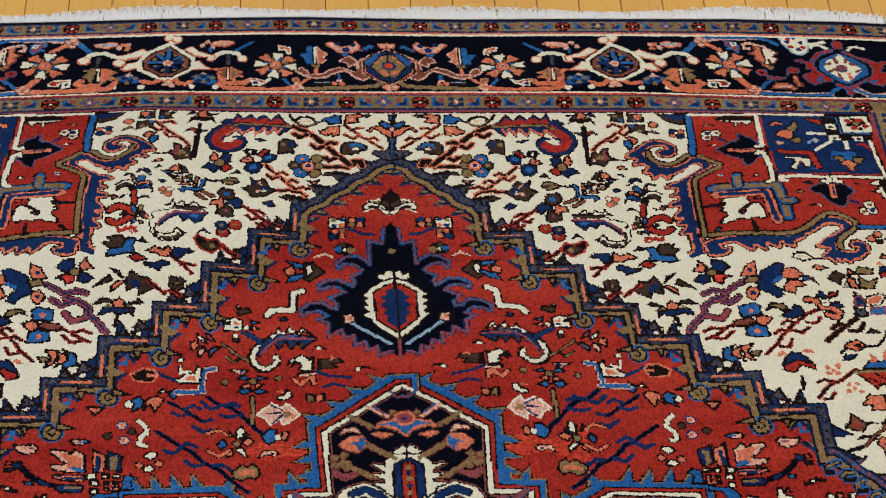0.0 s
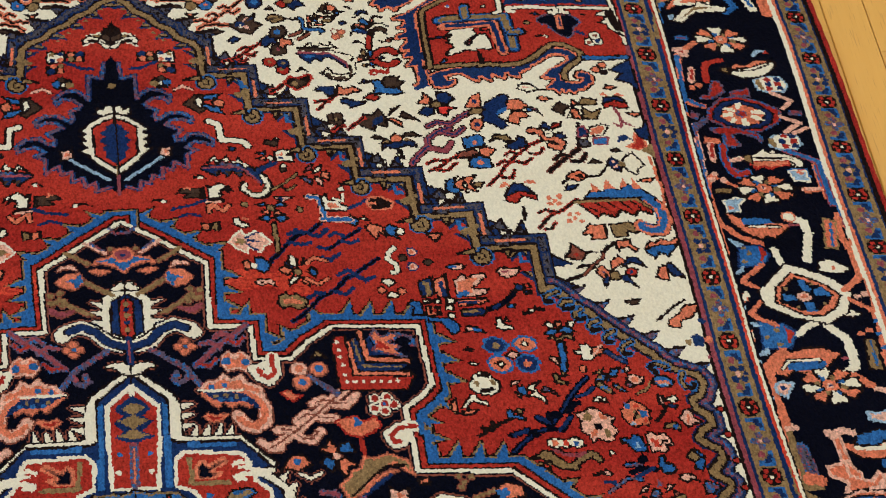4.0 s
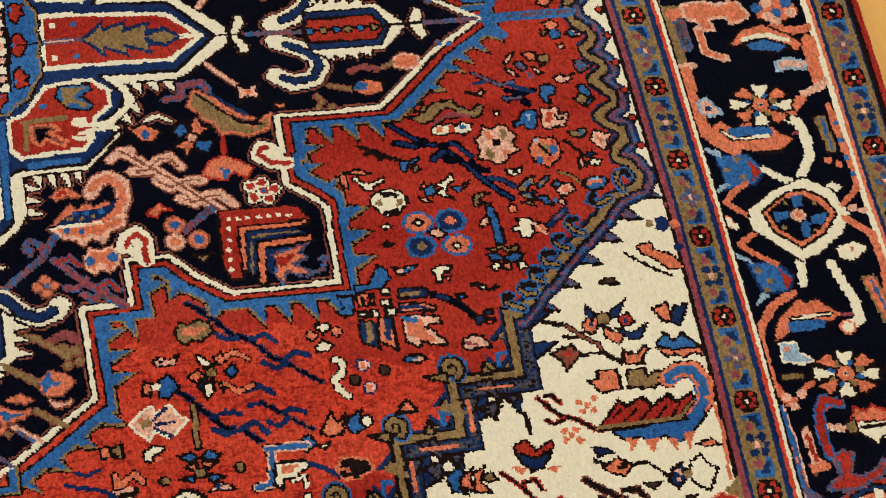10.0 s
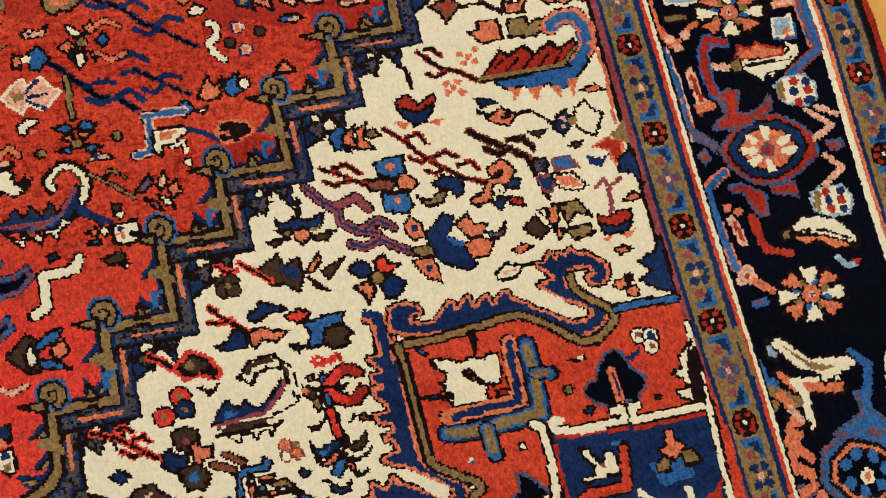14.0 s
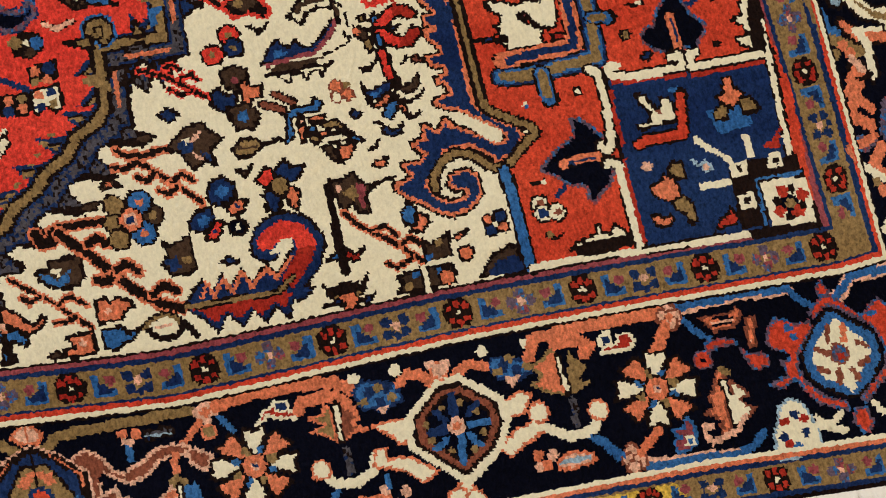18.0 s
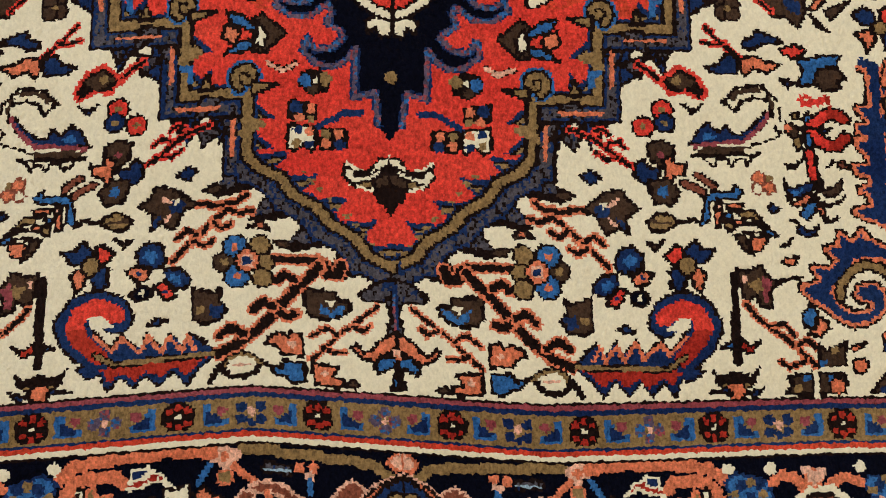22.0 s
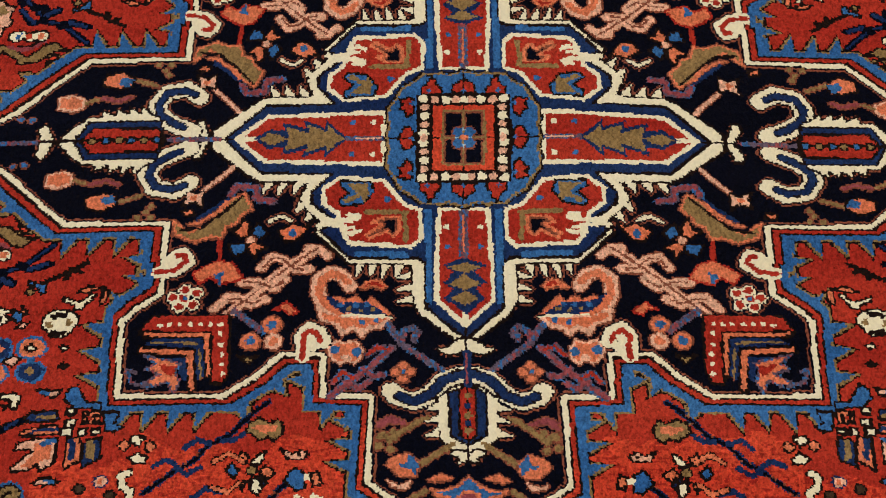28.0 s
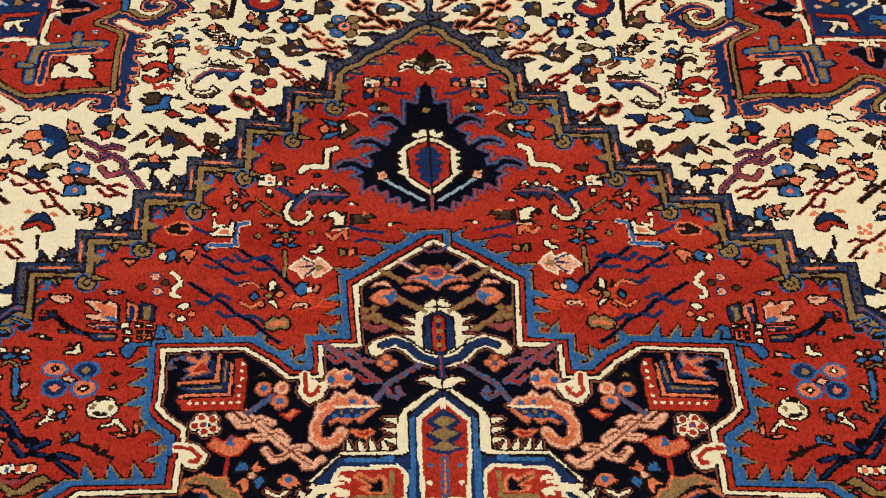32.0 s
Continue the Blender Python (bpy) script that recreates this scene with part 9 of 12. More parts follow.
for p in each("ivory_palmette", SPAN, sym="4", label="ivory toothed palmette"):
    p.poly("41.8,71 43.2,71.3 44,71.7 44.7,71.5 45.2,71.4 45.4,71.6 46.1,71.7 46.7,71.3 47.3,71.5 47.3,72.4 47.2,73.4 46.8,74.1 46.2,74.2 45.6,73.8 45.1,73.4 44.7,73 44.1,72.6 44.1,73 44.6,73.4 45.4,73.9 45.8,74.2 45.5,74.9 45.7,75.3 45,75.6 43.6,75.5 42.5,75.5 42.5,75 42,74.7 42.7,74.7 42.6,74.2 41.9,73.9 42.4,73.7 41.8,73.2 42.5,73 42.6,72.4 41.9,71.9", "i", "k", 0.26)
    p.poly("44.3,72.5 44.7,72.5 45,72.9 44.6,73.1", "m", "k", 0.26)
    p.poly("46.4,74.7 47.2,74.6 47.5,75 47.2,75.5 46.5,75.4", "r", "k", 0.26)
    p.poly("41.5,70.8 41.8,71.3 41.5,71.8", "k")
    p.poly("40.6,69.9 41,69.9 41.6,70.5 41.3,70.6", "b", "k", 0.26)
    p.poly("45.5,69.2 45.9,69.1 45.8,70.6 45.5,71.2", "b", "k", 0.26)
    p.poly("39.9,74.2 41.1,74.1 42.3,74.3 42.6,74.6 41.3,74.5", "d", "k", 0.26)
for p in each("olive_angle", SPAN, sym="4", label="olive angle with blue edge"):
    p.line("41.4,77.5 42.5,77.7 44.4,77.7 46.3,77.5 49.5,77.2 49.7,75.4 49.9,72.9 49.9,71.3", "k", 1.80)
    p.line("41.4,77.5 42.5,77.7 44.4,77.7 46.3,77.5 49.5,77.2 49.7,75.4 49.9,72.9 49.9,71.3", "d", 1.50)
    p.line("41.4,77.5 42.5,77.7 44.4,77.7 46.3,77.5 49.5,77.2 49.7,75.4 49.9,72.9 49.9,71.3", "b", 1.15)
    p.line("41.7,77.5 42.5,77.7 44.4,77.7 46.3,77.5 49.4,77.2 49.7,75.4 49.9,72.9 49.9,71.5", "t", 0.80)
    p.line("44.7,77.8 44.7,79 44.9,80", "k", 1.50)
    p.line("44.7,77.8 44.7,79 44.8,79.9", "b", 1.15)
    p.line("44.7,77.8 44.7,79 44.8,79.6", "t", 0.75)
    p.line("50,73.8 51.4,74.1", "k", 1.30)
    p.line("50,73.8 51.2,74.1", "b", 0.90)
    p.line("50,73.9 50.9,74", "t", 0.60)
    p.line("41.8,76.2 43.9,76.1 45.8,76 48,75.9 48.2,74.1 48.3,72.1 48.5,70.8", "k", 1.50)
    p.line("41.8,76.2 43.9,76.1 45.8,76 48,75.9 48.2,74.1 48.3,72.1 48.5,70.8", "s", 1.25)
    p.line("42.3,76.3 43.9,76.1 45.8,76 47.9,76 48.2,74.1 48.3,72.1 48.5,70.9", "d", 0.65)
for p in each("maple_leaf", SPAN, sym="4", label="black leaf with grey rim"):
    p.poly("56.4,73.5 57,73.3 57.5,73.8 57.8,74.5 57.9,75.2 58.4,75.6 58.9,76.1 58.7,76.6 58.1,77.2 57.6,77.9 56.9,77.5 56.4,77.8 55.3,77.8 54.6,77.4 53.7,76.7 53.7,76.1 54.1,75.7 54.9,75.6 55.2,74.8 55.7,74.1", "n", "v", 0.55)
    p.poly("56.4,73.5 57,73.3 57.5,73.8 57.8,74.5 57.9,75.2 58.4,75.6 58.9,76.1 58.7,76.6 58.1,77.2 57.6,77.9 56.9,77.5 56.4,77.8 55.3,77.8 54.6,77.4 53.7,76.7 53.7,76.1 54.1,75.7 54.9,75.6 55.2,74.8 55.7,74.1", "n")
    p.line("56.3,74.9 56.3,76.5 56.3,77.6", "k", 0.85)
    p.line("56.3,74.9 56.3,76.5 56.3,77.5", "s", 0.70)
    p.line("56.4,75.2 56.4,76.6 56.4,77.1", "d", 0.28)
    p.poly("57.9,74.1 58.7,73.8 59.4,73.3 59.1,74 58.3,74.5", "d")
    p.poly("46.2,82 46.8,82.2 47.4,82.9 48.1,83.8 47.7,84.1 47.9,85.1 48.1,85.9 48.2,86.7 47.6,87.6 46.8,88.1 46.2,88.7 46,88.5 46.1,87.5 45.6,87.2 44.9,87.1 44.3,86.6 44,86.2 43.2,85.8 42.9,85.5 43.7,84.8 44.7,84.1 45.4,83.8 46.1,83.4", "n", "v", 0.55)
    p.poly("46.2,82 46.8,82.2 47.4,82.9 48.1,83.8 47.7,84.1 47.9,85.1 48.1,85.9 48.2,86.7 47.6,87.6 46.8,88.1 46.2,88.7 46,88.5 46.1,87.5 45.6,87.2 44.9,87.1 44.3,86.6 44,86.2 43.2,85.8 42.9,85.5 43.7,84.8 44.7,84.1 45.4,83.8 46.1,83.4", "n")
    p.line("44.5,85.4 45.9,85.2 47.4,85.2", "k", 0.85)
    p.line("44.5,85.4 45.9,85.2 47.4,85.2", "s", 0.70)
    p.line("45,85.4 45.9,85.3 47,85.3", "d", 0.28)
    p.poly("44.3,86.9 44.3,87.4 43.6,88 43.1,88.1 43.4,87.6", "d")
for p in each("white_line", SPAN, sym="4", label="white bar line of the corner square"):
    p.line("50.3,78.3 49.9,78.7 51.8,79.3 53.9,79.3 56.1,79.2 56.4,78.7 56,78.1 55.4,78.3", "k", 1.05)
    p.line("50.8,78.2 50.1,78.2 50.1,78.9 51.8,79.3 53.9,79.3 56.1,79.2 56.3,78.6 56,78.2 55.5,78.3", "i", 0.65)
    p.line("57.5,78.3 57,78.4 56.9,79.4 59.2,79.4 63.6,79.4", "k", 1.05)
    p.line("57.5,78.3 57,78.4 56.9,79.4 59.2,79.4 63.6,79.4", "i", 0.65)
    p.line("50.1,79.5 52.3,79.8 54.2,79.8 56.1,79.9", "r", 0.35)
    p.line("56.8,80.1 59,80 63.4,80", "r", 0.35)
    p.line("48.5,78.1 49.1,78.3 49.2,79.6 49.1,82 48.8,84.4 48.2,85 47.8,84.4", "k", 1.00)
    p.line("48.5,78.1 49.1,78.3 49.2,79.6 49.1,82 48.8,84.4 48.2,84.9 47.9,84.4", "i", 0.62)
    p.line("47.9,85.9 48.3,85.8 49,86.3 48.9,88.7 48.8,91.5 48.8,93.1", "k", 1.00)
    p.line("48,86 48.3,85.9 48.9,86.2 48.9,88.7 48.8,91.5 48.8,93.1", "i", 0.62)
    p.line("49.8,80.2 49.7,82.6 49.6,84.6", "r", 0.35)
    p.line("49.4,85.9 49.2,88.7 49.2,92.7", "r", 0.35)
    p.line("63.9,72.3 63.7,75.8 63.5,79.2 63,84.4 62.8,88.1 63.1,89.6 63.4,93.7", "k", 0.75)
    p.line("63.9,72.3 63.7,75.8 63.5,79.2 63,84.4 62.8,88.1", "i", 0.45)
    p.line("40,93.1 43.7,93.1 48.2,93.3 54.7,93.4 63.4,93.7", "k", 0.70)
    p.line("40,93.1 43.7,93.1 48.2,93.3 54.7,93.5 57.6,93.5", "i", 0.45)
for p in each("ivory_wing", SPAN, sym="4", label="ivory and black wing"):
    p.poly("64,74.1 63.8,76.8 63.4,79.2 61.8,78.8 62.2,77 63.1,75.2", "k")
    p.poly("63.9,73.7 63.4,74.5 62.9,75.7 62.7,77.1 62.5,78.1 62.5,78.9 61.5,78.5 61.1,77.8 62.3,77.6 62,76.8 61.1,76.2 62.2,76 62.4,74.9", "i", "k", 0.26)
    p.poly("43.9,92.1 45.8,92 48.3,92 48.4,92.8 43.8,92.8", "k")
    p.poly("43.4,92.4 44,91.8 45.2,91.5 45.7,91.4 45.8,90.6 46.2,90.7 46.2,91.3 46.8,91.5 47.3,90.8 47.7,91.1 48.3,92 46.3,91.9 44.7,92", "i", "k", 0.26)
for p in each("white_flower", SPAN, sym="4", label="small white flower"):
    p.dot(41.9, 88.2, 0.60, "i", "k", 0.2)
    p.dot(42.0, 89.0, 0.62, "i", "k", 0.2)
    p.dot(43.1, 89.1, 0.60, "i", "k", 0.2)
    p.dot(42.0, 88.1, 0.30, "u")
    p.dot(43.2, 89.1, 0.30, "u")
    p.dot(42.0, 89.0, 0.38, "d")
    p.dot(59.5, 72.5, 0.60, "i", "k", 0.2)
    p.dot(60.5, 72.7, 0.62, "i", "k", 0.2)
    p.dot(60.3, 73.6, 0.60, "i", "k", 0.2)
    p.dot(59.4, 72.4, 0.30, "u")
    p.dot(60.4, 73.6, 0.30, "u")
    p.dot(60.5, 72.7, 0.38, "d")
for p in each("seed", SPAN, sym="4", label="small dark and white seed"):
    p.dot(47.2, 79.7, 0.26, "i", "k", 0.2)
    p.dot(42.8, 80.2, 0.30, "i")
    p.dot(42.8, 80.2, 0.22, "b")
    p.poly("41.3,86.3 42,86.8 42.7,86.8 42.8,86.2 42.4,86.3", "k")
    p.dot(42.6, 86.5, 0.22, "i")
    p.poly("52.6,73.2 53.5,73.6 54.5,73.6 54.6,73.1 53.9,73.3", "k")
    p.poly("53.8,73.4 54.4,73.1 54.5,73.4 54.1,73.6", "i")
    p.poly("41.5,90.4 42.1,90.7 42.5,91 43.4,90.6 42.9,91.2 42,91.2", "k")
    p.dot(42.1, 90.8, 0.25, "t")
    p.dot(52.3, 75.8, 0.30, "t", "k", 0.2)
    p.dot(59.5, 77.9, 0.35, "k")
    p.poly("53,77.8 53.7,77.5 54.1,77.7 53.5,78.2", "d", "k", 0.26)
for p in each("coral_stand", SPAN, sym="4", label="ivory butterfly on a coral stand"):
    p.poly("51.7,80.8 52.5,80.9 52.7,81.6 53.1,82.4 53.5,82.1 53.6,81.4 54.3,81.6 54.6,82.5 54.6,83.5 53.6,83.5 52.7,83.6 51.4,83.7 51.3,83.3 52.4,83.1 52.5,82.4 51.9,81.7", "i", "k", 0.26)
    p.dot(53.2, 82.5, 0.22, "u")
    p.line("50.9,84.9 51.8,84.6 54.7,84.7 55.4,81.4", "k", 1.10)
    p.line("50.9,84.9 51.8,84.6 54.7,84.7 55.3,81.5", "o", 0.72)
for p in each("salmon_trefoil", SPAN, sym="4", label="orange and tan trefoil"):
    p.poly("57.5,83.4 58.4,82.8 59.1,83 58.6,84.1 57.5,84", "t", "k", 0.22)
    p.poly("60.1,82.6 60.9,82.6 61.5,83.7 61.1,83.9 60,83.9", "t", "k", 0.22)
    p.poly("59.2,80.7 59.8,80.7 59.9,81.7 60.5,82.2 60,82.8 59.3,83.3 58.7,82.9 58.1,82.2 58.8,81.9", "s", "k", 0.22)
    p.poly("50.9,88.4 51.8,88.1 52.2,87.6 52.9,88 53.2,88.8 53.1,89.6 52.2,89.9 51.4,89.5 50.9,89", "s", "k", 0.22)
    p.poly("53.1,86.7 53.9,86.8 54,88.1 53.2,88.1 52.6,87.4", "t", "k", 0.22)
    p.poly("52.3,89.9 53.4,89.5 53.9,90.3 54,91.6 53.3,92 53.2,91 52.5,90.6", "t", "k", 0.22)
    p.poly("50.3,90.7 51.1,90.7 51.2,91.1 52.1,90.8 52.1,91.3 51.5,91.8 50.5,91.6", "s", "k", 0.22)
    p.dot(51.1, 86.7, 0.42, "p")
for p in each("white_dash", SPAN, sym="4", label="white dash and blossom"):
    p.line("55.6,85.3 56.6,86.3 57.8,87.4", "i", 0.50)
    p.line("59.6,85.8 59.6,86.6 59.6,87.3", "i", 0.55)
    p.line("55.1,89.1 57.1,89.1", "i", 0.72)
    p.line("54.8,86.9 55.2,87.4", "l", 0.30)
    p.dot(55.8, 87.5, 0.50, "l")
    p.dot(55.8, 87.6, 0.28, "p")
    p.poly("60.7,86.7 61.6,86.5 63.2,85 62.3,86.3 62.1,87.1 61,87", "r")
    p.poly("55.1,92.8 55.8,91.9 56.6,91.5 56.8,91 57,91.6 57.4,91.8 56.9,92.5 56.2,92.5", "r", "k", 0.22)
for p in each("corner_rosette", SPAN, sym="4", label="white corner square with a dotted rosette"):
    p.poly("57.6,87.6 63.4,87.9 63.4,89.1 59.3,89 59,93.1 57.2,93", "k")
    p.poly("57.6,87.6 59.1,87.6 59,88.8 57.6,88.8", "i")
    p.poly("60.9,87.6 62.1,87.5 62,88.7 60.7,88.7", "i")
    p.poly("57.6,90.3 58.9,90.2 59,91.4 57.7,91.4", "i")
    p.dot(58.4, 88.2, 0.28, "k")
    p.dot(61.5, 88.1, 0.28, "k")
    p.dot(58.3, 90.8, 0.28, "k")
    p.poly("59.3,89 63.4,89.1 63.3,89.7 59.7,89.5 59.5,93 59,93.1", "b", "k", 0.22)
    p.poly("59.8,89.6 63.5,89.7 63.4,93.4 59.7,93.2", "i")
    p.dot(61.7, 91.7, 0.75, "n")
    p.dot(61.3, 90.6, 0.50, "r")
    p.dot(62.8, 91.1, 0.50, "r")
    p.dot(60.7, 92.1, 0.50, "r")
    p.dot(62.2, 92.4, 0.50, "r")
    p.dot(62.1, 90.5, 0.35, "k")
    p.dot(60.7, 91.3, 0.35, "k")
    p.dot(62.7, 91.9, 0.35, "k")
    p.dot(61.4, 92.7, 0.35, "k")
    p.dot(61.7, 91.7, 0.42, "t")
def guard_rosette(p):
    p.poly("-1.15,-0.5 -0.6,-1.15 0.6,-1.15 1.15,-0.5 1.15,0.5 0.6,1.15 -0.6,1.15 -1.15,0.5", "k")
    for x, y in ((-0.62, -0.5), (0.62, -0.5), (-0.62, 0.5), (0.62, 0.5), (0, 0.75), (0, -0.75)):
        p.dot(x, y, 0.27, "r")
    p.dot(0, 0, 0.2, "i")
def guard_comma(p):
    p.poly("-0.9,-0.9 -0.9,0.9 -0.3,0.9 -0.2,-0.3 0.9,-0.3 0.9,-0.9", "b")
    p.poly("-0.6,-0.6 -0.6,0.4 -0.1,0.1 0.6,-0.4 0.5,-0.7", "d")
    p.dot(0.45, 0.35, 0.4, "m")
def guard_dots(p):
    for x, y in ((-0.7, -0.5), (0.7, -0.5), (-0.7, 0.5), (0.7, 0.5)):
        p.dot(x, y, 0.42, "d")
    p.dot(0, 0.1, 0.34, "p")
    p.dot(0, -0.8, 0.3, "d")
def guard_violet(p):
    for x, y in ((-0.75, 0), (0.75, 0), (0, -0.65), (0, 0.65)):
        p.dot(x, y, 0.45, "v")
    p.dot(0, 0, 0.25, "p")
GUARD = (("guard_rosette", guard_rosette, "dark red rosette on the tan stripe"), ("guard_comma", guard_comma, "blue comma with a rose dot"), ("guard_flower", guard_dots, "navy dotted flower"), ("guard_comma", guard_comma, "blue comma with a rose dot"), ("guard_rosette", guard_rosette, "dark red rosette on the tan stripe"), ("guard_comma", guard_comma, "blue comma with a rose dot"), ("guard_flower", guard_violet, "violet flower on the tan stripe"), ("guard_comma", guard_comma, "blue comma with a rose dot"))
def guard_run(parent, side, reach, mid, first, step, size):
    n = int((reach - 1.2 - first) / step)
    for k in range(-int((reach - 1.2 + first) / step), n + 1):
        name, draw, label = GUARD[k % 8]
        u = first + k * step
        for s in (1, -1):
            number = piece(name, parent, label)
            flip = -1 if k % 4 == 3 else 1
            draw(Pen(number, u, s * mid, 0, size, flip=flip) if side == "y" else Pen(number, s * mid, u, 90, size, flip=flip))
guard_run(INNER, "y", 66.0, 95.55, 3.8, 2.48, 0.98)
guard_run(INNER, "x", 95.5, 66.2, -1.0, 2.24, 1.0)
Pen(OUTER).poly([(31, -113.8), (48, -113.8), (47, -111.9), (33, -111.8)], "y")
guard_run(OUTER, "y", 86.0, 112.75, 5.0, 2.48, 0.9)
guard_run(OUTER, "x", 112.6, 86.35, -2.8, 2.07, 1.0)


for p in each("inner_vine", BORDER, sym="4", label="tan line along the border's inner edge"):
    p.line("0.9,99.9 2,99 3.2,98.8 7.4,98.5 11.8,98.3", "t", 0.78)
for p in each("ladder_bud", BORDER, sym="4", label="salmon and blue ladder bud"):
    p.dot(6.7, 99.4, 0.42, "s")
    p.dot(7.7, 99.5, 0.42, "s")
    p.dot(7.0, 100.1, 0.42, "p")
    p.dot(7.1, 99.6, 0.20, "n")
    p.poly("8.3,99.4 10.3,99.2 10.4,99.8 8.4,100.1", "g", "k", 0.20)
    p.line("8.4,99.8 10.2,99.7", "l", 0.24)
    p.line("7,100.4 7,101.4", "b", 0.42)
for p in each("corner_bud", BORDER, sym="4", label="pale four-petalled bud"):
    p.line("12.7,99.1 11.6,100.2 10.4,101.1", "s", 0.50)
    p.dot(13.1, 98.2, 0.45, "p")
    p.dot(12.4, 98.6, 0.45, "p")
    p.dot(13.6, 98.7, 0.45, "p")
    p.dot(13.0, 99.2, 0.45, "p")
    p.dot(13.0, 98.7, 0.32, "s")
    p.dot(13.0, 100.2, 0.42, "t", "s", 0.2)
    p.line("14,99.3 14.8,100.5", "b", 0.45)
for p in each("orange_vine", BORDER, sym="4", label="orange line along the border's inner edge"):
    p.line("13.8,98.4 16.8,98.1 20.2,98.3 23,98.6 24,99.5", "s", 0.95)
for p in each("rust_beast", BORDER, sym="4", label="rust-coloured beast-like bracket with a pale rim"):
    p.poly("1.3,100.3 2.5,101.2 3,100.6 3.8,100.2 4.8,100.8 5.5,101.9 6.2,102.3 7.8,101.6 8.9,100.8 10.2,100.6 11.4,100.9 11.4,101.5 9.9,101.4 9,101.7 8,102.6 6.7,103.1 5.7,102.6 4.9,102.1 4.3,102.9 4.3,103.9 3.8,104.9 2.1,105.8 1.1,106.6 2.2,105.2 3.2,103.8 3.3,102.4 2.3,101.7 1.3,101.1", "u", "p", 0.28)
    p.poly("11,101.4 11.8,101.2 12.9,102.1 12.2,103 11.3,102.3", "u", "p", 0.28)
    p.poly("4.2,103.9 5.5,103.3 5.6,104 6.6,104.4 6.2,105.2 5.3,105.6 4.5,104.8", "u", "p", 0.28)
    p.dot(4.8, 102.5, 0.35, "n")
for p in each("split_leaf", BORDER, sym="4", label="leaf half peach, half blue on a stalk"):
    p.line("10.2,101.4 10,102.7", "s", 0.55)
    p.poly("9.3,103.4 10,102.8 10.8,103.5 10.3,103.9 9.5,103.9", "t")
    p.poly("8.5,104.6 9.5,103.8 9.8,104 9.7,107 9.8,107.8 9.2,107 8.3,106.1 9,105.1", "s", "p", 0.20)
    p.poly("10.4,103.9 11.3,103.7 11.5,104.8 12.3,106.1 11.1,106.1 11.1,107.7 10.4,107.8 10.3,105.8", "b")
    p.line("10.1,103.8 10,106 10,107.5", "k", 0.55)
    p.line("10.1,103.9 10,106 10,107.5", "i", 0.24)
for p in each("white_beast", BORDER, sym="4", label="small white-rimmed red beast"):
    p.poly("16.4,100.8 17.5,100 18.4,100.4 19.5,100.6 19.6,100.1 18.6,99.9 18.3,99.3 17.3,99.6", "r", "i", 0.25)
    p.poly("18.1,99.1 19.2,99.2 19.2,100 18.2,99.8", "d", "i", 0.25)
    p.poly("13.5,106.3 14,106.1 14.2,106.9 15.2,107 15.3,108 13.6,107.4", "s", "i", 0.25)
for p in each("feather_leaf", BORDER, sym="4", label="olive and rust feather leaf under an orange curl"):
    p.line("19.9,100.1 20.3,99.5 21.3,99.5 22.8,99.7 23.6,100.5 23.7,101.7", "s", 0.95)
    p.poly("21.8,100.1 22.3,100.7 22.3,103.2 21.3,102.3 20.6,102 21.6,101.7 20.5,101 21.7,100.9", "t", "s", 0.20)
    p.poly("22.9,100.6 23.7,100.9 24.2,101.7 23.5,102 24.7,102.7 23.7,102.7 22.7,103.3", "u", "s", 0.20)
    p.line("22.7,100.4 22.6,103.2", "k", 0.60)
    p.line("22.7,100.5 22.6,103", "i", 0.26)
    p.line("22.7,103.9 22.7,105.6", "g", 0.55)
for p in each("sky_checker", BORDER, sym="4", label="sky blue chequered palmette with white horns"):
    p.poly("24.2,99.7 25.1,99.1 27.5,99.8 27.8,101.2 26.8,101.4 26.2,101.9 25.6,101.3 24.7,101.2", "b", "d", 0.25)
    p.dot(25.4, 100.1, 0.45, "d")
    p.dot(26.8, 100.0, 0.45, "d")
    p.dot(26.1, 101.0, 0.45, "d")
    p.dot(24.8, 100.7, 0.36, "t")
    p.dot(26.1, 99.8, 0.36, "t")
    p.dot(27.1, 100.8, 0.36, "t")
    p.dot(24.4, 98.7, 0.48, "i")
    p.dot(27.7, 98.8, 0.48, "i")
    p.poly("25.6,101.3 26.8,101.4 26.1,102.1", "p")
    p.poly("34.6,100 35.4,99.5 38,100.3 38.1,101.1 36.8,101.6 35.4,101.2", "b", "d", 0.25)
    p.dot(36.0, 100.3, 0.42, "d")
    p.dot(36.9, 100.8, 0.42, "d")
    p.dot(35.4, 100.7, 0.36, "t")
    p.dot(36.5, 99.8, 0.36, "t")
    p.dot(37.7, 100.6, 0.36, "t")
    p.dot(34.6, 98.8, 0.45, "i")
    p.dot(38.1, 98.9, 0.45, "i")
    p.poly("35.7,101.2 37.1,101.2 36.3,102.1", "p")
for p in each("coral_arc", BORDER, sym="4", label="coral arc beside the hexagon"):
    p.line("27.8,99.9 28.6,99.3 29.5,99.5 30.2,100.4", "s", 0.80)
    p.line("32.1,100.3 33.3,99.6 34.5,100", "s", 0.80)
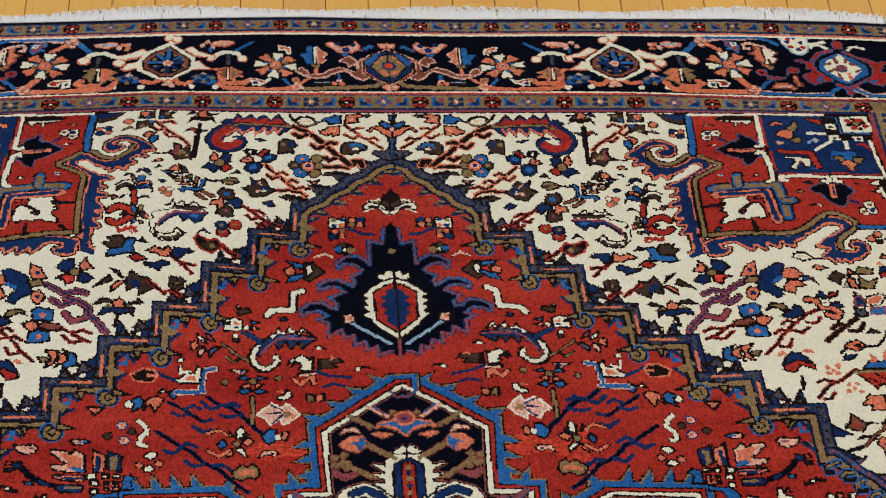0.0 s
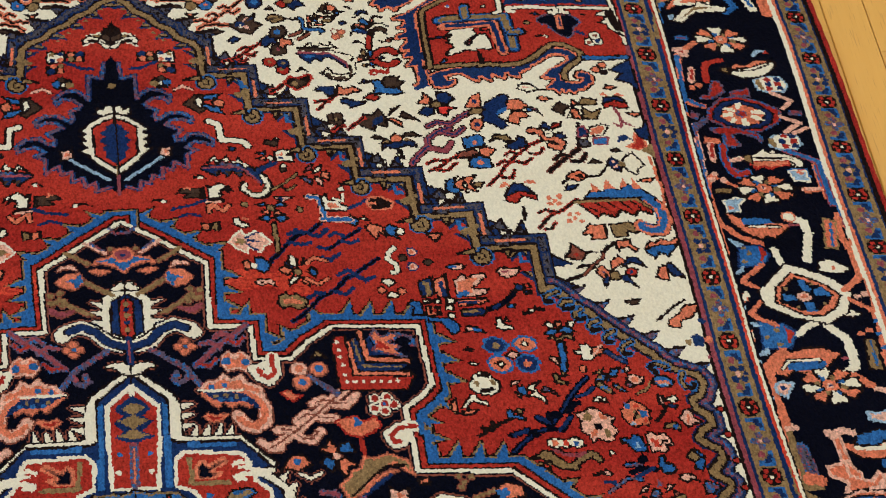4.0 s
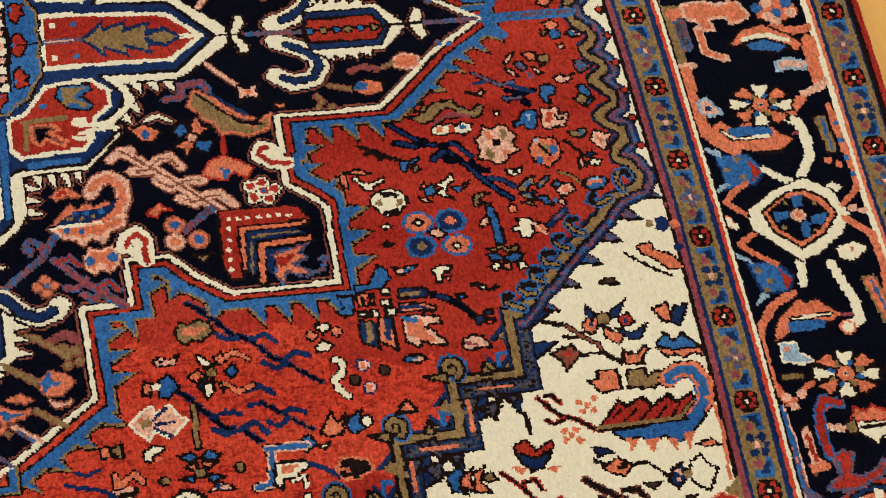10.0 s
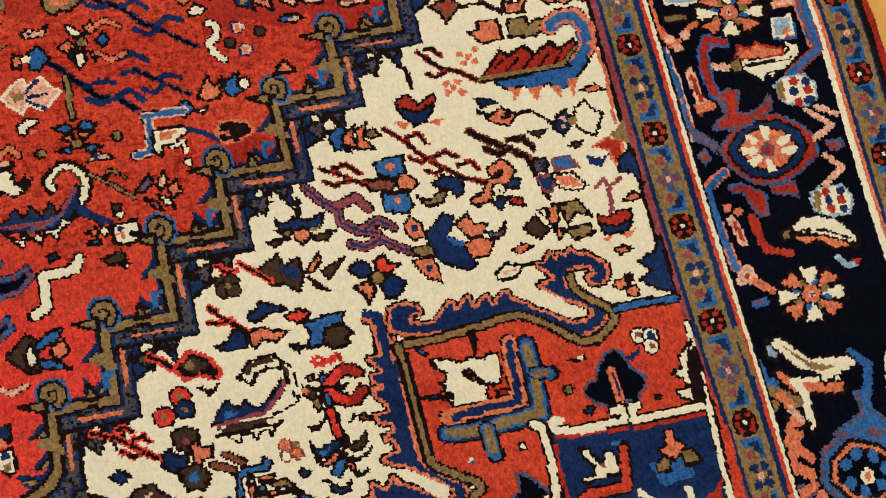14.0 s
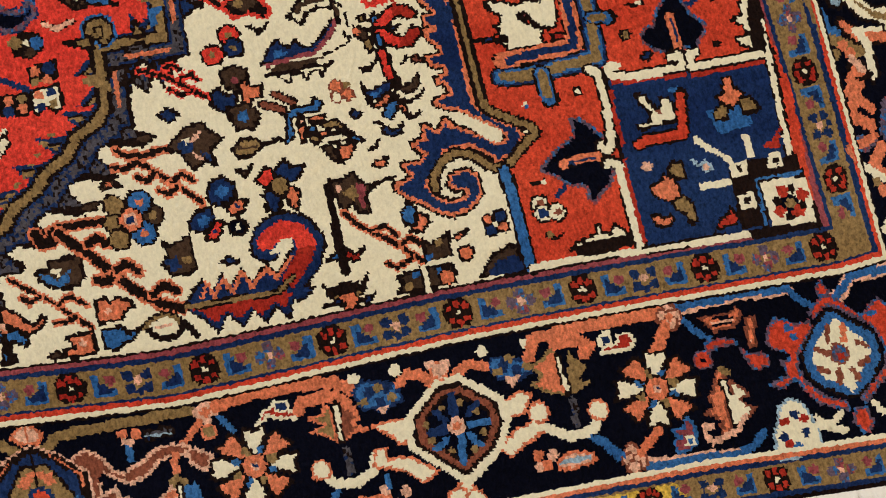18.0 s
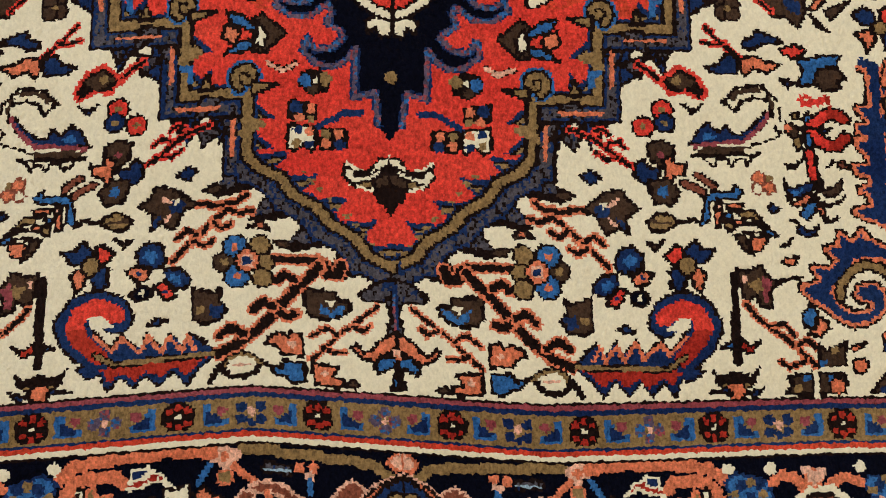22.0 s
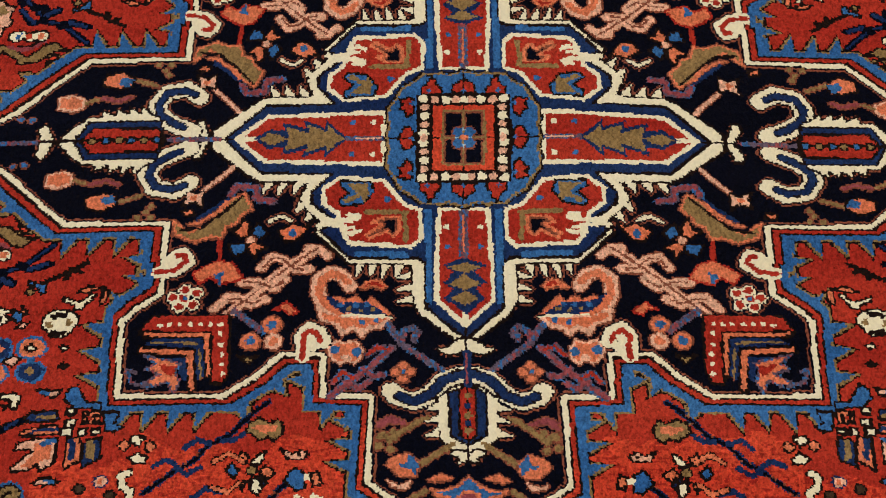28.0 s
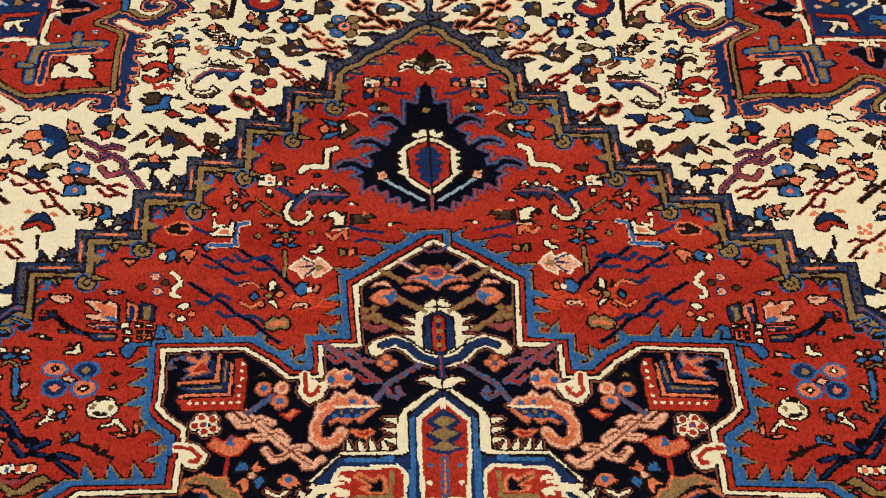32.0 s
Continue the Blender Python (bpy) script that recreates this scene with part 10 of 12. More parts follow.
for p in each("ivory_vine", BORDER, sym="4", label="ivory branch reaching from the hexagon"):
    p.line("20.6,105.3 21.5,106.3 23.2,106.6 24.4,106 24.8,105", "i", 0.75)
    p.poly("25.1,102.7 26,102.6 27.7,102.6 27.7,104.3 26.9,104.5 26.2,103.6", "i", "s", 0.20)
    p.poly("24.5,105.7 24.9,104.5 25.7,104.5 25.6,105.4 27.4,105.6 29.2,107.2 28,107.8 26.7,106.5 25.5,106", "i", "s", 0.20)
    p.dot(20.6, 105.0, 0.62, "i", "s", 0.2)
    p.poly("35.2,103.1 36.6,102.6 37.6,102.8 36.6,104.3 35.3,104.3", "i", "s", 0.20)
    p.poly("34.1,106.5 35.9,105.3 38,104.9 37.9,105.9 36.1,106.7 35,107.4", "i", "s", 0.20)
    p.line("37.4,105.3 38.5,105.9 39.8,106.8 41.6,106.5 42.6,105.3", "i", 0.80)
    p.dot(42.4, 105.1, 0.68, "i", "s", 0.2)
    p.dot(37.8, 104.4, 0.68, "i", "s", 0.2)
    p.dot(30.9, 109.2, 0.62, "i", "s", 0.2)
    p.dot(31.5, 110.0, 0.62, "i", "s", 0.2)
    p.dot(30.3, 109.5, 0.62, "i", "s", 0.2)
for p in each("border_hexagon", BORDER, sym="4", label="ivory-framed rust hexagon with a blue star flower"):
    p.line("27.9,102.8 30.8,100.6 32.3,100.6 35.1,102.8 35.2,104.5 34.2,106.4 32.6,107.7 31.4,108.4 30.6,107.7 27.8,105 27.7,103.7 27.9,102.8", "i", 0.75)
    p.poly("28.3,102.9 30.7,101 32.3,101 34.6,102.9 34.8,104.6 33.8,106.3 31.3,107.9 28.2,104.9", "u", "k", 0.30)
    p.poly("29.2,103 30.8,101.7 32.1,101.8 33.9,103.3 34,104.5 33.2,105.8 31.2,107 29.1,104.6", "n", "k", 0.20)
    p.line("31.5,101.9 31.4,103.3", "d", 0.70)
    p.line("31.5,105 31.3,106.9", "b", 0.62)
    p.line("29.3,104.2 30.6,104.2", "d", 0.65)
    p.line("32.5,104.3 33.8,104.3", "b", 0.62)
    p.line("29.5,105.5 30.4,105", "b", 0.55)
    p.line("32.2,105.1 32.8,105.9", "b", 0.55)
    p.line("30,102.7 30.6,103.5", "d", 0.55)
    p.line("32.5,103.4 33.3,102.8", "d", 0.55)
    p.dot(30.5, 102.5, 0.28, "t")
    p.dot(29.1, 103.5, 0.28, "t")
    p.dot(33.1, 103.4, 0.28, "t")
    p.dot(33.3, 105.0, 0.28, "t")
    p.dot(32.3, 106.2, 0.28, "t")
    p.dot(30.5, 105.9, 0.28, "t")
    p.dot(29.3, 104.8, 0.28, "t")
    p.dot(32.0, 102.4, 0.28, "t")
    p.dot(31.4, 104.1, 0.68, "p")
    p.dot(31.4, 104.1, 0.34, "s")
    p.dot(31.0, 99.6, 0.55, "p", "s", 0.2)
    p.dot(30.5, 99.0, 0.38, "p")
    p.dot(31.6, 99.2, 0.38, "p")
for p in each("ladder_bud", BORDER, sym="4", label="peach ladder bud on a blue stem"):
    p.poly("21.8,108.6 23,107.8 25.2,108.1 25.2,108.7 23.7,109.1 22.3,109.1", "p", "s", 0.20)
    p.dot(25.8, 108.9, 0.42, "p")
    p.dot(26.5, 108.1, 0.42, "p")
    p.dot(25.0, 107.6, 0.42, "p")
    p.line("25.3,106.7 25.3,107.4", "b", 0.42)
    p.line("21.5,106.9 20.4,107.8 19.2,108.7", "b", 0.50)
    p.poly("38.3,108.5 39.6,107.9 41.1,108.3 41.4,108.9 39.4,109.2 38.4,109.1", "p", "s", 0.20)
    p.dot(38.1, 107.9, 0.45, "p")
    p.dot(37.0, 108.6, 0.45, "p")
    p.dot(37.0, 107.7, 0.45, "s")
    p.dot(37.5, 108.6, 0.45, "s")
    p.line("38.6,108.6 40.8,108.6", "l", 0.24)
    p.line("41.4,107.1 42.3,108 43,109.1", "b", 0.45)
for p in each("feather_leaf", BORDER, sym="4", label="peach and olive feather leaf"):
    p.line("40.2,99.4 42.1,99.3 42.9,100 42.3,100.6", "s", 0.90)
    p.poly("39.8,99.7 40.4,100.3 40.3,103.4 38.9,103 37.9,102.2 38.8,101.6 37.9,100.8 39,100.5", "s", "t", 0.20)
    p.poly("41.1,99.9 41.6,100.9 42.3,101.5 41.5,102.5 42.3,102.8 41.2,103.4 40.4,103.5", "t")
    p.line("40.2,100.3 40.4,103.3", "k", 0.60)
    p.line("40.2,100.5 40.4,103.2", "i", 0.26)
    p.line("40.6,104 40.5,105.8", "g", 0.55)
for p in each("orange_vine", BORDER, sym="4", label="orange line along the border's inner edge"):
    p.line("38,100 38.7,98.7 41.4,98.4 44.5,98.4 48.8,98.4", "s", 0.95)
for p in each("corner_bud", BORDER, sym="4", label="pale four-petalled bud"):
    p.line("49.3,99.6 48.2,101.5", "s", 0.55)
    p.dot(49.0, 98.6, 0.45, "p")
    p.dot(49.9, 98.4, 0.45, "p")
    p.dot(50.3, 99.2, 0.45, "p")
    p.dot(49.5, 99.6, 0.45, "p")
    p.dot(49.7, 99.0, 0.32, "s")
for p in each("white_beast", BORDER, sym="4", label="small white-rimmed red beast"):
    p.poly("43.7,100.8 45.9,100.8 46.5,100.2 46.1,99.5 45.3,99.6 45,100.3 43.9,100.3", "r", "i", 0.25)
    p.poly("43.8,99.4 44.6,99.2 44.6,100.2 43.8,100.3", "d", "i", 0.25)
for p in each("blue_line", BORDER, sym="4", label="mid blue line with peach edges"):
    p.line("69.3,47.1 69.5,49.9 69.5,53.1 69.5,55.9", "p", 0.85)
    p.line("69.2,46.8 69.5,49.9 69.5,53.1 69.6,56", "b", 0.50)
    p.line("69.7,56.1 70.6,56.7 71.2,57.6", "v", 0.40)
    p.line("83,42.8 82.8,45.6 82.7,48 83,49.5", "s", 0.90)
    p.line("83,42.8 82.8,45.6 82.7,48 83.1,49.6 81.6,50.7 79.9,51.8", "b", 0.55)
for p in each("orange_vine", BORDER, sym="4", label="orange vine along the border's inner edge"):
    p.line("69,40.3 69,42.7 69.3,44.9 70,46.2", "o", 0.90)
for p in each("red_stem", BORDER, sym="4", label="red stem with a violet rim"):
    p.line("74.1,47.1 72.8,47.8 72.7,49.6 72.6,51.3 73,52.3", "v", 0.90)
    p.line("74.1,47.1 72.8,47.8 72.7,49.6 72.6,51.3 73,52.3", "o", 0.55)
    p.poly("72.7,52.4 73.6,52 74.6,52 74.6,53 73.9,53.7 73,53.9 72.9,53.1", "o", "v", 0.24)
for p in each("striped_pill", BORDER, sym="4", label="peach pill with a red stripe"):
    p.poly("80.3,43.8 81,43.5 82.4,43.9 82.4,44.5 80.8,44.7 80.2,44.5", "p", "k", 0.24)
    p.line("80.8,44.1 82.1,44.2", "o", 0.25)
    p.poly("70.6,49.2 71.3,48.9 71.6,50.2 71.5,52.2 70.9,52.4 70.7,51.4", "p", "k", 0.24)
    p.line("71.1,49.6 71.2,51.8", "o", 0.25)
    p.poly("70.5,52.9 71.5,52.3 72.2,52.8 71.4,53.3 70.8,53.9", "s", "u", 0.22)
for p in each("snow_square", BORDER, sym="4", label="white stepped square with a red heart"):
    p.poly("79.9,46 80.8,46.1 81.5,45.8 81.8,46.4 81.6,47.8 80.3,48 79.6,47.6", "i", "b", 0.24)
    p.poly("80.8,46.9 81.4,46.9 81.3,47.7 80.6,47.7", "o")
    p.line("80.1,46.4 80.5,46.9 79.8,47.3", "b", 0.30)
for p in each("tailed_leaf", BORDER, sym="4", label="orange and ivory leaf with a curled tail"):
    p.poly("74.6,49.6 75.4,49 75.9,49.1 75.9,49.9 75.9,50.6 75.1,50.3", "t", "k", 0.24)
    p.poly("75.9,49.1 76.4,48 77,48.3 77.3,49 77.9,48.1 78.3,48.3 78.2,49 79.3,49.4 79.9,49.4 79.7,50 77.6,49.8 76.1,49.7", "o", "k", 0.20)
    p.line("76.1,49.9 77.8,50 79.4,49.9 80.2,49.7", "i", 0.28)
    p.poly("76,50.3 77.7,50.3 79.5,50.4 80.5,49.7 80,49.2 80.1,48.6 80.7,48.4 81.3,48.8 81.3,49.7 80.2,50.8 78.9,51 78.4,51.7 78.1,51.1 77,51.1 76.5,50.7", "i", "k", 0.20)
    p.line("73.4,49.6 74.4,49.9", "i", 0.40)
for p in each("blue_line", BORDER, sym="4", label="mid blue line with peach edges"):
    p.line("50.8,98.3 52.8,98.2 55.2,98 57.5,98.1 59.3,98.2", "p", 1.10)
    p.line("50.5,98.3 52.8,98.2 55.2,98 57.5,98.1 59.4,98.2", "b", 0.65)
    p.line("59.5,98.4 60.2,99.3 60.9,99.8", "b", 0.55)
    p.line("62.5,99.9 63.5,99.3 64.8,98.2 67.1,98.3 69.4,98.5 71.7,98.7", "p", 1.10)
    p.line("62.5,99.9 63.7,99 65,98.1 67.1,98.3 69.4,98.5 71.7,98.7", "b", 0.65)
    p.line("45.5,109.9 47.9,110.3 50.2,110.3 52.3,110.4", "p", 1.00)
    p.line("45.2,110.1 47.9,110.3 50.2,110.3 52.3,110.4 53.6,109.9 54.5,109", "b", 0.65)
for p in each("red_beast", BORDER, sym="4", label="red beast-like bracket with a violet rim"):
    p.poly("57.1,101 57.8,100.4 58.6,100.6 59.2,101.2 60.4,101 60.5,101.7 59.3,102.8 58.8,103.3 58.5,104.5 58.7,105.5 59.4,106.4 59.9,107 61.5,107.7 61.6,108.3 60.3,107.8 59.4,107.4 58.5,106.1 58.1,105.3 57.5,105.5 56.9,105.9 56.1,105.5 56.8,105.2 57.5,105 57.5,104.3 57.4,103.8 58.1,103.7 57.9,103.1 57.1,102.7 56.7,102.3 56.7,101.9", "o", "v", 0.24)
    p.poly("54.5,102.3 55,102.8 56.1,102.9 56.4,103.3 56.4,103.8 55.5,104.1 54.9,103.7 54.8,103.2", "o", "v", 0.24)
    p.dot(58.6, 101.3, 0.35, "b")
    p.dot(58.9, 102.0, 0.35, "b")
    p.line("56.7,103 58,103.4", "n", 0.30)
    p.poly("51.8,101.4 52.8,101.2 54.2,101.5 54.3,101.9 52.8,101.9 51.8,102", "o", "v", 0.24)
    p.dot(51.4, 102.7, 0.62, "o", "v", 0.2)
    p.dot(51.4, 102.7, 0.22, "n")
    p.poly("64.8,101.4 65.9,100.7 66.8,100.4 67.5,101.1 68.5,101.7 69.2,102.5 70.2,102.9 69.7,103.8 68.5,103.2 67.7,103.4 67,103.4 67.5,104.2 67.7,105 68.8,105.2 68.9,105.6 67.8,105.9 66.9,105.4 66.2,105.9 65.4,106.4 64.5,106.6 63.8,107.2 63,107.9 62.7,107.6 63.5,106.8 64.7,106.1 65.7,105.4 66.1,104.1 65.9,102.9 65.4,102.2 63.7,100.9 62.3,99.9 60.8,100.8 60.6,100.3 61.9,99.4 62.4,99.3 63.1,99.8 64.2,100.9", "o", "v", 0.24)
    p.line("65.4,101.3 66.3,101.3", "b", 0.35)
    p.poly("61.8,98.4 62.2,98 62.3,98.4 62.7,98.8 62.3,99.2 61.7,99.3", "o", "v", 0.24)
    p.poly("62,108.3 62.9,108.3 62.8,109 63.1,109.5 62.3,110.2 62,110 61.6,109.3", "o", "v", 0.24)
for p in each("border_hexagon", BORDER, sym="4", label="blue-ringed lozenge with an ivory sun"):
    p.poly("61.9,100.5 62.4,100.4 63.9,101.7 65.5,102.8 65.6,104.6 64.4,106 62.6,107.3 61.7,107.3 60.1,106.3 59.2,105.5 59,103.6 59.8,102.5 61,101.2", "b", "k", 0.24)
    p.poly("62.1,101.3 62.5,101.2 63.5,102.3 64.4,103.2 64.6,104.1 63.7,105 62.9,106 62.2,107.1 61.5,106.2 60.3,105.7 60,104.8 59.7,104.1 60.3,102.9 61.2,102.1", "i")
    p.line("61.7,101.6 61.4,102.8", "u", 0.40)
    p.line("62.9,101.8 62.7,102.9", "s", 0.50)
    p.line("60.4,103.3 61,103.7", "u", 0.50)
    p.line("63.7,103.2 64.4,103.7", "u", 0.40)
    p.line("63.4,104.9 64.1,104.7", "u", 0.50)
    p.line("62.7,105.3 62.9,106", "u", 0.50)
    p.line("61.6,105.2 61.4,106", "u", 0.55)
    p.line("60.2,104.8 60.7,105.1", "u", 0.50)
    p.dot(62.0, 103.9, 0.85, "u")
    p.dot(62.0, 103.9, 0.62, "v")
    p.dot(62.1, 104.1, 0.35, "r")
for p in each("tailed_leaf", BORDER, sym="4", label="peach and ivory leaf with a curled tail"):
    p.poly("51.1,105.6 51.7,105.1 52,104 52.5,103.7 52.7,104.4 52.4,105.4 52.3,106.5 52.3,107.9 51.9,108.9 51.5,108.7 51.6,107.7 51.2,107.2 50.6,106.9 51.3,106.4", "s", "u", 0.22)
    p.poly("53,104.7 53.5,105 54.1,105.9 53.4,106.2 53.8,106.7 54.4,107 53.8,107.5 53.2,108.1 52.7,108.4 52.7,107.5 52.8,106.2", "i", "u", 0.22)
    p.line("52.4,104.6 52.6,105.9 52.5,107.5 52.7,108.2", "k", 0.55)
    p.line("52.5,104.7 52.7,105.9 52.7,107.3 52.7,108", "i", 0.25)
    p.line("52.8,108.5 51.7,108.9 50.6,109.2 50.2,108.6 50.3,107.9 50.8,107.9", "p", 0.50)
    p.line("52.9,108.3 53.5,107.5", "p", 0.40)
    p.line("52.6,103.7 53,104", "t", 0.50)
for p in each("rose_square", BORDER, sym="4", label="rose and blue stepped square with an ivory heart"):
    p.poly("47.7,107.7 48.5,107.7 49.1,107 49.5,107.8 49.4,109.1 48.4,109.5 47.6,109.5 47.6,108.6 48.2,108.4", "m", "b", 0.25)
    p.poly("48.6,108.3 49.3,108.5 49.2,109.2 48.4,109.1", "i")
    p.dot(48.9, 108.8, 0.25, "b")
for p in each("peach_leaf", BORDER, sym="4", label="peach striped leaf"):
    p.poly("51.9,99.4 52.5,99.3 54.4,99.4 54.9,99 55.3,99.4 54.9,100 54.5,100.4 52.8,100.6 52.5,100.1", "s", "u", 0.22)
    p.line("53.1,99.6 54.5,99.7", "n", 0.25)
    p.line("52.9,100.1 54.3,100.1", "n", 0.25)
    p.line("52.9,99.9 54.5,99.9", "p", 0.30)
    p.poly("55.5,99.9 56.1,99.9 56.1,100.7 55.8,100.9 55.8,102.2 55.3,102.2 55.3,101.2", "s", "u", 0.22)
    p.poly("55.6,100.8 55.6,102 55.4,102", "p")
    p.line("50.7,99.4 51.3,100.3 52.3,101.1", "b", 0.50)
for p in each("ivory_knot", BORDER, sym="4", label="ivory four-petalled knot on the vine"):
    p.dot(49.6, 98.4, 0.45, "p", "u", 0.2)
    p.dot(49.1, 98.8, 0.45, "p", "u", 0.2)
    p.dot(50.0, 98.9, 0.45, "p", "u", 0.2)
    p.dot(49.6, 99.4, 0.45, "p", "u", 0.2)
    p.dot(49.6, 98.9, 0.30, "s")
    p.line("49.1,99.5 48.5,100.3 47.8,101.4", "s", 0.80)
    p.dot(44.2, 108.7, 0.45, "p", "u", 0.2)
    p.dot(43.8, 109.4, 0.45, "p", "u", 0.2)
    p.dot(44.7, 109.6, 0.45, "p", "u", 0.2)
    p.dot(44.1, 110.0, 0.45, "p", "u", 0.2)
    p.line("46.7,107.5 45.9,108.1 44.9,108.9", "s", 0.75)
    p.line("42,107.2 42.7,108.1 43.4,108.8", "b", 0.55)
    p.line("58.9,108.5 59.4,109 60.1,109 60.8,108.4", "i", 0.50)
    p.line("63.6,108.1 63.9,108.8 64.9,108.9 65.7,108.5", "i", 0.50)
for p in each("orange_vine", BORDER, sym="4", label="coral line along the border's inner edge"):
    p.line("69.4,10.8 69.3,14.7 70.2,16.8 72.3,18.3", "s", 0.82)
    p.line("68.9,40.1 69.7,38.1 71.6,36 73.8,35", "s", 0.82)
    p.line("69.2,39.5 69.1,42.5 69.2,44.9 70.2,46.6", "s", 0.82)
for p in each("coral_leaf", BORDER, sym="4", label="coral leaf with an ivory spine"):
    p.poly("70.2,15.6 71.7,14.5 72.9,15.7 73.7,15.1 75.5,14.9 76.7,15.4 77.3,16.3 78.8,17.5 77.1,18.7 74.8,18.7 73,18.2 70.6,17.3", "s", "k", 0.20)
    p.poly("72.2,15.8 73.9,15.4 76.7,15.8 76.8,16.7 72.4,16.7", "b")
    p.line("71.6,15.9 72.6,17 76.3,16.8", "k", 0.55)
    p.line("71.6,15.9 72.6,16.9 76.3,16.8", "i", 0.26)
    p.line("78.8,16.9 80,16.8", "m", 0.38)
    p.poly("71.7,37.4 74,35.6 74.8,36.1 75.9,35.7 77.2,37 77.8,37.8 76.7,38.5 73.9,38.3 71.9,39.5 70.4,40.3 71,38.4", "s", "k", 0.20)
    p.poly("72.2,38.1 76.3,38.2 75.7,39.1 72.4,39.3", "b")
    p.line("72.8,37.9 76.7,37.6", "k", 0.55)
    p.line("73,37.8 76.7,37.6", "i", 0.26)
    p.line("77.7,37.8 79.4,38", "m", 0.38)
for p in each("sky_checker", BORDER, sym="4", label="sky blue chequered palmette with white horns"):
    p.poly("70,18.8 73.5,18.8 74.9,21 73.4,22.4 70.2,22.8 70.3,20.9", "b", "d", 0.25)
    p.poly("73.5,19.5 74.4,21 73.3,22", "r")
    p.dot(72.2, 19.4, 0.36, "t")
    p.dot(70.9, 20.5, 0.36, "t")
    p.dot(72.3, 21.5, 0.36, "t")
    p.poly("68.8,17.5 70.7,18.2 70.8,19.1 69.6,18.5", "l")
    p.poly("69.8,22.1 70.8,22.2 68.8,23.4", "l")
    p.poly("70.1,31.4 72.9,31.3 74.4,33.1 73.5,34.8 70.8,34.7 70.4,33", "b", "d", 0.25)
    p.poly("73.1,32.2 74.1,33.4 73.3,34.7", "r")
    p.dot(70.9, 32.2, 0.36, "t")
    p.dot(71.8, 33.5, 0.36, "t")
    p.dot(71.3, 34.4, 0.36, "t")
    p.poly("68.7,29.9 70.5,30.7 70.7,31.5 69.5,30.8", "l")
    p.poly("71.5,35 69.5,36.2 70.7,34.6", "l")
for p in each("coral_bracket", BORDER, sym="4", label="coral angled line"):
    p.line("72.5,22.2 71.1,23 69.8,24.2 71.8,26.1", "s", 0.65)
    p.line("72,27.8 69.9,29.1 70.7,29.9 73,31.6", "s", 0.65)
for p in each("ivory_vine", BORDER, sym="4", label="ivory branch reaching from the hexagon"):
    p.line("78.2,14.8 79.6,15.6 79.9,17.7 79.7,19.7 78.2,21.9", "i", 1.00)
    p.dot(78.2, 14.7, 0.60, "i", "k", 0.2)
    p.dot(78.2, 14.7, 0.20, "k")
    p.line("74.8,20.7 75.7,21.5 77.3,22.5", "i", 0.80)
    p.poly("79.7,23.3 81.2,22.8 82.2,23.6 80.9,24.3", "i", "k", 0.20)
    p.line("75.6,31.2 75.1,34", "i", 0.95)
    p.line("78.4,32.1 78.9,34.4 79.5,36.6 79.4,38.5 78,39.4", "i", 0.95)
    p.poly("79.2,30.4 81.3,29.8 82.7,30.7 80.7,32.2 79.5,31.8", "i", "k", 0.20)
    p.dot(80.8, 30.8, 0.25, "s")
    p.dot(78.0, 39.3, 0.60, "i", "s", 0.2)
    p.dot(69.2, 26.5, 0.60, "i", "s", 0.2)
    p.dot(70.0, 27.0, 0.40, "i")
    p.dot(82.3, 26.1, 0.45, "p")
    p.dot(83.2, 26.5, 0.45, "p")
for p in each("border_hexagon", BORDER, sym="4", label="ivory-framed hexagon with a blue star flower"):
    p.poly("71.8,25.2 75.3,23 78.5,22 80.9,23.8 81.9,26.7 80.6,28.9 77.7,30.9 75.8,31.6 73.9,29.7 71.5,27.5", "i", "k", 0.20)
    p.poly("73.2,25.6 76.3,23.6 78.1,23.4 79.8,24.6 80.6,26.5 78.9,28.6 76.2,30.1 73.8,27.9", "s", "k", 0.30)
    p.poly("73.9,25.7 76.2,24.3 77.8,24.2 79,25.2 79.8,26.5 78.5,28 76.4,29.3 74.5,27.7", "n", "k", 0.20)
    p.poly("76.6,24.1 77.7,24 77.6,25.4 76.7,25.5", "b")
    p.poly("76.8,27.1 77.8,27.2 77.3,29 76.6,28.9", "b")
    p.poly("74.4,25.8 76.1,25.7 75.8,26.5 74.3,26.9", "b")
    p.poly("78,26.6 79.7,26.3 78.9,27.7 77.9,27.3", "b")
    p.dot(75.9, 24.8, 0.26, "t")
    p.dot(78.7, 25.2, 0.26, "t")
    p.dot(75.0, 27.6, 0.26, "t")
    p.dot(78.0, 28.2, 0.26, "t")
    p.dot(76.8, 26.3, 0.72, "p", "k", 0.2)
    p.dot(76.8, 26.3, 0.36, "s")
for p in each("outer_vine", BORDER, sym="4", label="coral line along the border's outer edge"):
    p.line("81.2,27.2 83.2,29.2 83.4,32.5 82.8,36.3 83.3,39.7", "s", 0.80)
    p.line("83,14 83.2,18 83.6,22 83.3,24", "s", 0.70)
    p.dot(83.2, 16.2, 0.30, "b")
    p.dot(83.2, 18.2, 0.30, "b")
    p.dot(83.2, 20.3, 0.30, "b")
    p.dot(83.3, 22.3, 0.30, "b")
    p.line("83.3,24 81.4,25.6", "s", 0.60)
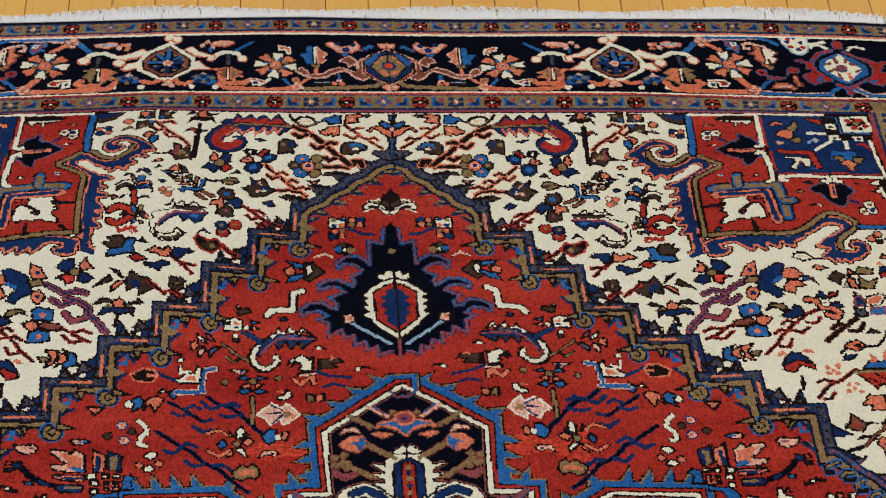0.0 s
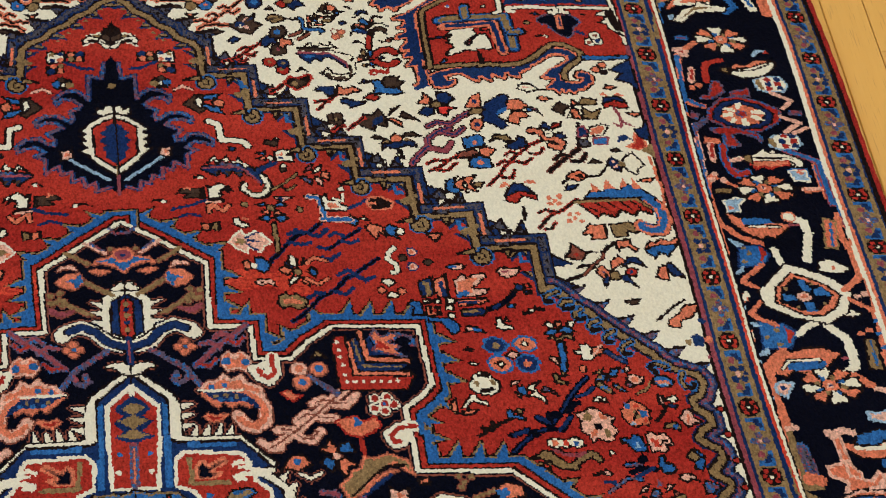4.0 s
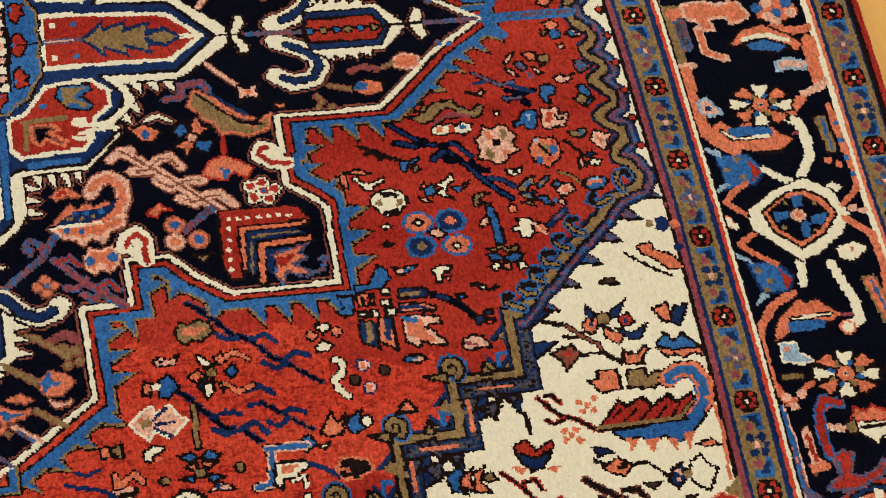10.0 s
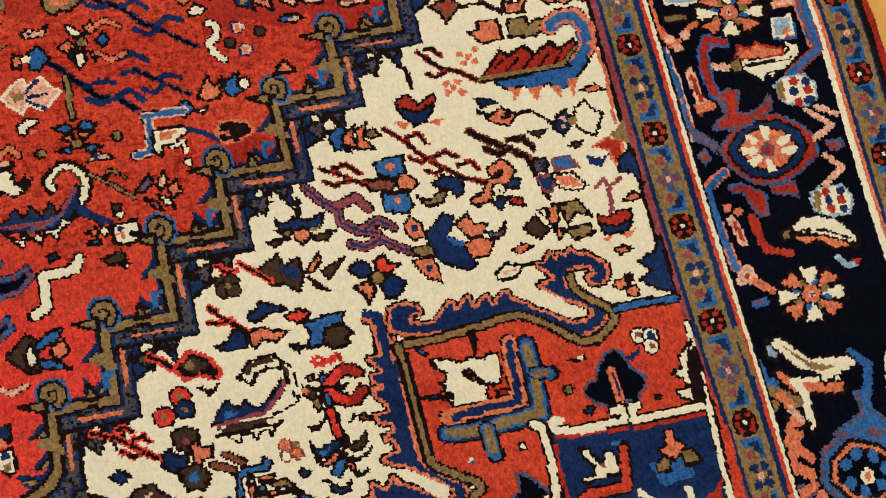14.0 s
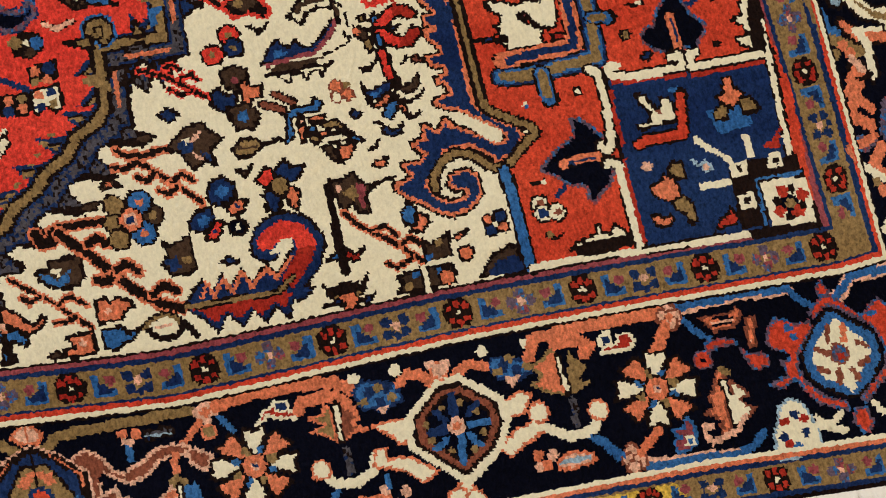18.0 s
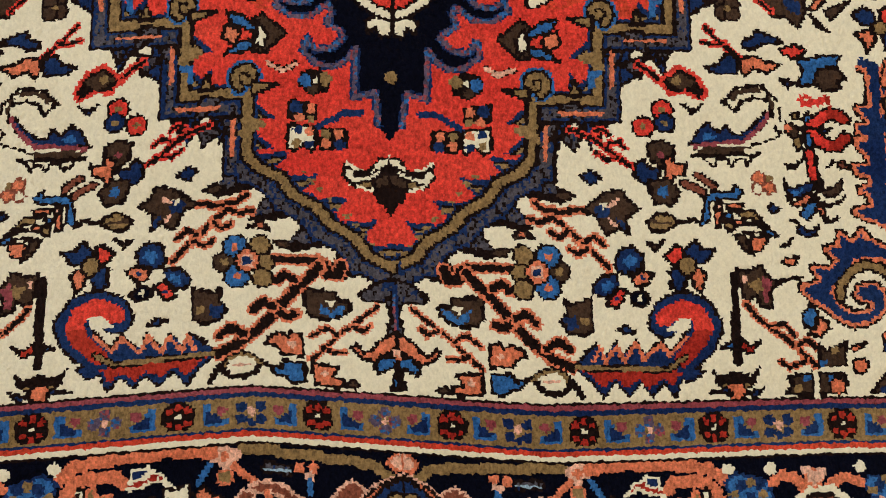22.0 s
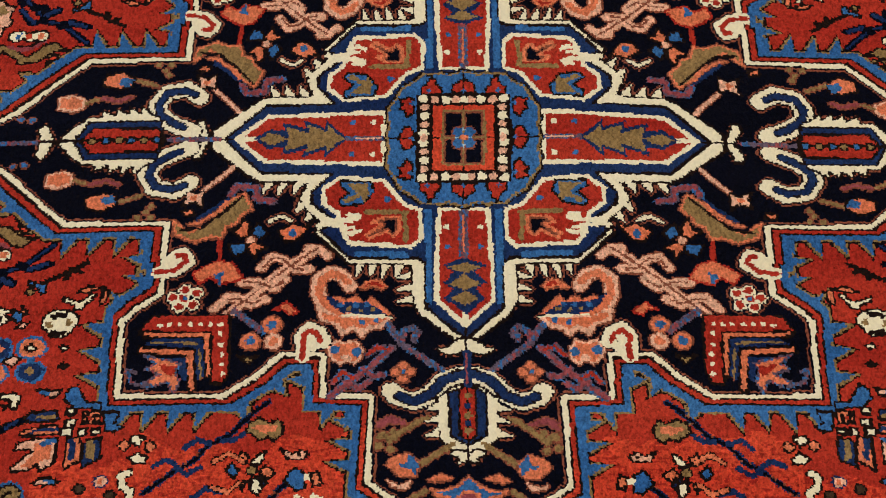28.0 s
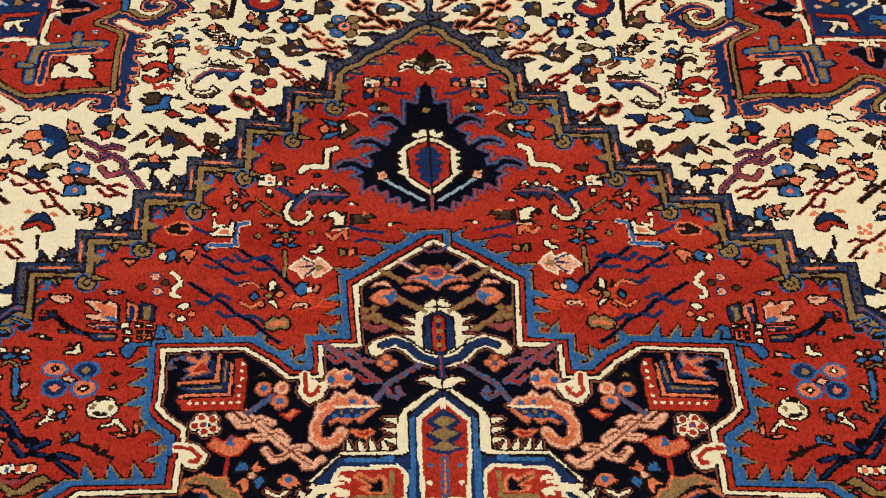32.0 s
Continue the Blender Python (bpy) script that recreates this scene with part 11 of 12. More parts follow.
for p in each("tan_ladder", BORDER, sym="4", label="tan and blue ladder bud"):
    p.poly("81,15.2 82.4,14.9 82.7,19.4 81.6,19.7", "t", "k", 0.20)
    p.line("81.9,15.6 82.1,19.1", "b", 0.28)
    p.poly("80.8,34.1 82.1,33.9 82.8,38.6 81.6,39.2", "s", "t", 0.20)
    p.line("81.6,34.5 82.2,38.3", "b", 0.28)
    p.dot(81.4, 20.4, 0.40, "s")
    p.dot(82.3, 20.9, 0.40, "s")
for p in each("corner_bud", BORDER, sym="4", label="pale four-petalled bud"):
    p.line("71.5,45.6 73.7,44.3", "s", 0.50)
    p.dot(70.1, 46.0, 0.45, "p")
    p.dot(71.6, 45.8, 0.45, "p")
    p.dot(70.6, 47.0, 0.45, "p")
    p.dot(70.8, 46.3, 0.32, "s")
for p in each("white_beast", BORDER, sym="4", label="small white-rimmed beast"):
    p.poly("70.9,40.3 72.5,40.4 72.5,41.4 73.9,42.5 72.3,42.7 70.7,42.2", "l", "i", 0.20)
    p.dot(71.4, 41.0, 0.30, "s")
    p.poly("80,45.6 81.7,45.5 81.4,47.4 79.6,47.5", "l", "i", 0.20)
    p.dot(80.8, 47.2, 0.32, "s")
for p in each("pill", BORDER, sym="4", label="small tan and pink pill"):
    p.poly("70,43.5 72.4,43.6 72.4,44.2 70.1,44.3", "t", "k", 0.20)
    p.poly("80.8,43.6 82.8,43.7 82.6,44.5 80.7,44.4", "p", "s", 0.20)
for p in each("flower_arm", BORDER, sym="4", label="coral arm beside the flower"):
    p.poly("73.5,42.7 74.9,43.8 73.8,44.8 72.9,44.4", "s", "k", 0.20)
    p.poly("79.2,43.6 79.9,44.6 78.7,45.2", "s", "k", 0.20)
for p in each("border_hexagon", BORDER, sym="4", label="rust-edged hexagon with an olive and orange sunburst"):
    p.poly("0,99.3 2,100.2 3.8,101.8 3.8,104.3 2.8,105.8 1.1,106.7 0,107.5", "p")
    p.poly("0,99.6 1.8,100.4 3.5,101.9 3.5,104.3 2.6,105.6 1,106.5 0,107.1", "s", "k", 0.13)
    p.poly("0,99.8 1.5,100.6 3,102 3.2,104.1 2.2,105.7 0,106.9", "d", "k", 0.17)
    p.poly("2.5,103.4 3.1,103.7 3.1,104.5 1.8,106 0.7,106.5 1.4,105.5", "b")
    p.poly("0,100.8 1,101 2.5,103.4 1.2,105.5 0,106.2", "t", "k", 0.17)
    p.poly("0,101.4 1.1,101.5 1.4,102.3 0.7,102.5", "s")
    p.poly("1.2,104 2.1,104 1.4,104.8", "s")
    p.poly("0.8,104.8 1.2,105.3 0.6,105.9", "s")
    p.dot(0.0,103.4, 0.62, "o", "d")
    p.poly("0,97.7 0,97.5 1.1,98.7 0.6,99.3 0,99.1", "p", "s", 0.17)
    p.poly("0,107.7 0.8,107.5 1.2,108.4 0,108.6", "p", "s", 0.17)
for p in each("checker_palmette", BORDER, sym="4", label="peach and navy chequered palmette"):
    p.poly("5.5,105.7 6.2,105.3 6.7,106.2 6.5,106.5 5.2,106.3", "b", "k", 0.13)
    p.poly("4,107.1 4.8,106.5 6.9,106.4 7.5,107.3 8.5,108.4 7.6,108.7 6.4,107.6 4.8,108.1 4.3,108.9 3.7,108.1", "p", "s", 0.17)
    p.dot(5.7,107.0, 0.57, "d")
    p.dot(4.7,108.1, 0.43, "d")
    p.dot(6.8,108.3, 0.43, "d")
    p.dot(2.9,107.4, 0.43, "b")
    p.dot(2.3,107.8, 0.43, "b")
    p.dot(3.6,107.0, 0.38, "v")
for p in each("inner_vine", BORDER, sym="4", label="tan line along the border's inner edge"):
    p.line("70.9,0 69.4,0 69.6,2 69.5,7.4", "t", 1.32)
    p.line("69.3,7.9 70.6,7.7", "p", 0.91)
    p.line("69.7,8.5 69.5,12.6 69.9,16.1 72.3,18.3", "s", 1.39)
for p in each("ladder_bud", BORDER, sym="4", label="blue and salmon ladder bud"):
    p.line("70.6,2.1 70.6,5.4", "v", 1.29)
    p.line("70.5,2.5 70.6,5.0", "g", 0.54)
    p.dot(70.2,1.2, 0.74, "s")
    p.dot(71.3,1.1, 0.74, "s")
for p in each("checker_palmette", BORDER, sym="4", label="salmon, blue and pink chequered palmette"):
    p.poly("78.6,0.9 80.6,0 82.4,0 83.1,2.3 81.3,3.3 78.7,2.7", "s", "k", 0.20)
    p.dot(78.9,1.3, 0.60, "b")
    p.dot(80.7,2.2, 0.60, "b")
    p.dot(81.9,1.1, 0.60, "b")
    p.dot(80.0,0.8, 0.60, "p")
    p.dot(80.4,3.2, 0.60, "p")
    p.dot(82.2,2.3, 0.60, "p")
    p.dot(79.8,2.5, 0.60, "p")
    p.line("79.6,3.9 82.2,4.6 83.4,4.4", "s", 0.94)
    p.line("81.2,0 82.8,0.0", "p", 0.80)
for p in each("crescent_leaf", BORDER, sym="4", label="coral crescent leaf over blue"):
    p.poly("75,5.4 76.7,3.7 78.9,3.3 80.9,4.7 82.6,6.3 81.5,7.2 80.3,5.8 77.9,4.7 75.8,5.8", "s", "k", 0.19)
    p.line("76.6,4.9 79.1,4.7 81,5.7", "i", 0.54)
    p.poly("76.5,5.5 78.7,5.1 81.1,6.4 79.7,7 77.2,6.4", "b", "k", 0.19)
for p in each("white_beast", BORDER, sym="4", label="small white-rimmed beast"):
    p.poly("79.1,8.2 80.4,7.8 82.2,8.5 81.8,9.4 80.1,9 79.1,9.3", "p", "l", 0.32)
    p.poly("70,12.3 71,11.7 71.6,12.8 72.3,13.7 70.8,14 70,13.5", "p", "l", 0.31)
    p.dot(70.9,13.1, 0.35, "d")
for p in each("outer_vine", BORDER, sym="4", label="salmon line along the border's outer edge"):
    p.line("83,6 82.8,8.9 82.8,11.0", "s", 1.43)
    p.line("81,12.3 82.6,11.7 83.5,11.2", "p", 0.89)
    p.line("80.5,12.9 79.2,14.3", "s", 1.01)
for p in each("blue_vine", BORDER, sym="4", label="blue and rose line along the border's outer edge"):
    p.line("83.2,41.6 83.3,44.5 83.2,49.4 80,51.5", "m", 1.03)
    p.line("83.2,41.6 83.3,44.5 83.2,49.4 80,51.5", "b", 0.62)
for p in each("ribbed_leaf", BORDER, sym="4", label="red and cream ribbed leaf"):
    p.poly("75.5,49.9 79.4,50 80.5,48.9 80.2,48 81.5,48.5 81.4,49.7 79.6,50.9 78,51 77.5,51.7 76.4,50.7", "i", "k", 0.16)
    p.poly("75.5,49 76.3,47.7 77.1,48.4 77.8,47.8 78.8,48.4 80,48.7 80,49.5 77.3,49.5", "s", "r", 0.28)
    p.line("76.2,49.5 80.3,49.8", "k", 0.53)
    p.line("76.2,49.5 80.3,49.7", "i", 0.26)
    p.poly("74.7,49.5 75.9,48.8 76,50.3 75.1,50.3", "t", "k", 0.16)
    p.line("73.2,49.4 74.6,49.7", "p", 0.59)
for p in each("red_hook", BORDER, sym="4", label="red hook with a blue rim"):
    p.line("75,47.2 73.5,46.6 72.8,47.7 72.4,50 72.7,52.1", "b", 1.11)
    p.line("75,47.2 73.5,46.6 72.8,47.7 72.4,50 72.7,52.1", "r", 0.73)
for p in each("border_hexagon", BORDER, sym="4", label="red-framed hexagon with an ivory star flower"):
    p.poly("71.6,57.5 73,56.3 75.5,55 77.7,55.1 79.5,56.4 80.6,58 80.3,59.7 78.3,61 76.2,61.7 73.9,61.3 72.1,59.3", "r", "v", 0.32)
    p.poly("72.3,57.6 73.8,56.2 75.9,55.5 77.8,55.7 79.3,56.9 79.7,58.7 78.2,60.4 75.8,61.2 73.8,60.6 72.7,59.1", "d", "k", 0.21)
    p.poly("73.3,57.8 74.7,56.4 76.3,56.1 78,56.8 78.8,58.5 77.5,60 75.7,60.5 74.1,59.7", "s", "k", 0.21)
    p.poly("75.8,56 76.7,56.1 76.4,57.5 75.8,57.4", "i")
    p.poly("77.6,57.2 78.6,57.4 77.5,58.3 76.9,57.9", "i")
    p.poly("77.2,58.4 78.8,58.5 78.3,59.2 77.1,59.0", "i")
    p.poly("75.9,59.1 76.4,60.6 75.5,60.5 75.4,59.3", "i")
    p.poly("73.8,59.1 75.2,58.6 75.3,59.2 74.2,59.8", "i")
    p.poly("73.6,57.6 75.2,58 74.9,58.7 73.5,58.3", "i")
    p.poly("74.5,56.4 75.4,57.3 74.9,57.8 74.3,56.9", "i")
    p.dot(76.0,58.4, 0.67, "v")
    p.dot(76.1,58.4, 0.37, "r")
for p in each("red_beast", BORDER, sym="4", label="red beast-like bracket with a violet rim"):
    p.poly("71.6,55.5 72.4,54.7 73.3,54.3 73.1,52.3 74.1,51.9 75,52.3 74.2,54.2 75.1,54.7 77,53.9 77.5,53.1 77.7,53.7 77.3,54.6 74.8,55.7 72.9,55.7", "r", "v", 0.32)
    p.poly("71.5,61.1 72.6,61 73.7,61.8 74.6,62.5 74.2,64.3 73.4,64.3 73,63.3 72.6,61.8 71.6,61.7", "r", "v", 0.31)
    p.poly("75.3,61.8 77.5,61.8 77.5,63.3 76.8,62.9 75.3,62.5", "r", "v", 0.32)
    p.line("72.7,64.3 72.8,66.5 73.2,67.6", "r", 0.83)
    p.line("73,67.5 75.1,68.4", "r", 0.74)
    p.poly("69.5,57.6 70.3,57.2 70.6,58.1 69.9,58.6", "m", "v", 0.21)
    p.poly("81.5,58.6 82.9,58.6 82.9,59.3 81.7,59.5", "m", "v", 0.22)
for p in each("white_checker", BORDER, sym="4", label="white palmette chequered red and navy"):
    p.poly("78.3,52.3 79.3,51.6 81.2,51.7 82,52.7 81.8,54.2 80.5,54.8 78.8,54.2", "i", "l", 0.22)
    p.poly("78.5,52.2 79.2,51.9 78.9,53.9 78.3,53.5", "t")
    p.dot(80.1,52.2, 0.44, "r")
    p.dot(81.2,53.3, 0.44, "r")
    p.dot(80.1,54.3, 0.44, "r")
    p.dot(79.9,53.2, 0.44, "d")
    p.dot(81.1,54.3, 0.44, "d")
    p.dot(81.2,52.4, 0.44, "d")
    p.poly("78.6,63.2 79.6,62.8 81.7,63 82.3,64.2 81.6,65.7 79.4,65.6 78.4,64.8", "i", "l", 0.21)
    p.poly("78.9,63.3 79.6,63 79,65.2 78.5,64.6", "t")
    p.dot(80.0,63.4, 0.42, "r")
    p.dot(81.2,64.3, 0.42, "r")
    p.dot(80.0,65.0, 0.42, "r")
    p.dot(80.1,64.2, 0.42, "d")
    p.dot(81.4,63.5, 0.42, "d")
    p.dot(81.2,65.2, 0.42, "d")
    p.line("80.6,55.2 82.5,57.1 80.5,58.1", "p", 0.59)
    p.line("81,59.8 82.2,61.3 80.1,62.7", "p", 0.58)
    p.line("81.4,55 83.1,56.0", "p", 0.59)
for p in each("violet_vine", BORDER, sym="4", label="violet and blue line along the border's inner edge"):
    p.line("68.9,51.2 69.5,55.1", "s", 0.97)
    p.line("68.9,50.9 69.5,55.1 71.4,57.1", "v", 0.75)
    p.line("68.9,50.9 69.4,54.9", "b", 0.39)
    p.line("71.4,59.7 69.2,60.9 69.4,64.7 69.8,68.5", "s", 1.05)
    p.line("71.4,59.7 69.4,61 69.5,64.8 69.8,68.5", "b", 0.63)
for p in each("ladder_bud", BORDER, sym="4", label="pink ladder bud"):
    p.line("71,49.8 71.2,52.8", "p", 0.87)
    p.line("71,50.1 71.3,52.5", "r", 0.39)
    p.line("70.9,53.3 72,53.2", "s", 0.84)
    p.line("70.8,64.2 71.2,66.4", "p", 0.83)
    p.line("70.9,64.5 71.2,66.2", "r", 0.37)
    p.dot(70.7,63.0, 0.42, "s")
    p.dot(71.6,63.5, 0.42, "s")
for p in each("corner_bud", BORDER, sym="4", label="pale four-petalled bud"):
    p.dot(70.5,69.2, 0.58, "p")
    p.dot(70.0,69.7, 0.58, "p")
    p.dot(70.9,69.8, 0.58, "p")
    p.dot(70.8,69.0, 0.58, "p")
    p.dot(70.5,69.5, 0.23, "r")
    p.line("71.1,70.1 72.5,71.4", "s", 0.73)
    p.poly("70.3,71.8 71.6,71.8 71.7,72.3 70.4,72.3", "m", "b", 0.20)
for p in each("ribbed_leaf", BORDER, sym="4", label="ivory and coral ribbed leaf"):
    p.poly("75.8,66 77.1,65.2 79.2,65.5 80.5,66.3 81.6,67.9 81.6,68.7 80.4,68.2 78.6,67.3 76.2,66.6", "i", "k", 0.16)
    p.poly("75.8,66.8 78.6,67.3 80.6,68.4 81.3,68.9 79.2,68.7 77.9,67.7 76.6,67.8", "s", "k", 0.16)
    p.line("76,66.4 78.8,66.8 81,68.1", "k", 0.25)
    p.poly("74.7,66.3 75.8,66 75.6,67.1 74.9,67.0", "t", "k", 0.16)
    p.line("79.2,69.6 79.9,70.5 80.7,70.5", "l", 0.56)
    p.poly("80.4,70 81.3,70.1 80.9,70.8", "r")
for p in each("white_checker", BORDER, sym="4", label="white palmette chequered red and blue"):
    p.poly("56.3,107.2 57.1,106.7 58.1,107.3 58.6,108.8 58.8,111.2 57.4,111.1 56.4,111.3 55,111.2 55.3,109.4", "i", "l", 0.18)
    p.dot(56.3,108.5, 0.36, "r")
    p.dot(57.8,108.4, 0.36, "r")
    p.dot(56.2,110.3, 0.36, "r")
    p.dot(57.2,108.0, 0.36, "d")
    p.dot(57.7,109.5, 0.36, "d")
    p.dot(56.0,109.6, 0.36, "d")
    p.dot(56.9,110.5, 0.36, "b")
    p.line("58.8,109.1 60.7,109.8", "i", 0.65)
for p in each("border_hexagon", BORDER, sym="4", label="sky-blue-framed hexagon with a blue star flower"):
    p.poly("71.7,88 73.7,90.9 76.7,92.1 79.1,90.7 80.5,88 78.8,85.7 75.4,84.5 72.6,85.7", "b", "v", 0.48)
    p.poly("72.5,88.2 74.2,90.3 76.7,91.1 78.8,90 79.5,88 78,86.3 75.4,85.3 73.1,86.5", "s", "k", 0.38)
    p.poly("73.3,88.2 74.6,89.7 76.6,90.4 78.2,89.5 78.7,88 77.5,86.8 75.6,86.1 73.8,86.9", "n", "k", 0.29)
    p.dot(74.4,88.8, 0.55, "b")
    p.dot(75.6,89.7, 0.55, "b")
    p.dot(77.3,89.5, 0.55, "b")
    p.dot(78.0,88.3, 0.55, "b")
    p.dot(77.1,87.1, 0.55, "b")
    p.dot(75.7,86.6, 0.55, "b")
    p.dot(74.4,87.2, 0.55, "b")
    p.dot(76.2,88.6, 0.66, "i")
    p.dot(76.2,88.6, 0.33, "s")
    p.poly("73.2,92 73.9,94.7 74.8,93.2 75.2,92.3 77.4,93.3 77.1,95 78.5,96.6 79.1,95.7 78.2,93.5 79.1,92.3 78.1,91.5 75.4,91.5", "b", "v", 0.39)
    p.poly("74.2,84.5 75.9,85.1 77.8,84.9 79.4,85.7 79.7,84.9 78.2,83.4 78.2,81.7 77,81.5 77.3,83.4", "b", "v", 0.38)
    p.line("78.2,81.7 79,79.5 77.7,78.2", "b", 0.90)
for p in each("coral_bracket", BORDER, sym="4", label="coral angled bracket"):
    p.line("74.3,97.1 83.1,97.4", "s", 1.31)
    p.line("83.3,96.3 83.1,90.9 80.7,89.2", "s", 1.44)
    p.line("72.4,92.3 69.9,90.6 71.4,89.1", "s", 1.05)
    p.line("70.9,87.2 69.2,86 70.3,84.2 71.2,82.8", "s", 1.03)
    p.line("80.7,87.4 82.8,84.6 82.8,78.4", "s", 1.35)
    p.poly("68.5,88.5 69.8,89.1 70.9,88.5 69.5,87.8", "s", "v", 0.29)
    p.poly("80.9,88.4 82.6,88.8 83.6,88 82.3,87.4", "m", "v", 0.29)
    p.poly("81.1,96.3 82,96.7 82,94.5 81,94.7", "l", "k", 0.30)
    p.poly("70.1,94.4 71.5,95.4 72.1,94.2 70.7,93.4", "s", "k", 0.29)
    p.poly("70.1,83.1 71.7,83.4 71.7,82 70.2,82.0", "s", "k", 0.28)
    p.poly("72,84 72.8,83.4 72.9,82 72.1,82.0", "i", "k", 0.28)
    p.line("80.7,81.7 81.2,79.3", "i", 1.13)
    p.line("80.8,81.3 81.2,79.7", "b", 0.45)
for p in each("striped_leaf", BORDER, sym="4", label="coral striped leaf"):
    p.line("68.2,74.1 68.8,79 71.6,81.2", "t", 0.97)
    p.poly("70.1,78.4 71.4,80.4 76.2,81.5 76.4,80.4 71.9,79.3 70.5,77.9", "s", "k", 0.28)
    p.line("71.5,79.3 75.9,80.0", "i", 0.44)
    p.poly("69.9,76.8 70.9,77.3 71.6,76.2 70.3,75.4", "l", "k", 0.27)
for p in each("ribbed_leaf", BORDER, sym="4", label="ivory and tan ribbed leaf"):
    p.poly("70.5,75.7 71.6,75.3 73.8,77.8 77.7,78.4 78,79.4 75.8,79.8 74.5,80.3 74.1,79.2 72.4,78.5", "i", "k", 0.20)
    p.poly("71.3,75.9 73.7,78.2 76.4,79.2 73.9,79.0", "t")
    p.line("69.1,77.2 69.3,78.7 70.1,79.2", "b", 0.72)
for p in each("bead_chain", BORDER, sym="4", label="coral and tan beads with an ivory dash"):
    p.dot(70.2,80.3, 0.51, "s")
    p.dot(70.7,81.2, 0.51, "s")
    p.dot(69.3,80.9, 0.45, "t")
    p.line("71.9,79.6 72.5,80.8 72.2,82.5", "i", 0.77)
    p.line("70.6,81.5 71.4,82.6", "p", 0.65)
for p in each("coral_bracket", BORDER, sym="4", label="coral angled bracket"):
    p.line("70.2,83 69.6,84.2 71.3,85.9", "s", 0.77)
for p in each("coral_bracket", BORDER, sym="4", label="coral angled bracket"):
    p.line("70.9,88.1 68.3,88.7 68.9,90.0", "s", 0.76)
    p.line("68.9,90 70.7,91.5", "i", 0.69)
for p in each("bead_chain", BORDER, sym="4", label="coral and tan beads with an ivory dash"):
    p.dot(70.5,92.5, 0.55, "s")
    p.dot(71.1,93.4, 0.55, "s")
    p.dot(70.0,91.7, 0.44, "t")
    p.line("71.4,93.9 69.6,95.5", "i", 0.69)
    p.poly("72,91.3 73.1,91.8 72.4,92.9 71.7,92.5", "s", "k", 0.14)
for p in each("tan_vine", BORDER, sym="4", label="tan and coral vine at the corner"):
    p.line("69.3,97.9 70.9,96.5 74.1,95.4", "s", 0.74)
    p.line("71.2,97 73.8,96.2", "t", 0.51)
def petal_flower(p, ru, rv):
    for k in range(8):
        a = math.pi / 4 * k + 0.15
        yarn = "i" if k % 2 == 0 else "s"
        q = []
        for r, w in ((0.30, -0.16), (0.78, -0.34), (1.0, -0.24), (0.90, 0.0), (1.0, 0.24), (0.78, 0.34), (0.30, 0.16)):
            q.append((ru * r * math.cos(a + w), rv * r * math.sin(a + w)))
        p.poly(q, yarn, "k", 0.22)
        p.dot(ru * 0.42 * math.cos(a + 0.39), rv * 0.42 * math.sin(a + 0.39), 0.38, ("b", "t")[k % 2])
    p.dot(0, 0, 0.30 * rv, "s")
    p.dot(0, 0, 0.32, "p")
    p.dot(0, 0, 0.18, "d")
for x, y, ru, rv in ((15.8, 103.5, 3.4, 3.0), (47.3, 104.3, 3.4, 3.1), (76.4, 13.1, 3.4, 2.7), (76.4, 44.2, 3.4, 2.7), (75.8, 72.4, 3.4, 2.7), (79.8, 103.3, 3.3, 2.9)):
    for p in each("eight_petal_flower", BORDER, x, y, label="salmon and ivory eight-petalled flower"):
        petal_flower(p, ru, rv)

source_y = np.interp(YC, (-200, 0, 6, 16.9, 31.5, 60.7, 88.6, 97.0, 200), (-200, 0, 0, 10.6, 26.3, 58.5, 86.8, 97.0, 200))
source_row = np.clip(np.rint((source_y + HY) / KNOT - 0.5).astype(int), 0, NY - 1)
side = (np.abs(XC) > 69.5) & (np.abs(XC) < 83.4)
for chart in (YARN, PIECE):
    chart[:, side] = chart[source_row][:, side]
gap = np.ix_((YC > 0) & (YC < 6), side)
YARN[gap], PIECE[gap] = YARNS.index("n"), BORDER
for p in each("vine_arm", BORDER, sym="x", label="rust branch with a pale rim"):
    p.poly("71.4,-0.1 73.7,0.2 75.1,-0.4 77,0 78,-2 77.2,-2.6 76,-2.9 75.6,-1.9 73.8,-2 74,-3.5 72.8,-3.6 72.5,-2.3 71.4,-1.8", "s", "p", 0.39)
    p.poly("74.2,5.5 75.2,6.9 73.4,7.7 72.9,8.9 75.1,9.1 76.1,7.9 76,6.5 78.1,7.4 78.6,6.7 77.3,5.5 75.7,5.3", "s", "p", 0.40)
    p.line("72.4,-3.3 72.4,-6.2 74.3,-7.1", "p", 0.97)
    p.line("72.4,-3.7 72.4,-6.2 74,-6.9", "s", 0.54)
    p.poly("73.7,5.5 74.3,6.8 72.6,7.7 72.7,8.8 74.7,9.2 74.7,7.6 76.8,6.8 77.9,7.8 78.4,7.4 77.4,6 75.6,5.8", "s", "p", 0.41)
    p.line("75,9.4 74.9,12.4 74.2,13.1", "p", 1.10)
    p.line("74.7,12.9 75.8,13.4 76.8,13.0", "p", 0.92)
    p.line("75,9.8 74.8,12.1", "s", 0.50)
    p.line("69.1,11.9 68.6,5.8 70.6,4.4", "t", 0.97)
    p.line("70.8,11.1 71,8.2", "v", 1.07)
    p.line("70.8,10.7 71,8.5", "g", 0.41)
    p.dot(70.2,7.7, 0.54, "s")
    p.dot(71.1,7.5, 0.54, "s")
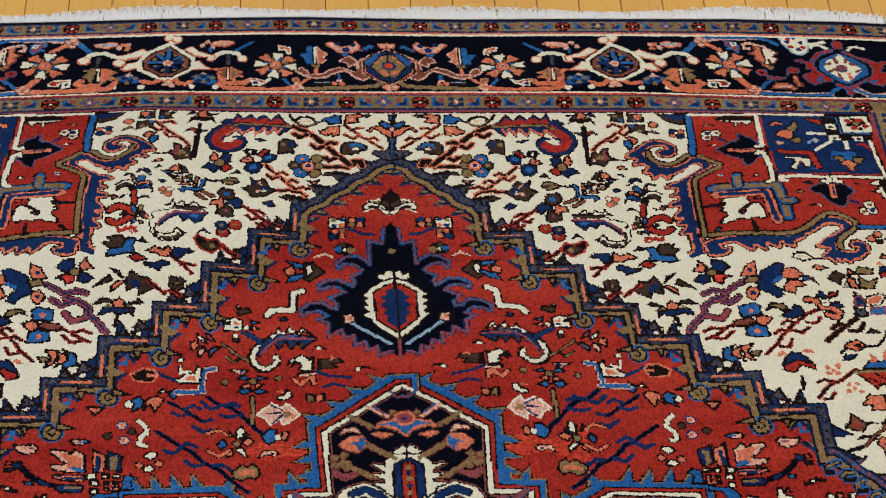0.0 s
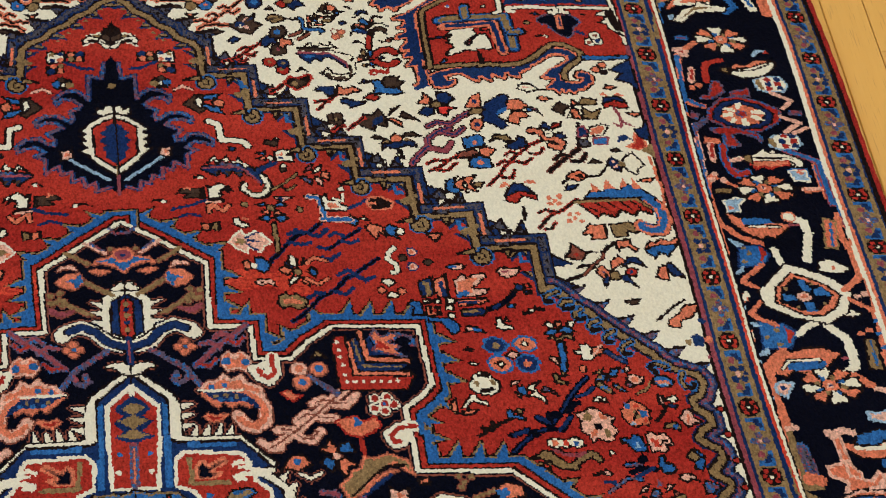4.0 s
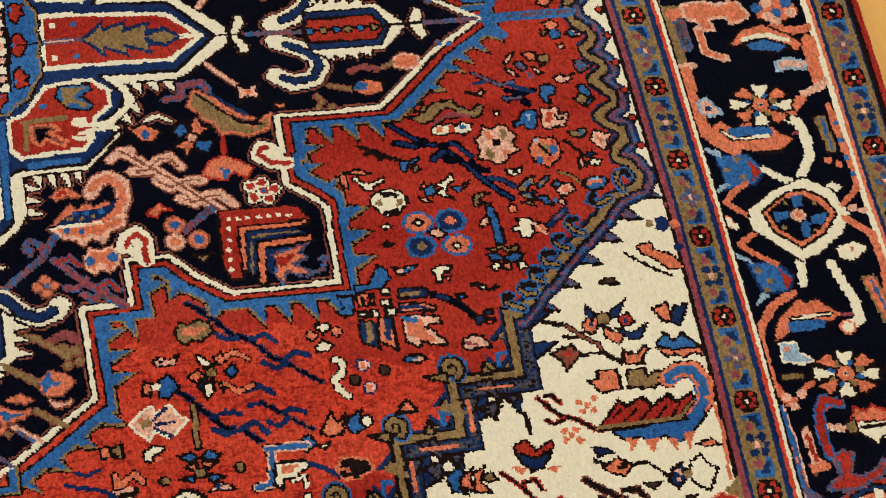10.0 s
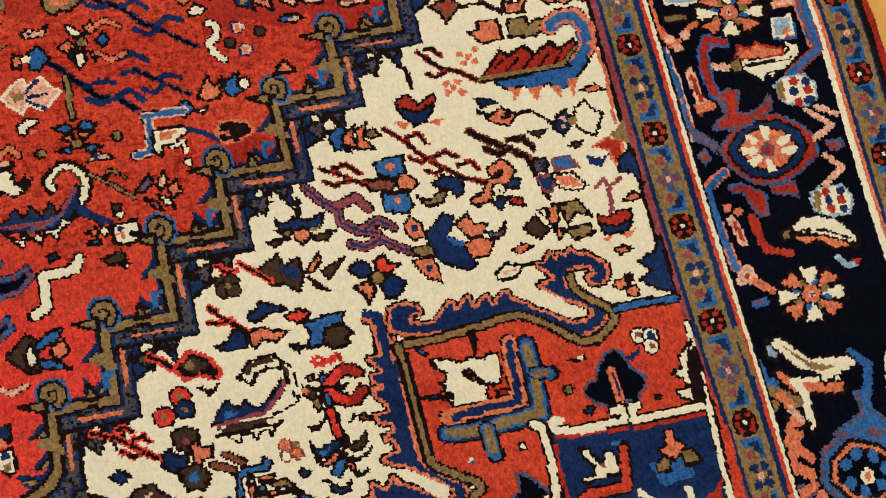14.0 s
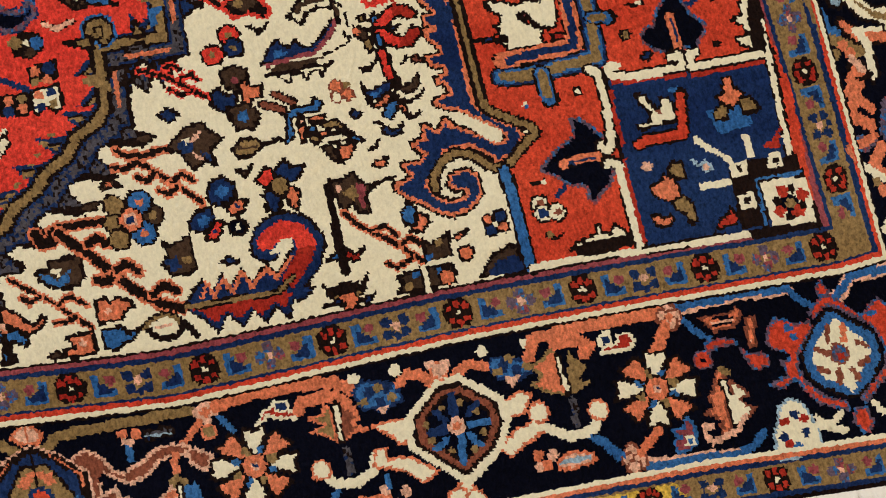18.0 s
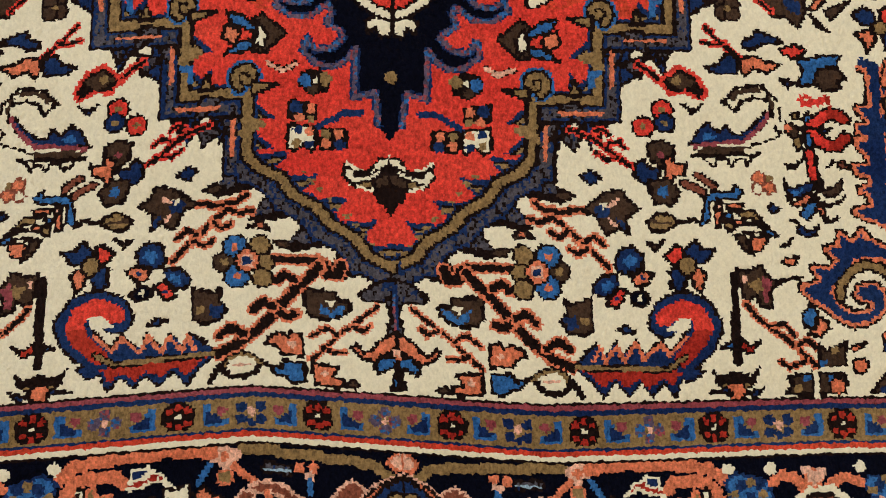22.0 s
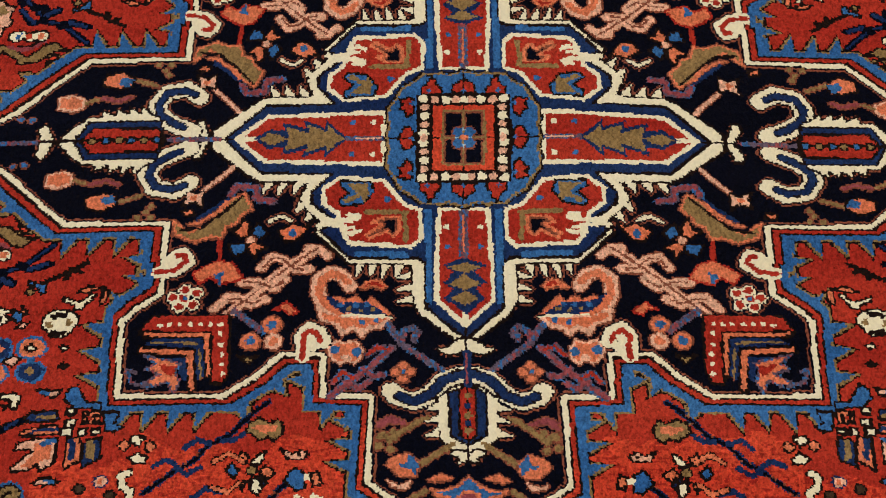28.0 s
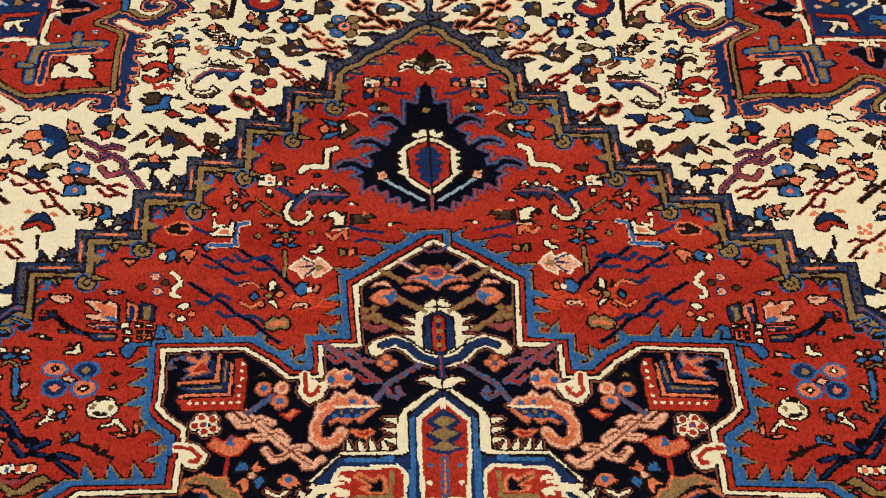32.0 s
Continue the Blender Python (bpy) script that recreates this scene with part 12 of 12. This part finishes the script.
for p in each("checker_palmette", BORDER, sym="x", label="coral, blue and ivory chequered palmette"):
    p.poly("78.6,9.2 81.6,10.3 83.1,8.8 83.2,7.7 81.3,6.5 78.8,7.0", "s", "k", 0.21)
    p.dot(79.0,8.8, 0.55, "b")
    p.dot(80.3,7.9, 0.55, "b")
    p.dot(81.3,7.3, 0.55, "b")
    p.dot(80.1,9.4, 0.47, "i")
    p.dot(81.3,8.3, 0.47, "i")
    p.dot(79.9,7.2, 0.47, "i")
    p.line("81.4,10 83.4,11.0", "p", 0.92)
    p.line("81.8,6.5 83.4,5.6", "p", 0.91)
    p.line("79.8,6.3 81.9,5.4 81.1,4.4", "v", 0.99)
for p in each("border_hexagon", BORDER, sym="x", label="rust-framed hexagon with a tan sunburst"):
    p.poly("71.3,3.1 72.8,4.9 75.2,5.9 77.9,5.6 79.4,4.3 80.2,2.9 79.5,1.6 76.7,0 73.8,0.4 71.8,1.8", "p", "k", 0.20)
    p.poly("71.6,3.1 72.9,4.6 75.1,5.5 77.8,5.2 79.1,4.1 79.8,2.9 79.1,1.8 76.7,0.4 74,0.8 72.1,2.0", "s")
    p.poly("71.9,3.1 73.4,4.7 75.3,5.2 77.5,4.9 79,3.8 79.3,2.8 78.5,1.9 76.6,0.8 74.2,1.1 72.5,2.1", "d", "k", 0.20)
    p.poly("72.3,3.1 73.6,4.4 75.3,4.9 77.3,4.6 78.5,3.7 78.9,2.8 78.2,2.1 76.5,1.1 74.4,1.3 72.8,2.3", "b")
    p.poly("72.9,3.2 74.1,4.3 75.5,4.6 77.1,4.4 78.1,3.4 78.3,2.8 77.5,2.1 76.3,1.6 74.6,1.7 73.3,2.5", "t", "k", 0.20)
    p.dot(74.7,4.1, 0.46, "s")
    p.dot(76.3,4.3, 0.46, "s")
    p.dot(77.5,3.5, 0.46, "s")
    p.dot(77.4,2.4, 0.46, "s")
    p.dot(76.0,1.9, 0.46, "s")
    p.dot(74.5,2.1, 0.46, "s")
    p.dot(73.6,3.2, 0.46, "s")
    p.dot(75.8,3.0, 0.61, "v", "d")
    p.dot(75.8,3.0, 0.30, "s")
    p.poly("68.4,3 70.1,3.7 71.3,3.1 70,2.3", "p", "s", 0.33)
    p.poly("80.1,3 82,3.8 83,3 81.5,1.9", "p", "s", 0.33)

for number, hx, hy, yarn, w in ((OUTER, 84.2, 111.12, "s", 0.4), (OUTER, 83.75, 110.72, "i", 0.34), (INNER, 69.15, 97.82, "k", 0.3), (INNER, 68.85, 97.55, "i", 0.3), (INNER, 68.55, 97.27, "o", 0.25)):
    Pen(number).line([(-hx, -hy), (hx, -hy), (hx, hy), (-hx, hy), (-hx, -hy)], yarn, w, True)

# ---------- from the chart to the woven rug ----------
rug = new("carpet")
tagged(rug, "hand-knotted red, ivory and navy wool rug lying on an oak floor", "rug")


# how far the hand-woven pile strays from the square, in cm: columns from west to east, rows from south to north
STRAY_X = (-66, -33, -11, 11, 33, 50, 64, 76, 88)
STRAY_Y = (-112, -97, -75, -48, -24, 0, 24, 48, 75, 97, 112)
EASTWARD = """
-1.0 -3.0 0.2 0.4 0.9 1.2 2.2 0.5 -1.5
-0.7 -3.4 -0.4 0.5 1.0 1.5 1.8 -0.1 -0.9
-0.9 -1.4 -1.0 -0.3 0.7 0.9 1.1 0.9 0.6
-1.1 -0.3 -0.9 1.2 0.8 0.6 1.1 1.0 1.6
-0.7 -0.0 0.2 -0.2 0.4 1.2 1.3 0.6 0.9
-0.1 1.6 0.7 -0.3 0.1 0.4 0.2 0.2 1.0
1.0 2.5 0.6 -0.0 -0.4 -0.5 -0.9 -1.7 -0.2
1.6 1.0 -1.3 0.4 -1.5 -1.0 -1.4 -2.3 -0.8
1.7 0.8 -0.2 -1.5 -2.6 -2.3 -2.2 -1.7 -1.4
2.4 2.4 0.7 -0.6 -2.0 -2.1 -2.4 -2.8 -2.1
2.8 3.0 0.1 -1.1 -2.0 -3.6 -2.8 -2.8 -2.6
"""
NORTHWARD = """
-1.6 -0.8 0.0 -0.9 -0.4 -0.8 -1.7 -2.2 -1.8
-0.4 -0.5 1.1 -0.7 -0.4 -0.6 -1.0 -0.2 -0.3
0.3 -0.3 1.0 0.5 0.1 0.0 0.1 0.6 0.7
0.4 0.7 2.0 1.1 0.2 0.3 0.3 0.3 0.4
-0.5 0.1 0.1 -0.0 0.1 -0.0 -0.5 -0.8 -0.7
-1.4 -0.5 -0.2 -0.1 -1.2 -1.4 -1.6 -1.7 -1.2
-1.4 -0.9 -0.1 -0.5 -1.0 -2.1 -1.8 -1.5 -1.3
-1.5 -2.0 -2.6 -1.5 -2.3 -1.8 -1.2 -1.2 -2.0
-2.5 -0.1 -3.6 -3.6 -3.3 -0.8 -1.5 -3.3 -4.6
-5.7 -3.7 -4.0 -4.0 -4.3 -5.0 -5.6 -6.2 -6.9
-7.3 -5.8 -5.6 -6.0 -6.1 -6.1 -6.8 -7.8 -8.6
"""


def stray(table, x, y):
    v = np.array(table.split(), float).reshape(len(STRAY_Y), len(STRAY_X))
    gx_, gy_ = np.array(STRAY_X, float), np.array(STRAY_Y, float)
    i = np.clip(np.searchsorted(gx_, x) - 1, 0, len(gx_) - 2)
    j = np.clip(np.searchsorted(gy_, y) - 1, 0, len(gy_) - 2)
    a = np.clip((x - gx_[i]) / (gx_[i + 1] - gx_[i]), -0.5, 1.5)
    b = np.clip((y - gy_[j]) / (gy_[j + 1] - gy_[j]), -0.5, 1.5)
    return (v[j, i] * (1 - a) + v[j, i + 1] * a) * (1 - b) + (v[j + 1, i] * (1 - a) + v[j + 1, i + 1] * a) * b


def warp(x, y):
    """The weaver's uneven hand: a rug a little out of square, with lines that wander."""
    wx = x + stray(EASTWARD, x, y) + 0.08 * np.sin(y / 6.1 + x / 31.0)
    wy = y + stray(NORTHWARD, x, y) + 0.08 * np.sin(x / 7.3 + y / 29.0)
    return wx, wy


rng = np.random.default_rng(7)
gx, gy = np.meshgrid(np.arange(NX + 1) * KNOT - HX, np.arange(NY + 1) * KNOT - HY)
gx, gy = warp(gx, gy)
gx = gx + rng.normal(0, 0.05, gx.shape)
gy = gy + rng.normal(0, 0.05, gy.shape)
gz = 0.75 + 0.05 * np.sin(gx / 9.0) * np.sin(gy / 11.0) + rng.normal(0, 0.03, gx.shape)
# the indigo-black wool has worn lower than its neighbours
LOW = np.array([0.10 if k in "nk" else 0.0 for k in YARNS])
drop = LOW[YARN]
gz[:-1, :-1] -= drop * 0.5
gz[1:, 1:] -= drop * 0.5
VERTS = np.stack([gx, gy, gz], -1).reshape(-1, 3) / 100.0
ROW = NX + 1


def weave(number, name, label, parent, faces):
    """One piece of the pile as a mesh of its own: its knots, each a face with its own wool."""
    j, i = faces // NX, faces % NX
    a = j * ROW + i
    quads = np.stack([a, a + 1, a + 1 + ROW, a + ROW], 1)
    used, where = np.unique(quads, return_inverse=True)
    me = bpy.data.meshes.new(name)
    me.vertices.add(len(used))
    me.vertices.foreach_set("co", VERTS[used].ravel())
    me.loops.add(4 * len(faces))
    me.loops.foreach_set("vertex_index", where.ravel().astype(np.int32))
    me.polygons.add(len(faces))
    me.polygons.foreach_set("loop_start", np.arange(0, 4 * len(faces), 4, dtype=np.int32))
    me.polygons.foreach_set("loop_total", np.full(len(faces), 4, dtype=np.int32))
    kinds, slot = np.unique(YARN.ravel()[faces], return_inverse=True)
    for k in kinds:
        me.materials.append(YARN_MATS[k])
    me.polygons.foreach_set("material_index", slot.astype(np.int32))
    me.polygons.foreach_set("use_smooth", np.ones(len(faces), bool))
    me.update(calc_edges=True)
    ob = new(name, me)
    ob.parent = parent
    return tagged(ob, label) if label else ob


# the northern corners were woven in the darker madder
north = (YC[:, None] > 55) & (np.abs(XC)[None, :] > 33) & (YARN == YARNS.index("o"))
YARN[north] = YARNS.index("r")
# a brighter dye lot in the southern point of the red field
rag = 1.3 * np.sin(XC * 0.7) + 1.6 * np.sin(XC * 0.19 + 1)
south = (YC[:, None] < -56 + rag[None, :]) & (np.abs(XC)[None, :] < 34) & (YARN == YARNS.index("r")) & (np.abs(YC)[:, None] < 88)
YARN[south & (PIECE != SPAN)] = YARNS.index("q")
# thin rust-brown outlines round the motifs on the indigo ground


def grow(mask):
    m = mask.copy()
    m[1:] |= mask[:-1]
    m[:-1] |= mask[1:]
    m[:, 1:] |= mask[:, :-1]
    m[:, :-1] |= mask[:, 1:]
    return m


ground = (YARN == YARNS.index("n")) & (np.abs(YC)[:, None] < 46) & (np.abs(XC)[None, :] < 62)
pale = grow(YARN == YARNS.index("i"))
others = np.isin(YARN, [YARNS.index(k) for k in "tspmblo"])
YARN[ground & (grow(pale) & ~pale | grow(others) & ~pale)] = YARNS.index("u")
# uneven dye in the slate band: flecks of blue and brown among the grey knots
fleck = np.random.default_rng(3).random(YARN.shape)
soft_fleck = (fleck + np.roll(fleck, 1, 0) + np.roll(fleck, 1, 1) + np.roll(fleck, 2, 0)) / 4
grey = YARN == YARNS.index("g")
YARN[grey & (soft_fleck < 0.34)] = YARNS.index("d")
YARN[grey & (soft_fleck > 0.64)] = YARNS.index("k")
rim = YARN == YARNS.index("v")
YARN[rim & (soft_fleck < 0.38)] = YARNS.index("b")
YARN[rim & (soft_fleck > 0.66)] = YARNS.index("m")
# motifs whose knots fall into separate patches become separate pieces; stray knots go back to their ground
MAIN = {OUTER, BORDER, INNER, IVORY, RED, MEDAL, SPAN, 0}
flat = PIECE.ravel()
order = np.argsort(flat, kind="stable")
counts = np.bincount(flat, minlength=len(PIECES))
ends = np.cumsum(counts)
for number in range(len(counts)):
    if number in MAIN or not counts[number]:
        continue
    todo = set(order[ends[number] - counts[number]:ends[number]].tolist())
    first = True
    while todo:
        stack = [todo.pop()]
        patch = list(stack)
        while stack:
            q = stack.pop()
            for r in (q - 1, q + 1, q - NX, q + NX, q - NX - 1, q - NX + 1, q + NX - 1, q + NX + 1):
                if r in todo:
                    todo.discard(r)
                    stack.append(r)
                    patch.append(r)
        name, parent, label = PIECES[number]
        if len(patch) < 19:
            flat[patch] = IVORY if parent == SPAN else parent
        elif first:
            first = False
        else:
            flat[patch] = piece(name, parent, label)
order = np.argsort(flat, kind="stable")
counts = np.bincount(flat, minlength=len(PIECES))
ends = np.cumsum(counts)
WOVEN = {}
for number, (name, parent, label) in enumerate(PIECES):
    if counts[number]:
        WOVEN[number] = weave(number, name, label, WOVEN.get(parent, rug), order[ends[number] - counts[number]:ends[number]])

# the woven ground under the pile, a slab that gives the rug its thickness
bm = bmesh.new()
n = 120
ring = []
for k in range(n):
    f = k / n * 4
    s, u = int(f), f - int(f)
    ring.append(((-1 + 2 * u, -1), (1, -1 + 2 * u), (1 - 2 * u, 1), (-1, 1 - 2 * u))[s])
top = []
for a, b_ in ring:
    x, y = warp(np.float64(a * (HX - 0.15)), np.float64(b_ * (HY - 0.15)))
    top.append((x / 100, y / 100))
lo = [bm.verts.new((x, y, 0.0005)) for x, y in top]
hi = [bm.verts.new((x, y, 0.0035)) for x, y in top]
for k in range(n):
    bm.faces.new((lo[k], lo[(k + 1) % n], hi[(k + 1) % n], hi[k]))
bm.faces.new(hi)
bm.faces.new(lo[::-1])
part("foundation", bm, cotton, rug, "white cotton warp and weft")

# ---------- fringe, selvedges, floorboards ----------
rng = random.Random(11)


def strand(bm, x, y, away, length, w, z0):
    """One tuft of fringe: a few bent, flat-tapered threads."""
    for k in range(7):
        a = rng.uniform(-0.45, 0.45)
        x0, l = x + rng.uniform(-w, w), length * rng.uniform(0.65, 1.15)
        ring = None
        for s in range(5):
            f = s / 4
            cx, cy = x0 + a * l * f * f, y + away * l * f
            cz = z0 * (1 - f) ** 1.5 + 0.0016 + 0.005 * math.sin(3.1 * f) * rng.uniform(0.5, 1.3)
            r = 0.0015 * (1 - 0.55 * f)
            new_ring = [bm.verts.new((cx - r, cy, cz)), bm.verts.new((cx, cy, cz + r * 1.3)), bm.verts.new((cx + r, cy, cz))]
            if ring:
                bm.faces.new((ring[0], ring[1], new_ring[1], new_ring[0]))
                bm.faces.new((ring[1], ring[2], new_ring[2], new_ring[1]))
            ring = new_ring


for away, edge in ((1, HY), (-1, -HY)):
    fringe = None
    count = 24
    for q in range(count):
        bm = bmesh.new()
        a0, a1 = -HX + 2 * HX * q / count, -HX + 2 * HX * (q + 1) / count
        k = 0
        x = a0
        while x < a1:
            wx, wy = warp(np.float64(x), np.float64(edge))
            strand(bm, wx / 100, wy / 100 - away * 0.002, away, 0.026 + 0.006 * math.sin(x / 7.0), 0.003, 0.0055)
            x += 0.42
        for f in bm.faces:
            f.smooth = True
        part("fringe_tuft", bm, cotton, rug, "short white cotton fringe")

for side in (-1, 1):
    # overcast edge: a ribbed wool cord along each long side
    bm = bmesh.new()
    ring = None
    n = 760
    for k in range(n + 1):
        y = -HY + 2 * HY * k / n
        wx, wy = warp(np.float64(side * (HX + 0.22)), np.float64(y))
        r = 0.0032 + (0.0005 if k % 2 else -0.0003) + 0.0003 * math.sin(y * 1.7)
        new_ring = [bm.verts.new((wx / 100 + 1.15 * r * math.cos(a), wy / 100, 0.0052 + 0.85 * r * math.sin(a))) for a in (0, 0.8, 1.57, 2.34, 3.14, 4.2, 5.2)]
        if ring:
            for s in range(7):
                bm.faces.new((ring[s], ring[(s + 1) % 7], new_ring[(s + 1) % 7], new_ring[s]))
        ring = new_ring
    for f in bm.faces:
        f.smooth = True
    part("selvedge", bm, selvedge_wool, rug, "dark red overcast wool edge")

# floorboards: oak strips that run north and south, laid as single boards
BOARD = 0.0572
boards = {}
for length in (0.30, 0.45, 0.62, 0.80, 1.05):
    bm = bmesh.new()
    w, h, c = BOARD / 2 - 0.0005, 0.0125, 0.0012
    prof = [(-w, -h), (w, -h), (w, -c), (w - c, 0), (-w + c, 0), (-w, -c)]
    a = [bm.verts.new((x, 0.0004, z)) for x, z in prof]
    b2 = [bm.verts.new((x, length - 0.0004, z)) for x, z in prof]
    for k in range(6):
        bm.faces.new((a[k], b2[k], b2[(k + 1) % 6], a[(k + 1) % 6]))
    bm.faces.new(a)
    bm.faces.new(b2[::-1])
    bmesh.ops.recalc_face_normals(bm, faces=bm.faces)
    me = bpy.data.meshes.new("floorboard")
    bm.to_mesh(me)
    bm.free()
    me.materials.append(oak)
    boards[length] = me


def lay(x, y0, y1):
    y = y0 - rng.uniform(0, 0.5)
    while y < y1:
        l = rng.choice(list(boards))
        if y + l > y0 and y + l <= RY1 and y >= RY0:
            ob = new("floorboard", boards[l])
            ob.location, ob.parent = (x, y, 0), floor
        y += l


n = int((RX1 - RX0) / BOARD)
for k in range(n):
    x = RX0 + (k + 0.5) * BOARD
    if x > 0.84 and x < 1.5:
        lay(x, -1.6, 2.2)
    elif abs(x) <= 0.86:
        lay(x, 1.10, 1.9)
rest = bmesh.new()
for k in range(n):
    x = RX0 + (k + 0.5) * BOARD
    spans = ((RY0, -1.6), (2.2, RY1)) if 0.84 < x < 1.5 else (((RY0, 1.12), (1.9, RY1)) if abs(x) <= 0.86 else ((RY0, RY1),))
    for y0, y1 in spans:
        box(rest, x - BOARD / 2 + 0.0005, y0, -0.0125, x + BOARD / 2 - 0.0005, y1, -0.0003)
tagged(part("floorboard_rest", rest, oak, floor, "further oak strips of the same floor"), kind="stuff")
